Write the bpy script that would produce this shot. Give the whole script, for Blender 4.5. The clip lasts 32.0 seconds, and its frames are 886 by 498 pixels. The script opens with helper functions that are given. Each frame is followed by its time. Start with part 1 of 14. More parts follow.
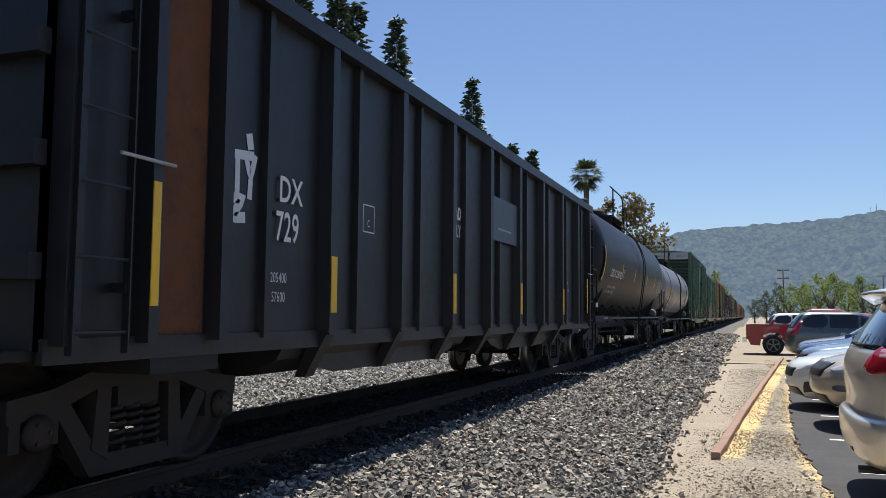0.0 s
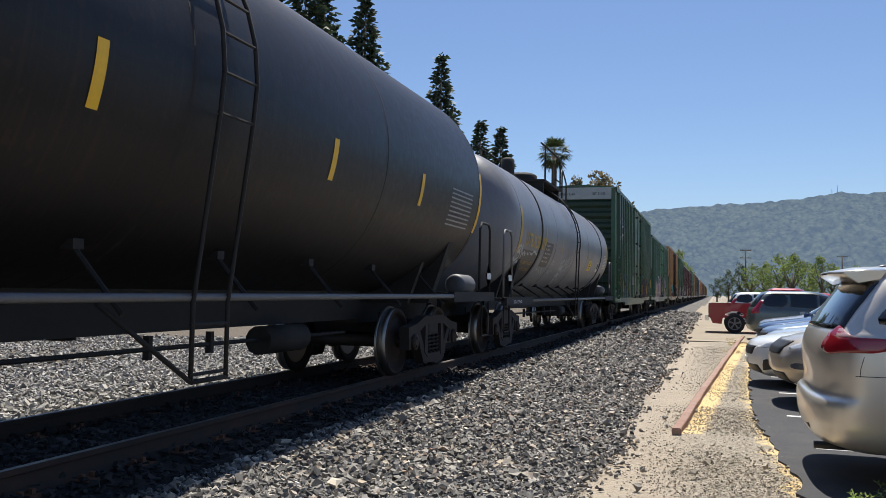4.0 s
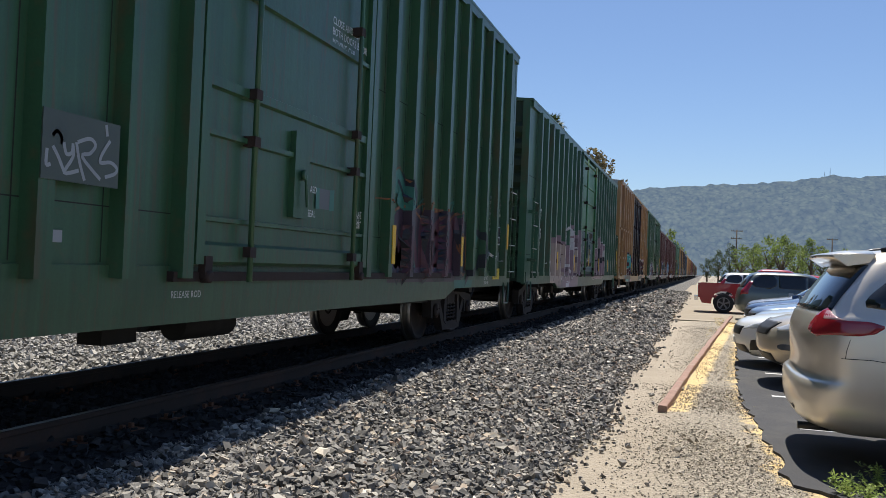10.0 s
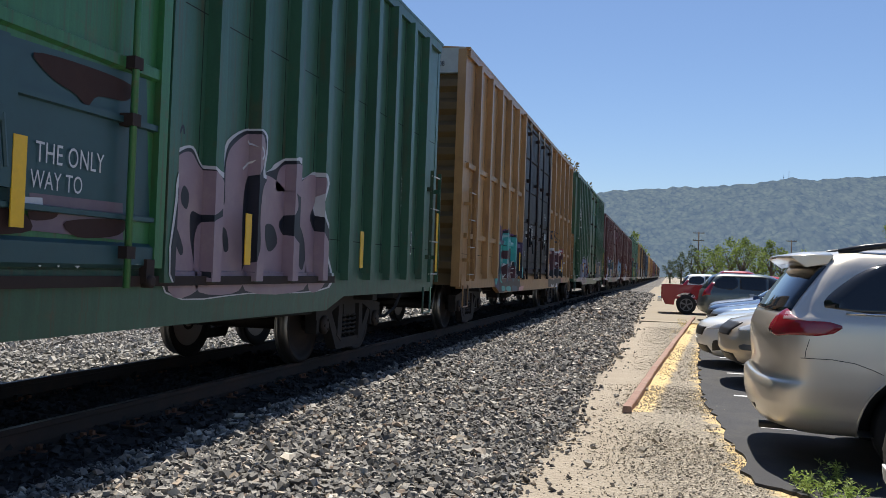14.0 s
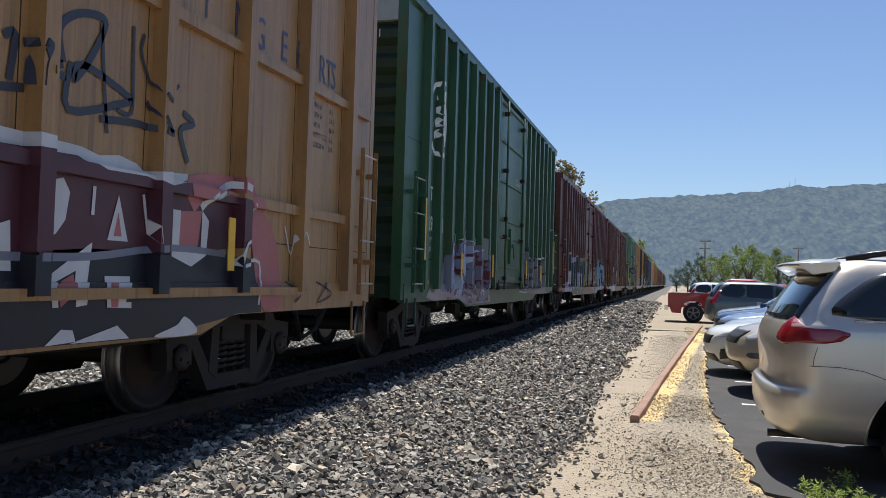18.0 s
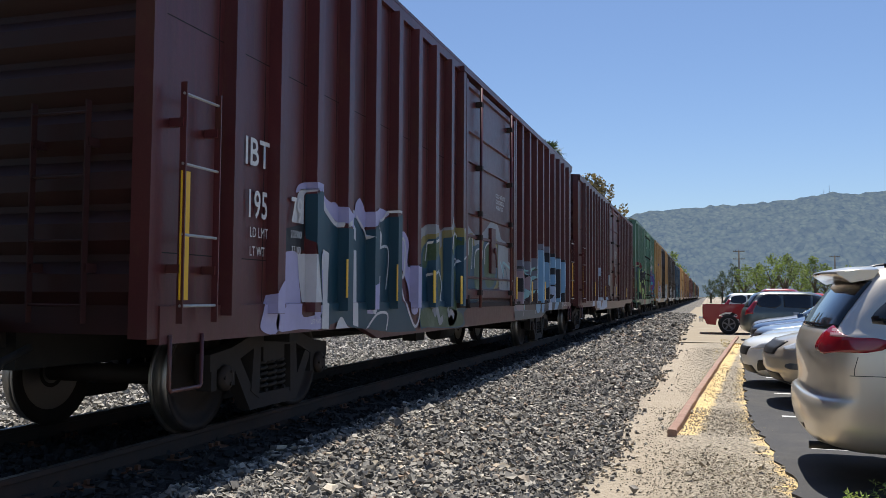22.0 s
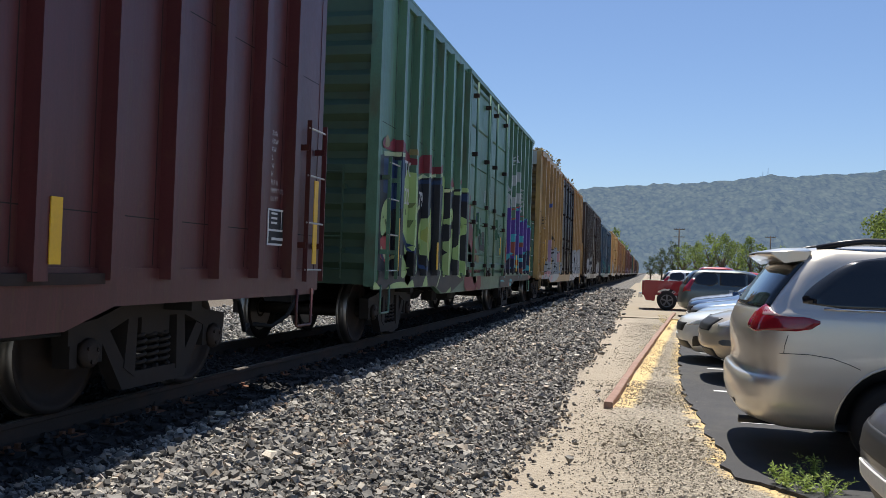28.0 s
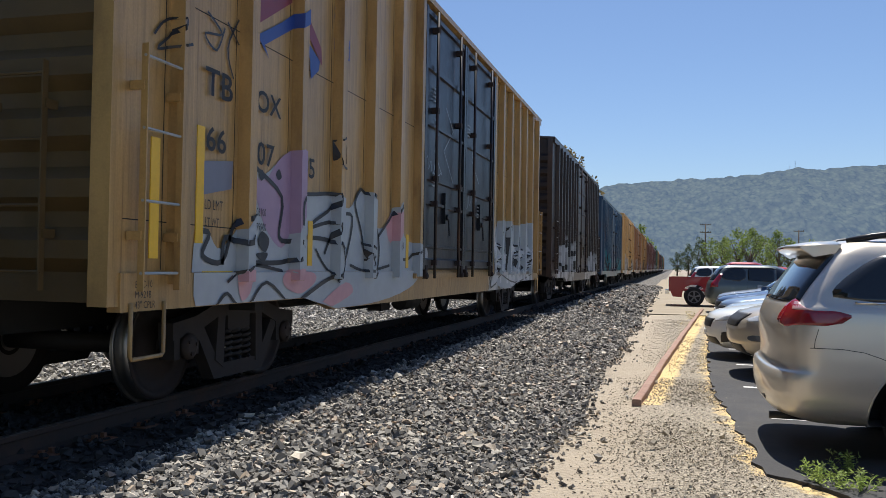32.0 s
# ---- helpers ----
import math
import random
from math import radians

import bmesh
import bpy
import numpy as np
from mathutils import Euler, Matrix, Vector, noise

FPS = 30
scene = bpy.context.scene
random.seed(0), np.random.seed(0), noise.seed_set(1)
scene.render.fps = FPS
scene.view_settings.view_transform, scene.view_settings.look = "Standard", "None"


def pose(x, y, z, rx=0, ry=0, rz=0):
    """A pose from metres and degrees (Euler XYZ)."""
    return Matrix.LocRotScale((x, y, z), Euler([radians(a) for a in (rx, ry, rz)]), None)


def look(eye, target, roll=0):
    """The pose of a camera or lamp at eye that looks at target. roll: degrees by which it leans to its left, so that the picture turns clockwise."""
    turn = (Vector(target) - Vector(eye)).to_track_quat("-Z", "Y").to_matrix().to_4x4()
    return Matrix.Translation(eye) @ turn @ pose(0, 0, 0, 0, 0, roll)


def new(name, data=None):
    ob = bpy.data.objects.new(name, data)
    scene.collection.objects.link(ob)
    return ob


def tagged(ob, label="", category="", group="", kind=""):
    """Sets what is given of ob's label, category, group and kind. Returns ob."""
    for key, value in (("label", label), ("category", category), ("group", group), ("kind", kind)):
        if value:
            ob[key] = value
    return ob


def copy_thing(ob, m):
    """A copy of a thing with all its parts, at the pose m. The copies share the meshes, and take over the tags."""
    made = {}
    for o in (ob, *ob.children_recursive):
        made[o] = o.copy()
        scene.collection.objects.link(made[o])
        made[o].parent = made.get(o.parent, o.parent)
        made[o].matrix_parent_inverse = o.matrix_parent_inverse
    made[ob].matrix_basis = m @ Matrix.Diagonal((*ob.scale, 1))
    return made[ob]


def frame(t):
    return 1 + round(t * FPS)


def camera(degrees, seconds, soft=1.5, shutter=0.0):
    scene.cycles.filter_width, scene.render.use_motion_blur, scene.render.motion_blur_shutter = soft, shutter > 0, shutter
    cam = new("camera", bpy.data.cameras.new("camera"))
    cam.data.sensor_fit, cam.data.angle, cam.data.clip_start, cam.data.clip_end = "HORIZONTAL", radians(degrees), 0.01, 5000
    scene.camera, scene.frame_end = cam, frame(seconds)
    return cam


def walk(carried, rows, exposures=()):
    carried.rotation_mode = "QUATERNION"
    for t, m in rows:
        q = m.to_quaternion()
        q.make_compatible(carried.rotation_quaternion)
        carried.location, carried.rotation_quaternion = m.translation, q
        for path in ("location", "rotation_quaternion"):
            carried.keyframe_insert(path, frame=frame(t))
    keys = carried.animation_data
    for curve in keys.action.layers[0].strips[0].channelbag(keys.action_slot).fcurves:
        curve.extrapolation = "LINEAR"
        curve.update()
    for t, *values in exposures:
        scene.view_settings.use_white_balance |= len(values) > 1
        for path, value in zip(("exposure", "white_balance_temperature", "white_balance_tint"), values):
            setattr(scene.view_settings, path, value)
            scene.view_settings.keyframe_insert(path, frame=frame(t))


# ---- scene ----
# Still camera held by hand beside the track. World: y runs along the rails, z = 0 is the rail top, x to the right.
cam = camera(55.6, 32.0, soft=0.8)
EYE_Z = 1.17
TURNS = [  # seconds, yaw, pitch, roll
    (0, 20.09, 4.39, -0.50), (0.5, 19.84, 4.45, -0.65), (1, 18.94, 4.36, -0.93),
    (1.5, 19.03, 4.43, -0.74), (2, 18.46, 3.79, -0.31), (2.5, 17.52, 2.86, -0.68), (3, 17.67, 2.76, -1.31),
    (3.5, 17.94, 2.85, -0.97), (5.5, 17.45, 2.51, -1.24), (6, 17.60, 2.48, -0.64), (6.5, 16.89, 2.12, -0.93),
    (7, 15.12, 1.88, -1.19), (7.5, 14.62, 1.23, -1.19), (8, 15.56, 0.82, -1.55), (8.5, 15.87, 1.14, -1.98),
    (9, 16.20, 1.42, -2.11), (9.5, 17.01, 1.43, -2.06), (10, 17.25, 1.03, -2.33), (10.5, 16.47, 1.26, -2.64),
    (11, 15.68, 1.65, -2.33), (11.5, 15.70, 1.53, -1.79), (12, 16.36, 1.65, -2.07), (12.5, 16.29, 2.11, -2.36),
    (13, 16.38, 2.33, -2.37), (13.5, 16.48, 1.69, -2.38), (14, 14.92, 1.32, -2.03), (14.5, 14.11, 2.15, -1.80),
    (16.5, 14.73, 2.22, -2.15), (17, 14.51, 1.86, -1.67), (17.5, 14.53, 1.41, -1.46), (18, 15.33, 1.98, -1.67),
    (18.5, 14.78, 2.40, -1.42), (19, 15.24, 2.05, -1.43), (19.5, 16.39, 1.78, -1.90), (20, 16.39, 1.59, -2.16),
    (20.5, 16.53, 1.86, -2.14), (21, 16.70, 2.20, -1.40), (21.5, 18.32, 2.85, -0.31), (22, 17.46, 3.09, -0.39),
    (22.5, 15.83, 2.93, -0.92), (23, 15.15, 2.86, -1.24), (23.5, 14.59, 2.29, -1.78), (24, 14.05, 2.31, -2.18),
    (24.5, 14.78, 2.31, -1.79), (25, 15.06, 2.25, -1.05), (25.5, 15.10, 1.68, -0.89), (26, 14.10, 1.16, -1.49),
    (26.5, 13.59, 1.18, -2.08), (28.5, 13.68, 1.13, -1.88), (29, 12.44, 1.30, -2.23), (29.5, 12.83, 0.85, -2.32),
    (30, 13.61, 0.78, -1.87), (30.5, 14.25, 0.69, -1.48), (31, 14.57, -0.08, -1.49), (31.5, 15.34, 0.19, -1.32),
    (32, 15.38, 1.08, -0.97),
]
walk(cam, [(t, pose(0, 0, EYE_Z, 90 + pitch, roll, yaw)) for t, yaw, pitch, roll in TURNS], [(0, 0.46), (32, 0.46)])

# ---- light ----
SUN_ELEVATION, SUN_BEARING = 66.5, 6.0   # bearing: degrees from the track's far end towards the train's side
world = bpy.data.worlds.new("sky")
scene.world = world
world.use_nodes = True
wn = world.node_tree.nodes
sky = wn.new("ShaderNodeTexSky")
sky.sky_type, sky.sun_disc = "NISHITA", False
sky.sun_elevation, sky.sun_rotation = radians(SUN_ELEVATION), radians(-SUN_BEARING)
sky.air_density, sky.dust_density, sky.ozone_density = 1.0, 0.45, 4.0
hue = wn.new("ShaderNodeMix")          # the clear deep blue of a spring noon
hue.data_type, hue.blend_type = "RGBA", "MULTIPLY"
hue.inputs[0].default_value, hue.inputs[7].default_value = 1.0, (0.96, 1.01, 1.12, 1)
world.node_tree.links.new(sky.outputs[0], hue.inputs[6])
world.node_tree.links.new(hue.outputs[2], wn["Background"].inputs[0])
wn["Background"].inputs[1].default_value = 0.076
sun = new("sun", bpy.data.lights.new("sun", "SUN"))
sun.data.energy, sun.data.angle, sun.data.color = 5.0, radians(0.53), (1.0, 0.95, 0.87)
_e, _b = radians(SUN_ELEVATION), radians(SUN_BEARING)
sun.matrix_world = look((-math.sin(_b) * math.cos(_e) * 60, math.cos(_b) * math.cos(_e) * 60, math.sin(_e) * 60), (0, 0, 0))


# ---- materials ----
def nodes(m):
    m.use_nodes = True
    t = m.node_tree
    return t, t.nodes["Principled BSDF"]


def link(t, a, b):
    t.links.new(a, b)


def coords(t, scale=1.0, space="Object"):
    tc = t.nodes.new("ShaderNodeTexCoord")
    mp = t.nodes.new("ShaderNodeMapping")
    mp.inputs["Scale"].default_value = (scale,) * 3 if isinstance(scale, (int, float)) else scale
    link(t, tc.outputs[space], mp.inputs[0])
    return mp.outputs[0]


def noise_tex(t, vec, scale, detail=4.0, rough=0.6, distortion=0.0):
    n = t.nodes.new("ShaderNodeTexNoise")
    n.inputs["Scale"].default_value, n.inputs["Detail"].default_value = scale, detail
    n.inputs["Roughness"].default_value, n.inputs["Distortion"].default_value = rough, distortion
    link(t, vec, n.inputs["Vector"])
    return n.outputs[0]


def ramp(t, fac, stops, mode="LINEAR"):
    r = t.nodes.new("ShaderNodeValToRGB")
    r.color_ramp.interpolation = mode
    els = r.color_ramp.elements
    while len(els) < len(stops):
        els.new(0.5)
    for e, (p, c) in zip(els, stops):
        e.position, e.color = p, (*c, 1) if len(c) == 3 else c
    link(t, fac, r.inputs[0])
    return r.outputs[0]


def mix(t, fac, a, b, mode="MIX"):
    n = t.nodes.new("ShaderNodeMix")
    n.data_type, n.blend_type = "RGBA", mode
    for sock, v in ((n.inputs[0], fac), (n.inputs[6], a), (n.inputs[7], b)):
        if hasattr(v, "is_linked"):
            link(t, v, sock)
        elif isinstance(v, (int, float)):
            sock.default_value = v
        else:
            sock.default_value = (*v, 1) if len(v) == 3 else v
    return n.outputs[2]


def math_node(t, op, a, b=0.0, clamp=False):
    n = t.nodes.new("ShaderNodeMath")
    n.operation, n.use_clamp = op, clamp
    for sock, v in ((n.inputs[0], a), (n.inputs[1], b)):
        if hasattr(v, "is_linked"):
            link(t, v, sock)
        else:
            sock.default_value = v
    return n.outputs[0]


def bump(t, bsdf, height, strength=0.3, distance=0.01):
    b = t.nodes.new("ShaderNodeBump")
    b.inputs["Strength"].default_value, b.inputs["Distance"].default_value = strength, distance
    link(t, height, b.inputs["Height"])
    link(t, b.outputs[0], bsdf.inputs["Normal"])


def scaled(c, k):
    return tuple(min(1.0, v * k) for v in c)


def surface(name, colour, rough=0.6, metal=0.0, grain=8.0, vary=0.25, big=0.6, dirt=None, dirt_amount=0.35, bumpy=0.15, coat=0.0, islands=0.0):
    """A general worn surface: two scales of tone, a second colour of dirt in patches, fine relief."""
    m = bpy.data.materials.new(name)
    t, b = nodes(m)
    v = coords(t)
    fine, broad = noise_tex(t, v, grain, 6.0), noise_tex(t, v, big, 3.0)
    c = mix(t, fine, scaled(colour, 1 - vary), scaled(colour, 1 + vary))
    c = mix(t, math_node(t, "MULTIPLY", broad, 0.5), c, scaled(colour, 1 - vary * 1.3))
    if dirt:
        patch = ramp(t, noise_tex(t, v, big * 2.7, 7.0, 0.7), [(0.48, (0, 0, 0)), (0.75, (1, 1, 1))])
        c = mix(t, math_node(t, "MULTIPLY", patch, dirt_amount), c, dirt)
    if islands:
        g = t.nodes.new("ShaderNodeNewGeometry")
        c = mix(t, islands, c, ramp(t, g.outputs["Random Per Island"], [(0, scaled(colour, 0.45)), (0.5, colour), (1, scaled(colour, 1.7))]))
    link(t, c, b.inputs["Base Color"])
    b.inputs["Roughness"].default_value, b.inputs["Metallic"].default_value = rough, metal
    b.inputs["Coat Weight"].default_value = coat
    link(t, ramp(t, fine, [(0.0, (rough * 0.85,) * 3), (1.0, (min(1, rough * 1.15),) * 3)]), b.inputs["Roughness"])
    if bumpy:
        bump(t, b, fine, bumpy, 0.01)
    return m


def plain(name, colour, rough=0.5, metal=0.0, coat=0.0):
    m = bpy.data.materials.new(name)
    t, b = nodes(m)
    b.inputs["Base Color"].default_value = (*colour, 1)
    b.inputs["Roughness"].default_value, b.inputs["Metallic"].default_value = rough, metal
    b.inputs["Coat Weight"].default_value = coat
    return m


# ---- mesh helpers ----
def box(bm, x0, x1, y0, y1, z0, z1):
    vs = [bm.verts.new(p) for p in ((x0, y0, z0), (x1, y0, z0), (x1, y1, z0), (x0, y1, z0), (x0, y0, z1), (x1, y0, z1), (x1, y1, z1), (x0, y1, z1))]
    for q in ((3, 2, 1, 0), (4, 5, 6, 7), (0, 1, 5, 4), (1, 2, 6, 5), (2, 3, 7, 6), (3, 0, 4, 7)):
        bm.faces.new([vs[i] for i in q])
    return vs


def prism(bm, pts, axis, a, b):
    """Extrudes a closed outline: axis 'y' takes (x, z) points, 'x' takes (y, z), 'z' takes (x, y)."""
    def at(p, s):
        return {"y": (p[0], s, p[1]), "x": (s, p[0], p[1]), "z": (p[0], p[1], s)}[axis]
    lo, hi = [bm.verts.new(at(p, a)) for p in pts], [bm.verts.new(at(p, b)) for p in pts]
    n = len(pts)
    bm.faces.new(lo), bm.faces.new(hi[::-1])
    for i in range(n):
        bm.faces.new((lo[i], hi[i], hi[(i + 1) % n], lo[(i + 1) % n]))


def rod(bm, p, q, r, seg=8, r2=None, caps=True):
    p, q = Vector(p), Vector(q)
    d = (q - p).normalized()
    u = d.orthogonal().normalized()
    w = d.cross(u)
    r2 = r if r2 is None else r2
    rings = [[bm.verts.new(c + (u * math.cos(a) + w * math.sin(a)) * rad) for a in (i * math.tau / seg for i in range(seg))] for c, rad in ((p, r), (q, r2))]
    for i in range(seg):
        bm.faces.new((rings[0][i], rings[0][(i + 1) % seg], rings[1][(i + 1) % seg], rings[1][i])).smooth = seg > 6
    if caps:
        bm.faces.new(rings[0][::-1]), bm.faces.new(rings[1])


def tube(bm, pts, r, seg=8):
    """One bent pipe through the points."""
    pts = [Vector(p) for p in pts]
    rings, u = [], None
    for i, p in enumerate(pts):
        d = (pts[min(i + 1, len(pts) - 1)] - pts[max(i - 1, 0)])
        d = d.normalized() if d.length > 1e-9 else Vector((0, 0, 1))
        u = d.orthogonal().normalized() if u is None else (u - d * u.dot(d)).normalized()
        w = d.cross(u)
        rings.append([bm.verts.new(p + (u * math.cos(a) + w * math.sin(a)) * r) for a in (k * math.tau / seg for k in range(seg))])
    for a, b in zip(rings, rings[1:]):
        for k in range(seg):
            bm.faces.new((a[k], a[(k + 1) % seg], b[(k + 1) % seg], b[k])).smooth = seg > 5
    bm.faces.new(rings[0][::-1]), bm.faces.new(rings[-1])


def lathe(bm, profile, seg=24, axis="y", centre=(0, 0, 0)):
    """profile: (along, radius) points, turned about the axis; closed at the ends."""
    c, rings = Vector(centre), []
    for s, r in profile:
        ring = []
        for i in range(seg):
            a = i * math.tau / seg
            u, w = r * math.cos(a), r * math.sin(a)
            ring.append(bm.verts.new(c + Vector({"y": (u, s, w), "x": (s, u, w), "z": (u, w, s)}[axis])))
        rings.append(ring)
    for a, b in zip(rings, rings[1:]):
        for i in range(seg):
            bm.faces.new((a[i], a[(i + 1) % seg], b[(i + 1) % seg], b[i])).smooth = True
    bm.faces.new(rings[0]), bm.faces.new(rings[-1])


def mesh_of(name, bm, material, bevel=0.0):
    if bevel:
        bmesh.ops.bevel(bm, geom=[e for e in bm.edges if e.is_manifold and e.calc_face_angle(0) > 0.6], offset=bevel, segments=1, affect="EDGES", clamp_overlap=True)
    bmesh.ops.recalc_face_normals(bm, faces=bm.faces)
    me = bpy.data.meshes.new(name)
    bm.to_mesh(me)
    bm.free()
    for m in material if isinstance(material, (list, tuple)) else [material]:
        me.materials.append(m)
    return me


def part(name, bm, material, parent=None, label="", bevel=0.0):
    ob = new(name, mesh_of(name, bm, material, bevel))
    ob.parent = parent
    if label:
        ob["label"] = label
    return ob


def shared(name, me, parent, m=None, label=""):
    ob = new(name, me)
    ob.parent = parent
    if m is not None:
        ob.matrix_basis = m
    if label:
        ob["label"] = label
    return ob


def thing(name, label, category, group="", at=(0, 0, 0), kind=""):
    ob = new(name)
    ob.location = at
    ob.empty_display_size = 0.2
    return tagged(ob, label, category, group, kind)


def solid(name, bm, material, label, category, group="", kind="", bevel=0.0, at=(0, 0, 0)):
    ob = part(name, bm, material, None, "", bevel)
    ob.location = at
    return tagged(ob, label, category, group, kind)

# ---- materials of the place ----
M_DIRT = surface("dirt_ground", (0.30, 0.25, 0.18), 0.95, grain=30, big=0.5, dirt=(0.42, 0.36, 0.26), dirt_amount=0.5, bumpy=0.5)


def stone_mat(name, stops):
    """Crushed stone: every piece takes a tone of its own, with a mottled grain."""
    m = bpy.data.materials.new(name)
    t, b = nodes(m)
    g = t.nodes.new("ShaderNodeNewGeometry")
    v = coords(t)
    c = ramp(t, g.outputs["Random Per Island"], stops)
    c = mix(t, noise_tex(t, v, 60.0, 5.0, 0.7), mix(t, 1.0, c, (0.62, 0.62, 0.62), "MULTIPLY"), mix(t, 1.0, c, (1.4, 1.4, 1.4), "MULTIPLY"))
    link(t, c, b.inputs["Base Color"])
    b.inputs["Roughness"].default_value = 0.85
    return m


M_STONE = stone_mat("ballast_stone", [(0.0, (0.045, 0.042, 0.038)), (0.25, (0.115, 0.107, 0.096)), (0.5, (0.19, 0.177, 0.157)), (0.75, (0.29, 0.27, 0.238)), (0.88, (0.42, 0.385, 0.325)), (0.93, (0.27, 0.19, 0.135)), (0.97, (0.48, 0.41, 0.31)), (1.0, (0.66, 0.60, 0.51))])
M_ASPHALT = surface("asphalt", (0.045, 0.045, 0.048), 0.9, grain=90, big=0.8, dirt=(0.09, 0.085, 0.075), dirt_amount=0.5, bumpy=0.5)
M_STRAW = surface("dry_straw_grit", (0.74, 0.57, 0.29), 0.95, grain=25, vary=0.2, dirt=(0.6, 0.45, 0.22), islands=0.4)
M_LINE = surface("white_line_paint", (0.72, 0.72, 0.70), 0.8, grain=40, dirt=(0.3, 0.3, 0.3), dirt_amount=0.4)
M_TIMBER = surface("weathered_timber", (0.34, 0.205, 0.155), 0.9, grain=16, vary=0.45, big=1.6, dirt=(0.36, 0.29, 0.24), dirt_amount=0.7, bumpy=0.6)
M_TIE = surface("creosoted_tie", (0.035, 0.028, 0.024), 0.9, grain=14, dirt=(0.07, 0.055, 0.045), bumpy=0.4)
M_RAIL = surface("rusty_rail_web", (0.045, 0.03, 0.022), 0.85, grain=30, dirt=(0.15, 0.06, 0.03))
M_RAILTOP = surface("worn_rail_head", (0.16, 0.145, 0.13), 0.5, metal=0.8, grain=25, dirt=(0.06, 0.045, 0.035), bumpy=0.0)
M_POLE = surface("pole_wood", (0.10, 0.075, 0.055), 0.9, grain=10)
M_BARK = surface("tree_bark", (0.10, 0.075, 0.055), 0.95, grain=9, bumpy=0.6)


def leaf_mat(name, colour, trans=0.3):
    m = bpy.data.materials.new(name)
    t, b = nodes(m)
    g = t.nodes.new("ShaderNodeNewGeometry")
    c = ramp(t, g.outputs["Random Per Island"], [(0, scaled(colour, 0.5)), (0.5, colour), (1, scaled(colour, 1.7))])
    link(t, c, b.inputs["Base Color"])
    b.inputs["Roughness"].default_value = 0.6
    b.inputs["Subsurface Weight"].default_value = 0.0
    tr = t.nodes.new("ShaderNodeBsdfTranslucent")
    link(t, c, tr.inputs["Color"])
    mx = t.nodes.new("ShaderNodeMixShader")
    mx.inputs[0].default_value = trans
    link(t, b.outputs[0], mx.inputs[1])
    link(t, tr.outputs[0], mx.inputs[2])
    link(t, mx.outputs[0], t.nodes["Material Output"].inputs[0])
    return m


M_CONIFER = leaf_mat("conifer_needles", (0.045, 0.066, 0.034), 0.2)
M_LEAF = leaf_mat("spring_leaves", (0.15, 0.20, 0.05), 0.5)
M_LEAF_DARK = leaf_mat("dark_leaves", (0.06, 0.085, 0.035), 0.3)
M_LEAF_BROWN = leaf_mat("sparse_brown_leaves", (0.16, 0.13, 0.06), 0.35)
M_PALM = leaf_mat("palm_fronds", (0.06, 0.085, 0.03), 0.2)


# ---- ground ----
GAUGE_X = -4.96     # middle of the track
PROFILE = [(-900, -0.9), (-300, -0.9), (-60, -0.8), (-20, -0.7), (-13, -0.62), (-10.5, -0.5), (-8.6, -0.36), (-7.2, -0.25), (-6.3, -0.19), (-5.6, -0.18), (-4.96, -0.18),
           (-4.3, -0.18), (-3.6, -0.19), (-3.0, -0.22), (-2.4, -0.26), (-1.8, -0.30), (-1.2, -0.345), (-0.8, -0.36), (-0.4, -0.355), (0.0, -0.34), (0.5, -0.33), (1.0, -0.34), (2.0, -0.36), (6, -0.38), (30, -0.38), (120, -0.5), (900, -0.8)]


def ground_z(x):
    for (a, za), (b, zb) in zip(PROFILE, PROFILE[1:]):
        if a <= x <= b:
            return za + (zb - za) * (x - a) / (b - a)
    return -0.8


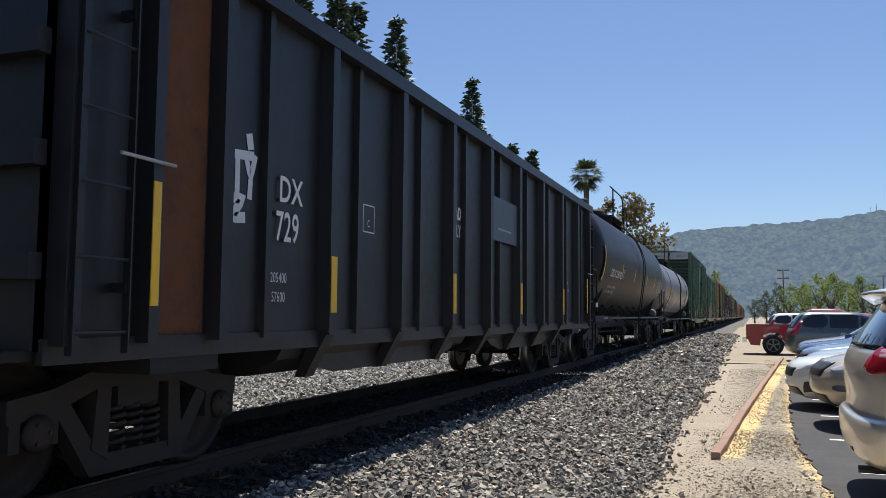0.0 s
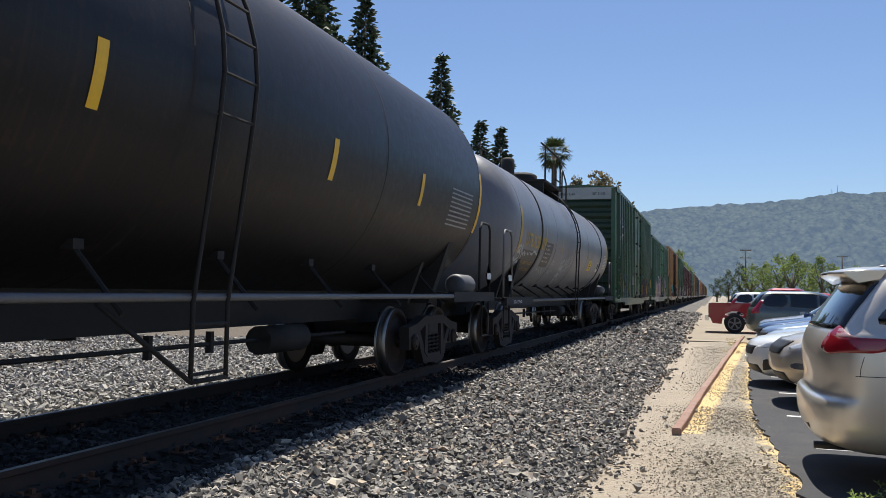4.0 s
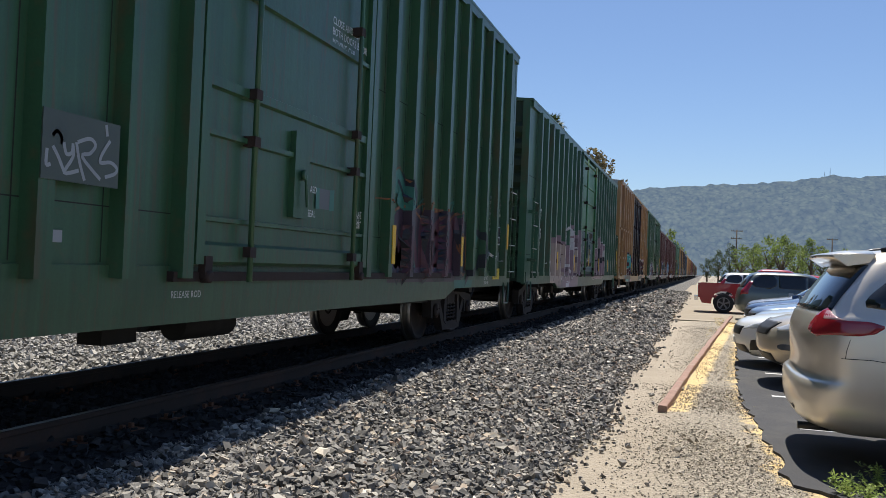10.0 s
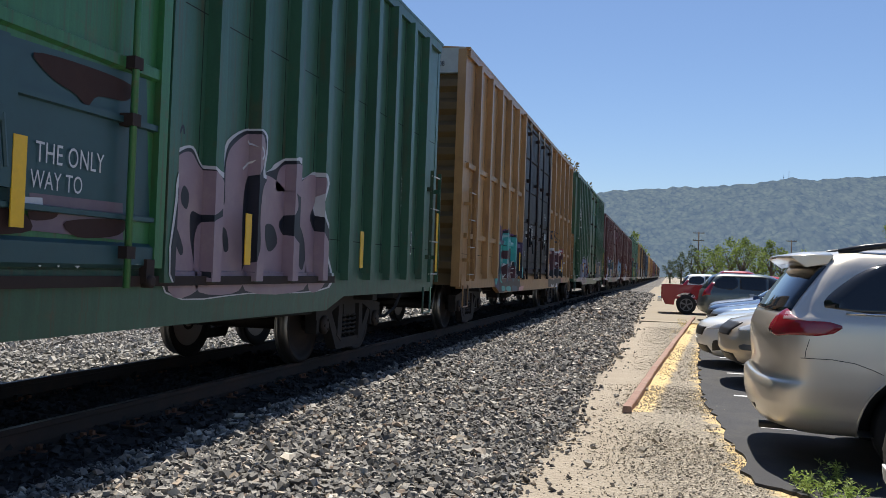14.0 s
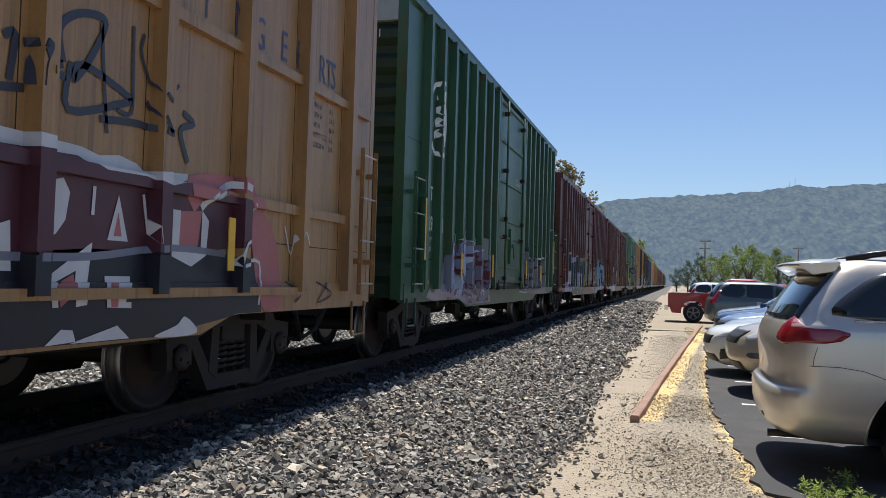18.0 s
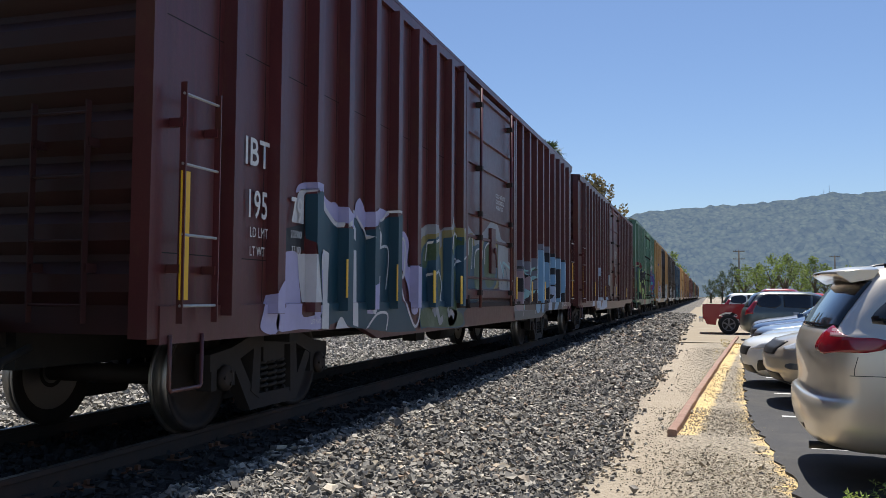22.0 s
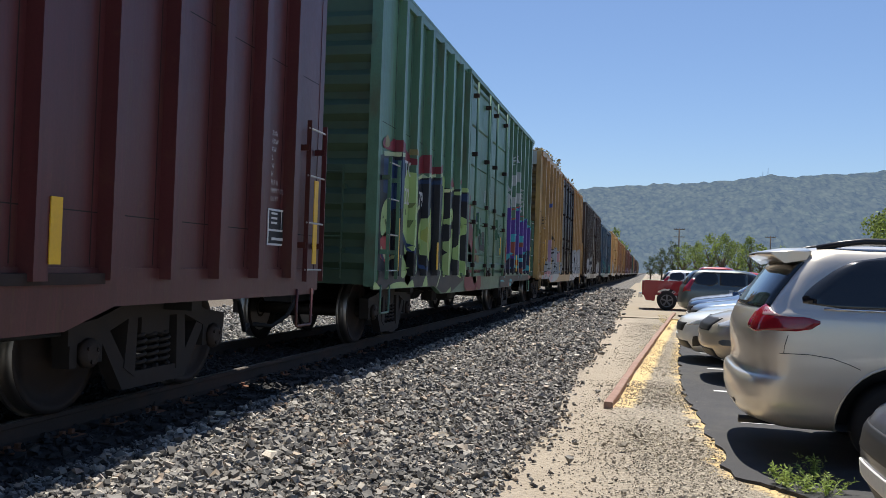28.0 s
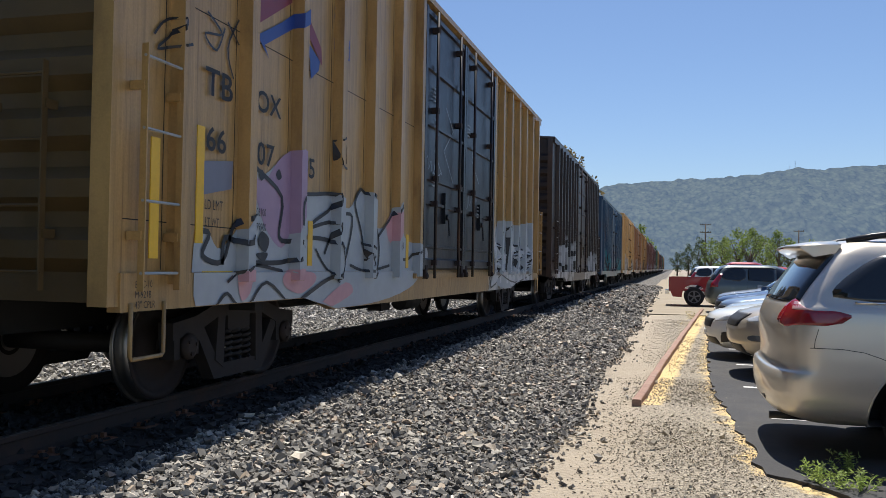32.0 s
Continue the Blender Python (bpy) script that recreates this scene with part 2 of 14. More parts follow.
def ground():
    ys = [-60, -20, -8] + [i * 0.5 for i in range(0, 80)] + [40 + i * 4 for i in range(0, 30)] + [200, 300, 500, 900, 1600, 2600]
    xs = sorted({x for x, _ in PROFILE} | {-4 + i * 0.25 for i in range(0, 24)})
    verts, faces = [], []
    for y in ys:
        for x in xs:
            k = 0.025 if -12 < x < 2 and y < 60 else 0.0
            verts.append((x, y, ground_z(x) + k * noise.noise(Vector((x * 0.9, y * 0.6, 0)))))
    n = len(xs)
    for j in range(len(ys) - 1):
        for i in range(n - 1):
            faces.append((j * n + i, j * n + i + 1, (j + 1) * n + i + 1, (j + 1) * n + i))
    me = bpy.data.meshes.new("ground")
    me.from_pydata(verts, [], faces)
    m = bpy.data.materials.new("trackside_ground")
    t, b = nodes(m)
    v = coords(t)
    sep = t.nodes.new("ShaderNodeSeparateXYZ")
    link(t, v, sep.inputs[0])
    wob = math_node(t, "MULTIPLY", math_node(t, "SUBTRACT", noise_tex(t, v, 0.9, 6.0, 0.65), 0.5), 0.7)
    xx = math_node(t, "ADD", sep.outputs[0], wob)
    # grey stone bed up to about x = -1, pale trodden path, brown gravelly verge
    to_path = ramp(t, math_node(t, "ADD", math_node(t, "MULTIPLY", xx, 0.5), 1.0), [(0.40, (0, 0, 0)), (0.55, (1, 1, 1))])
    to_verge = ramp(t, math_node(t, "ADD", xx, 0.75), [(0.25, (0, 0, 0)), (0.75, (1, 1, 1))])
    to_far = ramp(t, math_node(t, "MULTIPLY", math_node(t, "ADD", xx, 12.0), 0.35), [(0.0, (1, 1, 1)), (1.0, (0, 0, 0))])
    fine, mid = noise_tex(t, v, 45, 5.0, 0.7), noise_tex(t, v, 5, 5.0)
    vor = t.nodes.new("ShaderNodeTexVoronoi")
    vor.inputs["Scale"].default_value = 22.0
    link(t, v, vor.inputs["Vector"])
    bed = mix(t, 0.7, mix(t, fine, (0.025, 0.024, 0.022), (0.11, 0.105, 0.10)), ramp(t, vor.outputs["Color"], [(0.15, (0.05, 0.046, 0.04)), (0.5, (0.14, 0.13, 0.115)), (0.85, (0.26, 0.24, 0.21))]))
    path = mix(t, mid, mix(t, fine, (0.23, 0.192, 0.145), (0.46, 0.388, 0.292)), mix(t, noise_tex(t, v, 2.2, 7.0, 0.75), (0.19, 0.158, 0.12), (0.53, 0.45, 0.345)))
    verge = mix(t, math_node(t, "MULTIPLY", mid, 0.4), mix(t, ramp(t, noise_tex(t, v, 34, 5.0, 0.8), [(0.42, (0, 0, 0)), (0.57, (1, 1, 1))]), (0.10, 0.086, 0.066), (0.45, 0.39, 0.30)), (0.28, 0.243, 0.19))
    far = mix(t, mid, (0.115, 0.092, 0.066), mix(t, fine, (0.065, 0.055, 0.042), (0.17, 0.14, 0.105)))
    # the train's shade, with oily grime, put into the bed colour round the track
    shade_grime = math_node(t, "SUBTRACT", 1.0, math_node(t, "MULTIPLY", math_node(t, "SUBTRACT", math_node(t, "ABSOLUTE", math_node(t, "SUBTRACT", sep.outputs[0], GAUGE_X)), 1.5), 6.0, True))
    bed = mix(t, shade_grime, bed, (0.018, 0.016, 0.015))
    c = mix(t, to_path, bed, path)
    c = mix(t, to_verge, c, verge)
    c = mix(t, to_far, c, far)
    # yellow litter beside the timber and along the asphalt edge
    yy = math_node(t, "MULTIPLY", sep.outputs[1], 1 / 30.0)
    edge = ramp(t, yy, [(0.0, (1, 1, 1)), (0.155, (0.95,) * 3), (0.195, (0.60,) * 3), (0.211, (0.45,) * 3), (0.219, (0.333,) * 3), (0.231, (0.292,) * 3), (0.248, (0.338,) * 3), (0.274, (0.292,) * 3), (0.313, (0.277,) * 3), (0.36, (0.241,) * 3), (0.46, (0.27,) * 3), (0.607, (0.34,) * 3), (0.8, (0.47,) * 3), (1.0, (0.55,) * 3)])
    from_edge = math_node(t, "SUBTRACT", math_node(t, "MULTIPLY", edge, 2.0), sep.outputs[0])
    beam = math_node(t, "ADD", math_node(t, "MULTIPLY", sep.outputs[1], 0.0607), -0.922)
    from_beam = math_node(t, "SUBTRACT", sep.outputs[0], beam)
    ragged = math_node(t, "MULTIPLY", math_node(t, "SUBTRACT", noise_tex(t, v, 4.0, 6.0, 0.7), 0.5), 0.45)
    a = math_node(t, "MULTIPLY", math_node(t, "SUBTRACT", math_node(t, "ADD", 0.12, math_node(t, "MULTIPLY", ragged, 1.5)), from_edge), 9.0, True)
    a = math_node(t, "MULTIPLY", a, math_node(t, "GREATER_THAN", from_edge, -0.3))
    a = math_node(t, "MULTIPLY", a, math_node(t, "LESS_THAN", sep.outputs[1], 27.0))
    b2 = math_node(t, "MULTIPLY", math_node(t, "SUBTRACT", math_node(t, "ADD", 0.26, math_node(t, "MULTIPLY", ragged, 0.6)), from_beam), 12.0, True)
    b2 = math_node(t, "MULTIPLY", b2, math_node(t, "GREATER_THAN", from_beam, 0.0))
    b2 = math_node(t, "MULTIPLY", b2, math_node(t, "GREATER_THAN", sep.outputs[1], 9.6))
    litter = math_node(t, "MULTIPLY", math_node(t, "MAXIMUM", a, b2), math_node(t, "GREATER_THAN", sep.outputs[1], 4.0))
    c = mix(t, math_node(t, "MULTIPLY", litter, 0.95), c, mix(t, fine, (0.55, 0.39, 0.17), (0.80, 0.61, 0.31)))
    link(t, c, b.inputs["Base Color"])
    b.inputs["Roughness"].default_value = 0.95
    bump(t, b, math_node(t, "ADD", fine, vor.outputs["Distance"]), 0.8, 0.02)
    me.materials.append(m)
    return tagged(new("ground", me), "stony railway ground with a pale trodden dirt path", "ground", kind="structure")


ground()


def rock_field(name, label, boxes, seed, material=None, fade=None, start=None):
    """Loose stones as one mesh. boxes: x0, x1, y0, y1, count, size."""
    rng = np.random.default_rng(seed)
    block = np.array([(-1, -1, -1), (1, -1, -1), (1, 1, -1), (-1, 1, -1), (-1, -1, 1), (1, -1, 1), (1, 1, 1), (-1, 1, 1)]) * 0.62
    tri = np.array([(0, 2, 1), (0, 3, 2), (4, 5, 6), (4, 6, 7), (0, 1, 5), (0, 5, 4), (1, 2, 6), (1, 6, 5), (2, 3, 7), (2, 7, 6), (3, 0, 4), (3, 4, 7)])
    vs, fs, base = [], [], 0
    for x0, x1, y0, y1, count, size in boxes:
        p = np.stack([rng.uniform(x0, x1, count), rng.uniform(y0, y1, count)], 1)
        if fade is not None:   # thins out towards an uneven edge
            lim = fade + 0.07 * np.sin(p[:, 1] * 0.9) + 0.05 * np.sin(p[:, 1] * 2.3 + 1) + np.where(rng.random(count) < 0.09, rng.normal(0, 0.2, count), rng.normal(0, 0.09, count))
            p = p[p[:, 0] < lim]
            count = len(p)
        if start is not None:
            p = p[p[:, 0] > start + np.abs(rng.normal(0, 0.35, count)) * rng.choice([-1, 1], count)]
            count = len(p)
        s = size * rng.lognormal(0, 0.25, count)
        shape = block[None] * rng.uniform(0.35, 1.25, (count, 8, 3)) * rng.uniform(0.65, 1.35, (count, 1, 3)) * np.array((1.15, 0.95, 0.72))
        q = rng.normal(size=(count, 4)) * np.array((1.0, 0.42, 0.42, 1.0))   # most lie on a flat side
        q /= np.linalg.norm(q, axis=1, keepdims=True)
        w, x, y, z = q.T
        rot = np.stack([1 - 2 * (y * y + z * z), 2 * (x * y - z * w), 2 * (x * z + y * w), 2 * (x * y + z * w), 1 - 2 * (x * x + z * z), 2 * (y * z - x * w),
                        2 * (x * z - y * w), 2 * (y * z + x * w), 1 - 2 * (x * x + y * y)], 1).reshape(-1, 3, 3)
        v = np.einsum("nij,nkj->nki", rot, shape) * (s * 0.5)[:, None, None] * np.array((1.0, 1.0, 0.85))
        zs = np.interp(p[:, 0], [a for a, _ in PROFILE], [b for _, b in PROFILE])
        v[:, :, 0] += p[:, 0:1]
        v[:, :, 1] += p[:, 1:2]
        v[:, :, 2] += (zs + s * rng.uniform(-0.05, 0.62, count))[:, None]
        vs.append(v.reshape(-1, 3))
        fs.append((tri[None] + base + 8 * np.arange(count)[:, None, None]).reshape(-1, 3))
        base += 8 * count
    v, fcs = np.concatenate(vs), np.concatenate(fs)
    me = bpy.data.meshes.new(name)
    me.vertices.add(len(v)), me.loops.add(fcs.size), me.polygons.add(len(fcs))
    me.vertices.foreach_set("co", v.astype(np.float32).ravel())
    me.loops.foreach_set("vertex_index", fcs.astype(np.int32).ravel())
    me.polygons.foreach_set("loop_start", np.arange(0, fcs.size, 3, dtype=np.int32))
    me.update(calc_edges=True)
    me.shade_flat()
    me.materials.append(material or M_STONE)
    return tagged(new(name, me), label, "gravel", kind="stuff")


rock_field("track_ballast", "coarse grey crushed stone ballast beside the rails", [
    (-3.5, -0.2, -10, 3.2, 14000, 0.066), (-3.5, -0.2, 3.2, 8, 34000, 0.053), (-3.5, -0.2, 3.2, 8, 14000, 0.034), (-1.5, -0.3, 3.2, 9, 4500, 0.022), (-1.4, -0.3, 9, 16, 3000, 0.026), (-3.5, -0.2, 8, 14, 40000, 0.055), (-3.5, -0.2, 14, 26, 44000, 0.066), (-3.6, -0.3, 26, 70, 26000, 0.115)], 3, fade=-1.02)
rock_field("far_ballast", "pale grey crushed stone beyond the rails", [
    (-13.5, -6.35, 5, 22, 24000, 0.07), (-28, -13.3, 4, 26, 16000, 0.10), (-15, -6.35, 22, 48, 14000, 0.10)], 4, stone_mat("pale_stone", [(0.0, (0.10, 0.095, 0.085)), (0.5, (0.26, 0.245, 0.22)), (1.0, (0.50, 0.47, 0.42))]))
# stones by the rails: the train's shade and some grime in their colour
rock_field("grimy_ballast", "grimy ballast between and beside the rails, darkened with the train's painted-in shade", [
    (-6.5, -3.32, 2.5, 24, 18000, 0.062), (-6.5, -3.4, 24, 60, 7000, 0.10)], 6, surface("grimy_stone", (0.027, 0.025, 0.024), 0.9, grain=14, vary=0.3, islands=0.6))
rock_field("verge_gravel", "small loose pebbles on the dry verge", [
    (-0.75, 0.75, 4.2, 12, 16000, 0.017), (-0.6, 0.7, 12, 26, 6000, 0.018), (-1.3, -0.2, 4.2, 14, 2200, 0.014), (-0.9, 0.7, 4.3, 12, 420, 0.032), (-0.4, 0.6, 4.3, 9, 60, 0.05), (0.5, 1.6, 4.2, 6.6, 3500, 0.011)], 5,
    stone_mat("verge_pebble", [(0.0, (0.11, 0.095, 0.075)), (0.25, (0.26, 0.226, 0.175)), (0.7, (0.40, 0.35, 0.275)), (0.9, (0.48, 0.42, 0.32)), (1.0, (0.62, 0.56, 0.46))]), start=-0.35)
def track():
    prof = [(-0.075, -0.175), (0.075, -0.175), (0.075, -0.16), (0.012, -0.135), (0.012, -0.045), (0.036, -0.035), (0.036, -0.006), (0.026, 0.0), (-0.026, 0.0), (-0.036, -0.006), (-0.036, -0.035), (-0.012, -0.045), (-0.012, -0.135), (-0.075, -0.16)]
    t = thing("railway_track", "railway track of rusty steel rails on dark timber ties", "railway track", kind="structure")
    for s in (-1, 1):
        bm = bmesh.new()
        prism(bm, [(x + GAUGE_X + s * 0.7535, z) for x, z in prof], "y", -30, 700)
        part("rail", bm, M_RAIL, t, "rusty steel rail")
        bm = bmesh.new()
        box(bm, GAUGE_X + s * 0.7535 - 0.024, GAUGE_X + s * 0.7535 + 0.024, -30, 700, 0.0005, 0.002)
        part("running_surface", bm, M_RAILTOP, t, "worn bright rail head")
    bm = bmesh.new()
    box(bm, -1.3, 1.3, -0.115, 0.115, -0.33, -0.165)
    tie = mesh_of("tie", bm, M_TIE, 0.008)
    for i in range(120):
        shared("tie", tie, t, pose(GAUGE_X + random.uniform(-0.03, 0.03), 0.5 + i * 0.54, 0, 0, 0, random.uniform(-0.8, 0.8)))
    bm = bmesh.new()
    box(bm, -0.20, 0.20, -0.095, 0.095, -0.168, -0.158)
    for px in (-0.11, 0.11):
        for py in (-0.05, 0.05):
            box(bm, px - 0.016, px + 0.016, py - 0.016, py + 0.016, -0.16, -0.125)
    seat = mesh_of("tie_plate", bm, surface("rusty_tie_plate", (0.20, 0.085, 0.042), 0.85, grain=25, dirt=(0.08, 0.04, 0.025)))
    for i in range(60):
        for s in (-1, 1):
            shared("tie_plate", seat, t, pose(GAUGE_X + s * 0.7535, 0.5 + i * 0.54, 0))
    return t


track()


def parking():
    rng = random.Random(4)
    edge = [(1.95, 4.6), (1.48, 5.3), (1.2, 5.85), (1.0, 6.25), (0.90, 6.34), (0.82, 6.43), (0.665, 6.56), (0.585, 6.92), (0.676, 7.43), (0.635, 7.76), (0.585, 8.22), (0.555, 9.4), (0.48, 10.8), (0.50, 12.3), (0.54, 13.8), (0.61, 16), (0.68, 18.2), (0.80, 20.5), (0.95, 24), (1.05, 27.5)]
    pts = []
    for (x0, y0), (x1, y1) in zip(edge, edge[1:]):
        n = max(2, int((y1 - y0) / 0.16))
        for i in range(n):
            k = i / n
            pts.append((x0 + (x1 - x0) * k + rng.uniform(-0.035, 0.035), y0 + (y1 - y0) * k + rng.uniform(-0.03, 0.03)))
    outline = [(60, 4.6)] + pts + [(1.2, 28), (60, 28)]
    bm = bmesh.new()
    prism(bm, outline, "z", -0.40, -0.305)
    lot = part("parking_lot", bm, M_ASPHALT)
    tagged(lot, "dark asphalt car park with a crumbled edge", "car park", kind="structure")
    bm = bmesh.new()
    box(bm, -2, 60, 28.5, 120, -0.42, -0.32)
    tagged(part("parking_lot", bm, M_DIRT), "pale bare ground of the far car park", "car park", kind="structure")
    for i, (y, x0) in enumerate(((6.35, 1.75), (9.0, 0.95), (11.25, 0.86), (13.85, 0.95), (16.5, 1.0), (19.1, 1.0), (21.7, 1.0), (24.3, 1.1))):
        bm = bmesh.new()
        box(bm, x0, 5.6, y - 0.05, y + 0.05, -0.306, -0.3015)
        tagged(part("parking_line", bm, M_LINE), "worn white painted parking line", "road marking", "parking bay lines")
    return pts


LOT_EDGE = parking()


def straw_drift():
    rng = np.random.default_rng(8)
    boxes = []
    for x, y in LOT_EDGE[2::2]:
        if y < 24:
            boxes.append((x - 0.16, x + 0.05, y - 0.15, y + 0.15, 90, 0.008))
    boxes += [(-0.24, -0.02, 9.5, 13, 500, 0.009), (-0.12, 0.12, 13, 18, 500, 0.011), (0.1, 0.42, 18, 26, 600, 0.015), (0.4, 1.0, 26, 31, 600, 0.03)]
    ob = rock_field("straw_litter", "yellow dry plant litter along the asphalt edge", boxes, 12, M_STRAW)
    return ob


straw_drift()


def timber_edge():
    bm = bmesh.new()
    a, b = (-0.39, 9.35), (1.0, 32.0)
    n = 60
    rng = random.Random(2)
    rings = []
    for i in range(n + 1):
        k = i / n
        x, y = a[0] + (b[0] - a[0]) * k ** 1.06 + rng.uniform(-0.01, 0.01), a[1] + (b[1] - a[1]) * k
        z = ground_z(x) - 0.03 + rng.uniform(-0.008, 0.008)
        if i == 0:
            y += 0.12
        rings.append([bm.verts.new(p) for p in ((x - 0.05, y, z), (x + 0.05, y, z), (x + 0.048, y, z + 0.10), (x + 0.035, y, z + 0.11), (x - 0.035, y, z + 0.11), (x - 0.048, y, z + 0.10))])
    for r, q in zip(rings, rings[1:]):
        for i in range(6):
            bm.faces.new((r[i], r[(i + 1) % 6], q[(i + 1) % 6], q[i]))
    bm.faces.new(rings[0]), bm.faces.new(rings[-1])
    t = solid("timber_edging", bm, M_TIMBER, "long reddish weathered timber edging beam on the ground", "edging")
    return t


timber_edge()


# ---- distance ----
def hills():
    rng = np.random.default_rng(2)
    nx, ny = 860, 110
    ang = np.radians(np.linspace(-46, 40, nx))          # bearing from the track's line, left is negative
    verts = np.zeros((ny, nx, 3))
    deg = np.degrees(ang)
    key_a = [-46, -30, -20, -12, -6, -4, -2, 0, 2, 4, 6, 7.5, 9, 12, 16, 22, 30, 40]
    key_e = [2.0, 3.0, 3.8, 4.6, 5.3, 5.55, 5.75, 5.9, 6.0, 6.1, 6.3, 6.5, 6.35, 6.6, 6.7, 6.4, 6.0, 5.5]
    ridge = np.interp(deg, key_a, key_e)
    ridge = ridge + 0.10 * np.array([noise.fractal(Vector((d * 0.45, 3.1, 0)), 0.8, 2.0, 5) for d in deg])
    for j in range(ny):
        k = j / (ny - 1)
        dist = 1500 + 1500 * k
        for i in range(nx):
            a = ang[i]
            d = dist * (1 + 0.04 * math.sin(i * 0.044))
            e = ridge[i] * (k ** 0.8) * 1.0
            z = math.tan(math.radians(e)) * d
            x, y = math.sin(a) * d, math.cos(a) * d
            z += (noise.fractal(Vector((x * 0.004, y * 0.004, 1.7)), 0.9, 2.1, 4) * 38) * k * (1 - k) * 2.2
            z += noise.noise(Vector((deg[i] * 0.8, k * 4.0, 5))) * 9.0 * min(1, k * 4) * (1 - 0.5 * k)
            z += max(0.0, noise.noise(Vector((deg[i] * 2.2, k * 13.0, 9.3))) + 0.2) * 13.0 * min(1, k * 5) * (1 - 0.5 * k)
            verts[j, i] = (x, y, z - 4)
    faces = [(j * nx + i, j * nx + i + 1, (j + 1) * nx + i + 1, (j + 1) * nx + i) for j in range(ny - 1) for i in range(nx - 1)]
    me = bpy.data.meshes.new("hills")
    me.from_pydata(verts.reshape(-1, 3).tolist(), [], faces)
    m = bpy.data.materials.new("wooded_hillside")
    t, b = nodes(m)
    v = coords(t, (0.01, 0.0022, 0.01))
    trees = noise_tex(t, v, 4.0, 8.0, 0.72)
    open_land = ramp(t, noise_tex(t, v, 0.45, 5.0, 0.6), [(0.5, (0, 0, 0)), (0.62, (1, 1, 1))])
    crowns = t.nodes.new("ShaderNodeTexVoronoi")
    crowns.inputs["Scale"].default_value = 9.0
    link(t, v, crowns.inputs["Vector"])
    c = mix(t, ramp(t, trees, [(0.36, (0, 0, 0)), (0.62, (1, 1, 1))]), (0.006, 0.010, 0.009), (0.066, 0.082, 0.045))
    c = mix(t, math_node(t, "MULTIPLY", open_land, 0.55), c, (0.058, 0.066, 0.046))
    # dark gaps between crowns: the shade among the trees put into the colour
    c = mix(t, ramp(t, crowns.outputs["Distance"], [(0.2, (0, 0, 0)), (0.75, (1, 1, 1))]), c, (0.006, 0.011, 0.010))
    c = mix(t, math_node(t, "MULTIPLY", crowns.outputs["Color"], 0.5), c, (0.13, 0.14, 0.085))
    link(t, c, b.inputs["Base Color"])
    b.inputs["Roughness"].default_value = 1.0
    b.inputs["Specular IOR Level"].default_value = 0.0
    b.inputs["Emission Color"].default_value = (0.35, 0.53, 0.88, 1)   # air light over two kilometres, put in as a faint blue glow
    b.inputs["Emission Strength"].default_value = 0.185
    bump(t, b, trees, 1.0, 14.0)
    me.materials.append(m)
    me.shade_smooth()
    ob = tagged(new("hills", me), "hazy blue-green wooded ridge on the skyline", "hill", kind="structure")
    bm = bmesh.new()
    d = 2960
    a = math.radians(7.3)
    x, y, z = math.sin(a) * d, math.cos(a) * d, math.tan(math.radians(6.3)) * d
    rod(bm, (x, y, z - 10), (x, y, z + 32), 1.2, 6, 0.5)
    rod(bm, (x - 16, y, z - 10), (x - 16, y, z + 20), 1.2, 6, 0.5)
    box(bm, x - 26, x + 16, y - 5, y + 5, z - 10, z + 4)
    solid("radio_mast", bm, plain("mast_grey", (0.4, 0.45, 0.5), 0.8), "thin grey radio masts on the ridge top", "mast")
    return ob


hills()


def utility_pole(x, y, h, arms):
    t = thing("utility_pole", "dark wooden utility pole with crossarms", "utility pole", "utility poles", (x, y, ground_z(x)))
    bm = bmesh.new()
    rod(bm, (0, 0, -0.3), (0, 0, h), 0.19, 10, 0.12)
    part("pole", bm, M_POLE, t)
    for z in arms:
        bm = bmesh.new()
        box(bm, -1.1, 1.1, -0.06, 0.06, h - z - 0.07, h - z + 0.07)
        part("crossarm", bm, M_POLE, t)
        for s in (-1.0, -0.6, 0.6, 1.0):
            bm = bmesh.new()
            rod(bm, (s, 0, h - z + 0.07), (s, 0, h - z + 0.25), 0.05, 6)
            part("insulator", bm, M_RAIL, t)


utility_pole(6.1, 180, 10.9, (0.25, 1.8))
utility_pole(26.5, 200, 10.6, (0.3,))


# ---- trees ----
def leaf_cloud(rng, centres, radius, per, size, flat=0.0):
    """Small bent leaf-clump quads scattered in balls round the centres."""
    vs, fs = [], []
    for c in centres:
        for _ in range(per):
            d = rng.normal(size=3)
            d *= radius * rng.uniform(0.3, 1.0) ** 0.5 / np.linalg.norm(d)
            p = np.array(c) + d * (1, 1, 0.8)
            u, w = rng.normal(size=3), rng.normal(size=3)
            u /= np.linalg.norm(u)
            w -= u * (u @ w)
            w /= np.linalg.norm(w)
            s = size * rng.uniform(0.5, 1.3)
            b = len(vs)
            vs += [p - u * s - w * s * 0.4, p + u * s * 0.2 - w * s * 0.7, p + u * s + w * s * 0.3, p - u * s * 0.1 + w * s * 0.6]
            fs.append((b, b + 1, b + 2, b + 3))
    return vs, fs


def raw_mesh(name, vs, fs, material):
    me = bpy.data.meshes.new(name)
    me.from_pydata([tuple(v) for v in vs], [], fs)
    me.materials.append(material)
    return me


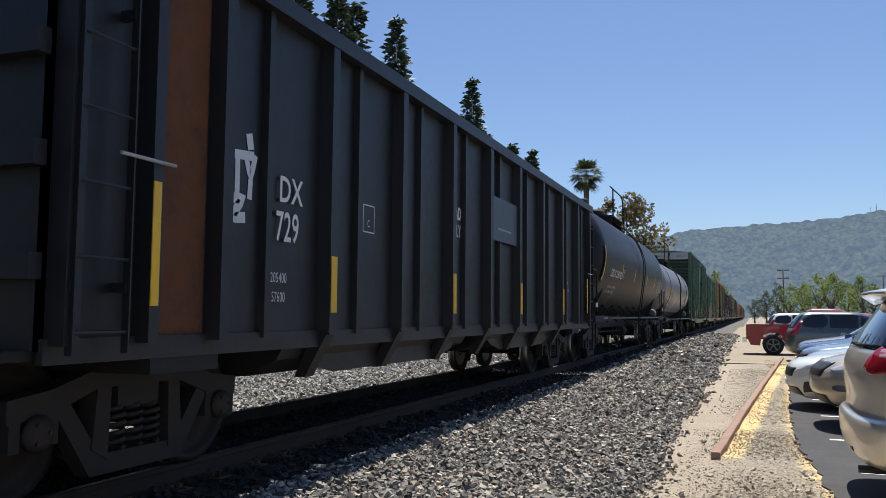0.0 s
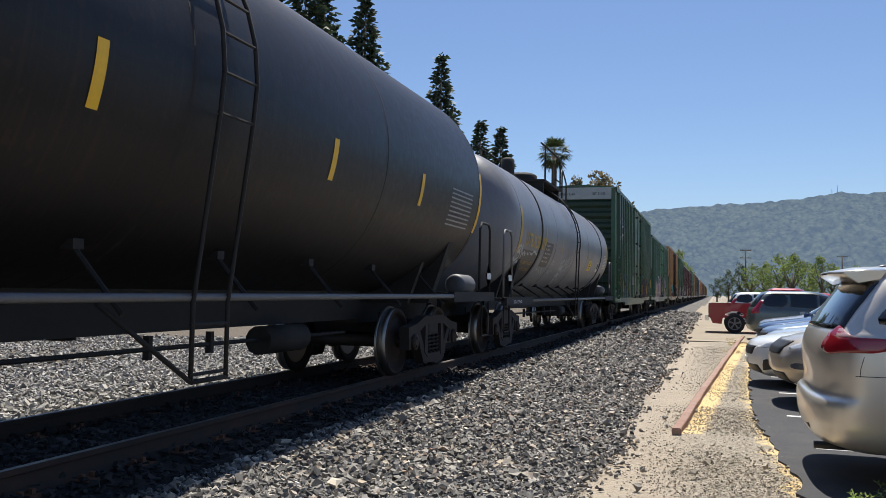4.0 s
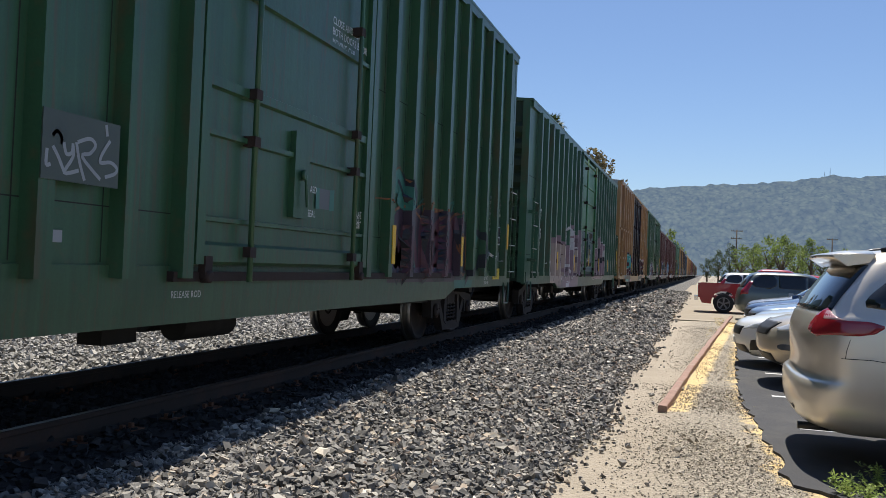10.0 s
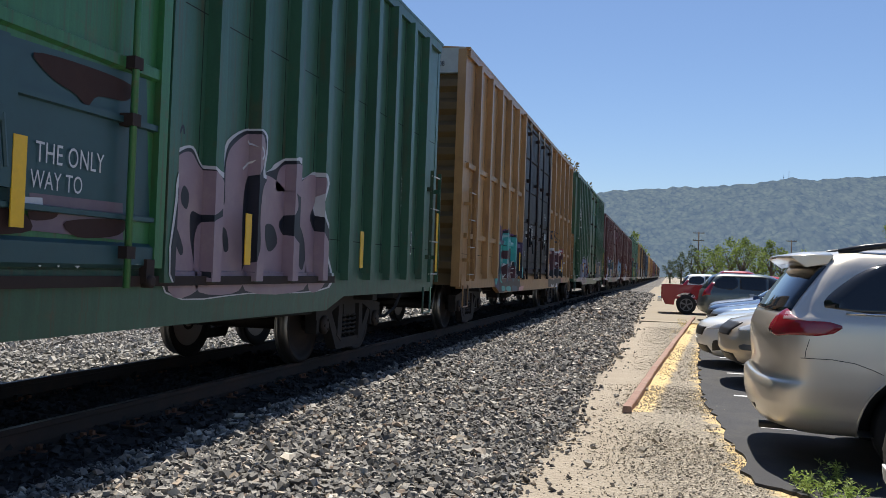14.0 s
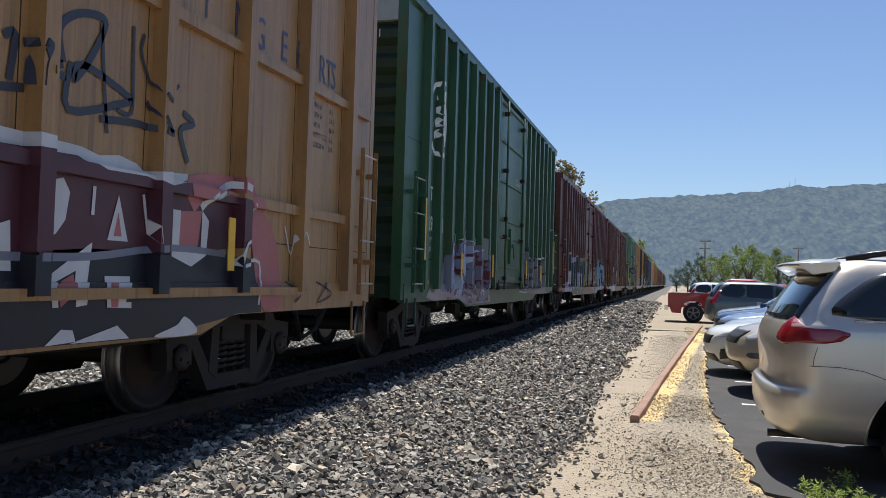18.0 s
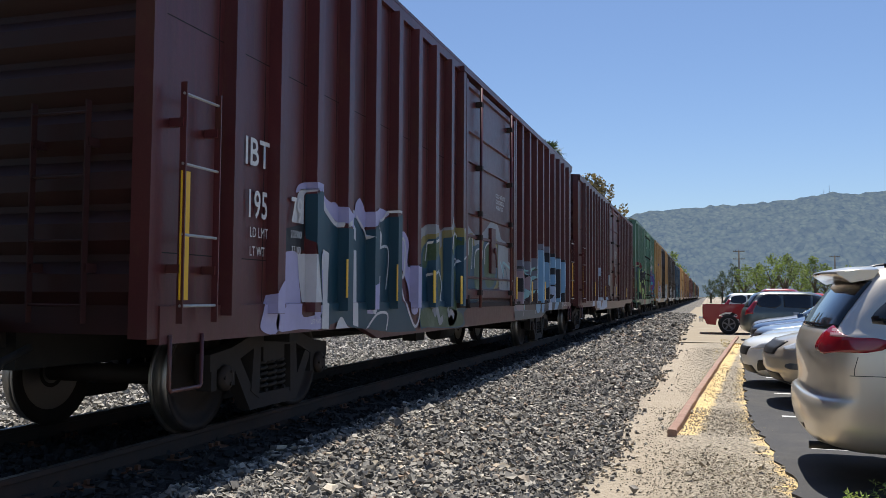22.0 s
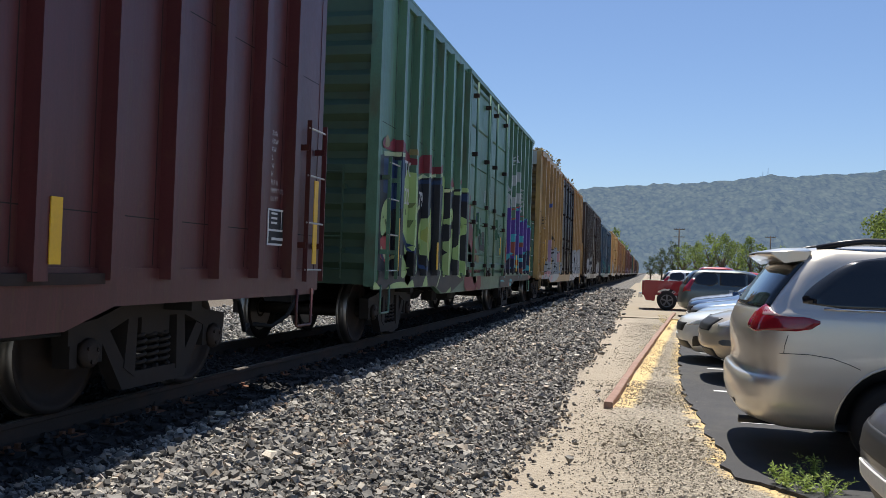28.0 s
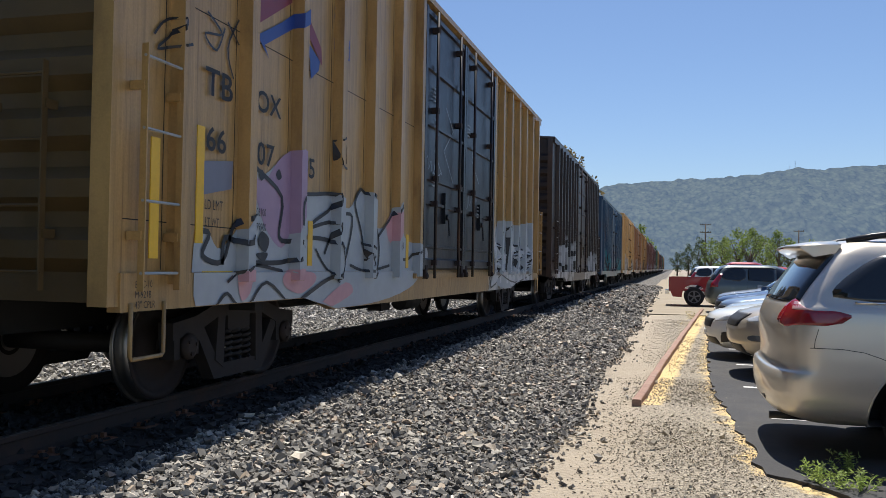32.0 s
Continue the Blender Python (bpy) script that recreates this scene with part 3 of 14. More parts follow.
def broad_tree(name, label, h, spread, material, seed, clumps=60, per=26, size=0.16, trunk=0.3, gap=0.0):
    rng = np.random.default_rng(seed)
    t = thing(name, label, "tree", "background trees")
    bm = bmesh.new()
    top = h * 0.45
    rod(bm, (0, 0, -0.3), (0.05 * h * rng.normal() * 0.3, 0, top), trunk, 9, trunk * 0.6)
    centres = []
    for i in range(9):
        a, k = i * 2.4 + rng.uniform(-0.4, 0.4), rng.uniform(0.35, 0.95)
        tip = (math.cos(a) * spread * k, math.sin(a) * spread * k, h * rng.uniform(0.5, 0.9))
        rod(bm, (0, 0, top * rng.uniform(0.5, 1.0)), tip, trunk * 0.35, 6, trunk * 0.08)
    for i in range(clumps):
        u, a = rng.uniform(0.0, 1), rng.uniform(0, math.tau)
        z = h * (0.22 + 0.75 * u)
        r = spread * math.sqrt(max(0.03, 1 - (2 * u - 0.85) ** 2)) * rng.uniform(0.35, 1.0)
        centres.append((r * math.cos(a), r * math.sin(a), z))
    part("trunk", bm, M_BARK, t)
    vs, fs = leaf_cloud(rng, centres, spread * 0.27, per, size)
    shared("crown", raw_mesh("crown", vs, fs, material), t)
    return t


def conifer(h, seed):
    rng = np.random.default_rng(seed)
    t = thing("conifer", "tall dark evergreen conifer behind the train", "tree", "conifers")
    bm = bmesh.new()
    rod(bm, (0, 0, -0.5), (0, 0, h), 0.35, 9, 0.03)
    part("trunk", bm, M_BARK, t)
    vs, fs = [], []
    z = h * 0.12
    while z < h:
        k = 1 - z / h
        reach = (0.16 + 4.7 * k ** 0.86) * rng.uniform(0.72, 1.15)
        for i in range(int(9 + 8 * k)):
            a, r = rng.uniform(0, math.tau), reach * rng.uniform(0.55, 1.1)
            n = max(3, int(r / 0.19))
            for j in range(n):
                q = (j + 1) / n
                for _ in range(4):
                    p = np.array((math.cos(a) * r * q, math.sin(a) * r * q, z - 0.25 * r * q * q + 0.2 * rng.normal())) + rng.normal(size=3) * 0.13
                    u = np.array((math.cos(a + rng.uniform(-1.1, 1.1)), math.sin(a + rng.uniform(-1.1, 1.1)), rng.uniform(-0.5, 0.3)))
                    w = np.cross(u, rng.normal(size=3))
                    w /= np.linalg.norm(w) + 1e-6
                    s, b = rng.uniform(0.28, 0.62), len(vs)
                    vs += [p, p + u * s * 0.5 + w * s * 0.28, p + u * s, p + u * s * 0.5 - w * s * 0.28]
                    fs.append((b, b + 1, b + 2, b + 3))
        z += h * 0.022 + 0.12
    shared("foliage", raw_mesh("foliage", vs, fs, M_CONIFER), t)
    return t


def palm(x, y, h):
    rng = np.random.default_rng(4)
    t = thing("palm_tree", "tall fan palm with a shaggy crown behind the train", "palm tree", "", (x, y, -0.8))
    bm = bmesh.new()
    rod(bm, (0, 0, -0.3), (0, 0, h - 1.2), 0.32, 10, 0.26)
    part("trunk", bm, M_BARK, t)
    vs, fs = [], []
    for i in range(64):
        a, e = i * 2.39996, math.radians(rng.uniform(-55, 78))
        d = np.array((math.cos(a) * math.cos(e), math.sin(a) * math.cos(e), math.sin(e)))
        s = np.array((-math.sin(a), math.cos(a), 0))
        o = np.array((0, 0, h - 1.2))
        stem = rng.uniform(0.8, 1.2)
        b = len(vs)
        vs += [o - s * 0.03, o + s * 0.03, o + d * stem]
        fs.append((b, b + 1, b + 2))
        for j in range(13):
            f = math.radians(-75 + 150 * j / 12)
            tip = o + d * stem + (d * math.cos(f) + s * math.sin(f)) * rng.uniform(0.8, 1.05) + np.array((0, 0, -0.28 * rng.uniform(0.5, 1.5)))
            side = np.cross(tip - o, d)
            side = s * math.cos(f) - d * math.sin(f)
            b = len(vs)
            mid = o + d * stem * 0.97
            vs += [mid, (mid + tip) / 2 + side * 0.06 + (0, 0, 0.08), tip, (mid + tip) / 2 - side * 0.06 + (0, 0, 0.08)]
            fs.append((b, b + 1, b + 2, b + 3))
    shared("crown", raw_mesh("crown", vs, fs, M_PALM), t)
    return t


def at_bearing(deg_left, dist):
    return -math.sin(radians(deg_left)) * dist, math.cos(radians(deg_left)) * dist


palm(*at_bearing(10.4, 85), 17.2)
_c = conifer(22.5, 1)
for k, (deg_left, dist, h) in enumerate(((23.5, 60, 23.1), (26.3, 62, 24.8), (27.6, 58, 25.0), (30.4, 60, 27.0), (33.5, 58, 27.0), (18.2, 75, 22.9), (15.45, 97, 21.4), (14.08, 106, 22.5), (37, 58, 26))):
    x, y = at_bearing(deg_left, dist)
    if k:
        o = copy_thing(_c, pose(x, y, -0.8, 0, 0, 70 * k))
    else:
        o, _c.location = _c, (x, y, -0.8)
    o.scale = (h / 22.5 * (0.85 if dist < 80 else 1.0), h / 22.5 * (0.85 if dist < 80 else 1.0), h / 22.5)
for x, y, z_scale, mk in (
        (*at_bearing(7.2, 92), 1.0, lambda: broad_tree("oak_tree", "sparse brownish-green tree behind the train", 15.0, 3.9, M_LEAF_BROWN, 11, 90, 40, 0.22)),
        (*at_bearing(9.0, 100), 1.0, lambda: broad_tree("oak_tree", "thin brownish tree behind the train", 16.0, 2.2, M_LEAF_BROWN, 12, 40, 26, 0.2)),
        (-9.5, 250, 1.0, lambda: broad_tree("field_tree", "far yellow-green tree beyond the train", 15, 4, M_LEAF, 13, 60, 22, 0.3))):
    mk().location = (x, y, -0.8)
broad_tree("green_tree", "dense leafy green tree beyond the parked cars", 6.6, 2.7, M_LEAF, 31, 120, 70, 0.11).location = (*at_bearing(-14.8, 62), -0.45)
_lots = [("green_tree", M_LEAF, 21), ("green_tree", M_LEAF, 22), ("dark_tree", M_LEAF_DARK, 23)]
_src = [broad_tree(n, "leafy green tree beyond the car park" if n[0] == "g" else "dark green tree beyond the car park", 7.5, 2.5, m, s, 52, 30, 0.15) for n, m, s in _lots]
_used = [False] * 3
for i, (deg_r, dist, h, kind_i, wide) in enumerate(((0.9, 165, 6.2, 2, 0.8), (1.6, 160, 7.3, 2, 0.7), (0.2, 190, 5.0, 2, 1.0), (2.3, 150, 6.8, 0, 1.0), (3.1, 140, 6.6, 1, 1.1), (3.9, 130, 7.6, 0, 0.9), (4.7, 128, 7.4, 1, 1.0),
        (5.6, 135, 6.6, 0, 1.0), (6.4, 130, 7.2, 1, 0.9), (7.0, 140, 6.4, 2, 1.0), (8.2, 150, 6.6, 0, 1.1), (9.3, 150, 6.2, 1, 1.2), (10.6, 140, 6.4, 2, 1.1), (12.0, 130, 6.0, 0, 1.2), (13.4, 120, 6.4, 1, 1.2),
        (16.5, 100, 7.0, 2, 1.3), (19, 110, 7.0, 0, 1.3), (22, 100, 7.5, 1, 1.3), (26, 90, 7.0, 2, 1.3))):
    x, y = at_bearing(-deg_r, dist)
    m = pose(x, y, ground_z(x), 0, 0, i * 57)
    if _used[kind_i]:
        o = copy_thing(_src[kind_i], m)
    else:
        o, _used[kind_i] = _src[kind_i], True
        o.matrix_basis = m
    o.scale = (wide * h / 7.5, wide * h / 7.5, h / 7.5)

# ---- the train ----
SPEEDS = ((0, 5.77), (3.5, 5.70), (7, 5.64), (10.5, 5.58), (14, 5.53), (17.5, 5.50), (21, 5.47), (24.5, 5.50), (28, 5.64), (32, 5.83))


def gone(t):
    """Metres that the train has rolled towards the camera after t seconds."""
    s = 0.0
    for (a, va), (b, vb) in zip(SPEEDS, SPEEDS[1:]):
        if t <= a:
            break
        e = min(t, b)
        ve = va + (vb - va) * (e - a) / (b - a)
        s += (va + ve) / 2 * (e - a)
    return s


M_TRUCK = surface("grimy_cast_steel", (0.034, 0.028, 0.025), 0.8, metal=0.2, grain=12, dirt=(0.055, 0.036, 0.026), dirt_amount=0.5)
M_WHEEL = surface("rusty_wheel", (0.034, 0.024, 0.019), 0.7, metal=0.3, grain=14, dirt=(0.075, 0.043, 0.028))
M_TREAD = plain("bright_wheel_tread", (0.32, 0.30, 0.28), 0.42, 1.0)
M_UNDER = surface("black_underframe", (0.015, 0.014, 0.013), 0.8, grain=10, dirt=(0.04, 0.03, 0.024))
M_YELLOW = surface("yellow_reflector", (0.80, 0.47, 0.02), 0.45, grain=30, vary=0.15, dirt=(0.4, 0.22, 0.05), dirt_amount=0.4)
M_WHITE = surface("white_lettering", (0.72, 0.73, 0.72), 0.6, grain=30, dirt=(0.35, 0.35, 0.35))
M_BLACKP = surface("black_lettering", (0.02, 0.02, 0.022), 0.6, grain=30)
M_GOLD = surface("faded_gold_lettering", (0.55, 0.36, 0.06), 0.6, grain=30, dirt=(0.25, 0.18, 0.08))
M_SIGNY = surface("yellow_sign", (0.75, 0.52, 0.04), 0.5, grain=40, vary=0.1)
M_GRAB = surface("pale_worn_steel", (0.42, 0.43, 0.42), 0.5, metal=0.4, grain=20, dirt=(0.2, 0.12, 0.07))


def paint(name, colour, tags=(), rust=(0.16, 0.07, 0.035), rust_amount=0.25, rough=0.36, streak=0.7, gloss=0.5):
    """Weathered wagon paint in the wagon's own space, with sprayed pieces: y0, y1, top, swirl size, colours, seed."""
    m = bpy.data.materials.new(name)
    t, b = nodes(m)
    v = coords(t)
    fine = noise_tex(t, v, 9.0, 6.0)
    broad = noise_tex(t, coords(t, (0.3, 0.5, 0.25)), 1.6, 4.0)
    drips = noise_tex(t, coords(t, (1, 5.0, 0.25)), 1.4, 5.0, 0.7)
    c = mix(t, broad, scaled(colour, 0.58), scaled(colour, 1.36))
    c = mix(t, math_node(t, "MULTIPLY", ramp(t, drips, [(0.45, (0, 0, 0)), (0.8, (1, 1, 1))]), streak), c, scaled(colour, 0.5))
    speck = noise_tex(t, v, 55.0, 3.0, 0.6)
    c = mix(t, speck, mix(t, 1.0, c, (0.80, 0.80, 0.80), "MULTIPLY"), mix(t, 1.0, c, (1.2, 1.2, 1.2), "MULTIPLY"))
    runs = noise_tex(t, coords(t, (1, 16.0, 0.5)), 1.5, 4.0, 0.6)
    c = mix(t, math_node(t, "MULTIPLY", ramp(t, runs, [(0.54, (0, 0, 0)), (0.68, (1, 1, 1))]), 0.85 * streak), c, mix(t, 0.5, scaled(colour, 0.35), rust))
    c = mix(t, math_node(t, "MULTIPLY", ramp(t, runs, [(0.30, (1, 1, 1)), (0.43, (0, 0, 0))]), 0.57 * streak), c, scaled(colour, 1.45))
    c = mix(t, math_node(t, "MULTIPLY", ramp(t, fine, [(0.58, (0, 0, 0)), (0.74, (1, 1, 1))]), rust_amount), c, rust)
    sep = t.nodes.new("ShaderNodeSeparateXYZ")
    link(t, v, sep.inputs[0])
    side = math_node(t, "GREATER_THAN", sep.outputs[0], 1.3)
    for y0, y1, top, size, colours, seed in tags:
        mp = t.nodes.new("ShaderNodeMapping")
        mp.inputs["Location"].default_value = (seed * 7.3, seed * 3.7, seed * 1.9)
        mp.inputs["Scale"].default_value = (0.0, 1.0, 0.62)
        link(t, v, mp.inputs[0])
        edge = noise_tex(t, mp.outputs[0], 1.6, 3.0, 0.6)
        lim = math_node(t, "ADD", math_node(t, "MULTIPLY", math_node(t, "SUBTRACT", edge, 0.5), 1.5), top)
        up = math_node(t, "MULTIPLY", math_node(t, "SUBTRACT", lim, sep.outputs[2]), 9.0, True)
        wob = math_node(t, "MULTIPLY", math_node(t, "SUBTRACT", edge, 0.5), 0.9)
        yy = math_node(t, "ADD", sep.outputs[1], wob)
        left = math_node(t, "MULTIPLY", math_node(t, "SUBTRACT", yy, y0), 9.0, True)
        right = math_node(t, "MULTIPLY", math_node(t, "SUBTRACT", y1, yy), 9.0, True)
        mask = math_node(t, "MULTIPLY", math_node(t, "MULTIPLY", left, right), math_node(t, "MULTIPLY", up, side))
        field = noise_tex(t, mp.outputs[0], size, 1.5, 0.45, 0.9)
        stops, n = [], len(colours)
        for i, col in enumerate(colours):
            stops += [(i / n, col)]
        fill = ramp(t, math_node(t, "FRACT", math_node(t, "MULTIPLY", field, 3.2)), stops, "CONSTANT")
        wear = noise_tex(t, v, 3.0, 5.0)
        fill = mix(t, math_node(t, "MULTIPLY", wear, 0.35), fill, scaled(colour, 0.8))
        c = mix(t, math_node(t, "MULTIPLY", mask, 0.93), c, fill)
    # road dust along the bottom edge
    dust = math_node(t, "MULTIPLY", math_node(t, "SUBTRACT", 1.45, sep.outputs[2]), 0.8, True)
    c = mix(t, math_node(t, "MULTIPLY", math_node(t, "MULTIPLY", dust, broad), 0.45), c, (0.10, 0.085, 0.07))
    link(t, c, b.inputs["Base Color"])
    b.inputs["Specular IOR Level"].default_value = gloss
    link(t, ramp(t, fine, [(0, (rough * 0.8,) * 3), (1, (min(1, rough * 1.25),) * 3)]), b.inputs["Roughness"])
    bump(t, b, math_node(t, "ADD", math_node(t, "MULTIPLY", broad, 2.0), fine), 0.12, 0.02)
    return m


SIDE = Matrix(((0, 0, 1, 0), (1, 0, 0, 0), (0, 1, 0, 0), (0, 0, 0, 1)))     # writing on a wall that faces +x
FRONT = Matrix(((1, 0, 0, 0), (0, 0, -1, 0), (0, 1, 0, 0), (0, 0, 0, 1)))   # writing on a wall that faces -y


LETTERING = []   # lettering waits here and is cut in one go


def write(parent, text, size, y, z, x=1.456, material=None, squeeze=0.8, bold=0.0, drum=None, name="lettering"):
    """Lettering on the +x side; drum (radius, axis height) bends it round a tank."""
    ob = new(name)
    ob.parent = parent
    LETTERING.append((ob, text, size, squeeze, bold, Matrix.Translation((x, y, z)) @ SIDE, drum, material or M_WHITE))
    return ob


def write_end(parent, text, size, x, z, y, material=None, squeeze=0.8):
    ob = new("lettering")
    ob.parent = parent
    LETTERING.append((ob, text, size, squeeze, 0.0, Matrix.Translation((x, y, z)) @ FRONT, None, material or M_WHITE))
    return ob


def cut_lettering():
    curves = []
    for ob, text, size, squeeze, bold, m, drum, material in LETTERING:
        cu = bpy.data.curves.new("writing", "FONT")
        cu.body, cu.size, cu.space_character, cu.resolution_u, cu.offset = text, size, 1.05, 3, bold
        c = bpy.data.objects.new("writing", cu)
        scene.collection.objects.link(c)
        curves.append(c)
    deps = bpy.context.evaluated_depsgraph_get()
    for c, (ob, text, size, squeeze, bold, m, drum, material) in zip(curves, LETTERING):
        me = bpy.data.meshes.new_from_object(c.evaluated_get(deps))
        me.transform(m @ Matrix.Diagonal((squeeze, 1, 1, 1)))
        if drum:
            r, zc = drum
            for v in me.vertices:
                h = v.co.z - zc
                v.co.x = math.sqrt(max(0.01, (r + 0.004) ** 2 - h * h))
        me.materials.clear()
        me.materials.append(material)
        made = new(ob.name, me)
        made.parent = ob.parent
        name = ob.name
        bpy.data.objects.remove(ob)
        made.name = name
    for c in curves:
        cu = c.data
        bpy.data.objects.remove(c)
        bpy.data.curves.remove(cu)


def plate(parent, name, y0, y1, z0, z1, material, x=1.456, drum=None, label="", thick=0.004):
    bm = bmesh.new()
    if drum:
        r, zc = drum
        n = 8
        for i in range(n):
            a, b = z0 + (z1 - z0) * i / n, z0 + (z1 - z0) * (i + 1) / n
            xa, xb = (math.sqrt(max(0.01, (r + thick) ** 2 - (h - zc) ** 2)) for h in (a, b))
            bm.faces.new([bm.verts.new(p) for p in ((xa, y0, a), (xa, y1, a), (xb, y1, b), (xb, y0, b))])
    else:
        box(bm, x - 0.004, x + thick, y0, y1, z0, z1)
    return part(name, bm, material, parent, label)


def wheel_mesh():
    bm = bmesh.new()
    for s in (-1, 1):
        c = s * 0.7535
        lathe(bm, [(c - s * 0.03, 0.09), (c - s * 0.05, 0.12), (c - s * 0.02, 0.30), (c - s * 0.075, 0.40), (c - s * 0.075, 0.485), (c - s * 0.045, 0.483)], 32, "x")
        lathe(bm, [(c + s * 0.075, 0.12), (c + s * 0.055, 0.19), (c + s * 0.02, 0.28), (c + s * 0.03, 0.385), (c + s * 0.068, 0.395), (c + s * 0.07, 0.452), (c - s * 0.045, 0.459)], 32, "x")
    lathe(bm, [(-1.06, 0.085), (1.06, 0.085)], 14, "x")
    for s in (-1, 1):
        lathe(bm, [(s * 1.06, 0.11), (s * 1.10, 0.11), (s * 1.12, 0.06)], 14, "x")
        for k in range(3):
            a = k * math.tau / 3
            rod(bm, (s * 1.11, math.cos(a) * 0.06, math.sin(a) * 0.06), (s * 1.13, math.cos(a) * 0.06, math.sin(a) * 0.06), 0.016, 6)
    for f in bm.faces:
        f.material_index = 0
    for f in bm.faces:
        r = max(math.hypot(v.co.y, v.co.z) for v in f.verts)
        q = min(math.hypot(v.co.y, v.co.z) for v in f.verts)
        if q > 0.44:
            f.material_index = 1
    return mesh_of("wheelset", bm, [M_WHEEL, M_TREAD])


WHEELSET = wheel_mesh()


def truck_meshes():
    """Side frame in (y, z), built as a pierced casting of joined bars, with its springs."""
    frames = []
    for s in (-1, 1):
        bm = bmesh.new()
        x0, x1 = (s * 0.93, s * 1.07) if s > 0 else (s * 1.07, s * 0.93)
        prism(bm, [(-1.10, 0.52), (-1.10, 0.66), (-0.78, 0.70), (-0.42, 0.80), (0.42, 0.80), (0.78, 0.70), (1.10, 0.66), (1.10, 0.52), (0.72, 0.57), (0.40, 0.68), (-0.40, 0.68), (-0.72, 0.57)], "x", x0, x1)
        prism(bm, [(-0.74, 0.56), (-0.62, 0.60), (-0.36, 0.26), (0.36, 0.26), (0.62, 0.60), (0.74, 0.56), (0.44, 0.13), (-0.44, 0.13)], "x", x0 + 0.01, x1 - 0.01)
        for k in (-1, 1):
            prism(bm, [(k * 0.30, 0.22), (k * 0.44, 0.30), (k * 0.40, 0.72), (k * 0.28, 0.72)], "x", x0, x1)
            prism(bm, [(k * 1.08, 0.36), (k * 1.08, 0.62), (k * 0.72, 0.62), (k * 0.72, 0.38), (k * 0.80, 0.38), (k * 0.82, 0.56), (k * 1.0, 0.56), (k * 1.0, 0.36)], "x", x0, x1)
        frames.append(mesh_of("side_frame", bm, M_TRUCK, 0.012))
    bm = bmesh.new()
    turns = 5
    rings = []
    for i in range(turns * 10 + 1):
        a = i * math.tau / 10
        c, out = Vector((0.055 * math.cos(a), 0.07 * math.sin(a), 0.27 + 0.27 * i / (turns * 10))), Vector((math.cos(a), math.sin(a), 0))
        rings.append([bm.verts.new(c + out * 0.017 * math.cos(b) + Vector((0, 0, 0.017 * math.sin(b)))) for b in (k * math.tau / 5 for k in range(5))])
    for p, q in zip(rings, rings[1:]):
        for k in range(5):
            bm.faces.new((p[k], p[(k + 1) % 5], q[(k + 1) % 5], q[k])).smooth = True
    bm.faces.new(rings[0]), bm.faces.new(rings[-1])
    springs = mesh_of("spring", bm, M_TRUCK)
    bm = bmesh.new()
    box(bm, -1.05, 1.05, -0.2, 0.2, 0.54, 0.74)
    box(bm, -0.3, 0.3, -0.25, 0.25, 0.70, 0.84)
    for k in (-1, 1):
        box(bm, -0.75, 0.75, k * 0.36 - 0.05, k * 0.36 + 0.05, 0.36, 0.44)
        for s in (-1, 1):
            box(bm, s * 0.70, s * 0.82, k * 0.42 - 0.04, k * 0.42 + 0.02, 0.26, 0.56)
    bolster = mesh_of("bolster", bm, M_TRUCK, 0.01)
    return frames, springs, bolster


TRUCK = truck_meshes()
TRAIN = []      # (wagon, y of its middle at the start)
WHEELS = []     # (wheelset, y in the wagon)
SILLS = {}      # the lower stretch of each side sill
BELTS = {}      # heights of the belt rails
RELIEF = {}     # side posts, door, half width and floor of each boxcar


def running_gear(car, centres, base=0.89, fine=True):
    for c in centres:
        m = pose(0, c, 0)
        for fr in TRUCK[0]:
            shared("side_frame", fr, car, m)
        for s in (1, -1) if fine else ():
            for k in (-0.17, 0.0, 0.17):
                shared("spring", TRUCK[1], car, pose(s, c + k, 0))
        shared("bolster", TRUCK[2], car, m)
        for k in (-base, base):
            w = shared("wheelset", WHEELSET, car, pose(0, c + k, 0.457), "rusty steel wheelset with bright treads")
            if fine:
                WHEELS.append((w, c + k))


def coupler(car, y, s):
    bm = bmesh.new()
    box(bm, -0.11, 0.11, min(y - s * 0.3, y + s * 0.62), max(y - s * 0.3, y + s * 0.62), 0.76, 0.98)
    prism(bm, [(-0.17, y + s * 0.58), (0.20, y + s * 0.58), (0.22, y + s * 0.86), (0.08, y + s * 0.92), (0.02, y + s * 0.76), (-0.15, y + s * 0.80)], "z", 0.70, 1.02)
    part("coupler", bm, M_TRUCK, car, bevel=0.015)
    bm = bmesh.new()
    pts = [(0.42, y, 0.78), (0.44, y + s * 0.25, 0.70), (0.40, y + s * 0.45, 0.45), (0.30, y + s * 0.7, 0.32), (0.20, y + s * 1.0, 0.36)]
    tube(bm, pts, 0.028, 6)
    part("brake_hose", bm, M_UNDER, car, "black rubber air hose")


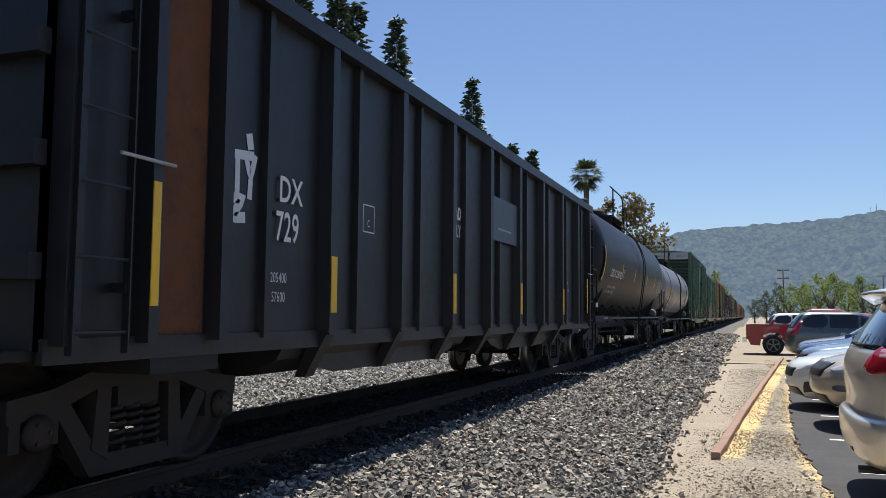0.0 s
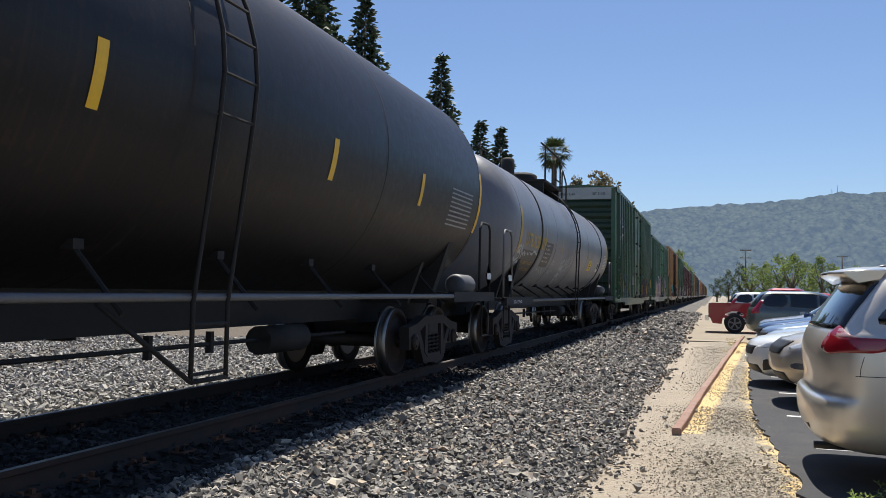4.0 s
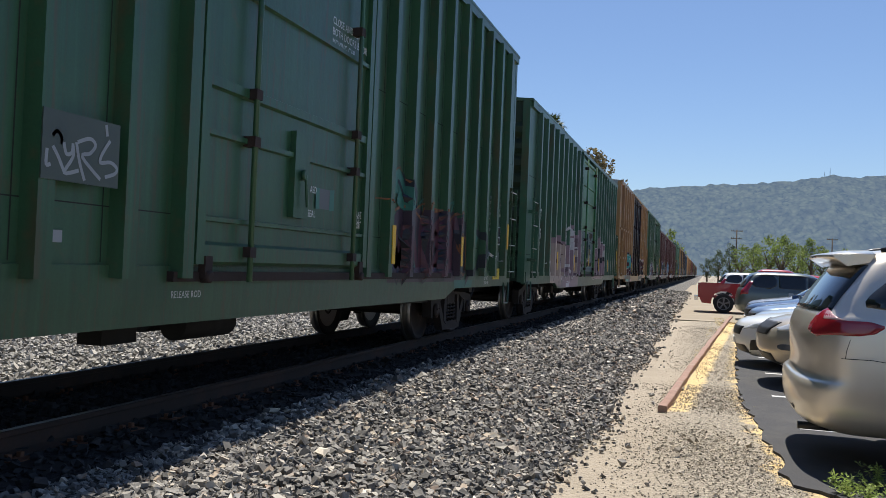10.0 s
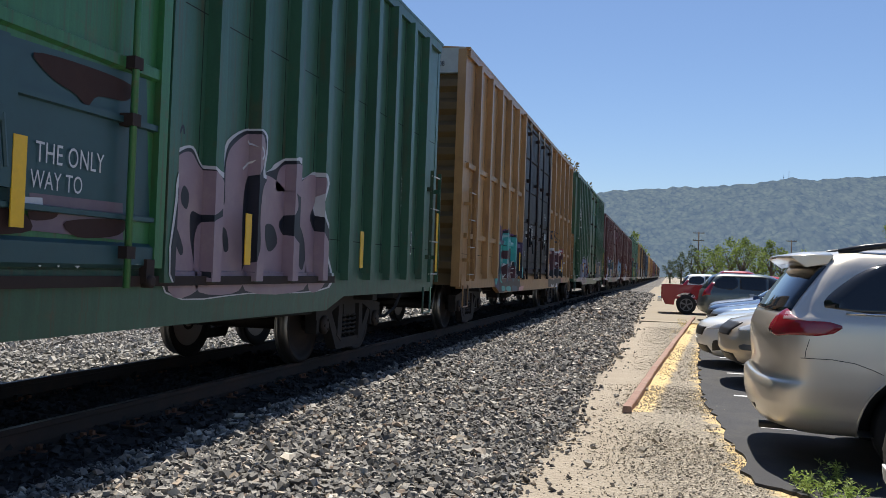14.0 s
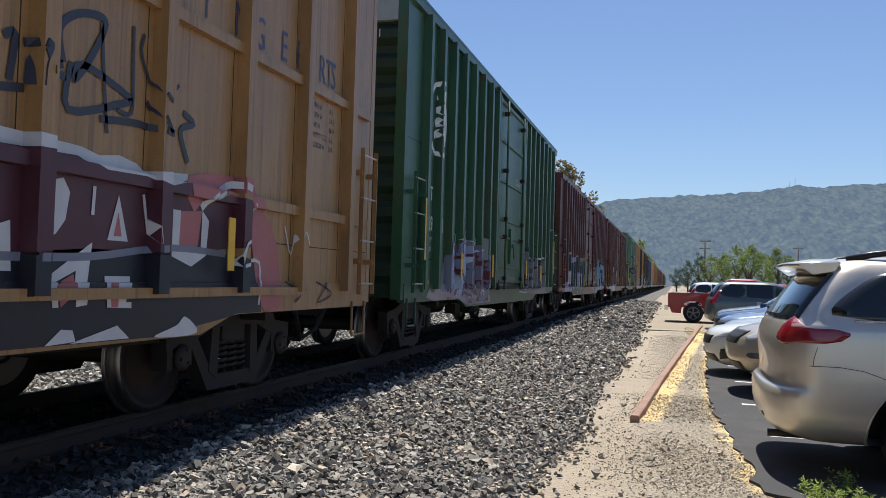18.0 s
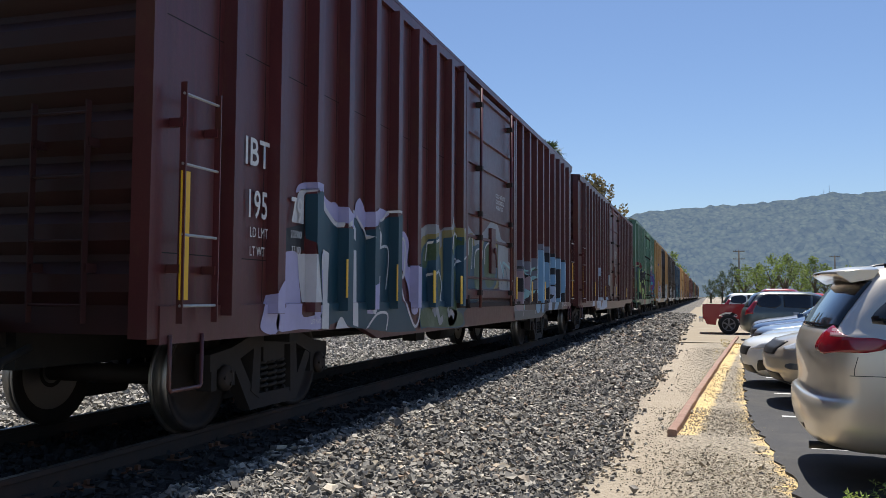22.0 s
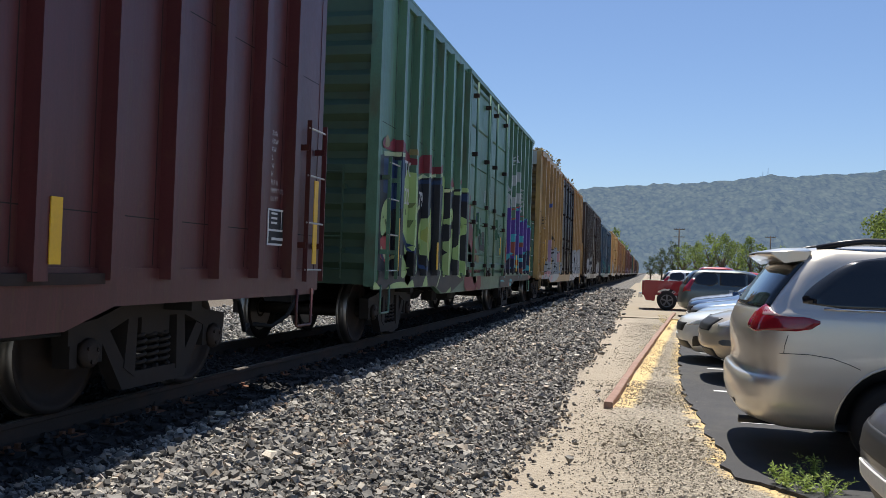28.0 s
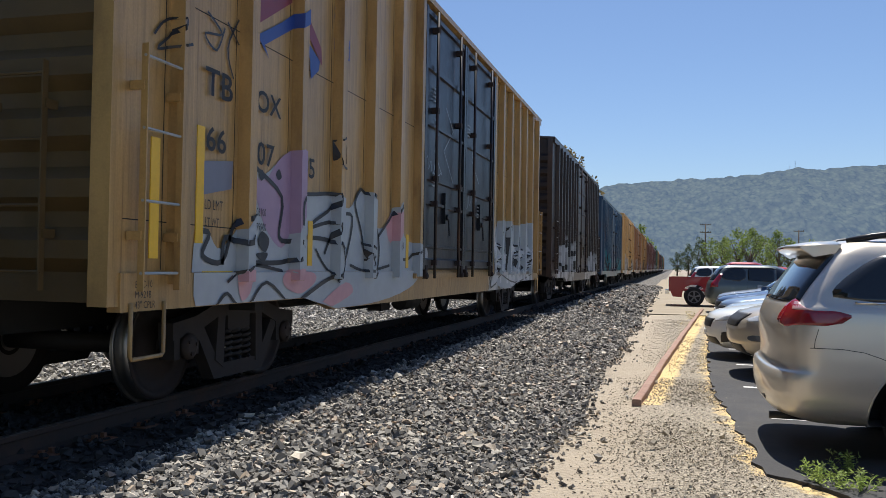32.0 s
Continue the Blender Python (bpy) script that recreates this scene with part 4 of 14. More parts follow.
def ladder(car, x, y0, y1, z0, z1, n, material, out=0.10, rung_mat=None, along="y"):
    """Open ladder: two flat stiles and rungs that stand off the wall."""
    bm = bmesh.new()
    for y in (y0, y1):
        if along == "y":
            box(bm, x + out - 0.03, x + out + 0.02, y - 0.006, y + 0.006, z0 - 0.12, z1 + 0.08)
        else:
            box(bm, y - 0.006, y + 0.006, x - out - 0.02, x - out + 0.03, z0 - 0.12, z1 + 0.08)
    for z in (z0 + 0.25, z1 - 0.2):
        for y in (y0, y1):
            if along == "y":
                box(bm, x - 0.01, x + out, y - 0.02, y + 0.02, z - 0.03, z + 0.03)
            else:
                box(bm, y - 0.02, y + 0.02, x - out, x + 0.01, z - 0.03, z + 0.03)
    st = part("ladder", bm, material, car)
    for i in range(n):
        z = z0 + (z1 - z0) * i / (n - 1)
        bm = bmesh.new()
        if along == "y":
            rod(bm, (x + out, y0 - 0.01, z), (x + out, y1 + 0.01, z), 0.011, 6)
        else:
            rod(bm, (y0 - 0.01, x - out, z), (y1 + 0.01, x - out, z), 0.011, 6)
        part("rung", bm, rung_mat or M_GRAB, st)
    return st


def stirrup(car, x, y0, y1, z1, z0, material):
    bm = bmesh.new()
    tube(bm, [(x, y0, z1), (x, y0, z0 + 0.02), (x, y0 + 0.02, z0), (x, y1 - 0.02, z0), (x, y1, z0 + 0.02), (x, y1, z1)], 0.016, 6)
    return part("stirrup_step", bm, material, car)


M_DOORRUST = surface("rusty_dark_door_gear", (0.030, 0.018, 0.015), 0.8, metal=0.1, grain=14, dirt=(0.075, 0.035, 0.02), dirt_amount=0.5)


def plug_door(car, y0, y1, z0, z1, x, material, bars, kicker=True):
    """A sliding plug door: proud panel with raised frame, cross-rails, locking bars, crank and rollers."""
    bm = bmesh.new()
    box(bm, x - 0.02, x + 0.05, y0, y1, z0, z1)
    d = part("door", bm, material, car, bevel=0.006)
    h = z1 - z0
    for z, q in ((z0 + 0.08, 0.085), (z0 + 0.33, 0.022), (z0 + 0.96, 0.028), (z0 + 1.33, 0.05), (z0 + 2.1, 0.03), (z0 + h * 0.78, 0.05), (z1 - 0.05, 0.05)):
        bm = bmesh.new()
        prism(bm, [(x + 0.05, z - q), (x + 0.088, z - q * 0.7), (x + 0.088, z + q * 0.7), (x + 0.05, z + q)], "y", y0 + 0.04, y1 - 0.04)
        part("cross_rail", bm, material, d)
    for y in (y0 + 0.05, y1 - 0.05):
        bm = bmesh.new()
        box(bm, x + 0.045, x + 0.10, y - 0.05, y + 0.05, z0, z1)
        part("door_stile", bm, material, d)
    for k in bars:
        y = y0 + (y1 - y0) * k
        bm = bmesh.new()
        rod(bm, (x + 0.13, y, z0 - 0.13), (x + 0.13, y, z1 + 0.02), 0.024, 8)
        part("locking_bar", bm, material, d)
        for z in (z0 + 0.10, z0 + 0.96, z0 + 1.33, z0 + h * 0.62, z1 - 0.25):
            bm = bmesh.new()
            box(bm, x + 0.05, x + 0.155, y - 0.045, y + 0.045, z - 0.04, z + 0.04)
            part("bar_clamp", bm, M_DOORRUST, d)
    y = y0 + (y1 - y0) * 0.5
    bm = bmesh.new()
    w = 0.14 if y1 - y0 > 2.5 else 0.06
    box(bm, x + 0.05, x + 0.105, y - w, y + w, z0 + 0.42 if w > 0.1 else z0 + 0.7, z0 + 1.17)
    lathe(bm, [(x + 0.115, 0.05), (x + 0.15, 0.045)], 14, "x", (0, y, z0 + 0.80))
    rod(bm, (x + 0.14, y, z0 + 0.80), (x + 0.15, y + 0.03, z0 + 0.52), 0.014, 6)
    part("door_crank", bm, material, d)
    for y in (y0 + 0.15, y1 - 0.15):
        bm = bmesh.new()
        box(bm, x + 0.05, x + 0.11, y - 0.045, y + 0.045, z0 - 0.10, z0 + 0.06)
        lathe(bm, [(x + 0.05, 0.045), (x + 0.125, 0.045), (x + 0.135, 0.03)], 14, "x", (0, y, z0 - 0.09))
        part("roller", bm, M_DOORRUST, d)
    return d


def boxcar(label, y0, y1, ze, m, end_m, door=None, spacing=0.74, roof_m=None, door_m=None, door_bars=(0.22, 0.86), two=False, belts=(), yellow=(), near=True, group="boxcars", top_band=None, trucks=2.35, panel_belts=(), first=0.73):
    """y0, y1: where its ends stand at the start; ze: height of the eaves over the rail."""
    mid, L = (y0 + y1) / 2, y1 - y0
    car = thing("boxcar", label, "freight wagon", group, (GAUGE_X, mid, 0))
    TRAIN.append((car, mid))
    h = L / 2
    W, zf = 1.45, 0.98
    roof_m = roof_m or m
    d0, d1 = door if door else (-1.6, 1.6)
    for s in (1, -1):
        bm = bmesh.new()
        box(bm, min(s * (W - 0.05), s * W), max(s * (W - 0.05), s * W), -h + 0.02, h - 0.02, zf, ze - 0.02)
        part("side_wall", bm, m, car)
        bm = bmesh.new()
        xs = (s * (W - 0.08), s * (W + 0.02))
        box(bm, min(xs), max(xs), -h + 0.02, h - 0.02, zf - 0.16, zf + 0.10)
        a, b = max(-h + 3.6, d0 - 3.2), min(h - 3.6, d1 + 3.2)
        prism(bm, [(a - 0.5, zf - 0.16), (a, zf - 0.30), (b, zf - 0.30), (b + 0.5, zf - 0.16)], "x", min(xs) + 0.01, max(xs) - 0.01)
        part("side_sill", bm, m, car)
        bm = bmesh.new()
        xs = (s * (W - 0.02), s * (W + 0.055))
        box(bm, min(xs), max(xs), -h, h, ze - 0.13, ze)
        part("eave_rail", bm, m, car, bevel=0.01)
    n0 = max(2, round((d0 + h - first) / spacing))
    run = d0 + h - first
    ys = [-h + first + run * i / n0 for i in range(n0)] + [d0 - 0.09, d1 + 0.09] + [h - first - (h - first - d1) * i / n0 for i in range(n0)]
    if near:
        for z in (zf + 0.46, zf + 2.1):
            bm = bmesh.new()
            box(bm, W - 0.004, W + 0.0015, -h + 0.05, h - 0.05, z - 0.004, z + 0.004)
            part("panel_seam", bm, M_UNDER, car)
    for s in (1, -1) if near else (1,):
        for y in ys:
            bm = bmesh.new()
            pts = [(W - 0.002, y - 0.072), (W + 0.112, y - 0.062), (W + 0.112, y + 0.062), (W - 0.002, y + 0.072)]
            prism(bm, [(s * a, b) for a, b in pts], "z", zf + 0.02, ze - 0.12)
            part("side_post", bm, m, car)
            if near and s > 0 and not d0 - 0.2 < y < d1 + 0.2:
                bm = bmesh.new()
                box(bm, W - 0.004, W + 0.0016, y - 0.135, y - 0.127, zf + 0.12, ze - 0.13)
                part("panel_seam", bm, M_UNDER, car)
        for z in panel_belts:
            for ya, yb in zip([-h + 0.1] + sorted(ys), sorted(ys) + [h - 0.1]):
                if yb - ya < spacing * 1.6:
                    bm = bmesh.new()
                    a, b = sorted((s * (W - 0.002), s * (W + 0.06)))
                    box(bm, a, b, ya + 0.05, yb - 0.05, z - 0.045, z + 0.045)
                    part("belt_rail", bm, m, car)
    for s in (-1, 1):
        bm = bmesh.new()
        box(bm, -W + 0.01, W - 0.01, min(s * h, s * (h - 0.06)), max(s * h, s * (h - 0.06)), zf - 0.1, ze)
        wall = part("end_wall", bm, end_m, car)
        n = 9 if near else 5
        for i in range(n):
            z = zf + 0.25 + (ze - zf - 0.85) * i / (n - 1)
            e = s * (h + 0.085)
            bm = bmesh.new()
            prism(bm, [(s * (h - 0.01), z - 0.16), (e, z - 0.06), (e, z + 0.06), (s * (h - 0.01), z + 0.16)], "x", -W + 0.14, W - 0.14)
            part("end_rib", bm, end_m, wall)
        for k in (-1, 1):
            a = k * (W - 0.07)
            bm = bmesh.new()
            box(bm, a - 0.075, a + 0.075, min(s * (h - 0.02), s * (h + 0.095)), max(s * (h - 0.02), s * (h + 0.095)), zf - 0.12, ze)
            part("corner_post", bm, m, wall)
        if top_band:
            bm = bmesh.new()
            e = s * (h + 0.092)
            box(bm, -W + 0.02, W - 0.02, min(e, s * h), max(e, s * h), ze - 0.42, ze + 0.02)
            part("end_band", bm, top_band, car, "pale band across the end")
    bm = bmesh.new()
    prism(bm, [(-W - 0.06, ze - 0.01), (-W - 0.06, ze + 0.03), (0, ze + 0.15), (W + 0.06, ze + 0.03), (W + 0.06, ze - 0.01)], "y", -h - 0.06, h + 0.06)
    if near:
        for i in range(int(L / 1.2)):
            y = -h + 0.7 + i * 1.2
            prism(bm, [(-W - 0.03, ze + 0.02), (-W - 0.03, ze + 0.06), (0, ze + 0.18), (W + 0.03, ze + 0.06), (W + 0.03, ze + 0.02)], "y", y - 0.03, y + 0.03)
    part("roof", bm, roof_m, car)
    bm = bmesh.new()
    box(bm, -W + 0.1, W - 0.1, -h + 0.1, h - 0.1, zf - 0.08, zf)
    box(bm, -0.2, 0.2, -h + 0.1, h - 0.1, zf - 0.38, zf - 0.08)
    for i in range(7):
        y = -h + 2.2 + (L - 4.4) * i / 6
        box(bm, -W + 0.12, W - 0.12, y - 0.08, y + 0.08, zf - 0.25, zf - 0.05)
    part("underframe", bm, M_UNDER, car)
    if near:
        bm = bmesh.new()
        rod(bm, (0.55, -h + 3.5, 0.66), (0.55, h - 3.5, 0.62), 0.018, 6)
        rod(bm, (1.0, -2.9, 0.70), (1.0, h - 3.4, 0.60), 0.015, 6)
        rod(bm, (-0.7, 0.8, 0.52), (-0.7, 2.2, 0.52), 0.2, 12)
        box(bm, 0.5, 0.72, -1.5, -1.1, 0.46, 0.80)
        rod(bm, (0.7, -0.6, 0.56), (0.7, 0.2, 0.56), 0.13, 12)
        part("brake_rigging", bm, M_UNDER, car)
    ranges = [(d0, (d0 + d1) / 2 - 0.01), ((d0 + d1) / 2 + 0.01, d1)] if two else [(d0, d1)]
    for a, b in ranges:
        plug_door(car, a, b, zf + 0.12, ze - 0.2, W + 0.012, door_m or m, door_bars if not two else (0.21, 0.79))
    if near:
        for z, q in ((ze - 0.10, 0.10), (zf + 0.03, 0.045)):
            bm = bmesh.new()
            box(bm, W + 0.02, W + q + 0.03, d0 - 0.2, min(h - 0.3, d1 + (d1 - d0) + 0.15), z - 0.035, z + 0.035)
            part("door_track", bm, M_DOORRUST if z < 2 and not two else m, car)
        ladder(car, W + 0.02, -h + 0.10, -h + 0.52, zf + 0.10, zf + 1.55, 4, m)
        ladder(car, W + 0.02, h - 0.52, h - 0.10, zf + 0.10, zf + 1.55, 4, m)
        # rungs take the end paint, which is darkened for shade
        ladder(car, -h - 0.07, 0.55, 1.0, zf + 0.10, zf + 1.4, 4, end_m, rung_mat=end_m, along="x")
        stirrup(car, W + 0.03, -h + 0.12, -h + 0.50, zf - 0.1, zf - 0.48, m)
        stirrup(car, W + 0.03, h - 0.50, h - 0.12, zf - 0.1, zf - 0.48, m)
        for y in (-h, h):
            coupler(car, y, 1 if y > 0 else -1)
        for y, z0, z1 in yellow:
            plate(car, "reflector_strip", y - 0.05, y + 0.05, z0, z1, M_YELLOW, W + 0.118, label="yellow reflective strip")
    running_gear(car, (-h + trucks, h - trucks), fine=near)
    RELIEF[car.name] = (ys, (d0, d1), W, zf)
    BELTS[car.name] = panel_belts
    SILLS[car.name] = (max(-h + 3.6, d0 - 3.2), min(h - 3.6, d1 + 3.2), zf)
    return car


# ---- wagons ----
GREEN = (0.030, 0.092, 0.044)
# end paints: side colours darkened, with the ends' shade put into the colour
GREEN_END_SHADED = surface("green_end_paint", (0.012, 0.034, 0.018), 0.6, grain=8, dirt=(0.05, 0.04, 0.02))
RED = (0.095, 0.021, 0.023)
RED_END_SHADED = surface("red_end_paint", (0.042, 0.011, 0.011), 0.6, grain=8, dirt=(0.02, 0.01, 0.008))
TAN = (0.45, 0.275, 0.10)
TAN_END_SHADED = surface("yellow_end_paint", (0.115, 0.07, 0.024), 0.6, grain=8, dirt=(0.04, 0.025, 0.012))
M_BAND = surface("pale_grey_band", (0.35, 0.38, 0.37), 0.6, grain=8)
NAVY = (0.0055, 0.0065, 0.012)
BLK, WHT, TEA, MAU, CRM = (0.015, 0.015, 0.018), (0.62, 0.64, 0.66), (0.02, 0.24, 0.28), (0.30, 0.27, 0.52), (0.42, 0.34, 0.30)


def green_excess():
    m = paint("green_wagon_paint_a", GREEN)
    c = boxcar("tall dark green boxcar with teal graffiti", 54.72, 72.22, 5.12, m, GREEN_END_SHADED, (-1.6, 1.5), top_band=M_BAND, first=0.73, yellow=((-8.07, 1.47, 1.92), (-6.67, 1.23, 1.68), (-4.48, 1.17, 1.62), (2.29, 1.15, 1.59), (5.13, 1.15, 1.58), (8.07, 1.48, 1.93)))
    return c


CAR_A = green_excess()


def green_low():
    m = paint("green_wagon_paint_b", (0.037, 0.114, 0.070))
    dm = paint("bright_green_door", (0.04, 0.17, 0.06), rust_amount=0.4)
    return boxcar("green boxcar with pale pink graffiti and brighter door", 73.75, 91.45, 4.62, m, GREEN_END_SHADED, (-1.55, 1.55), door_m=dm, first=0.82, yellow=((-8.70, 1.12, 2.0), (-5.6, 1.14, 1.58), (-2.81, 1.12, 1.57), (0.17, 1.31, 1.81), (2.76, 1.14, 1.57), (5.47, 1.14, 1.56), (8.70, 1.12, 2.0)))


CAR_B = green_low()


def tan_first():
    m = paint("yellow_wagon_paint_a", (0.36, 0.20, 0.078))
    return boxcar("yellow boxcar with dark double doors and turquoise graffiti", 93.35, 110.4, 5.05, m, TAN_END_SHADED, (-2.58, 1.95), door_m=paint("dark_blue_door_a", NAVY, rough=0.45, gloss=0.3), two=True, panel_belts=(1.77, 3.02), spacing=0.95, top_band=M_BAND, first=0.78, yellow=((-3.1, 1.17, 1.61), (5.16, 1.18, 1.6)))


CAR_C = tan_first()


def green_short():
    m = paint("green_wagon_paint_c", (0.028, 0.095, 0.047), [])
    return boxcar("short tall green boxcar with grey and red graffiti", 111.8, 126.2, 5.07, m, GREEN_END_SHADED, (-1.5, 1.5), spacing=0.70, top_band=M_BAND, trucks=1.62, first=0.76, yellow=((-6.60, 1.42, 2.3), (-4.42, 1.15, 1.6), (-1.93, 1.21, 1.65), (1.93, 1.2, 1.64), (4.16, 1.16, 1.6), (6.60, 1.39, 2.31)))


CAR_D = green_short()


def red_first():
    m = paint("red_wagon_paint_a", RED)
    return boxcar("dark red boxcar with large blue and green graffiti", 127.75, 145.45, 4.60, m, RED_END_SHADED, (-1.7, 1.6), first=0.82, yellow=((-8.72, 1.12, 2.0), (-5.97, 1.13, 1.51), (-4.56, 1.09, 1.51), (-3.21, 1.06, 1.48), (-1.95, 1.03, 1.44), (1.75, 1.09, 1.5), (3.2, 1.04, 1.44), (4.63, 1.06, 1.46), (8.55, 1.14, 2.01)))


CAR_E = red_first()


def red_second():
    m = paint("red_wagon_paint_b", (0.094, 0.022, 0.023))
    return boxcar("dark red boxcar with pale blue graffiti", 147.0, 164.7, 4.60, m, RED_END_SHADED, (-1.7, 1.65), first=0.79, yellow=((-8.72, 1.12, 2.01), (-6.03, 1.15, 1.58), (-3.15, 1.14, 1.5), (0.5, 1.2, 1.5), (4.6, 1.1, 1.5), (8.55, 1.14, 2.01)))


CAR_F = red_second()


def green_last():
    m = paint("pale_green_wagon_paint", (0.095, 0.21, 0.138))
    dm = paint("pale_green_door", (0.095, 0.21, 0.138))
    # end wall: the side's pale green darkened to paint in its shade
    return boxcar("pale green boxcar covered in lime and purple graffiti", 166.85, 181.55, 5.02, m, surface("pale_green_end", (0.05, 0.10, 0.06), 0.6, grain=8, dirt=(0.05, 0.04, 0.02)), (-2.15, 2.3), door_m=dm, two=True, spacing=0.72, trucks=1.95, first=0.72, yellow=((-6.78, 1.07, 1.81), (-4.5, 1.1, 1.55), (1.54, 1.46, 1.88), (4.12, 1.08, 1.51), (6.72, 1.08, 1.8)))


CAR_G = green_last()


def tan_second():
    m = paint("yellow_wagon_paint_b", TAN, [(2.6, 8.0, 1.85, 1.2, [WHT, BLK, (0.25, 0.35, 0.4), WHT], 20)], rust_amount=0.2)
    return boxcar("sandy yellow boxcar with dark double doors and white graffiti", 183.85, 201.3, 5.05, m, TAN_END_SHADED, (-2.15, 2.6), door_m=paint("dark_blue_door_b", NAVY, [(-2.4, 2.4, 1.3, 1.6, [BLK, (0.05, 0.04, 0.03)], 21)]), two=True, spacing=0.92, top_band=M_BAND, first=0.62, yellow=((-8.50, 1.18, 2.0), (-7.94, 1.3, 2.17), (-5.97, 1.14, 1.57), (-2.91, 1.12, 1.56)))


CAR_H = tan_second()

FAR = [((0.030, 0.018, 0.014), WHT, 5.0, 15.2), ((0.02, 0.055, 0.10), TEA, 4.7, 15.6), (TAN, WHT, 5.0, 15.2), ((0.26, 0.12, 0.045), CRM, 4.9, 15.2), ((0.30, 0.16, 0.05), BLK, 5.0, 15.2), ((0.12, 0.045, 0.03), MAU, 4.6, 16.8),
       ((0.15, 0.05, 0.04), CRM, 5.0, 15.2), ((0.08, 0.022, 0.02), WHT, 4.6, 16.8), ((0.02, 0.075, 0.045), CRM, 5.0, 15.2), ((0.30, 0.17, 0.06), WHT, 5.0, 15.2), ((0.08, 0.022, 0.02), MAU, 4.6, 16.8), ((0.03, 0.02, 0.02), WHT, 4.8, 15.2),
       ((0.10, 0.03, 0.025), CRM, 4.6, 15.2), ((0.02, 0.075, 0.045), WHT, 5.0, 15.2), ((0.30, 0.17, 0.06), BLK, 5.0, 15.2), ((0.09, 0.03, 0.025), WHT, 4.7, 15.2)]
_y = 204.0
for i, (col, g, ze, ln) in enumerate(FAR):
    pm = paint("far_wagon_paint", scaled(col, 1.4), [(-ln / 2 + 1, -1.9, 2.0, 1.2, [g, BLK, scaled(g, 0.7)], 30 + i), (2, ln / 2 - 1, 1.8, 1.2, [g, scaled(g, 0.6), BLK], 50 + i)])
    # far ends: darker copy of the side paint, shade put into the colour
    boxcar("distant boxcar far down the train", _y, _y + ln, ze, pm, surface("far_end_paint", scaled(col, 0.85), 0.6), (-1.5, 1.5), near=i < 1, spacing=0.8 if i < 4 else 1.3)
    _y += ln + 2.3


M_SIDERAIL = surface("worn_rail_steel", (0.16, 0.16, 0.165), 0.55, metal=0.4, grain=20, dirt=(0.08, 0.06, 0.05))


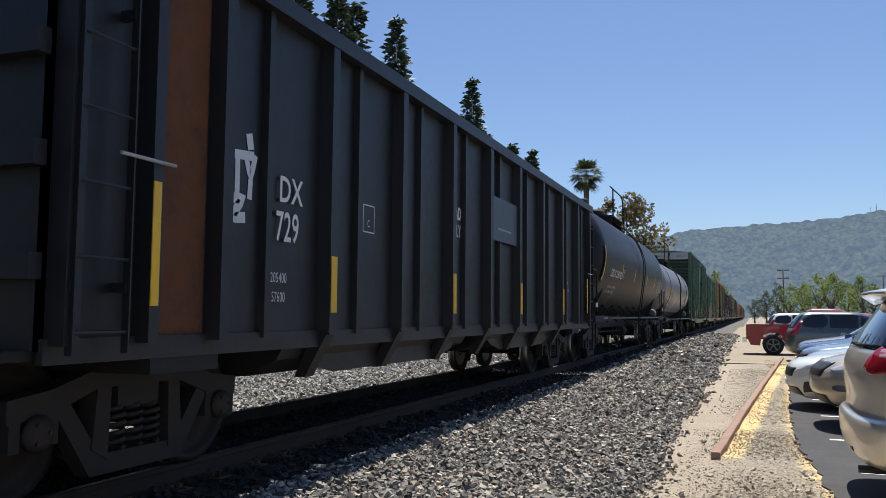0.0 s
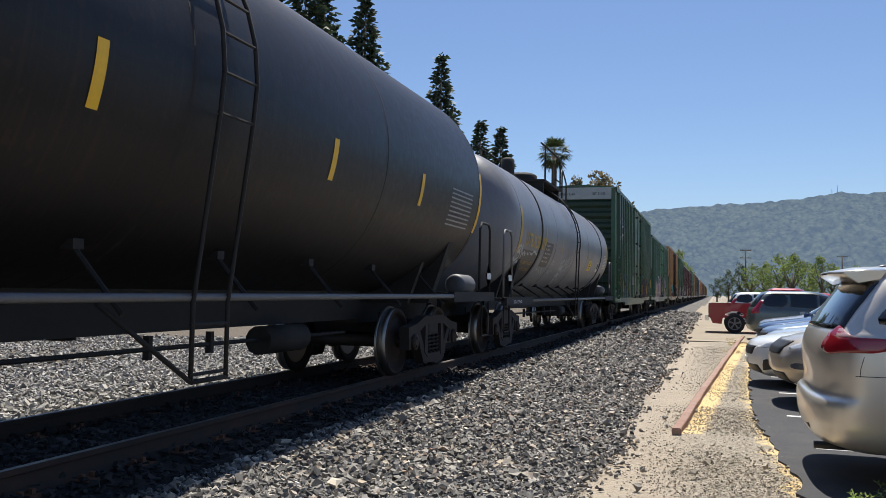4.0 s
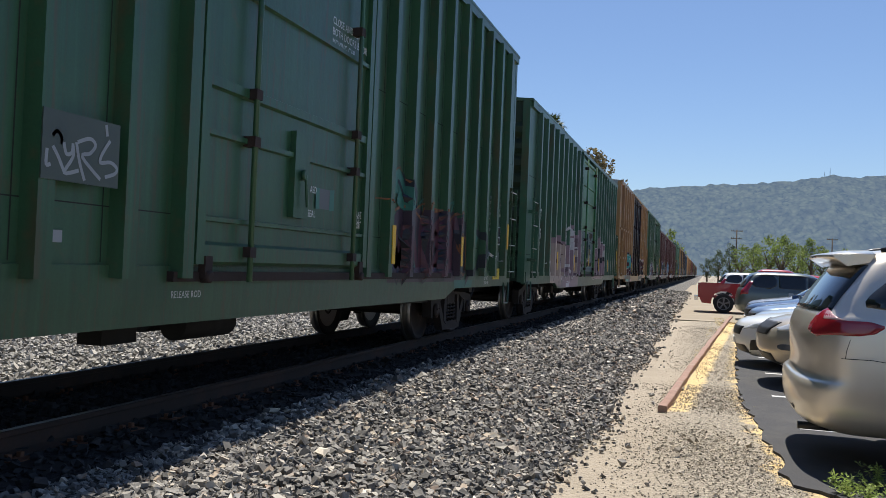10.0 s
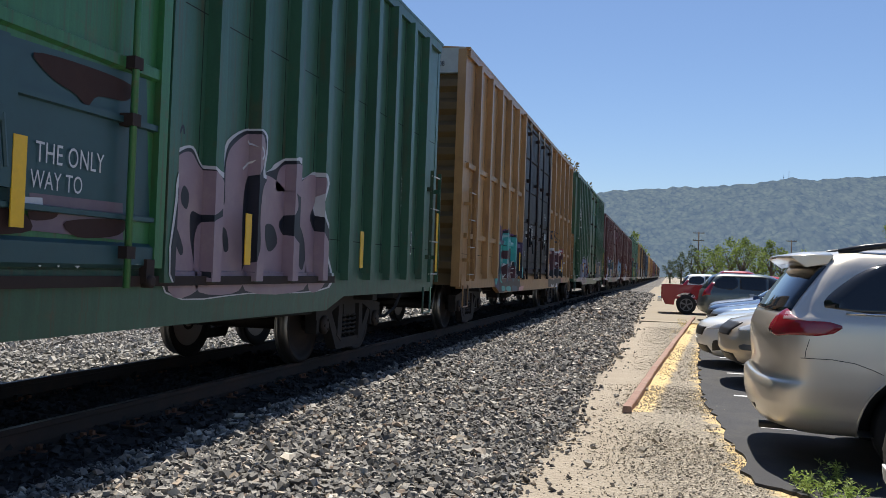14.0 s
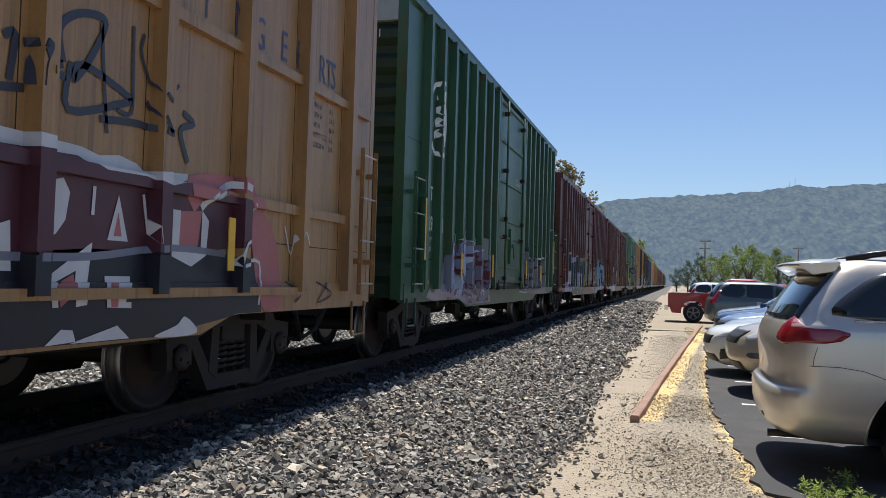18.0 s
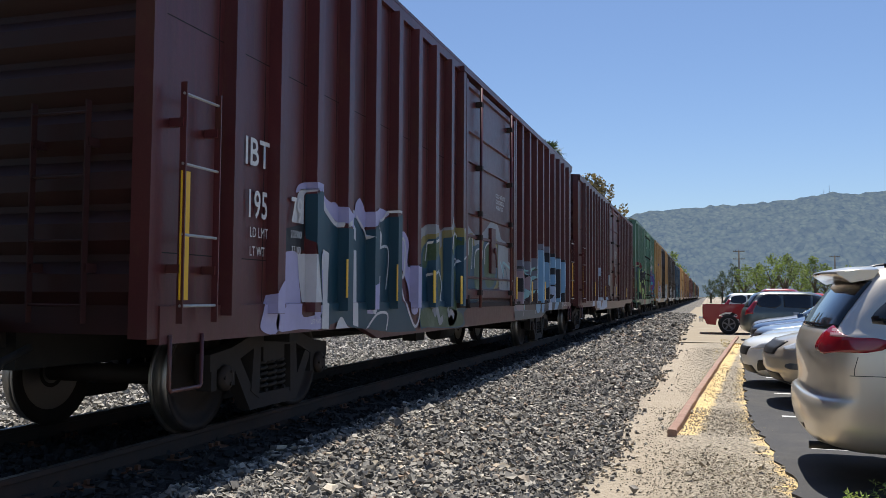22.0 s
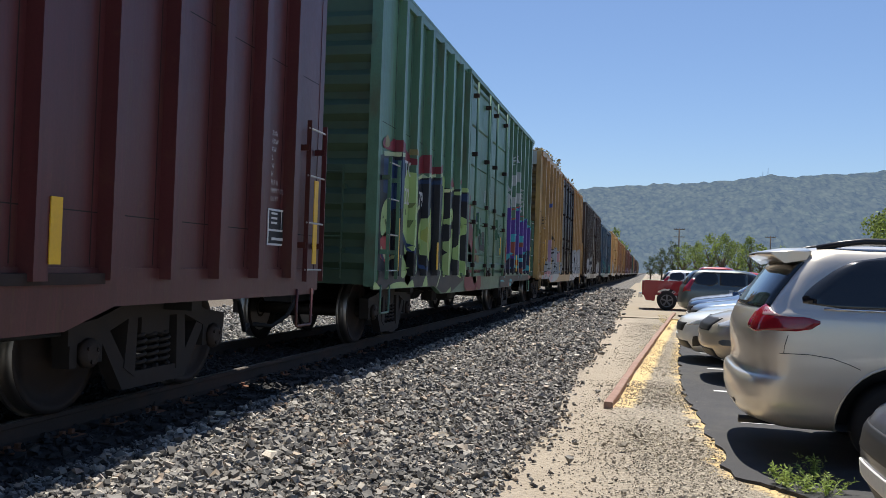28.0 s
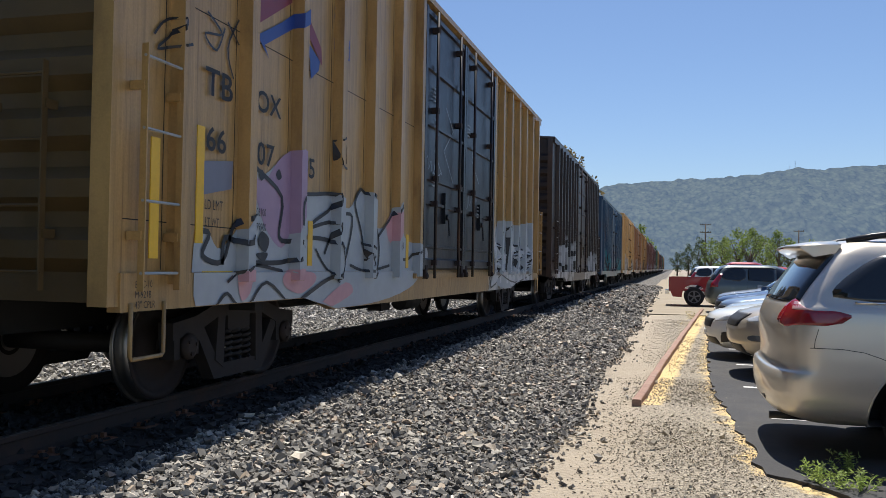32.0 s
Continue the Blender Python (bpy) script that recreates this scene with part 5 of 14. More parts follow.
def tank_car(label, y0, y1, r, zc, m, seams, straps, far, rail_m, up=0.0):
    """y0, y1: where the straight barrel begins and ends; far: what its far end adds to that."""
    mid, h = (y0 + y1) / 2, (y1 - y0) / 2
    car = thing("tank_car", label, "freight wagon", "tank cars", (GAUGE_X, mid, 0))
    TRAIN.append((car, mid))
    bm = bmesh.new()
    head = [(0.75 * math.sin(a), r * math.cos(a) ** 0.8) for a in (math.radians(d) for d in (0, 12, 24, 36, 48, 60, 72, 82, 88))]
    prof = [(-h - a, b) for a, b in reversed(head)] + [(h + far + a, b) for a, b in head]
    lathe(bm, prof, 72, "y", (0, 0, zc))
    part("tank_barrel", bm, m, car)
    for y in seams:
        bm = bmesh.new()
        for k in range(72):
            a, b = k * math.tau / 72, (k + 1) * math.tau / 72
            q = [(math.cos(w) * (r + e), y + s * 0.012, zc + math.sin(w) * (r + e)) for w in (a, b) for s, e in ((-1, 0.0015), (1, 0.0015))]
            bm.faces.new([bm.verts.new(p) for p in (q[0], q[1], q[3], q[2])])
        part("weld_seam", bm, M_UNDER, car)
    for y in straps:
        bm = bmesh.new()
        lathe(bm, [(y - 0.06, r + 0.001), (y - 0.06, r + 0.014), (y + 0.06, r + 0.014), (y + 0.06, r + 0.001)], 72, "y", (0, 0, zc))
        part("strap_band", bm, M_UNDER, car, "dark steel band round the tank")
    bm = bmesh.new()
    box(bm, -0.32, 0.32, -h + 1.6, h + far - 1.6, 0.76, zc - r + 0.12)
    part("stub_sill", bm, M_UNDER, car)
    e, near_h = h + 1.25, h
    for s in (-1, 1):
        h = near_h + (far if s > 0 else 0)
        e = h + 1.25
        bm = bmesh.new()
        a, b = sorted((s * (h - 1.6), s * e))
        box(bm, -0.28, 0.28, a, b, 0.70, 1.0)
        c = s * (h - 0.75)
        part("centre_sill", bm, M_UNDER, car)
        bm = bmesh.new()
        prism(bm, [(-1.05, 0.98), (1.05, 0.98), (r * 0.93, zc - r * 0.30), (-r * 0.93, zc - r * 0.30)], "y", c - 0.08, c + 0.08)
        part("bolster_web", bm, M_UNDER, car)
        bm = bmesh.new()
        prism(bm, [(-0.9, 0.98), (0.9, 0.98), (r * 0.8, zc - r * 0.45), (-r * 0.8, zc - r * 0.45)], "y", c - 0.55, c - 0.45)
        part("saddle", bm, M_UNDER, car)
        bm = bmesh.new()
        a, b = sorted((s * (h + 0.15), s * e))
        box(bm, -1.45, 1.45, a, b, 1.0 + up, 1.05 + up)
        box(bm, 1.40, 1.5, min(s * (h - 1.0), s * e), max(s * (h - 1.0), s * e), 0.92 + up, 1.06 + up)
        part("end_platform", bm, M_UNDER, car)
        for k in (-1, 1):
            bm = bmesh.new()
            x = k * 1.42
            tube(bm, [(x, s * (e - 0.04), 1.0), (x, s * (e - 0.04), 2.16), (x, s * (e - 0.12), 2.26), (x, s * (h + 0.70), 2.26), (x, s * (h + 0.60), 2.16), (x, s * (h + 0.58), 1.0)], 0.02, 7)
            part("handrail", bm, rail_m, car)
            stirrup(car, x, *sorted((s * (e - 0.5), s * (e - 0.08))), 0.98, 0.45, M_UNDER)
        coupler(car, s * e, s)
    h = near_h
    for k in (-1, 1):
        bm = bmesh.new()
        rod(bm, (k * 1.47, -h + 0.2, 1.0 + up), (k * 1.47, h + far - 0.2, 1.0 + up), 0.03, 8)
        part("side_rail", bm, M_SIDERAIL, car, "worn steel side handrail")
        bm = bmesh.new()
        tube(bm, [(k * 1.5, -0.22, 0.5), (k * 1.3, -0.95, 1.05)], 0.018, 6)
        tube(bm, [(k * 1.5, 0.22, 0.5), (k * 1.5, -0.22, 0.5)], 0.018, 6)
        part("ladder_strut", bm, M_UNDER, car)
        for i in range(8):
            bm = bmesh.new()
            y = -h + 1.2 + (2 * h - 2.4) * i / 7
            low = zc - math.sqrt(r * r - (r - 0.62) ** 2)
            rod(bm, (k * 1.40, y, 0.98), (k * (r - 0.62), y, low + 0.03), 0.02, 6)
            box(bm, k * (r - 0.60) - 0.06, k * (r - 0.60) + 0.06, y - 0.05, y + 0.05, low - 0.03, low + 0.04)
            part("rail_bracket", bm, M_UNDER, car)
        # ladder bent over the tank's side
        bm = bmesh.new()
        for y in (-0.22, 0.22):
            pts = [(k * 1.5, y, 0.5), (k * 1.5, y, 1.05)] + [(k * (r + 0.12) * math.cos(a), y, zc + (r + 0.12) * math.sin(a)) for a in (radians(d) for d in range(-10, 71, 10))]
            tube(bm, pts, 0.018, 6)
        st = part("ladder", bm, M_UNDER, car)
        for i in range(9):
            a = radians(-10 + 78 * i / 8)
            bm = bmesh.new()
            p = (k * (r + 0.12) * math.cos(a), 0, zc + (r + 0.12) * math.sin(a))
            rod(bm, (p[0], -0.24, p[2]), (p[0], 0.24, p[2]), 0.013, 6)
            part("rung", bm, M_UNDER, st)
        for z in (0.55, 0.9):
            bm = bmesh.new()
            rod(bm, (k * 1.5, -0.24, z), (k * 1.5, 0.24, z), 0.013, 6)
            part("rung", bm, M_UNDER, st)
    bm = bmesh.new()
    lathe(bm, [(h + far + a, b) for a, b in ((0.45, 0.05), (0.46, 0.15), (0.50, 0.17), (1.08, 0.17), (1.12, 0.15), (1.14, 0.05))], 20, "y", (1.05, 0, 1.26))
    part("air_reservoir", bm, M_SIDERAIL, car, "grey steel air reservoir")
    top = zc + r
    bm = bmesh.new()
    box(bm, -0.85, 0.85, -1.2, 1.2, top + 0.06, top + 0.11)
    for y in (-1.1, 1.1):
        box(bm, -0.8, 0.8, y - 0.03, y + 0.03, top - 0.25, top + 0.06)
    part("top_platform", bm, M_UNDER, car)
    bm = bmesh.new()
    lathe(bm, [(top - 0.1, 0.42), (top + 0.34, 0.42), (top + 0.38, 0.38), (top + 0.42, 0.30), (top + 0.45, 0.05)], 22, "z", (0, -0.1, 0))
    part("manway_dome", bm, M_UNDER, car)
    bm = bmesh.new()
    lathe(bm, [(top - 0.1, 0.17), (top + 0.55, 0.17), (top + 0.6, 0.1)], 16, "z", (0, -1.7, 0))
    part("valve_housing", bm, M_UNDER, car)
    for k in (-1, 1):
        bm = bmesh.new()
        x = k * 0.85
        tube(bm, [(x, -1.7, top + 0.95), (x, 0.72, top + 0.95), (x, 0.95, top + 0.88), (x, 1.05, top + 0.70), (x, 1.05, top + 0.08)], 0.024, 7)
        tube(bm, [(x, -1.15, top + 0.08), (x, -1.15, top + 0.95)], 0.024, 7)
        part("top_railing", bm, M_UNDER, car)
        bm = bmesh.new()
        tube(bm, [(x, 1.35, top - 0.10), (x, 1.35, top + 0.62), (x, 1.42, top + 0.70), (x, 1.50, top + 0.68), (x, 2.05, top + 0.40), (x, 2.05, top - 0.25)], 0.022, 7)
        tube(bm, [(x, 0.3, top + 0.30), (x, 1.35, top + 0.30)], 0.02, 7)
        part("grab_rail", bm, M_UNDER, car)
    bm = bmesh.new()
    rod(bm, (0.5, -h + 2.5, 0.66), (0.5, h - 2.5, 0.62), 0.02, 6)
    rod(bm, (0.0, 0.2, 0.72), (0.0, 0.2, zc - r + 0.1), 0.11, 12)
    rod(bm, (0.5, 2.4, 0.62), (0.5, 3.3, 0.62), 0.15, 12)
    for y in (-4.0, -3.4, -1.9, 0.6, 1.5):
        box(bm, 0.47, 0.53, y, y + 0.05, 0.55, 0.75)
    part("brake_rigging", bm, M_UNDER, car)
    running_gear(car, (-h + 0.55, h + far - 0.55))
    return car


TANK_A = paint("dark_tank_paint", (0.009, 0.0085, 0.0095), rough=0.42, rust_amount=0.12, streak=0.15, gloss=0.28)
TANK_B = paint("grey_tank_paint", (0.17, 0.172, 0.184), rough=0.38, rust=(0.09, 0.055, 0.03), rust_amount=0.15, streak=0.16, gloss=0.55)
tank_one = tank_car("dark charcoal tank car with white lettering", 21.2, 35.2, 1.58, 2.68, TANK_A, (-6.95, -3.6, -0.4, 3.2, 6.95), (), 0.0, M_UNDER, 0.09)
tank_two = tank_car("grey tank car with gold lettering and white scribbles", 38.6, 51.8, 1.44, 2.50, TANK_B, (-6.5, -2.6, 0.3, 2.6, 7.15), (-4.4, 5.55), 0.7, M_SIDERAIL)

HOPPER_M = paint("black_hopper_paint", (0.012, 0.0125, 0.0155), rust=(0.05, 0.03, 0.02), rust_amount=0.3, streak=0.3, rough=0.45, gloss=0.4)


def hopper(label, y0, y1, first):
    mid, h = (y0 + y1) / 2, (y1 - y0) / 2
    car = thing("gondola_car", label, "freight wagon", "open wagons", (GAUGE_X, mid, 0))
    TRAIN.append((car, mid))
    ze, W = 3.56, 1.48
    for s in (1, -1):
        bm = bmesh.new()
        a, b = sorted((s * (W - 0.04), s * W))
        box(bm, a, b, -h + 0.3, h, 0.95, ze)
        part("side_wall", bm, HOPPER_M, car)
        bm = bmesh.new()
        a, b = sorted((s * (W - 0.03), s * (W + 0.13)))
        box(bm, a, b, -h + 0.28, h + 0.02, ze - 0.08, ze + 0.06)
        part("top_chord", bm, HOPPER_M, car, bevel=0.012)
        bm = bmesh.new()
        a, b = sorted((s * (W - 0.02), s * (W + 0.03)))
        box(bm, a, b, -h + 0.3, h, 0.88, 1.02)
        part("side_sill", bm, HOPPER_M, car)
        stations = [(-6.2 + 1.57 * k, 0.075) for k in range(9)] + [(-6.2 + 1.57 * k + 0.62, 0.045) for k in range(9)] + [(-h + 0.40, 0.07), (h - 0.3, 0.07), (-h + 1.05, 0.06)]
        for i, (y, wide) in enumerate(stations):
            bm = bmesh.new()
            prism(bm, [(s * (W - 0.002), y - wide), (s * (W + (0.12 if wide > 0.05 else 0.06)), y - wide * 0.8), (s * (W + (0.12 if wide > 0.05 else 0.06)), y + wide * 0.8), (s * (W - 0.002), y + wide)], "z", 0.98, ze - 0.08)
            if wide > 0.07 and 1.9 < y + h < 2 * h - 1.9:
                pts = [(s * (W + 0.12), 1.02), (s * (W - 0.02), 1.02), (s * (W - 0.20), 0.62), (s * (W - 0.10), 0.62)]
                prism(bm, pts, "y", y - wide, y + wide)
            part("side_post", bm, HOPPER_M, car)
    full = h
    for s in (-1, 1):
        h = full - 0.3 if s < 0 else full
        bm = bmesh.new()
        a, b = sorted((s * (h - 0.04), s * h))
        box(bm, -W, W, a, b, 0.95, ze)
        end = part("end_wall", bm, HOPPER_M, car)
        for z in (1.4, 2.0, 2.6, 3.2):
            bm = bmesh.new()
            a, b = sorted((s * h, s * (h + 0.09)))
            box(bm, -W, W, a, b, z - 0.07, z + 0.07)
            part("end_rib", bm, HOPPER_M, end)
        coupler(car, s * h, s)
        ladder(car, W + 0.03, *sorted((s * (h - 0.50), s * (h - 0.08))), 1.05, 3.1, 6, HOPPER_M, rung_mat=HOPPER_M)
        plate(car, "reflector_strip", s * (h - 0.73) - 0.035, s * (h - 0.73) + 0.035, 1.2, 1.95, M_YELLOW, W + 0.13)
        bm = bmesh.new()
        rod(bm, (W + 0.17, s * (h - 0.36), 2.06), (W + 0.17, s * (h - 0.84), 2.06), 0.012, 7)
        part("grab_iron", bm, M_GRAB, car, "pale worn grab iron")
    h = full
    for a, b in ((-h + 2.9, -0.4), (0.4, h - 2.9)):
        bm = bmesh.new()
        for s in (-1, 1):
            prism(bm, [(s * (W - 0.05), 0.96), (s * (W - 0.16), 0.78), (s * (W - 0.45), 0.64), (s * 0.3, 0.60), (s * 0.3, 0.96)], "y", a, b)
        for s in (-1, 1):
            q = [(a, 0.97), (a + 0.5, 0.72), (a + 1.0, 0.63), (b - 1.0, 0.63), (b - 0.5, 0.72), (b, 0.97)]
            prism(bm, q, "x", s * (W - 0.16) - 0.01, s * (W - 0.16) + 0.01)
        part("tub_floor", bm, HOPPER_M, car)
    bm = bmesh.new()
    box(bm, -0.25, 0.25, -h, h, 0.62, 0.95)
    box(bm, -W + 0.06, W - 0.06, -h + 0.1, h - 0.1, 0.9, 0.955)
    for s in (-1, 1):
        box(bm, -1.5, 1.5, s * (h - 1.5) - 0.35, s * (h - 1.5) + 0.35, 0.78, 0.98)
    part("underframe", bm, M_UNDER, car)
    for y in (-4.63, -1.49, 1.65, 4.79) if first else ():
        plate(car, "reflector_strip", y - 0.05, y + 0.05, 1.17, 1.65, M_YELLOW, W + 0.126)
    running_gear(car, (-h + 1.6, h - 1.6))
    return car


hopper_one = hopper("black ribbed gondola car with faded white stencils", 3.1, 19.05, True)
hopper("black ribbed gondola car at the head of the cut", -15.2, 1.1, False)


# ---- sprayed letters, stencils and signs on the wagons ----
def side_x(car, y, z):
    posts, (d0, d1), W, zf = RELIEF[car.name]
    x = W
    if car is CAR_A and -3.085 < y < -2.468 and 1.543 < z < 1.925:
        return 1.568
    if d0 <= y <= d1 and zf + 0.1 < z:
        return W + 0.062
    for p in posts:
        d = abs(y - p)
        if d < 0.072 and z > zf + 0.02:
            x = max(x, W + 0.112 * min(1.0, (0.072 - d) / 0.010))
    if z < zf + 0.10:
        x = max(x, W + 0.02)
    if any(abs(z - b) < 0.047 for b in BELTS.get(car.name, ())):
        x = max(x, W + 0.06)
    return x


def sill_low(car, y):
    """Height of the side sill's bottom edge, which hangs lower between the trucks."""
    if car.name not in SILLS:
        return 0.3
    a, b, zf = SILLS[car.name]
    k = min(1.0, max(0.0, min((y - a + 0.5) / 0.5, (b + 0.5 - y) / 0.5)))
    return zf - 0.16 - 0.14 * k + 0.006


def spline(pts, closed, n=4):
    """A smooth line through the points."""
    m, out = len(pts), []
    for i in range(m if closed else m - 1):
        p0, p1, p2, p3 = (pts[j % m] if closed else pts[min(max(j, 0), m - 1)] for j in (i - 1, i, i + 1, i + 2))
        for k in range(n):
            u = k / n
            w = (-0.5 * u + u * u - 0.5 * u ** 3, 1 - 2.5 * u * u + 1.5 * u ** 3, 0.5 * u + 2 * u * u - 1.5 * u ** 3, -0.5 * u * u + 0.5 * u ** 3)
            out.append(tuple(sum(c * p[a] for c, p in zip(w, (p0, p1, p2, p3))) for a in (0, 1)))
    return out if closed else out + [pts[-1]]


def spray(car, name, strokes, material, lift, label=""):
    """Thick painted lines that lie on the ribbed wall. strokes: (width, [(y, z), ...])."""
    posts, door, W, zf = RELIEF[car.name]
    vs, fs = [], []

    def put(y, z):
        vs.append((side_x(car, y, z) + lift + 0.00035 * rank, y, z))
        return len(vs) - 1

    for rank, (width, pts) in enumerate(strokes):
        line = []
        for a, b in zip(pts, pts[1:]):
            n = max(1, int(math.dist(a, b) / 0.05))
            line += [(a[0] + (b[0] - a[0]) * i / n, a[1] + (b[1] - a[1]) * i / n) for i in range(n)]
        line.append(pts[-1])
        across = max(1, int(width / 0.028))
        prev = None
        for i, p in enumerate(line):
            q, r = line[max(0, i - 1)], line[min(len(line) - 1, i + 1)]
            d = (r[0] - q[0], r[1] - q[1])
            L = math.hypot(*d) or 1
            nx, nz = -d[1] / L, d[0] / L
            row = [put(p[0] + nx * width * (k / across - 0.5), max(sill_low(car, p[0]), p[1] + nz * width * (k / across - 0.5))) for k in range(across + 1)]
            if prev:
                for k in range(across):
                    fs.append((prev[k], prev[k + 1], row[k + 1], row[k]))
            prev = row
    me = bpy.data.meshes.new(name)
    me.from_pydata(vs, [], fs)
    me.materials.append(material)
    return shared(name, me, car, None, label)


def strokes(car, lines, material, lift):
    for i, line in enumerate(lines):
        spray(car, "graffiti_stroke", [line], material, lift + 0.00035 * i)


GLYPHS = ([[(0, 0), (0.05, 1)], [(0.95, 0), (0.9, 1)], [(0.05, 0.5), (0.9, 0.55)]], [[(0, 0), (0.45, 1), (0.95, 0)], [(0.2, 0.35), (0.75, 0.4)]],
          [[(0.05, 0), (0.05, 1), (0.7, 0.95), (0.8, 0.7), (0.35, 0.55), (0.9, 0.4), (0.85, 0.1), (0.05, 0)]], [[(0.45, 1), (0.1, 0.8), (0.05, 0.25), (0.4, 0), (0.8, 0.1), (0.95, 0.6), (0.8, 0.95), (0.45, 1)]],
          [[(0.9, 1), (0.1, 0.95), (0.05, 0), (0.95, 0.05)], [(0.1, 0.5), (0.7, 0.5)]], [[(0, 0), (0.05, 1), (0.5, 0.35), (0.9, 1), (0.95, 0)]], [[(0.1, 0), (0.1, 1), (0.85, 0.9), (0.8, 0.5), (0.15, 0.45), (0.95, -0.05)]],
          [[(0.9, 0.95), (0.3, 1), (0.1, 0.75), (0.75, 0.45), (0.85, 0.15), (0.1, 0)]], [[(0, 0.98), (1, 1)], [(0.5, 1), (0.45, -0.05)]], [[(0, 0), (0.1, 1), (0.85, 0), (0.95, 1)]], [[(0.1, 1), (0.05, 0), (0.9, 0.05), (1.0, 0.3)]])


def piece(car, y0, y1, z0, z1, n, fill, outline, seed, fat=0.17, shine=None, lean=0.12, order=None):
    """A row of fat sprayed letters with an outline, a fill and thin lights."""
    rng = random.Random(seed)
    w = (y1 - y0) / n
    body, light, drips = [], [], []
    for i in range(n):
        glyph = GLYPHS[order[i] if order else rng.randrange(len(GLYPHS))]
        h0, h1 = z0 + rng.uniform(-0.05, 0.05), z1 + rng.uniform(-0.18, 0.16)
        for line in glyph:
            pts = [(y0 + w * (i + 0.08 + 0.84 * u) + lean * (v - 0.5) * rng.uniform(0.2, 1) + rng.uniform(-0.03, 0.03), h0 + (h1 - h0) * v + rng.uniform(-0.04, 0.04)) for u, v in line]
            # rounded corners
            soft = [pts[0]]
            for a, b in zip(pts, pts[1:]):
                soft += [(a[0] + (b[0] - a[0]) * 0.25, a[1] + (b[1] - a[1]) * 0.25), (a[0] + (b[0] - a[0]) * 0.75, a[1] + (b[1] - a[1]) * 0.75)]
            soft.append(pts[-1])
            k = fat * rng.uniform(0.8, 1.2)
            body.append((k, soft))
            off = k * 0.22
            light.append((0.022, [(p[0] - off, p[1] + off * 0.4) for p in soft]))
    spray(car, "graffiti_outline", [(k + 0.085, p) for k, p in body], outline, 0.002, "sprayed outline of graffiti letters")
    spray(car, "graffiti_fill", body, fill, 0.012, "sprayed graffiti letters")
    if shine:
        spray(car, "graffiti_highlight", light, shine, 0.022)


def tag(car, y, z, size, material, seed, lift=0.005):
    """A thin scrawled signature."""
    rng = random.Random(seed)
    pts = []
    for i in range(16):
        pts.append((y + size * (i / 7 + rng.uniform(-0.18, 0.18)), z + size * rng.uniform(-0.5, 0.5)))
    soft = []
    for a, b in zip(pts, pts[1:]):
        soft += [(a[0] * 0.75 + b[0] * 0.25, a[1] * 0.75 + b[1] * 0.25), (a[0] * 0.25 + b[0] * 0.75, a[1] * 0.25 + b[1] * 0.75)]
    return spray(car, "scrawl", [(0.018, soft)], material, lift, "thin scrawled signature")


def sprayed(name, colour, second=None):
    return surface(name, colour, 0.42, grain=5, vary=0.22, big=1.2, dirt=second, dirt_amount=0.6, bumpy=0.05)


P_BLACK, P_WHITE, P_CREAM = sprayed("black_spray", (0.018, 0.018, 0.022)), sprayed("white_spray", (0.62, 0.64, 0.66), (0.40, 0.42, 0.46)), sprayed("cream_spray", (0.46, 0.37, 0.32), (0.36, 0.27, 0.27))
P_LILAC, P_NAVY, P_LIME = sprayed("lilac_spray", (0.42, 0.40, 0.62), (0.30, 0.30, 0.50)), sprayed("navy_spray", (0.012, 0.055, 0.085)), sprayed("lime_spray", (0.40, 0.55, 0.22), (0.30, 0.45, 0.16))
P_PURPLE, P_CYAN, P_OLIVE = sprayed("purple_spray", (0.09, 0.04, 0.30), (0.05, 0.03, 0.18)), sprayed("cyan_spray", (0.05, 0.42, 0.50)), sprayed("olive_spray", (0.055, 0.095, 0.04), (0.20, 0.24, 0.18))
P_PALE, P_MAROON, P_PINK, P_GREY = sprayed("pale_blue_spray", (0.46, 0.54, 0.68), (0.30, 0.36, 0.5)), sprayed("maroon_spray", (0.07, 0.018, 0.030)), sprayed("pink_spray", (0.62, 0.34, 0.36), (0.5, 0.22, 0.24)), sprayed("grey_spray", (0.30, 0.32, 0.34), (0.16, 0.17, 0.19))
P_TURQ, P_RED, P_BLUE2 = sprayed("turquoise_spray", (0.05, 0.40, 0.38), (0.02, 0.2, 0.22)), sprayed("red_spray", (0.42, 0.06, 0.06)), sprayed("logo_blue", (0.03, 0.07, 0.28))

P_FAINT = sprayed("faint_chalk", (0.07, 0.11, 0.085))
P_TURQD = sprayed("stencil_teal", (0.05, 0.27, 0.22))
BOARD_M = sprayed("board_green", (0.060, 0.078, 0.066), (0.04, 0.05, 0.045))
P_SLATEB = sprayed("greyish_blue_spray", (0.22, 0.27, 0.36), (0.16, 0.2, 0.28))
piece(CAR_H, 2.7, 7.4, 0.85, 1.65, 5, P_WHITE, P_BLACK, 21, 0.17)
for car, y, z, size, mat, seed in ((CAR_A, 6.95, 1.35, 0.22, P_WHITE, 1), (CAR_A, 7.55, 1.35, 0.20, P_GREY, 2), (CAR_A, -7.7, 2.10, 0.14, P_FAINT, 3), (CAR_B, -6.7, 1.30, 0.2, P_WHITE, 4),
                                   (CAR_F, -7.9, 1.05, 0.2, P_WHITE, 11),
                                   (CAR_H, -1.9, 2.6, 0.35, P_GREY, 14), (CAR_H, 0.4, 2.3, 0.4, P_GREY, 15), (CAR_D, 6.2, 2.6, 0.16, P_GREY, 16)):
    tag(car, y, z, size, mat, seed)


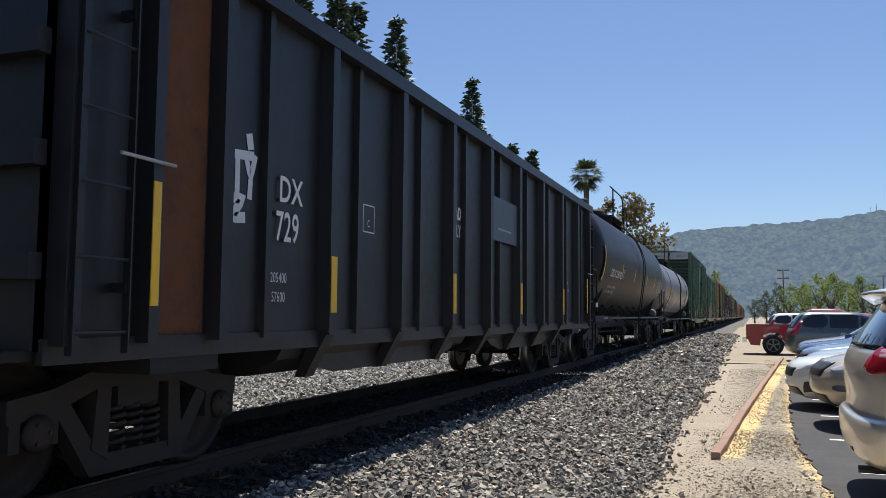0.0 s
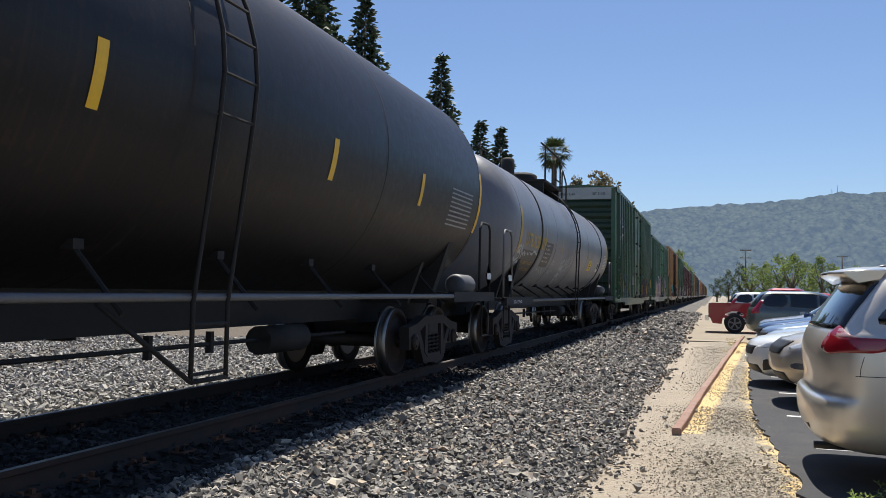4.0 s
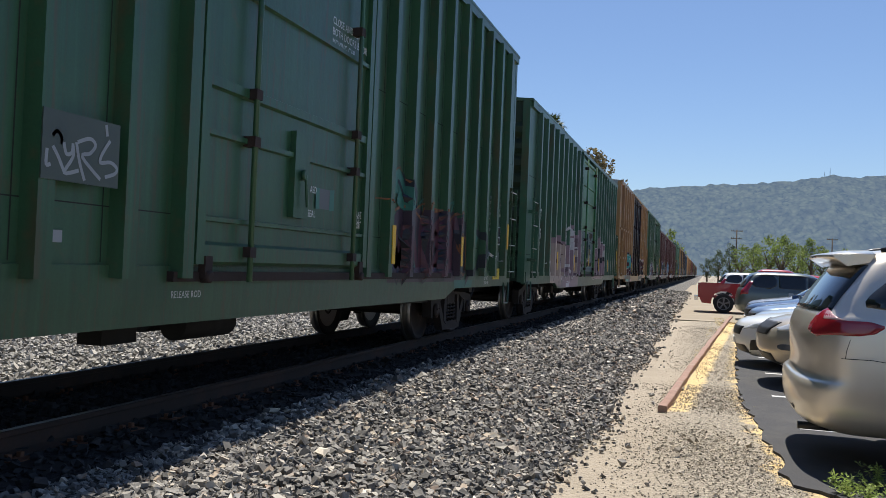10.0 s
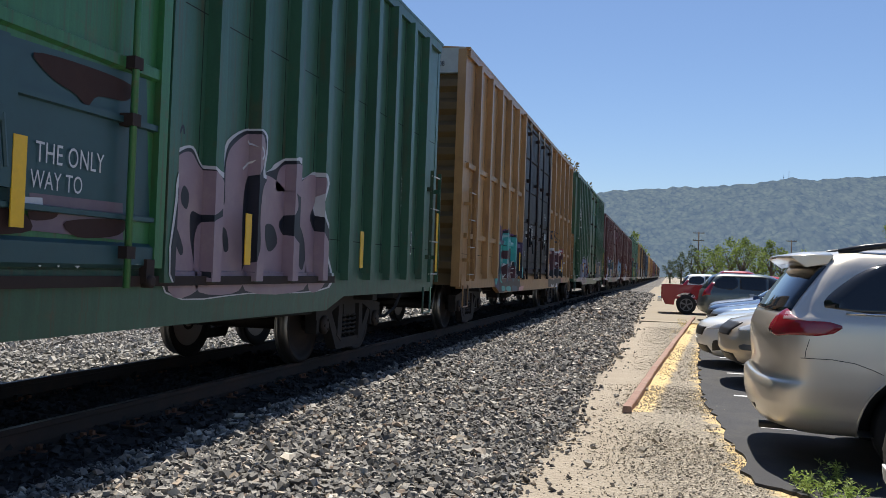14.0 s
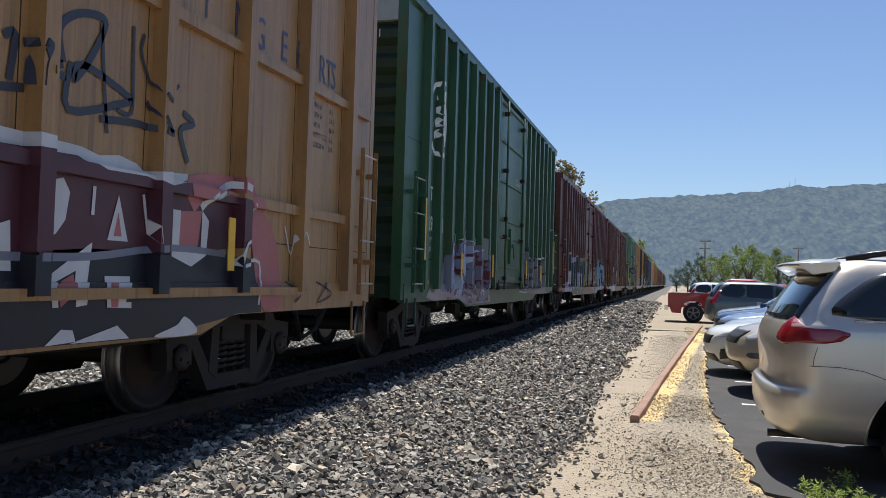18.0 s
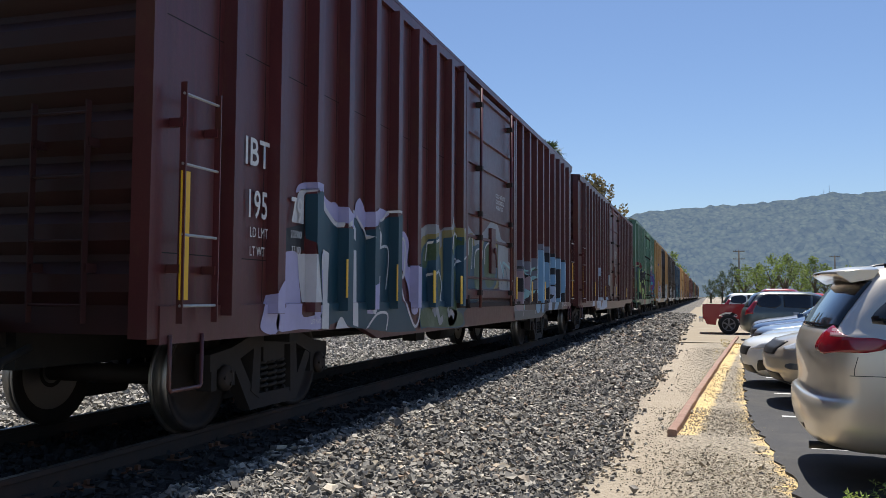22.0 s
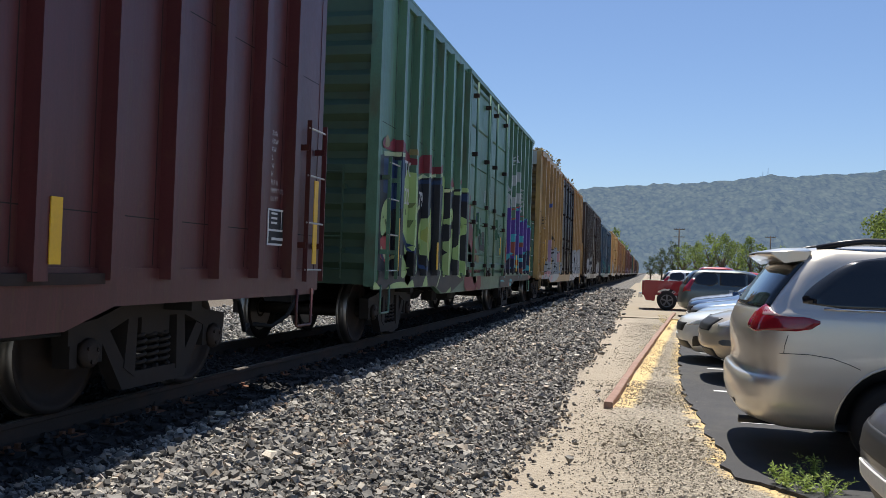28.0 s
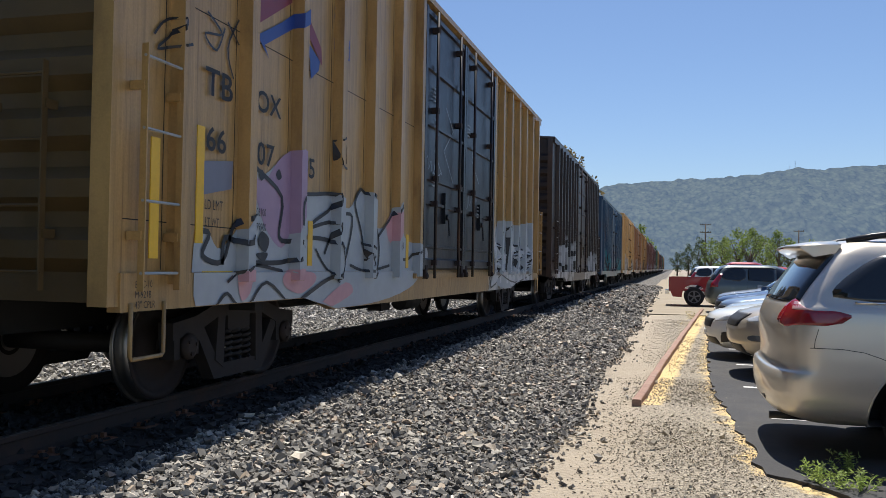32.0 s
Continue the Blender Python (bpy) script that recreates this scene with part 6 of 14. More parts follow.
def numbers(car, rows, material=None, door=0.0):
    for text, y, z, size in rows:
        write(car, text, size * 1.38, y, z, RELIEF[car.name][2] + 0.026, material, 0.55 if text == "11" else 1.15 if car is CAR_H and size > 0.15 else 0.85 if text.isalpha() and size > 0.15 else 0.70, 0.004 if size > 0.15 else 0.0)


def stencil_block(car, y, z, lines, material=None, size=0.062, step=0.092, width=0.28):
    for i, (a, b) in enumerate(lines):
        write(car, a, size, y, z - i * step, RELIEF[car.name][2] + 0.005, material, 0.9)
        write(car, b, size, y + width, z - i * step, RELIEF[car.name][2] + 0.005, material, 0.9)


def box_sign(car, y0, y1, z0, z1):
    x = RELIEF[car.name][2] + 0.006
    p = plate(car, "stencil_panel", y0, y1, z0, z1, M_WHITE, x, label="white-edged black stencil panel")
    m = (z0 + z1) / 2 - 0.03
    for a, b, c, d in ((y0 + 0.02, (y0 + y1) / 2 + 0.03, m + 0.01, z1 - 0.02), ((y0 + y1) / 2 + 0.05, y1 - 0.02, m + 0.01, z1 - 0.02), (y0 + 0.02, y1 - 0.02, z0 + 0.02, m - 0.01)):
        plate(p, "panel_field", a, b, c, d, M_BLACKP, x + 0.003)
    for i in range(3):
        plate(p, "panel_line", y0 + 0.06, y0 + 0.19, m + 0.06 + i * 0.045, m + 0.08 + i * 0.045, M_WHITE, x + 0.005)
    plate(p, "panel_line", y0 + 0.08, y1 - 0.16, z0 + 0.05, z0 + 0.075, M_WHITE, x + 0.005)


def excess_sign(car, y0, y1, z0, z1, x=None):
    x = x or RELIEF[car.name][2] + 0.006
    p = plate(car, "warning_sign", y0, y1, z0, z1, M_SIGNY, x, label="yellow warning sign")
    h = (z1 - z0)
    write(p, "THIS CAR", h * 0.34, y0 + (y1 - y0) * 0.24, z0 + h * 0.56, x + 0.006, M_BLACKP, 0.75)
    write(p, "EXCESS HEIGHT", h * 0.34, y0 + (y1 - y0) * 0.06, z0 + h * 0.16, x + 0.006, M_BLACKP, 0.62)


def oval_logo(car, yc, zc, a, b):
    ring, n = [], 40
    for i in range(n + 1):
        w = i * math.tau / n
        ring.append((yc + a * math.cos(w), zc + b * math.sin(w)))
    strokes = [(0.075, ring), (0.09, [(yc, zc - b * 0.75), (yc, zc + b * 0.8)])]
    for k in range(4):
        z = zc - b * 0.5 + k * b * 0.34
        strokes += [(0.11, [(yc - a * 0.45 * (1 - k * 0.18), z), (yc, z + b * 0.22)]), (0.05, [(yc, z + b * 0.12), (yc + a * 0.4 * (1 - k * 0.18), z - b * 0.06)])]
    spray(car, "oval_emblem", strokes, M_WHITE, 0.004, "white oval emblem")


def bars(car, y, z, w, n, h=0.022, step=0.045, material=None, x=None, seed=1):
    """Small writing too far gone to read."""
    rng = random.Random(seed)
    x = x or RELIEF[car.name][2] + 0.006
    for i in range(n):
        plate(car, "small_print", y + rng.uniform(0, w * 0.1), y + w * rng.uniform(0.75, 1.0), z - i * step, z - i * step + h, material or M_WHITE, x)


numbers(CAR_A, [("IBT", -7.86, 2.21, 0.22), ("21", -7.80, 1.74, 0.23), ("10", -7.14, 1.74, 0.22), ("6", -6.36, 1.74, 0.21), ("LD LMT", -7.84, 1.55, 0.085), ("208300", -7.10, 1.56, 0.075), ("LT WT", -7.84, 1.41, 0.08), ("77700", -7.07, 1.42, 0.07)])
excess_sign(CAR_A, -7.93, -7.46, 0.94, 1.13, 1.475)
excess_sign(CAR_A, 7.43, 7.90, 0.94, 1.13, 1.475)
plate(CAR_A, "stencil_ground", -7.24, -6.88, 0.83, 1.03, P_TURQD, 1.486)
write(CAR_A, "LIFT AND\nJACK HERE", 0.075, -7.21, 0.94, 1.493, M_WHITE, 0.8)
write(CAR_A, "LIFT AND\nJACK HERE", 0.075, 6.84, 0.94, 1.476, M_WHITE, 0.8)
spray(CAR_A, "stencil_ring", [(0.012, [(-5.47 + 0.155 * math.cos(i * math.tau / 32), 2.08 + 0.155 * math.sin(i * math.tau / 32)) for i in range(33)])], M_WHITE, 0.004)
write(CAR_A, "EXCEEDS", 0.05, -5.58, 2.13, 1.457, M_WHITE, 0.8)
write(CAR_A, "PLATE", 0.05, -5.55, 2.05, 1.457, M_WHITE, 0.8)
write(CAR_A, "F", 0.06, -5.49, 1.96, 1.457, M_WHITE, 0.8)
write(CAR_A, "CLOSE AND LOCK\nBOTH DOORS BEFORE\nMOVING CAR", 0.105, 0.55, 3.42, 1.516, M_WHITE, 0.8)
write(CAR_A, "RELEASE ROD", 0.07, -1.75, 0.86, 1.476, M_WHITE, 0.8)
write(CAR_A, "60K", 0.10, -2.37, 1.21, 1.456, M_WHITE, 0.8)
plate(CAR_A, "sticker", -8.53, -8.32, 1.21, 1.28, M_WHITE)
plate(CAR_A, "metal_sheet", -3.085, -2.468, 1.543, 1.925, BOARD_M, 1.568, label="green metal card board with a pale scrawl")
plate(CAR_A, "card_holder", -2.995, -2.785, 1.205, 1.275, P_GREY, 1.46, label="scuffed pale card holder")
strokes(CAR_A, [(0.022, spline(p, False)) for p in (
    [(-3.012, 1.78), (-2.981, 1.81), (-2.945, 1.781), (-2.943, 1.741)], [(-3.018, 1.626), (-3.05, 1.622), (-3.048, 1.707)], [(-3.008, 1.725), (-2.963, 1.67), (-2.916, 1.595)],
    [(-2.927, 1.756), (-2.905, 1.696), (-2.863, 1.709), (-2.858, 1.76)], [(-2.858, 1.75), (-2.853, 1.685), (-2.915, 1.589), (-2.804, 1.614)], [(-2.832, 1.77), (-2.80, 1.66), (-2.755, 1.562)],
    [(-2.823, 1.772), (-2.726, 1.806), (-2.677, 1.774), (-2.72, 1.722), (-2.782, 1.694), (-2.626, 1.582)], [(-2.595, 1.907), (-2.581, 1.842)],
    [(-2.555, 1.819), (-2.617, 1.736), (-2.633, 1.681), (-2.546, 1.692), (-2.489, 1.665), (-2.502, 1.63), (-2.588, 1.6)])], P_GREY, 0.004)
oval_logo(CAR_A, -7.05, 3.65, 0.42, 0.55)
stencil_block(CAR_A, 6.83, 2.32, [("EXH", "17-0"), ("EXW", "10-8"), ("EW", "9-7"), ("IL", "60-9"), ("IW", "9-6"), ("IH", "13-1"), ("CU.FT.", "7562")])
stencil_block(CAR_A, 7.47, 2.33, [("EXH W", "1-2"), ("EXW H", "15-2"), ("EMPTY C.G.", "5-1"), ("LOAD H", "3-8")], width=0.36)
box_sign(CAR_A, 7.49, 7.93, 1.55, 1.87)
write_end(CAR_A, "EXCESS HEIGHT CAR", 0.14, -1.15, 4.85, -8.85, M_BLACKP)
write_end(CAR_A, "IBT 21106", 0.14, 0.6, 4.85, -8.85, M_BLACKP)
numbers(CAR_B, [("IBT", -7.78, 2.25, 0.24), ("195", -7.74, 1.82, 0.23), ("05", -7.04, 1.84, 0.23), ("LD LMT", -7.72, 1.66, 0.08), ("208900", -7.14, 1.66, 0.07), ("LT WT", -7.72, 1.52, 0.08), ("77100", -7.12, 1.51, 0.07)])
plate(CAR_B, "repainted_patch", -7.12, -6.72, 2.32, 2.55, surface("fresh_green_patch", (0.03, 0.15, 0.06), 0.5, grain=10), 1.453)
stencil_block(CAR_B, 7.2, 2.35, [("EXH", "15-9"), ("EXW", "10-8"), ("EW", "9-7"), ("IL", "60-9"), ("IH", "11-6"), ("CU FT", "6645")])
box_sign(CAR_B, 7.3, 7.75, 1.35, 1.67)
write_end(CAR_B, "19505", 0.13, 0.75, 4.42, -8.955)
write_end(CAR_B, "INTERMEDIATE HOSE", 0.07, -0.2, 3.9, -8.955)
write_end(CAR_B, "CUSHION UNIT", 0.07, 0.1, 3.2, -8.955)
numbers(CAR_D, [("IBT", -6.31, 2.32, 0.21), ("189", -6.27, 1.86, 0.23), ("11", -5.48, 1.88, 0.22), ("LD LMT", -6.21, 1.70, 0.085), ("LT WT", -6.21, 1.55, 0.08), ("213300", -5.59, 1.70, 0.07), ("72700", -5.57, 1.55, 0.07)])
oval_logo(CAR_D, -5.70, 3.57, 0.46, 0.55)
excess_sign(CAR_D, -6.38, -5.99, 0.97, 1.13)
spray(CAR_D, "stencil_ring", [(0.012, [(-4.05, 2.10), (-3.82, 2.10), (-3.82, 2.36), (-4.05, 2.36), (-4.05, 2.10)])], M_WHITE, 0.004)
write(CAR_D, "PLATE\n   F", 0.06, -4.02, 2.27, 1.457, M_WHITE, 0.8)
write(CAR_D, "CLOSE AND LOCK\nDOORS BEFORE\nMOVING CAR", 0.10, 0.5, 3.38, 1.516, M_WHITE, 0.8)
plate(CAR_D, "metal_sheet", -2.968, -2.398, 1.530, 1.930, BOARD_M, 1.568, label="green metal card board with sprayed edges")
stencil_block(CAR_D, 5.9, 2.4, [("EXH", "17-0"), ("EXW", "10-8"), ("IL", "50-6"), ("IW", "9-6"), ("IH", "13-1"), ("CU FT", "6269")])
box_sign(CAR_D, 6.05, 6.45, 1.45, 1.78)
excess_sign(CAR_D, 6.05, 6.45, 0.97, 1.13)
write_end(CAR_D, "18911", 0.16, 0.75, 4.42, -7.305)
write_end(CAR_D, "E CUSHION UNIT", 0.10, -0.4, 3.3, -7.305)
write_end(CAR_D, "ELS (W CL. \"C\")", 0.10, -0.4, 3.14, -7.305)
for car, last in ((CAR_E, "79"), (CAR_F, "77")):
    numbers(car, [("IBT", -7.81, 2.20, 0.23), ("195", -7.77, 1.78, 0.23), (last, -7.02, 1.80, 0.23), ("LD LMT", -7.71, 1.62, 0.085), ("208900", -7.02, 1.66, 0.07), ("LT WT", -7.71, 1.47, 0.08), ("77100", -7.0, 1.52, 0.07)])
    o = 7.64 if car is CAR_E else 7.70
    stencil_block(car, o, 2.36, [("EXH", "15-9"), ("EXW", "10-8"), ("EW", "9-7"), ("L", "60-9"), ("W", "9-6"), ("H", "11-6"), ("FLR H", "3-8"), ("EMPTY CG", "4-8"), ("CU FT", "6645")], size=0.065, step=0.078, width=0.36)
    box_sign(car, o - 0.04, o + 0.46, 1.31, 1.66)
    write(car, "CLOSE AND LOCK\nDOORS BEFORE\nMOVING CAR", 0.10, 0.3, 2.83, 1.516, M_WHITE, 0.8)
    write_end(car, "IBT 195" + last, 0.13, 0.35, 4.05, -8.96)
    write(car, "LIFT AND JACK HERE", 0.06, -6.6, 0.89, 1.476, M_WHITE, 0.8)
spray(CAR_F, "stencil_ring", [(0.012, [(-5.68, 1.83), (-5.45, 1.83), (-5.45, 2.10), (-5.68, 2.10), (-5.68, 1.83)])], M_WHITE, 0.010)
plate(CAR_F, "metal_sheet", -2.12, -1.78, 1.52, 1.92, P_GREY, 1.568, label="grey metal card board")
write(CAR_E, "DMA", 0.22, 7.62, 1.13, 1.457, M_WHITE, 0.75)
write(CAR_E, "TONE", 0.24, 7.6, 0.90, 1.478, M_WHITE, 0.7)
numbers(CAR_G, [("TO", -6.25, 2.48, 0.22), ("22", -6.23, 2.06, 0.24), ("79", -5.45, 2.08, 0.24)])
numbers(CAR_H, [("TB", -7.74, 2.46, 0.22), ("OX", -6.93, 2.48, 0.19), ("66", -7.72, 2.03, 0.19), ("07", -6.90, 2.02, 0.20), ("45", -6.0, 2.01, 0.20), ("LD LMT", -7.72, 1.57, 0.08), ("LT WT", -7.71, 1.44, 0.07), ("206100", -6.92, 1.57, 0.07), ("79900", -6.88, 1.44, 0.07)], M_BLACKP)
excess_sign(CAR_H, -7.70, -7.24, 0.95, 1.09)
write(CAR_H, "EOC-10\nM-921B\n43\" CPLR", 0.07, -8.56, 0.98, 1.478, M_BLACKP, 0.8)
write(CAR_H, "any\nroad", 0.34, -5.22, 3.75, 1.456, P_BLUE2, 0.7)
spray(CAR_H, "stencil_ring", [(0.012, [(-5.06, 2.23), (-4.85, 2.23), (-4.85, 2.47), (-5.06, 2.47), (-5.06, 2.23)])], M_BLACKP, 0.004)
write_end(CAR_H, "TBOX 660745", 0.13, 0.25, 4.75, -8.83, M_BLACKP)
for i, (y, z) in enumerate(((-1.7, 3.75), (0.35, 3.55), (-1.7, 2.5), (1.2, 2.2))):
    bars(CAR_H, y, z, 0.3, 4, 0.022, 0.06, P_GREY, 1.535, 20 + i)
stencil_block(CAR_C, 6.85, 2.85, [("EXH W", "8-2"), ("EXW H", "14-2"), ("EW H", "16-9"), ("EMPTY C.G.", "5-2"), ("FLOOR H", "3-8")], M_BLACKP, 0.08, 0.1, 0.42)
plate(CAR_C, "sticker", -1.3, -1.12, 2.0, 2.28, M_WHITE, 1.535)
plate(CAR_C, "sticker", 1.15, 1.33, 2.0, 2.25, M_WHITE, 1.535)
write_end(CAR_C, "308", 0.13, 0.9, 4.75, -8.63, M_BLACKP)

# tank cars and gondola
D1, D2 = (1.58, 2.68), (1.44, 2.50)
write(tank_one, "CRDX 290192", 0.28, -6.04, 2.19, material=M_WHITE, squeeze=1.12, drum=D1, bold=0.004)
write(tank_one, "LD LMT 200300 LB 90800 KG", 0.085, -5.8, 1.90, material=M_WHITE, drum=D1, squeeze=1.2)
write(tank_one, "LT WT    85700 LB 38900 KG", 0.085, -5.8, 1.77, material=M_WHITE, drum=D1, squeeze=1.2)
plate(tank_one, "stencil_square", -3.78, -3.56, 2.2, 2.46, M_WHITE, drum=D1)
plate(tank_one, "stencil_square_field", -3.765, -3.575, 2.215, 2.445, M_BLACKP, drum=(1.582, 2.68))
write(tank_one, "PLATE\n   C", 0.06, -3.75, 2.36, material=M_WHITE, drum=(1.584, 2.68))
for y, z0, z1 in ((-7.13, 2.03, 2.92), (-3.99, 2.2, 2.62), (-1.3, 2.19, 2.6), (1.9, 2.19, 2.58), (4.4, 2.2, 2.59), (7.0, 2.05, 2.95)):
    plate(tank_one, "reflector_strip", y - 0.05, y + 0.05, z0, z1, M_YELLOW, drum=D1, label="yellow reflective strip")
for y, z0, z1, wide in ((-6.4, 1.94, 2.82, 0.07), (-3.87, 2.19, 2.6, 0.05), (-1.7, 2.15, 2.52, 0.04), (2.9, 2.05, 2.35, 0.04), (7.0, 1.94, 2.8, 0.06)):
    plate(tank_two, "reflector_strip", y - wide, y + wide, z0, z1, M_GOLD, drum=D2, label="faded yellow reflective strip")
plate(tank_two, "black_stencil_field", -6.2, -4.2, 1.15, 2.02, P_BLACK, drum=D2, label="black repainted field")
write(tank_two, "UTLX 30103", 0.36, -5.88, 2.10, material=M_GOLD, drum=(1.443, 2.5), bold=0.008, squeeze=1.0)
write(tank_two, "LD LMT 198600 LB   90 100 KG", 0.085, -5.83, 1.74, material=M_GOLD, drum=(1.446, 2.5), squeeze=0.95)
write(tank_two, "LT WT     64400 LB   29 200 KG", 0.085, -5.83, 1.61, material=M_GOLD, drum=(1.446, 2.5), squeeze=0.95)
plate(tank_two, "notice_panel", -3.85, -2.95, 1.74, 2.28, P_BLACK, drum=D2, label="dark notice panel")
for i, line in enumerate(("DO NOT LOAD WITH", "DANGEROUS GOOD IN", "CANADA : NE PAS CHARGER", "DE MARCHANDISES", "DANGEREUSES AU CANADA")):
    write(tank_two, line, 0.058, -3.76, 2.19 - i * 0.088, material=M_WHITE, squeeze=0.82, drum=(1.445, 2.5))
plate(tank_two, "placard", 3.18, 3.72, 1.83, 2.13, M_SIGNY, drum=D2, label="yellow emergency placard")
for i in range(4):
    plate(tank_two, "small_print", 3.25, 3.62 - 0.08 * (i % 2), 2.07 - i * 0.055, 2.09 - i * 0.055, M_BLACKP, drum=(1.444, 2.5))
plate(tank_two, "stencil_square", 4.98, 5.30, 1.85, 2.12, M_WHITE, drum=D2)
plate(tank_two, "stencil_square_field", 5.01, 5.27, 1.93, 2.10, M_BLACKP, drum=(1.443, 2.5))
for i in range(9):
    plate(tank_two, "data_line", 6.25, 6.95, 2.40 - i * 0.05, 2.415 - i * 0.05, M_WHITE, drum=D2)
    plate(tank_one, "data_line", 5.6, 6.6, 2.55 - i * 0.06, 2.57 - i * 0.06, P_GREY, drum=D1)


def tank_line(car, drum, width, pts):
    """A sprayed line bent round the tank."""
    r, zc = drum
    line = spline(pts, False, 6)
    bm = bmesh.new()
    rows = []
    for i, p in enumerate(line):
        a, b = line[max(0, i - 1)], line[min(len(line) - 1, i + 1)]
        d = (b[0] - a[0], b[1] - a[1])
        n = math.hypot(*d) or 1
        q = [(p[0] - d[1] / n * k, p[1] + d[0] / n * k) for k in (-width / 2, width / 2)]
        rows.append([bm.verts.new((math.sqrt(max(0.01, (r + 0.005) ** 2 - (v - zc) ** 2)), u, v)) for u, v in q])
    for a, b in zip(rows, rows[1:]):
        bm.faces.new((a[0], a[1], b[1], b[0]))
    return part("scrawl", bm, P_CHALK, car, "white sprayed scrawl")


P_CHALK = sprayed("chalky_spray", (0.42, 0.43, 0.44), (0.28, 0.29, 0.31))
tank_line(tank_two, D2, 0.05, [(-1.37, 1.87), (-1.34, 1.91), (-1.28, 1.92), (-1.2, 1.88)])
tank_line(tank_two, D2, 0.05, [(-1.14, 1.89), (-1.11, 1.95), (-1.03, 1.97), (-0.95, 1.95)])
tank_line(tank_two, D2, 0.05, [(-1.29, 1.74), (-1.3, 1.81), (-1.25, 1.84), (-1.2, 1.78), (-1.23, 1.71)])
tank_line(tank_two, D2, 0.06, [(-1.15, 1.75), (-1.08, 1.81), (-0.94, 1.86), (-1.02, 1.8), (-0.87, 1.79), (-0.96, 1.74), (-0.8, 1.73)])
tank_line(tank_two, D2, 0.06, [(-1.16, 1.58), (-1.07, 1.63), (-0.93, 1.62), (-0.82, 1.62), (-0.78, 1.57), (-0.9, 1.57)])
tank_line(tank_two, D2, 0.05, [(-1.06, 1.66), (-1.07, 1.76), (-0.95, 1.71)])
tank_line(tank_two, D2, 0.05, [(-1.05, 1.47), (-1.02, 1.51), (-0.9, 1.5), (-0.79, 1.48), (-0.82, 1.44), (-0.97, 1.45)])
tank_line(tank_two, D2, 0.05, [(-1.09, 1.56), (-1.06, 1.59), (-0.94, 1.56)])
tank_line(tank_two, D2, 0.04, [(-0.84, 1.38), (-0.72, 1.4), (-0.71, 1.43), (-0.67, 1.43)])
tank_line(tank_two, D2, 0.025, [(-0.79, 1.54), (-0.72, 1.59), (-0.77, 1.71)])
tank_line(tank_two, D2, 0.03, [(-0.87, 1.94), (-0.81, 1.9), (-0.75, 1.8)])
tank_line(tank_two, D2, 0.035, [(-0.8, 1.96), (-0.73, 2.02)])
tank_line(tank_two, D2, 0.035, [(-0.76, 1.92), (-0.68, 1.99)])
tank_line(tank_two, D2, 0.03, [(-0.72, 1.9), (-0.71, 1.94)])
tank_line(tank_two, D2, 0.04, [(-0.64, 1.67), (-0.73, 1.75), (-0.7, 1.85), (-0.59, 1.89), (-0.5, 1.87), (-0.46, 1.8), (-0.48, 1.71), (-0.54, 1.65), (-0.64, 1.67)])
tank_line(tank_two, D2, 0.035, [(-0.62, 1.71), (-0.58, 1.75), (-0.56, 1.7)])
tank_line(tank_two, D2, 0.04, [(-0.56, 1.49), (-0.63, 1.56), (-0.59, 1.62), (-0.49, 1.6), (-0.43, 1.54), (-0.45, 1.47), (-0.56, 1.49)])
tank_line(tank_two, D2, 0.025, [(-0.55, 1.66), (-0.52, 1.72)])
tank_line(tank_two, D2, 0.035, [(-0.28, 1.48), (-0.45, 1.84), (-0.45, 1.9)])
tank_line(tank_two, D2, 0.035, [(-0.34, 1.57), (-0.35, 1.91)])
tank_line(tank_two, D2, 0.035, [(-0.23, 1.55), (-0.23, 1.79), (-0.31, 1.93)])
tank_line(tank_two, D2, 0.03, [(-0.39, 1.77), (-0.34, 1.86), (-0.25, 1.71)])
tank_line(tank_two, D2, 0.03, [(-0.26, 1.84), (0.04, 1.87)])
tank_line(tank_two, D2, 0.03, [(-0.11, 1.85), (-0.01, 1.63)])
tank_line(tank_two, D2, 0.025, [(-0.26, 1.55), (-0.23, 1.6), (-0.04, 1.63)])
tank_line(tank_two, D2, 0.05, [(-0.57, 1.97), (-0.55, 2.02), (-0.51, 1.98)])
tank_line(tank_two, D2, 0.045, [(-0.49, 2), (-0.46, 2.07), (-0.4, 2.02)])
tank_line(tank_two, D2, 0.03, [(-0.58, 1.92), (-0.28, 2)])
tank_line(tank_two, D2, 0.02, [(-0.25, 1.91), (-0.21, 2.05), (-0.11, 2.12), (-0.01, 2.05)])
tank_line(tank_two, D2, 0.03, [(-0.01, 1.94), (0.06, 1.92)])
tank_line(tank_two, D2, 0.03, [(0.03, 1.99), (0.1, 1.95)])
tank_line(tank_two, D2, 0.05, [(-6.38, 2.01), (-6.32, 2.05), (-6.2, 2.07), (-6.19, 2), (-6.32, 1.95), (-6.13, 1.94), (-6.11, 1.84), (-6.3, 1.78), (-6.46, 1.83)])
tank_line(tank_two, D2, 0.04, [(-6.12, 2.07), (-6.04, 1.95), (-6.04, 2.09), (-5.92, 1.84)])
tank_line(tank_two, D2, 0.05, [(-6.16, 1.72), (-6.08, 1.77), (-5.94, 1.74)])
tank_line(tank_two, D2, 0.03, [(-5.91, 1.96), (-5.8, 1.9), (-5.78, 1.98), (-5.63, 1.9), (-5.61, 1.98)])
tank_line(tank_two, D2, 0.03, [(-5.49, 1.96), (-5.35, 1.93), (-5.29, 2)])
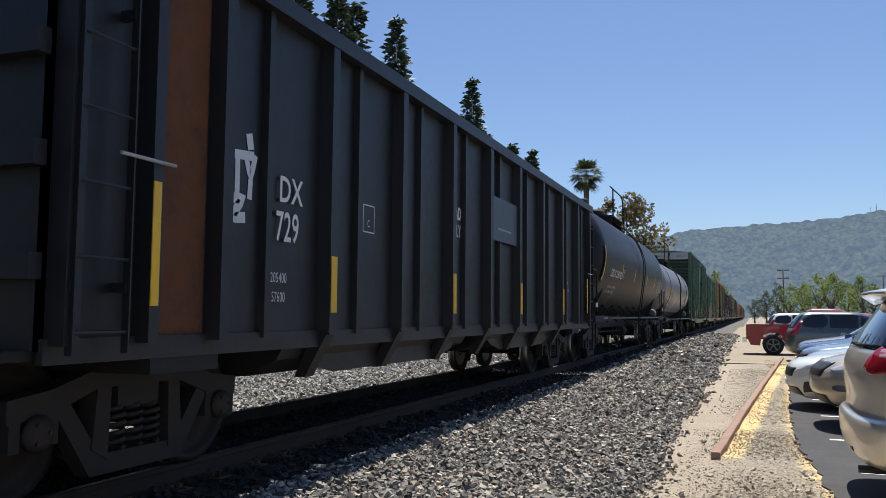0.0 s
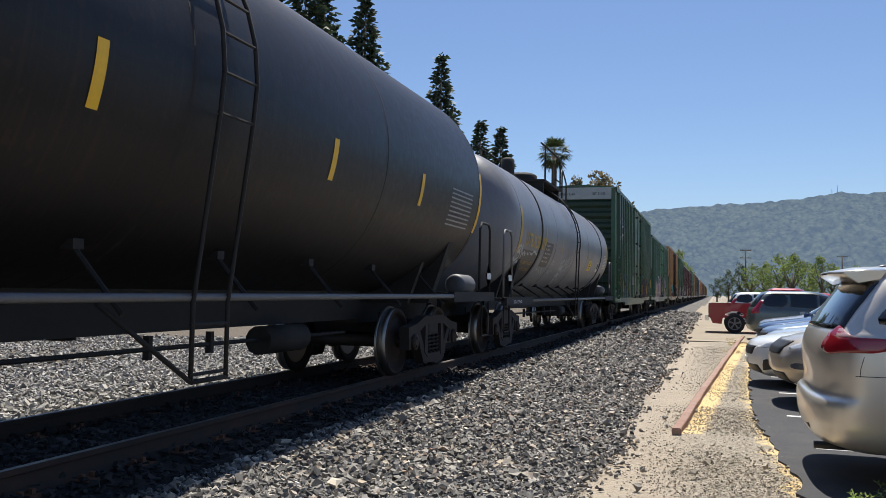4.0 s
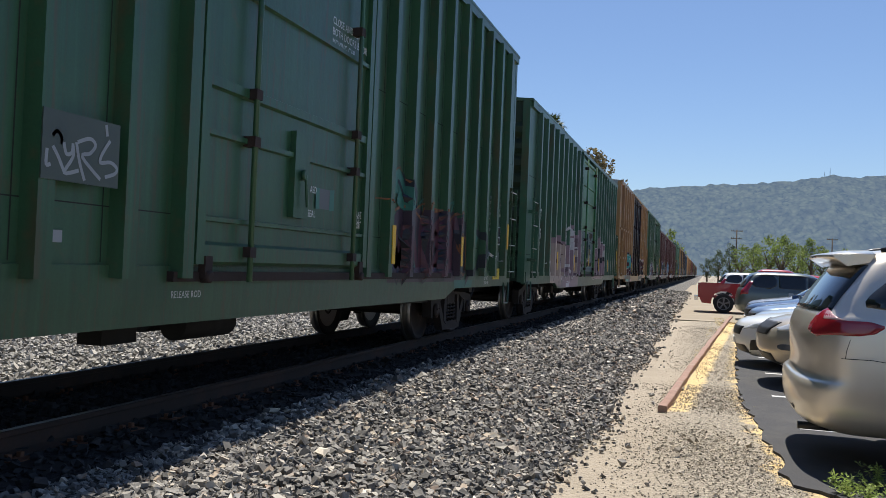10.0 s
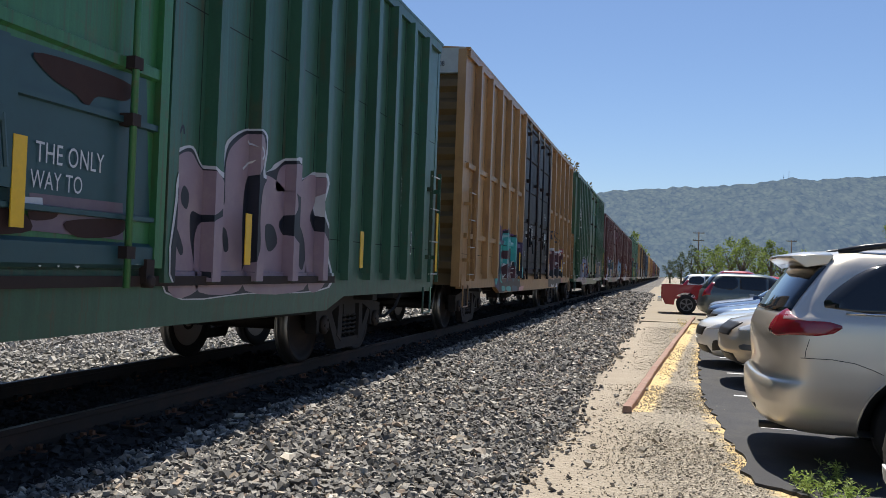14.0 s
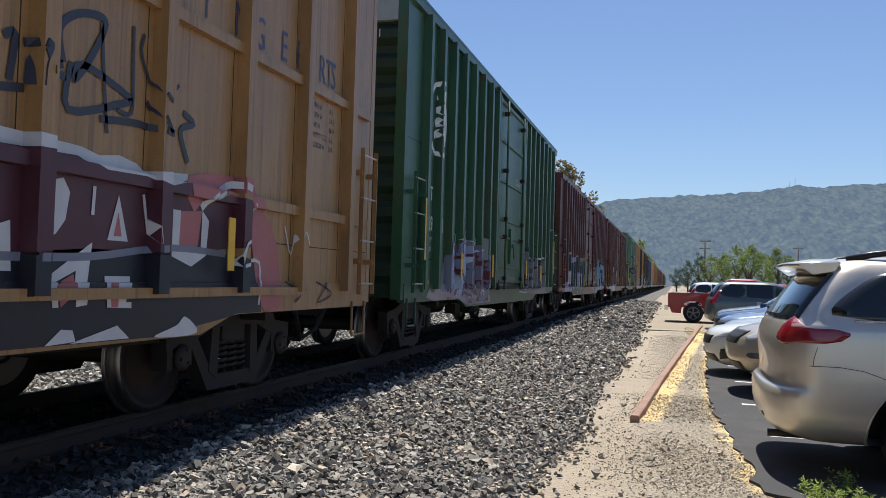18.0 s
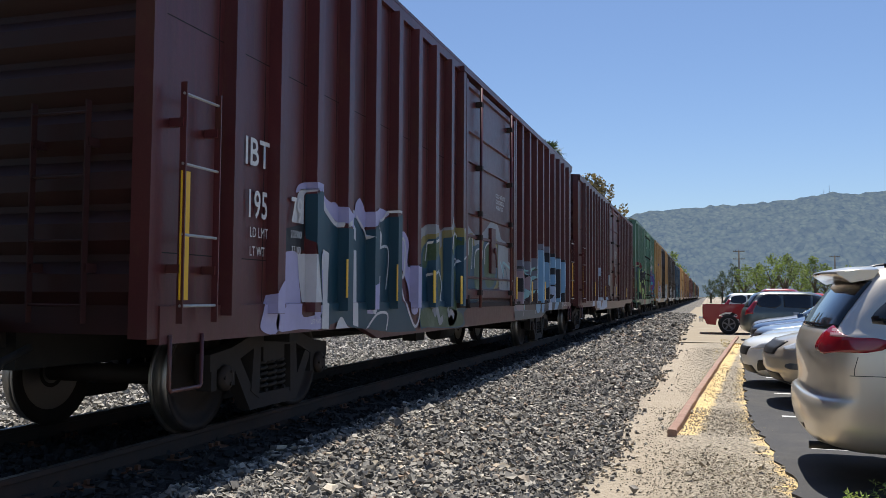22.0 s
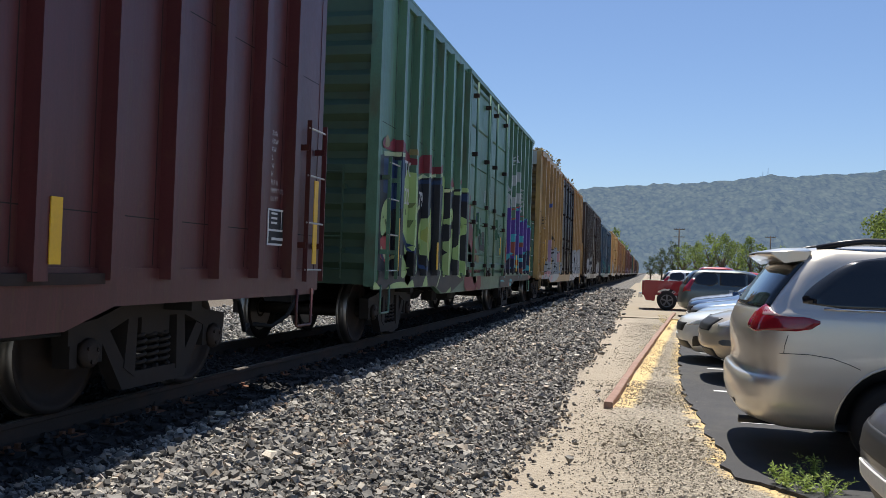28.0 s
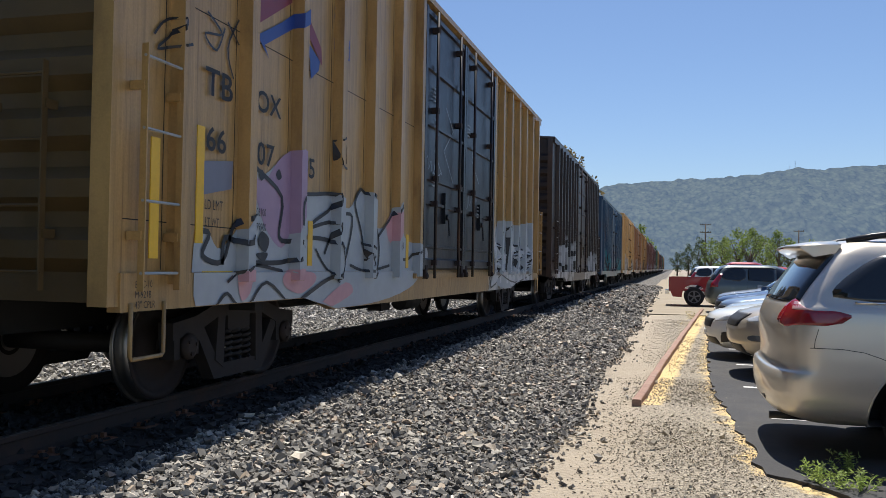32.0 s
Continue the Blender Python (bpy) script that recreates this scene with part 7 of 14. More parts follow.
tank_line(tank_two, D2, 0.045, [(-5.19, 1.97), (-5, 1.95), (-4.88, 2.02), (-4.51, 1.96)])
tank_line(tank_two, D2, 0.02, [(-3.51, 1.68), (-3.24, 1.59), (-3.29, 1.7), (-2.99, 1.59), (-2.97, 1.71)])
tank_line(tank_two, D2, 0.02, [(-2.43, 1.85), (-2.42, 1.91), (-2.23, 1.88), (-2.3, 1.81), (-2.49, 1.86)])
tank_line(tank_two, D2, 0.02, [(-2.46, 1.63), (-2.44, 1.69), (-2.18, 1.61), (-2.15, 1.71), (-1.9, 1.65)])
tank_line(tank_two, D2, 0.02, [(-3.87, 1.69), (-3.66, 1.66)])
for _pts in ([(-4.5, 1.95), (-4.38, 1.82), (-4.45, 1.65), (-4.3, 1.75)], [(-4.42, 1.60), (-4.3, 1.5), (-4.36, 1.72), (-4.25, 1.85)]):
    tank_line(tank_one, D1, 0.012, _pts)
for car, text, h in ((tank_one, "2 INCH TREAD COND SHOES", 7.0), (tank_two, "2 INCH HF COMP SHOES", 6.6)):
    if car is tank_one:
        write(car, text, 0.058, -7.09, 1.07, 1.504, M_WHITE, 0.75)
    else:
        write(car, text, 0.085, -h - 0.75, 0.955, 1.504, M_WHITE, 0.75)
    for s in (-1, 1):
        bm = bmesh.new()
        q = [bm.verts.new(p) for p in ((1.475, s * (h + 0.95), 1.22), (1.475, s * (h + 0.95) + 0.19, 1.41), (1.475, s * (h + 0.95), 1.60), (1.475, s * (h + 0.95) - 0.19, 1.41))]
        bm.faces.new(q)
        bmesh.ops.solidify(bm, geom=bm.faces[:], thickness=0.01)
        part("hazard_placard", bm, P_RED, car, "red diamond hazard placard")
        plate(car, "placard_number", s * (h + 0.95) - 0.12, s * (h + 0.95) + 0.12, 1.36, 1.46, M_WHITE, 1.482)
RELIEF[hopper_one.name] = ([], (99, 99), 1.48, 0.3)
numbers(hopper_one, [("DX", -5.39, 2.04, 0.21), ("729", -5.43, 1.73, 0.24), ("205400", -5.49, 1.40, 0.08), ("57600", -5.47, 1.25, 0.08)])
tank_like = [(0.07, [(-6.04, 2.30), (-5.72, 2.33)]), (0.06, [(-5.93, 2.32), (-5.93, 2.02)]), (0.06, [(-5.82, 2.3), (-5.76, 2.15), (-5.70, 2.34)]), (0.06, [(-5.76, 2.15), (-5.77, 2.0)]), (0.08, [(-6.02, 1.98), (-5.85, 2.0), (-6.0, 1.84), (-5.82, 1.86)]), (0.12, [(-5.82, 2.42), (-5.74, 2.44)])]
spray(hopper_one, "scrawl", tank_like, P_WHITE, 0.004, "white paint scrawl")
spray(hopper_one, "stencil_ring", [(0.012, [(-3.82, 1.95), (-3.57, 1.95), (-3.57, 2.21), (-3.82, 2.21), (-3.82, 1.95)])], M_WHITE, 0.004)
box_sign(hopper_one, 5.10, 5.38, 1.72, 2.06)
plate(hopper_one, "sticker", 5.50, 5.70, 1.35, 1.40, M_WHITE, 1.484)
write(hopper_one, "L   51-", 0.10, 5.60, 1.78, 1.486, M_WHITE, 0.7)
write(hopper_one, "177 400", 0.10, 5.60, 1.63, 1.486, M_WHITE, 0.7)
write(hopper_one, "C", 0.1, -3.73, 2.0, 1.486, M_WHITE)
plate(hopper_one, "blue_sheet", 0.17, 1.57, 2.22, 2.85, surface("blue_grey_sheet", (0.05, 0.065, 0.085), 0.5), 1.55, label="blue-grey riveted sheet")
bars(hopper_one, 0.45, 2.38, 0.9, 1, 0.03, 0.1, P_SLATEB, 1.556, 9)
write(hopper_one, "TIE\nLOAD\nONLY", 0.22, -1.37, 2.58, 1.486, M_WHITE, 0.7, 0.004)
plate(hopper_one, "rusty_panel", -6.82, -6.30, 1.0, 3.5, surface("rust_panel", (0.13, 0.045, 0.014), 0.85, grain=7, vary=0.4, big=1.6, dirt=(0.035, 0.018, 0.012), dirt_amount=0.8), 1.482, label="rust-brown end panel")



# ---- sprayed figures ----
def shape(car, material, layer, outline):
    """A sprayed field inside an outline of (y, z) points, lying on the ribbed wall."""
    posts, (d0, d1), W, zf = RELIEF[car.name]
    bm = bmesh.new()
    vs = [bm.verts.new((0, y, z)) for y, z in outline]
    es = [bm.edges.new((a, b)) for a, b in zip(vs, vs[1:] + vs[:1])]
    bmesh.ops.triangle_fill(bm, use_beauty=True, edges=es)
    lo, hi = min(y for y, _ in outline), max(y for y, _ in outline)
    cuts = [(0, p + k, 0) for p in posts for k in (-0.073, -0.062, 0.062, 0.073) if lo < p + k < hi] + [(0, d + k, 0) for d in (d0, d1) for k in (-0.002, 0.002) if lo < d < hi]
    for co in cuts:
        bmesh.ops.bisect_plane(bm, geom=bm.verts[:] + bm.edges[:] + bm.faces[:], plane_co=co, plane_no=(0, 1, 0))
    low, top = min(z for _, z in outline), max(z for _, z in outline)
    levels = [zf + k for k in (0.018, 0.023, 0.097, 0.102)] + [b + k for b in BELTS.get(car.name, ()) for k in (-0.05, -0.045, 0.045, 0.05)]
    for k in levels:
        if low < k < top:
            bmesh.ops.bisect_plane(bm, geom=bm.verts[:] + bm.edges[:] + bm.faces[:], plane_co=(0, 0, k), plane_no=(0, 0, 1))
    for v in bm.verts:
        v.co.z = max(v.co.z, sill_low(car, v.co.y))
        v.co.x = side_x(car, v.co.y, v.co.z) + 0.003 + 0.0025 * layer
    for f in bm.faces:
        f.smooth = False
    return part("graffiti_field", bm, material, car, "sprayed graffiti field")


P_INK, P_TEALD, P_ORANGED, P_PINKD = sprayed("ink_spray", (0.012, 0.014, 0.022), (0.02, 0.02, 0.035)), sprayed("dull_teal_spray", (0.035, 0.17, 0.13), (0.03, 0.11, 0.09)), sprayed("dull_orange_spray", (0.20, 0.075, 0.025)), sprayed("dull_pink_spray", (0.22, 0.11, 0.14))
P_MAUVE, P_PALEW, P_MAROONB, P_SLATE = sprayed("mauve_spray", (0.30, 0.21, 0.25), (0.38, 0.30, 0.28)), sprayed("pale_spray", (0.60, 0.60, 0.62), (0.42, 0.42, 0.45)), sprayed("wine_spray", (0.085, 0.022, 0.035), (0.045, 0.015, 0.02)), sprayed("slate_spray", (0.19, 0.20, 0.26), (0.17, 0.17, 0.2))
P_FLAME, P_REDD, P_DEEP = sprayed("flame_spray", (0.33, 0.26, 0.28), (0.24, 0.12, 0.12)), sprayed("dark_red_spray", (0.14, 0.025, 0.03)), sprayed("deep_blue_spray", (0.012, 0.035, 0.11), (0.02, 0.07, 0.16))
P_SKY = sprayed('pale_sky_spray', (0.22, 0.40, 0.58), (0.16, 0.32, 0.5))
P_PLUM = sprayed('plum_spray', (0.055, 0.032, 0.05), (0.035, 0.02, 0.03))
P_GREYW, P_GOLDY, P_NAVYB = sprayed('grey_white_spray', (0.21, 0.22, 0.235), (0.12, 0.13, 0.14)), sprayed('mustard_spray', (0.26, 0.21, 0.07), (0.3, 0.29, 0.2)), sprayed('dull_blue_spray', (0.02, 0.075, 0.13), (0.03, 0.1, 0.13))
P_PALEC, P_MIST, P_ROSE = sprayed("pale_cyan_spray", (0.30, 0.52, 0.55)), sprayed("misty_white_spray", (0.42, 0.46, 0.48), (0.33, 0.34, 0.42)), sprayed("rose_lilac_spray", (0.40, 0.27, 0.38), (0.30, 0.20, 0.33))


def blob(car, material, layer, outline):
    """A sprayed field with a rounded edge."""
    return shape(car, material, layer, spline(outline, True))


def curve(car, material, layer, width, pts):
    """A sprayed line."""
    return spray(car, "graffiti_line", [(width, spline(pts, False))], material, 0.004 + 0.0025 * layer)


P_MISTY, P_PINKL, P_PLUMB = sprayed("hazy_white_spray", (0.30, 0.31, 0.33), (0.20, 0.19, 0.22)), sprayed("pale_pink_spray", (0.34, 0.26, 0.30), (0.28, 0.20, 0.25)), sprayed("brown_plum_spray", (0.085, 0.055, 0.055), (0.05, 0.05, 0.045))
P_SKYD, P_VIOLET, P_PURPLEP = sprayed("mid_blue_spray", (0.24, 0.30, 0.42), (0.18, 0.24, 0.36)), sprayed("violet_spray", (0.055, 0.03, 0.10), (0.03, 0.02, 0.06)), sprayed("magenta_spray", (0.17, 0.05, 0.17))
P_SALMON, P_INKB, P_LAVEN = sprayed("salmon_spray", (0.42, 0.13, 0.13), (0.30, 0.09, 0.10)), sprayed("blue_black_spray", (0.03, 0.03, 0.045)), sprayed("lavender_spray", (0.17, 0.18, 0.26), (0.11, 0.14, 0.17))
P_GREYD, P_PURPLED, P_LIMEW = sprayed("dull_grey_spray", (0.10, 0.105, 0.115)), sprayed("dusk_purple_spray", (0.06, 0.04, 0.09)), sprayed("lime_white_spray", (0.46, 0.54, 0.32), (0.36, 0.46, 0.22))
P_LIMED, P_LIMEY, P_REDF = sprayed("dark_lime_spray", (0.10, 0.16, 0.05)), sprayed("yellow_lime_spray", (0.40, 0.45, 0.12), (0.3, 0.4, 0.12)), sprayed("flame_red_spray", (0.20, 0.022, 0.035), (0.13, 0.02, 0.035))
P_RUSTO, P_DEEPN = sprayed("rust_orange_spray", (0.30, 0.075, 0.045), (0.20, 0.05, 0.035)), sprayed("night_blue_spray", (0.014, 0.016, 0.06), (0.02, 0.02, 0.09))
P_EMBR, P_PALEB, P_MAUVEB = sprayed("emblem_red", (0.22, 0.03, 0.05)), sprayed("grey_blue_spray", (0.16, 0.24, 0.30)), sprayed("dusty_mauve_spray", (0.15, 0.10, 0.13), (0.20, 0.15, 0.15))
P_SEA, P_TEALG, P_PERI, P_GREYG = sprayed("sea_green_spray", (0.058, 0.125, 0.130), (0.045, 0.09, 0.085)), sprayed("green_teal_spray", (0.045, 0.16, 0.135)), sprayed("periwinkle_spray", (0.31, 0.35, 0.54), (0.24, 0.22, 0.33)), sprayed("greenish_grey_spray", (0.10, 0.13, 0.14))
P_MAROONC = sprayed("deep_red_spray", (0.12, 0.022, 0.038), (0.08, 0.016, 0.03))
P_DOORT, P_CHIP = sprayed("blue_green_door_paint", (0.026, 0.075, 0.085), (0.02, 0.05, 0.05)), surface("rust_chip", (0.035, 0.014, 0.012), 0.85, grain=20, dirt=(0.07, 0.03, 0.018), dirt_amount=0.4)
P_WOODG, P_RED_BARE = surface("grey_weathered_board", (0.11, 0.11, 0.10), 0.9, grain=20, dirt=(0.05, 0.05, 0.045)), sprayed("bare_red_paint", (0.10, 0.026, 0.028))
# wagon with the orange-edged dark figure
shape(CAR_A, P_INK, 1, [(5.04, 1.75), (5.51, 1.85), (5.66, 1.82), (5.75, 1.43), (5.75, 1.1), (5.56, 0.98), (5.08, 0.95)])
shape(CAR_A, P_TEALD, 1, [(5.08, 0.94), (6.12, 0.94), (6.05, 0.81), (6.02, 0.72), (5.1, 0.72)])
shape(CAR_A, P_TEALD, 2, [(6.03, 1.69), (6.35, 1.73), (6.48, 1.65), (6.32, 1.53), (6.06, 1.28), (6.03, 1.4)])
shape(CAR_A, P_INK, 3, [(6.05, 1.73), (6.43, 1.75), (6.71, 1.62), (6.69, 1.34), (6.52, 1.14), (6.29, 1.07), (6.56, 1.43), (6.5, 1.6), (6.24, 1.67)])
shape(CAR_A, P_INK, 3, [(5.75, 1.09), (5.94, 1.16), (6.06, 1.31), (6.32, 1.52), (6.28, 1.41), (5.79, 0.93), (5.63, 0.83)])
shape(CAR_A, P_ORANGED, 2, [(5.05, 1.47), (5.54, 1.47), (5.53, 1.31), (5.06, 1.31)])
strokes(CAR_A, [(0.04, [(5.05, 1.61), (5.32, 1.63), (5.66, 1.58), (5.7, 1.32), (5.7, 1.09), (5.56, 1.02), (5.08, 1.05)])], P_ORANGED, 0.0115)
strokes(CAR_A, [(0.02, [(5.96, 1.13), (6.06, 1.19), (6.11, 1.09), (6.2, 1.2), (6.3, 1.12), (6.16, 1.06)])], P_PINKD, 0.0115)
shape(CAR_A, P_PLUM, 0, [(2.36, 0.93), (2.31, 1.59), (2.53, 1.7), (2.77, 1.84), (3.22, 1.87), (3.68, 1.86), (4.41, 1.91), (5.25, 1.83), (5.47, 0.92)])
shape(CAR_A, P_TEALD, 1, [(2.42, 2.13), (2.66, 2.24), (2.87, 2.19), (3.08, 1.96), (2.97, 1.84), (2.7, 1.98), (2.54, 1.99)])
strokes(CAR_A, [(0.3, [(2.58, 1.54), (2.67, 1.04), (2.74, 1.34), (2.84, 1.04), (2.9, 1.62)]), (0.3, [(3.09, 1.04), (3.18, 1.63), (3.41, 1.04)]), (0.3, [(3.57, 1.04), (3.55, 1.67), (3.81, 1.52), (3.79, 1.1), (3.57, 1.04)]), (0.3, [(4.48, 1.78), (4.05, 1.59), (4.41, 1.39), (4.07, 1.07), (4.6, 1.08)]), (0.3, [(4.88, 1.05), (4.87, 1.79), (5.19, 1.76)])], P_INK, 0.0065)
strokes(CAR_A, [(0.2, [(2.58, 1.54), (2.67, 1.04), (2.74, 1.34), (2.84, 1.04), (2.9, 1.62)]), (0.2, [(3.09, 1.04), (3.18, 1.63), (3.41, 1.04)]), (0.2, [(3.57, 1.04), (3.55, 1.67), (3.81, 1.52), (3.79, 1.1), (3.57, 1.04)]), (0.2, [(4.48, 1.78), (4.05, 1.59), (4.41, 1.39), (4.07, 1.07), (4.6, 1.08)]), (0.2, [(4.88, 1.05), (4.87, 1.79), (5.19, 1.76)])], P_MAROONB, 0.0090)
strokes(CAR_A, [(0.035, [(2.55, 1.78), (2.77, 1.85), (3.22, 1.84), (3.53, 1.74), (3.67, 1.97), (4.02, 1.86), (4.63, 1.95), (4.81, 1.81)]), (0.035, [(4.71, 0.99), (4.76, 1.78), (5.11, 1.94), (5.38, 1.81)]), (0.035, [(2.89, 1.84), (3.14, 2.02)])], P_ORANGED, 0.0115)
strokes(CAR_A, [(0.03, [(3.43, 1.93), (3.58, 2.0), (3.56, 1.85)]), (0.03, [(4.73, 2.02), (4.97, 2.08), (4.84, 1.91)]), (0.03, [(3.31, 1.19), (3.37, 1.04)])], P_TEALD, 0.0115)
write(CAR_C, 'DO NOT LUBE DOOR', 0.095, -2.45, 2.11, 1.535, M_WHITE, 0.8)
write(CAR_C, 'ROLLERS LUBED', 0.05, -2.45, 2.03, 1.535, M_WHITE, 0.8)
write(CAR_C, 'GUNDERSON CONCARB', 0.05, -2.45, 1.98, 1.535, M_WHITE, 0.8)
write(CAR_C, '08-16', 0.05, -2.45, 1.932, 1.535, M_WHITE, 0.8)
write(CAR_C, 'UNLATCH', 0.068, -2.47, 1.62, 1.535, M_WHITE, 0.8)
write(CAR_C, 'TO CLOSE', 0.068, -2.47, 1.56, 1.535, M_WHITE, 0.8)
write(CAR_C, 'DOOR', 0.068, -2.47, 1.51, 1.535, M_WHITE, 0.8)
write(CAR_C, 'SEAL', 0.095, -1.77, 1.66, 1.535, M_WHITE, 0.8)
write(CAR_C, 'R', 0.123, -1.78, 1.5, 1.535, M_WHITE, 0.8)
write(CAR_C, 'ASD', 0.095, -1.52, 2.08, 1.535, M_WHITE, 0.8)
write(CAR_C, 'OPEN', 0.085, -1.67, 2.26, 1.535, M_WHITE, 0.8)
write(CAR_C, 'ABRIR', 0.085, -1.64, 2.19, 1.535, M_WHITE, 0.8)
write(CAR_C, 'CLOSE', 0.085, -1.41, 2.29, 1.535, M_WHITE, 0.8)
write(CAR_C, 'CERRAR', 0.085, -1.44, 2.18, 1.535, M_WHITE, 0.8)
write(CAR_C, 'OPENING', 0.064, 0.97, 2.762, 1.535, M_WHITE, 0.8)
write(CAR_C, 'MAX W 10-0', 0.064, 0.97, 2.7, 1.535, M_WHITE, 0.8)
write(CAR_C, 'TOTAL W 20-0', 0.064, 0.97, 2.638, 1.535, M_WHITE, 0.8)
write(CAR_C, 'SEAL', 0.076, 0.5, 1.65, 1.535, M_WHITE, 0.8)
write(CAR_C, 'R', 0.104, 0.5, 1.48, 1.535, M_WHITE, 0.8)
write(CAR_C, 'ASD', 0.076, 0.78, 2.05, 1.535, M_WHITE, 0.8)
write(CAR_C, 'OPEN', 0.06, 0.64, 2.22, 1.535, M_WHITE, 0.8)
write(CAR_C, 'ABRIR', 0.06, 0.64, 2.16, 1.535, M_WHITE, 0.8)
write(CAR_C, 'CLOSE', 0.06, 0.89, 2.25, 1.535, M_WHITE, 0.8)
write(CAR_C, 'CERRAR', 0.06, 0.88, 2.18, 1.535, M_WHITE, 0.8)
write(CAR_C, 'UNLATCH', 0.064, 1.44, 1.61, 1.535, M_WHITE, 0.8)
write(CAR_C, 'TO CLOSE', 0.064, 1.44, 1.54, 1.535, M_WHITE, 0.8)
write(CAR_C, 'DOOR', 0.064, 1.44, 1.49, 1.535, M_WHITE, 0.8)
# later sprayed lines, chipped paint and lettering
blob(CAR_A, P_SEA, 1.00, [(-7.20, 1.39), (-7.11, 1.36), (-6.95, 1.30), (-6.79, 1.30), (-6.72, 1.22), (-6.78, 1.14), (-6.74, 1.05), (-6.93, 1.05), (-7.15, 1.11), (-7.21, 1.19), (-7.16, 1.25), (-7.23, 1.31)])
blob(CAR_A, P_SEA, 1.06, [(-6.52, 1.69), (-6.40, 1.72), (-6.18, 1.72), (-5.98, 1.65), (-5.96, 1.55), (-6.06, 1.48), (-5.94, 1.34), (-5.89, 0.81), (-6.69, 0.80), (-6.81, 0.88), (-6.67, 1.01), (-6.63, 1.18), (-6.67, 1.31), (-6.53, 1.34), (-6.46, 1.45)])
blob(CAR_A, P_SEA, 1.12, [(-6.28, 1.71), (-6.17, 1.82), (-5.96, 1.96), (-5.76, 1.94), (-5.80, 1.81), (-5.99, 1.72)])
blob(CAR_A, P_SEA, 1.18, [(-5.83, 1.59), (-5.77, 1.71), (-5.70, 1.82), (-5.49, 1.91), (-5.27, 1.92), (-5.02, 1.86), (-5.16, 1.77), (-5.24, 1.63), (-5.11, 1.48), (-5.04, 1.38), (-4.92, 1.44), (-4.65, 1.28), (-4.50, 1.17), (-4.29, 1.20), (-4.14, 1.12), (-4.19, 0.88), (-3.92, 0.79), (-4.10, 0.71), (-5.86, 0.76), (-5.82, 0.91), (-5.74, 1.10), (-5.82, 1.30), (-5.76, 1.40)])
blob(CAR_A, P_SEA, 1.24, [(-5.04, 1.62), (-4.95, 1.68), (-4.70, 1.83), (-4.76, 1.72), (-4.94, 1.60), (-4.74, 1.56), (-4.99, 1.54)])
blob(CAR_A, P_SEA, 1.30, [(-4.22, 1.23), (-3.85, 1.33), (-3.92, 1.18), (-4.21, 1.13)])
blob(CAR_A, P_SEA, 1.36, [(-4.27, 1.00), (-3.90, 1.03), (-4.12, 0.91), (-4.30, 0.94)])
blob(CAR_A, P_TEALG, 2.42, [(-7.13, 1.33), (-6.95, 1.30), (-6.89, 1.26), (-7.02, 1.22), (-7.15, 1.25)])
blob(CAR_A, P_TEALG, 2.48, [(-6.27, 1.72), (-6.10, 1.84), (-5.96, 1.94), (-5.98, 1.81), (-6.09, 1.72)])
blob(CAR_A, P_TEALG, 2.54, [(-6.61, 1.27), (-6.47, 1.27), (-6.56, 1.20)])
blob(CAR_A, P_TEALG, 2.60, [(-6.12, 1.01), (-5.96, 1.10), (-5.90, 0.86), (-6.06, 0.83)])
blob(CAR_A, P_TEALG, 2.66, [(-4.89, 1.11), (-4.70, 1.17), (-4.55, 1.00), (-4.68, 0.94)])
blob(CAR_A, P_TEALG, 2.72, [(-5.19, 1.00), (-4.88, 1.00), (-4.80, 0.84), (-5.17, 0.79)])
blob(CAR_A, P_PLUMB, 2.78, [(-6.62, 1.10), (-6.39, 1.11), (-6.42, 1.01), (-6.58, 0.92), (-6.64, 0.99)])
blob(CAR_A, P_PLUMB, 2.00, [(-6.22, 0.94), (-6.09, 0.91), (-6.15, 0.84)])
curve(CAR_A, P_INK, 4.06, 0.022, [(-7.20, 1.39), (-7.11, 1.36), (-6.95, 1.30), (-6.79, 1.30)])
curve(CAR_A, P_INK, 4.12, 0.022, [(-7.23, 1.25), (-7.15, 1.25), (-7.00, 1.21), (-6.79, 1.26)])
curve(CAR_A, P_INK, 4.18, 0.022, [(-7.21, 1.18), (-7.08, 1.14), (-6.80, 1.17)])
curve(CAR_A, P_INK, 4.24, 0.022, [(-7.15, 1.11), (-6.94, 1.10), (-6.78, 1.14)])
curve(CAR_A, P_INK, 4.30, 0.022, [(-7.00, 1.21), (-6.92, 1.29)])
curve(CAR_A, P_INK, 4.36, 0.022, [(-6.59, 1.75), (-6.62, 1.83), (-6.56, 1.92), (-6.44, 1.97)])
curve(CAR_A, P_INK, 4.42, 0.022, [(-6.60, 1.66), (-6.40, 1.73), (-6.20, 1.74), (-5.98, 1.65), (-5.95, 1.53), (-6.11, 1.46), (-6.32, 1.48)])
curve(CAR_A, P_INK, 4.48, 0.022, [(-6.39, 1.64), (-6.22, 1.63), (-6.07, 1.59), (-6.07, 1.50), (-6.21, 1.51), (-6.21, 1.57), (-6.09, 1.59)])
curve(CAR_A, P_INK, 4.54, 0.022, [(-6.46, 1.45), (-6.39, 1.37), (-6.42, 1.23), (-6.34, 1.01)])
curve(CAR_A, P_INK, 4.60, 0.022, [(-6.34, 1.48), (-6.29, 1.33), (-6.17, 1.21), (-6.04, 1.43)])
curve(CAR_A, P_INK, 4.66, 0.022, [(-6.35, 1.14), (-5.94, 1.15)])
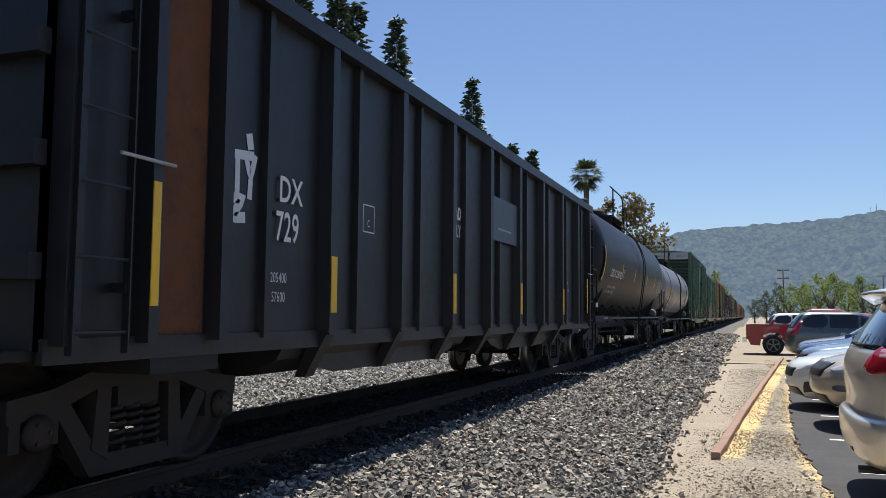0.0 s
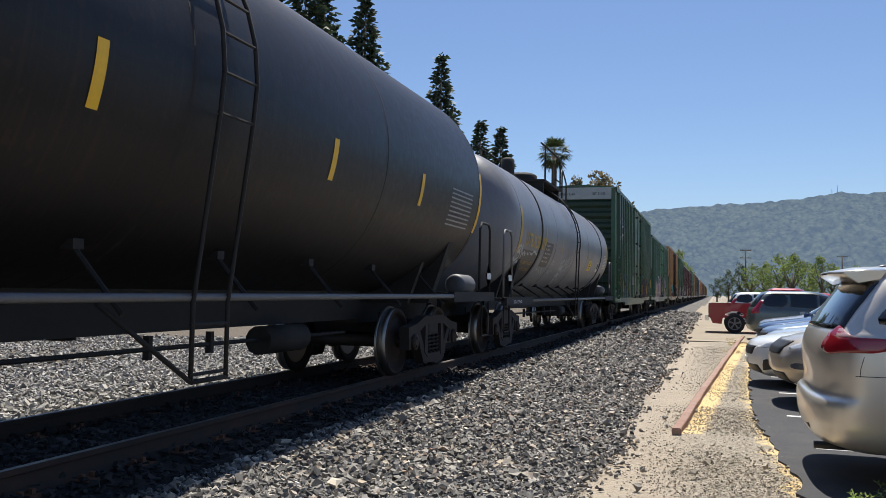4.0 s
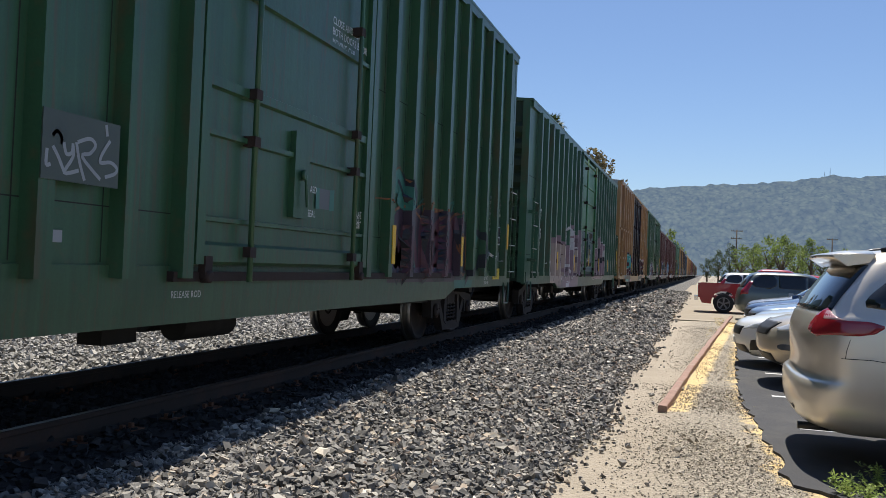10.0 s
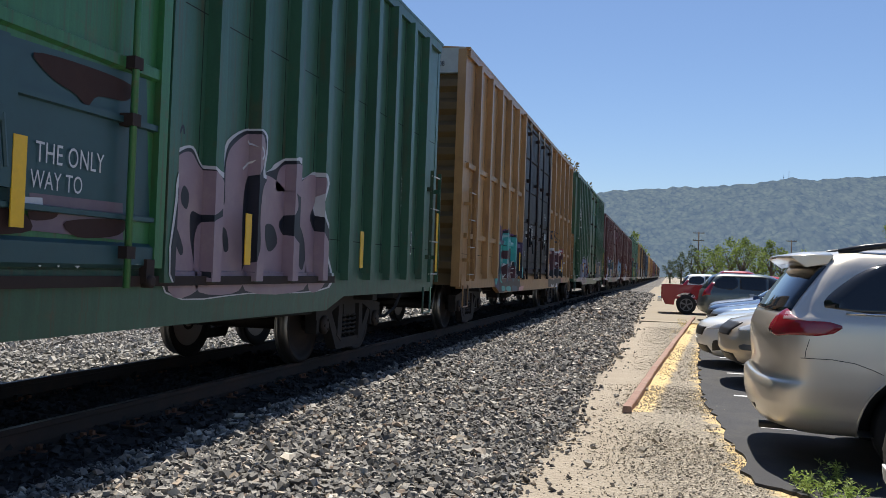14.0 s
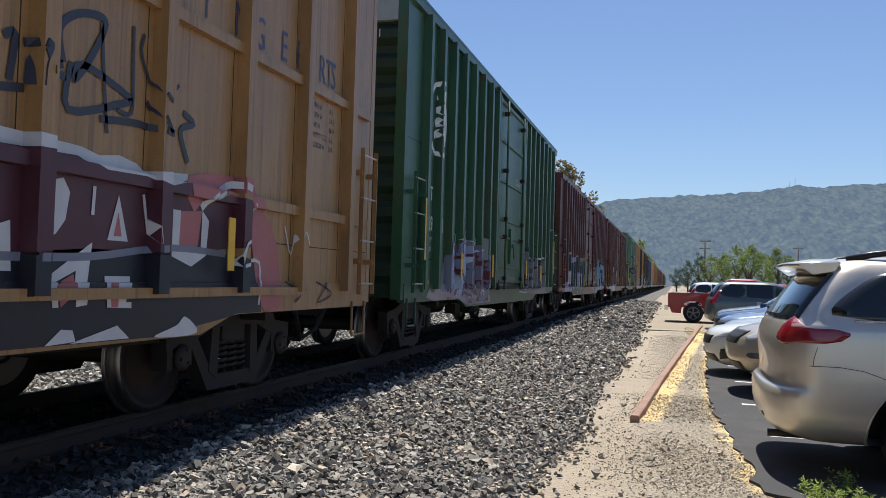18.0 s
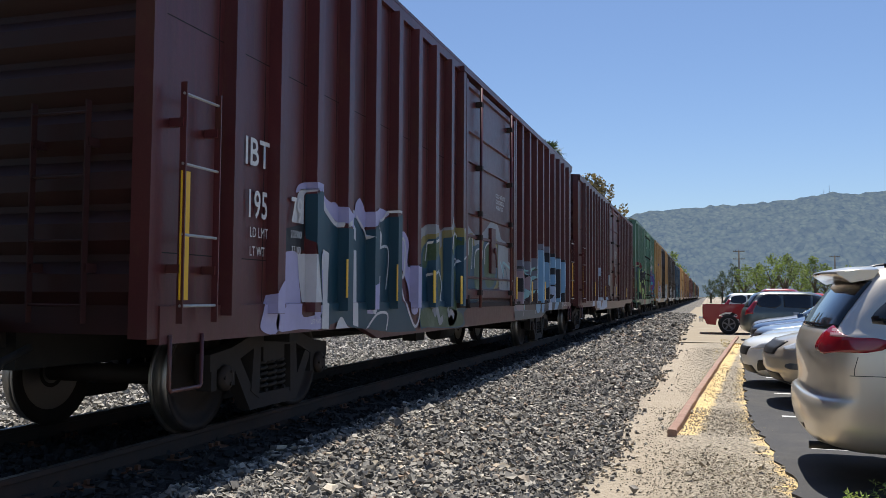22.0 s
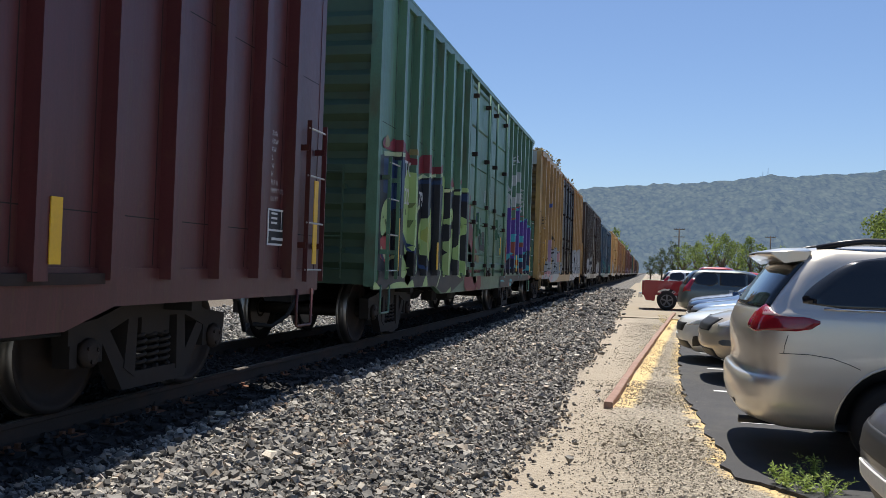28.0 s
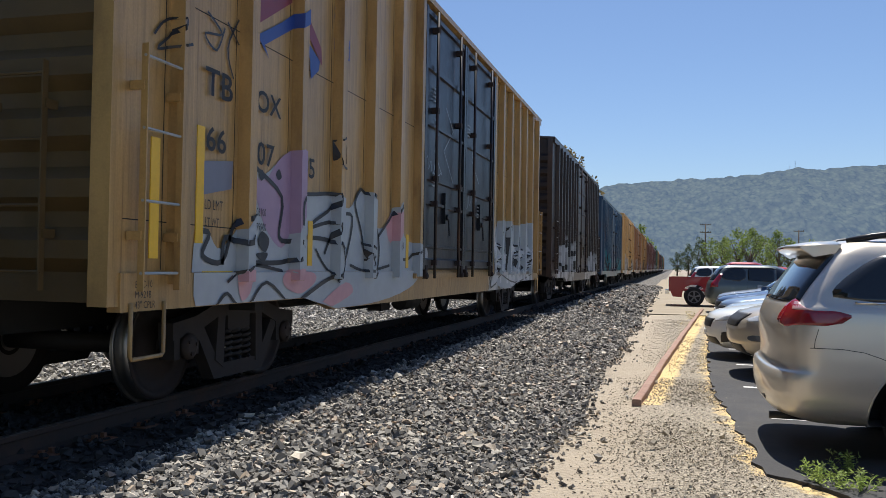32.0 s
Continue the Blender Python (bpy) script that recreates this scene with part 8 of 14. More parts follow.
curve(CAR_A, P_INK, 4.72, 0.022, [(-6.22, 1.14), (-6.29, 0.92)])
curve(CAR_A, P_INK, 4.78, 0.022, [(-6.11, 1.15), (-6.14, 1.01), (-5.93, 0.81)])
curve(CAR_A, P_INK, 4.00, 0.022, [(-6.81, 0.88), (-6.70, 0.96), (-6.38, 0.97), (-6.20, 0.89), (-6.06, 0.82), (-5.79, 0.81), (-5.72, 0.91)])
curve(CAR_A, P_INK, 4.06, 0.022, [(-6.70, 0.92), (-6.38, 0.92)])
curve(CAR_A, P_INK, 4.12, 0.022, [(-6.62, 1.10), (-6.66, 0.97)])
curve(CAR_A, P_INK, 4.18, 0.022, [(-6.31, 1.71), (-6.17, 1.82), (-5.96, 1.96)])
curve(CAR_A, P_INK, 4.24, 0.022, [(-6.08, 1.71), (-5.80, 1.81), (-5.76, 1.94)])
curve(CAR_A, P_INK, 4.30, 0.022, [(-5.83, 1.59), (-5.77, 1.71), (-5.60, 1.83)])
curve(CAR_A, P_INK, 4.36, 0.022, [(-5.70, 1.82), (-5.70, 1.60), (-5.76, 1.40), (-5.55, 1.28), (-5.74, 1.05)])
curve(CAR_A, P_INK, 4.42, 0.022, [(-5.62, 1.85), (-5.47, 1.61), (-5.65, 1.30), (-5.43, 1.23)])
curve(CAR_A, P_INK, 4.48, 0.022, [(-5.44, 1.92), (-5.48, 1.71), (-5.30, 1.57), (-5.44, 1.36)])
curve(CAR_A, P_INK, 4.54, 0.022, [(-5.27, 1.92), (-5.43, 1.77)])
curve(CAR_A, P_INK, 4.60, 0.022, [(-5.21, 1.90), (-5.35, 1.75)])
curve(CAR_A, P_INK, 4.66, 0.022, [(-5.35, 1.80), (-5.02, 1.86)])
curve(CAR_A, P_INK, 4.72, 0.022, [(-5.78, 1.35), (-5.40, 1.46)])
curve(CAR_A, P_INK, 4.78, 0.022, [(-5.80, 1.25), (-5.41, 1.00), (-5.29, 0.90), (-5.04, 0.76)])
curve(CAR_A, P_INK, 4.00, 0.022, [(-5.73, 1.00), (-5.42, 1.11), (-5.26, 1.16)])
curve(CAR_A, P_INK, 4.06, 0.022, [(-5.39, 1.41), (-5.22, 1.41)])
curve(CAR_A, P_INK, 4.12, 0.022, [(-5.39, 1.36), (-5.22, 1.36)])
curve(CAR_A, P_INK, 4.18, 0.022, [(-5.35, 1.31), (-5.21, 1.31)])
curve(CAR_A, P_INK, 4.24, 0.022, [(-4.99, 1.54), (-5.04, 1.38), (-5.08, 1.11), (-4.93, 0.89)])
curve(CAR_A, P_INK, 4.30, 0.022, [(-4.89, 1.52), (-4.75, 1.39), (-4.83, 1.17)])
curve(CAR_A, P_INK, 4.36, 0.022, [(-4.92, 1.38), (-4.95, 1.11)])
curve(CAR_A, P_INK, 4.42, 0.022, [(-4.83, 1.17), (-4.62, 1.00), (-4.47, 0.83)])
curve(CAR_A, P_INK, 4.48, 0.022, [(-4.77, 1.19), (-4.50, 1.17), (-4.55, 1.00)])
curve(CAR_A, P_INK, 4.54, 0.022, [(-5.02, 1.16), (-5.07, 1.00), (-4.68, 0.89)])
curve(CAR_A, P_INK, 4.60, 0.022, [(-4.76, 1.78), (-4.94, 1.63), (-4.72, 1.59)])
curve(CAR_A, P_INK, 4.66, 0.022, [(-4.20, 1.25), (-3.85, 1.33), (-3.87, 1.23), (-4.14, 1.15)])
curve(CAR_A, P_INK, 4.72, 0.022, [(-4.31, 1.12), (-4.13, 1.03), (-3.90, 1.05)])
curve(CAR_A, P_INK, 4.78, 0.022, [(-4.27, 0.97), (-3.94, 1.00), (-4.15, 0.89), (-3.92, 0.79)])
curve(CAR_A, P_INK, 4.00, 0.022, [(-3.50, 1.12), (-3.34, 0.93), (-3.46, 0.74)])
curve(CAR_A, P_INK, 4.06, 0.022, [(-3.56, 1.00), (-3.44, 0.84), (-3.59, 0.71)])
curve(CAR_A, P_INK, 4.12, 0.022, [(-4.54, 0.89), (-4.25, 0.76)])
curve(CAR_A, P_PALEB, 4.18, 0.02, [(-4.90, 1.55), (-4.63, 1.55)])
curve(CAR_A, P_PALEB, 4.24, 0.02, [(-4.93, 1.50), (-4.74, 1.50)])
curve(CAR_A, P_PALEB, 4.30, 0.02, [(-4.82, 1.40), (-4.73, 1.39)])
blob(CAR_D, P_PERI, 2.36, [(-5.05, 1.67), (-4.90, 1.74), (-4.86, 1.80), (-4.75, 1.78), (-4.69, 1.83), (-4.59, 1.82), (-4.53, 1.74), (-4.47, 1.61), (-4.40, 1.57), (-4.39, 1.74), (-4.34, 1.89), (-4.08, 1.93), (-4.03, 1.83), (-3.90, 1.79), (-3.77, 1.77), (-3.61, 1.74), (-3.40, 1.82), (-3.37, 1.72), (-3.23, 1.69), (-3.02, 1.69), (-2.97, 1.60), (-2.88, 1.72), (-2.79, 1.62), (-2.48, 1.55), (-2.32, 1.52), (-2.13, 1.38), (-2.04, 1.04), (-2.04, 0.75), (-3.47, 0.73), (-4.34, 0.74), (-4.99, 0.75)])
blob(CAR_D, P_FLAME, 3.42, [(-5.00, 0.95), (-4.76, 0.92), (-4.54, 0.96), (-4.30, 0.91), (-4.08, 0.85), (-3.95, 0.92), (-3.61, 0.87), (-3.20, 0.88), (-2.73, 0.83), (-2.05, 0.90), (-2.04, 0.75), (-3.47, 0.73), (-4.34, 0.74), (-4.99, 0.75)])
blob(CAR_D, P_PALE, 3.48, [(-5.05, 1.64), (-4.95, 1.66), (-4.89, 1.60), (-4.88, 1.35), (-5.03, 1.32)])
blob(CAR_D, P_PALE, 3.54, [(-4.81, 1.58), (-4.75, 1.71), (-4.66, 1.75), (-4.58, 1.67), (-4.55, 1.56), (-4.63, 1.53), (-4.71, 1.54), (-4.72, 1.46), (-4.80, 1.47)])
blob(CAR_D, P_PALE, 3.60, [(-4.34, 1.85), (-4.21, 1.90), (-4.13, 1.83), (-4.11, 1.65), (-4.28, 1.67), (-4.32, 1.53), (-4.37, 1.62)])
blob(CAR_D, P_PALE, 3.66, [(-4.85, 1.34), (-4.70, 1.36), (-4.62, 1.27), (-4.64, 1.11), (-4.77, 1.04), (-4.82, 1.14)])
blob(CAR_D, P_PALE, 3.72, [(-4.07, 1.40), (-3.91, 1.53), (-3.85, 1.61), (-3.60, 1.55), (-3.62, 1.36), (-3.75, 1.16), (-3.97, 1.19)])
blob(CAR_D, P_PALE, 3.78, [(-4.56, 1.27), (-4.39, 1.21), (-4.29, 1.11), (-4.35, 0.98), (-4.52, 0.98)])
blob(CAR_D, P_PALE, 3.00, [(-3.26, 1.56), (-3.18, 1.46), (-3.20, 1.29), (-3.32, 1.27), (-3.42, 1.37), (-3.41, 1.51)])
blob(CAR_D, P_PALE, 3.06, [(-2.97, 1.65), (-2.84, 1.71), (-2.79, 1.40), (-2.85, 1.13), (-3.07, 1.04), (-3.02, 1.39)])
blob(CAR_D, P_PALE, 3.12, [(-2.74, 1.49), (-2.57, 1.53), (-2.42, 1.37), (-2.50, 1.25), (-2.68, 1.27)])
blob(CAR_D, P_GREYG, 4.18, [(-4.83, 1.61), (-4.75, 1.68), (-4.72, 1.59), (-4.79, 1.52)])
blob(CAR_D, P_GREYG, 4.24, [(-3.41, 1.53), (-3.22, 1.55), (-3.25, 1.46), (-3.40, 1.41)])
blob(CAR_D, P_GREYG, 4.30, [(-4.28, 1.77), (-4.16, 1.81), (-4.15, 1.72), (-4.25, 1.70)])
blob(CAR_D, P_MAROONC, 5.36, [(-5.01, 1.51), (-4.94, 1.53), (-4.89, 1.46), (-4.92, 1.40), (-4.99, 1.41)])
blob(CAR_D, P_MAROONC, 5.42, [(-4.99, 1.68), (-4.90, 1.72), (-4.88, 1.65), (-4.94, 1.60)])
blob(CAR_D, P_MAROONC, 5.48, [(-4.73, 1.78), (-4.65, 1.82), (-4.59, 1.78), (-4.66, 1.75), (-4.74, 1.71)])
blob(CAR_D, P_MAROONC, 5.54, [(-4.54, 1.54), (-4.39, 1.55), (-4.38, 1.50), (-4.48, 1.48), (-4.56, 1.50)])
blob(CAR_D, P_MAROONC, 5.60, [(-4.64, 1.37), (-4.43, 1.35), (-4.37, 1.28), (-4.52, 1.28)])
blob(CAR_D, P_MAROONC, 5.66, [(-4.64, 1.64), (-4.58, 1.63), (-4.57, 1.55), (-4.64, 1.56)])
blob(CAR_D, P_MAROONC, 5.72, [(-4.05, 1.69), (-3.93, 1.70), (-3.91, 1.62), (-4.03, 1.61)])
blob(CAR_D, P_MAROONC, 5.78, [(-4.03, 1.63), (-3.78, 1.59), (-3.61, 1.63), (-3.66, 1.56), (-3.91, 1.56)])
blob(CAR_D, P_MAROONC, 5.00, [(-4.91, 1.26), (-4.81, 1.23), (-4.80, 1.15), (-4.89, 1.12)])
blob(CAR_D, P_MAROONC, 5.06, [(-4.36, 1.04), (-4.24, 1.11), (-4.18, 1.03), (-4.28, 0.97)])
blob(CAR_D, P_MAROONC, 5.12, [(-3.90, 1.06), (-3.76, 1.10), (-3.61, 1.04), (-3.69, 0.99), (-3.84, 1.00)])
blob(CAR_D, P_MAROONC, 5.18, [(-4.56, 0.90), (-4.51, 0.98), (-4.36, 1.00), (-4.40, 0.94), (-4.49, 0.88)])
blob(CAR_D, P_MAROONC, 5.24, [(-5.01, 1.02), (-4.90, 1.01), (-4.89, 0.96), (-5.00, 0.95)])
blob(CAR_D, P_MAROONC, 5.30, [(-4.83, 0.98), (-4.77, 1.00), (-4.72, 0.95), (-4.81, 0.92)])
blob(CAR_D, P_MAROONC, 5.36, [(-5.00, 0.86), (-4.88, 0.86), (-4.86, 0.82), (-4.99, 0.81)])
blob(CAR_D, P_MAROONC, 5.42, [(-4.53, 0.75), (-4.46, 0.82), (-4.29, 0.84), (-4.20, 0.77), (-4.29, 0.73)])
blob(CAR_D, P_MAROONC, 5.48, [(-3.57, 0.75), (-3.48, 0.81), (-3.33, 0.79), (-3.26, 0.74)])
blob(CAR_D, P_MAROONC, 5.54, [(-2.97, 0.79), (-2.85, 0.83), (-2.71, 0.80), (-2.72, 0.75)])
blob(CAR_D, P_MAROONC, 5.60, [(-2.52, 1.27), (-2.27, 1.33), (-2.04, 1.29), (-2.07, 1.19), (-2.40, 1.16)])
blob(CAR_D, P_MAROONC, 5.66, [(-3.07, 1.11), (-2.94, 1.17), (-2.86, 1.26), (-2.88, 1.09), (-3.01, 1.04)])
blob(CAR_D, P_MAROONC, 5.72, [(-3.02, 1.47), (-2.91, 1.52), (-2.86, 1.44), (-2.97, 1.41)])
blob(CAR_D, P_MAROONC, 5.78, [(-3.10, 0.96), (-2.97, 0.98), (-2.91, 0.89), (-3.05, 0.87)])
blob(CAR_D, P_MAROONC, 5.00, [(-3.56, 1.75), (-3.38, 1.78), (-3.42, 1.67), (-3.54, 1.66)])
blob(CAR_D, P_SLATEB, 6.06, [(-4.98, 1.49), (-4.95, 1.51), (-4.92, 1.46), (-4.94, 1.42), (-4.98, 1.43)])
blob(CAR_D, P_SLATEB, 6.12, [(-4.62, 1.63), (-4.59, 1.62), (-4.59, 1.57), (-4.63, 1.57)])
blob(CAR_D, P_SLATEB, 6.18, [(-4.01, 1.68), (-3.95, 1.69), (-3.94, 1.63), (-4.01, 1.62)])
blob(CAR_D, P_SLATEB, 6.24, [(-4.95, 1.69), (-4.90, 1.71), (-4.90, 1.65), (-4.94, 1.64)])
blob(CAR_D, P_SLATEB, 6.30, [(-4.31, 1.08), (-4.25, 1.09), (-4.23, 1.04), (-4.29, 1.00)])
blob(CAR_D, P_SLATEB, 6.36, [(-4.65, 1.80), (-4.61, 1.81), (-4.61, 1.76), (-4.65, 1.76)])
blob(CAR_D, P_SLATEB, 6.42, [(-4.91, 0.98), (-4.86, 0.98), (-4.85, 0.94), (-4.90, 0.94)])
curve(CAR_D, P_MAROONC, 7.48, 0.045, [(-4.87, 1.40), (-4.75, 1.38), (-4.65, 1.30), (-4.62, 1.17), (-4.68, 1.03), (-4.85, 0.97)])
curve(CAR_D, P_MAROONC, 7.54, 0.045, [(-4.85, 1.81), (-4.85, 1.67)])
curve(CAR_D, P_MAROONC, 7.60, 0.045, [(-4.59, 1.78), (-4.51, 1.68), (-4.48, 1.56)])
curve(CAR_D, P_MAROONC, 7.66, 0.045, [(-4.37, 1.57), (-4.38, 1.73), (-4.32, 1.87), (-4.08, 1.92), (-4.05, 1.82), (-3.87, 1.79)])
curve(CAR_D, P_MAROONC, 7.72, 0.045, [(-4.72, 1.54), (-4.70, 1.43), (-4.57, 1.31), (-4.37, 1.25), (-4.26, 1.15)])
curve(CAR_D, P_MAROONC, 7.78, 0.045, [(-4.03, 1.59), (-3.97, 1.45), (-4.04, 1.33), (-4.11, 1.22)])
curve(CAR_D, P_MAROONC, 7.00, 0.045, [(-4.17, 1.26), (-4.04, 1.04), (-3.95, 0.97), (-4.00, 0.87)])
curve(CAR_D, P_MAROONC, 7.06, 0.045, [(-4.00, 0.87), (-3.89, 0.93), (-3.62, 0.89), (-3.38, 0.88), (-3.28, 0.80)])
curve(CAR_D, P_MAROONC, 7.12, 0.045, [(-3.60, 1.61), (-3.50, 1.54), (-3.55, 1.36)])
curve(CAR_D, P_MAROONC, 7.18, 0.045, [(-3.38, 1.29), (-3.33, 1.13), (-3.14, 0.96)])
curve(CAR_D, P_MAROONC, 7.24, 0.045, [(-3.10, 1.68), (-3.10, 1.47), (-3.16, 1.30), (-3.34, 1.23)])
curve(CAR_D, P_MAROONC, 7.30, 0.045, [(-2.79, 1.60), (-2.44, 1.57), (-2.14, 1.43)])
curve(CAR_D, P_MAROONC, 7.36, 0.045, [(-2.80, 1.18), (-2.61, 0.95)])
curve(CAR_D, P_MAROONC, 7.42, 0.045, [(-2.75, 1.49), (-2.67, 1.32), (-2.55, 1.27)])
curve(CAR_D, P_MAROONC, 7.48, 0.045, [(-4.76, 0.85), (-4.82, 0.83)])
curve(CAR_D, P_MAROONC, 7.54, 0.045, [(-3.83, 1.21), (-3.88, 1.08)])
curve(CAR_D, P_PALEW, 8.60, 0.014, [(-5.05, 1.68), (-4.97, 1.72), (-4.89, 1.74)])
curve(CAR_D, P_PALEW, 8.66, 0.014, [(-4.39, 1.81), (-4.34, 1.90), (-4.25, 2.00), (-4.10, 2.05), (-3.99, 2.04), (-4.02, 1.90), (-4.07, 1.80)])
curve(CAR_D, P_PALEW, 8.72, 0.014, [(-4.25, 2.08), (-4.22, 2.01)])
curve(CAR_D, P_PALEW, 8.78, 0.014, [(-4.74, 2.06), (-4.74, 1.95), (-4.65, 1.89), (-4.57, 1.90), (-4.53, 1.77)])
curve(CAR_D, P_PALEW, 8.00, 0.014, [(-3.87, 1.79), (-3.75, 1.83), (-3.62, 1.81), (-3.58, 1.76)])
curve(CAR_D, P_PALEW, 8.06, 0.014, [(-3.26, 1.79), (-3.24, 1.87), (-3.12, 1.91), (-3.07, 1.83), (-3.16, 1.74)])
curve(CAR_D, P_PALEW, 8.12, 0.014, [(-3.61, 1.63), (-3.38, 1.82)])
curve(CAR_D, P_PALEW, 8.18, 0.014, [(-4.58, 0.86), (-4.44, 0.89), (-4.34, 0.84), (-4.29, 0.78)])
curve(CAR_D, P_PALEW, 8.24, 0.014, [(-3.88, 1.16), (-3.93, 1.01), (-4.00, 0.88)])
curve(CAR_D, P_PALEW, 8.30, 0.014, [(-3.38, 1.73), (-3.34, 1.68)])
curve(CAR_D, P_PALEW, 8.36, 0.014, [(-2.81, 1.80), (-2.72, 1.74), (-2.62, 1.64)])
curve(CAR_D, P_PALEW, 8.42, 0.014, [(-2.92, 1.71), (-2.84, 1.71)])
curve(CAR_D, P_INK, 9.48, 0.012, [(-4.80, 1.18), (-4.55, 1.19)])
curve(CAR_D, P_INK, 9.54, 0.012, [(-4.32, 1.20), (-3.91, 1.18)])
curve(CAR_D, P_INK, 9.60, 0.012, [(-3.57, 1.18), (-3.09, 1.19)])
curve(CAR_D, P_INK, 9.66, 0.012, [(-2.88, 1.18), (-2.51, 1.18)])
curve(CAR_D, P_INK, 9.72, 0.012, [(-4.56, 1.27), (-4.56, 1.01)])
shape(CAR_B, P_DOORT, 1, [(-1.62, 2.28), (1.34, 2.38), (1.44, 1.43), (-1.55, 1.44)])
shape(CAR_B, P_MAUVEB, 2, [(-1.57, 1.69), (-1.12, 1.82), (-1.08, 1.51), (-1.56, 1.49)])
shape(CAR_B, P_MAUVEB, 2, [(-0.93, 1.41), (-0.57, 1.45), (-0.52, 1.27), (-0.92, 1.26)])
shape(CAR_B, P_MAUVEB, 2, [(-1.55, 1.46), (-1.23, 1.46), (-1.23, 1.21), (-1.53, 1.21)])
shape(CAR_B, P_MAUVEB, 2, [(0.31, 1.51), (1.14, 1.52), (1.16, 1.28), (0.33, 1.30)])
shape(CAR_B, P_PALEW, 3, [(-1.29, 1.78), (-1.12, 1.81), (-1.11, 1.69), (-1.27, 1.67)])
shape(CAR_B, P_PALEW, 3, [(-1.50, 1.70), (-1.39, 1.72), (-1.38, 1.66), (-1.48, 1.64)])
shape(CAR_B, P_PALEW, 3, [(-0.49, 1.42), (-0.42, 1.42), (-0.40, 1.31), (-0.47, 1.29)])
shape(CAR_B, P_PALEW, 3, [(-0.33, 1.43), (-0.25, 1.42), (-0.28, 1.30), (-0.34, 1.31)])
shape(CAR_B, P_PALEW, 3, [(0.18, 1.48), (0.41, 1.49), (0.42, 1.42), (0.21, 1.43)])
blob(CAR_B, P_CHIP, 4, [(-1.47, 1.68), (-1.36, 1.72), (-1.33, 1.66), (-1.41, 1.62)])
blob(CAR_B, P_CHIP, 4, [(-1.56, 1.59), (-1.46, 1.62), (-1.43, 1.55), (-1.54, 1.52)])
blob(CAR_B, P_CHIP, 4, [(-1.63, 1.55), (-1.56, 1.57), (-1.54, 1.52), (-1.62, 1.50)])
blob(CAR_B, P_CHIP, 4, [(-1.27, 1.56), (-1.16, 1.56), (-1.16, 1.50), (-1.25, 1.50)])
blob(CAR_B, P_CHIP, 4, [(-1.41, 1.57), (-1.34, 1.56), (-1.35, 1.51), (-1.40, 1.52)])
blob(CAR_B, P_CHIP, 4, [(-1.65, 1.41), (-1.55, 1.43), (-1.52, 1.35), (-1.44, 1.37), (-1.41, 1.31), (-1.57, 1.28), (-1.64, 1.33)])
blob(CAR_B, P_CHIP, 4, [(-1.39, 1.34), (-1.28, 1.35), (-1.28, 1.28), (-1.37, 1.28)])
blob(CAR_B, P_CHIP, 4, [(-1.19, 1.32), (-1.05, 1.34), (-1.00, 1.27), (-1.16, 1.25)])
blob(CAR_B, P_CHIP, 4, [(-0.82, 1.34), (-0.70, 1.36), (-0.64, 1.31), (-0.77, 1.29)])
blob(CAR_B, P_CHIP, 4, [(0.29, 2.29), (0.73, 2.32), (1.17, 2.30), (1.13, 2.19), (0.85, 2.16), (0.75, 2.08), (0.64, 2.13), (0.44, 2.18)])
blob(CAR_B, P_CHIP, 4, [(-0.07, 1.38), (0.23, 1.41), (0.33, 1.30), (-0.02, 1.27)])
blob(CAR_B, P_CHIP, 4, [(0.61, 1.37), (1.15, 1.41), (1.10, 1.31), (0.72, 1.28)])
blob(CAR_B, P_CHIP, 4, [(0.32, 1.43), (0.53, 1.44), (0.51, 1.38), (0.33, 1.36)])
shape(CAR_B, P_CHIP, 4, [(-0.85, 2.33), (-0.39, 2.34), (-0.39, 2.30), (-0.85, 2.30)])
shape(CAR_B, P_CHIP, 4, [(-0.59, 2.08), (-0.32, 2.14), (-0.29, 2.03), (-0.47, 2.01)])
shape(CAR_B, P_INKB, 3, [(-0.64, 1.98), (-0.40, 1.99), (-0.39, 1.69), (-0.62, 1.67)])
shape(CAR_B, P_INKB, 3, [(-0.58, 1.63), (-0.34, 1.63), (-0.32, 1.51), (-0.58, 1.52)])
shape(CAR_B, P_DOORT, 2, [(-0.30, 2.34), (0.12, 2.35), (0.15, 1.79), (-0.27, 1.78)])
curve(CAR_B, P_PALEW, 6, 0.018, [(-1.55, 2.09), (-1.59, 1.93)])
curve(CAR_B, P_PALEW, 6, 0.018, [(-1.53, 2.09), (-1.43, 2.09)])
curve(CAR_B, P_PALEW, 6, 0.018, [(-1.56, 2.02), (-1.47, 2.03)])
curve(CAR_B, P_PALEW, 6, 0.018, [(-1.58, 1.93), (-1.49, 1.93)])
curve(CAR_B, P_PALEW, 6, 0.018, [(-1.39, 2.09), (-1.29, 2.10)])
curve(CAR_B, P_PALEW, 6, 0.018, [(-1.35, 2.10), (-1.37, 1.95)])
curve(CAR_B, P_PALEW, 6, 0.018, [(-1.55, 1.84), (-1.60, 1.81), (-1.51, 1.77), (-1.57, 1.73)])
curve(CAR_B, P_PALEW, 6, 0.018, [(-1.46, 1.85), (-1.49, 1.80), (-1.44, 1.78), (-1.40, 1.83), (-1.46, 1.85)])
curve(CAR_B, P_PALEW, 6, 0.018, [(-0.94, 1.85), (-0.90, 1.75)])
curve(CAR_B, P_PALEW, 6, 0.018, [(-0.87, 1.82), (-0.81, 1.86), (-0.77, 1.79), (-0.83, 1.76), (-0.87, 1.82)])
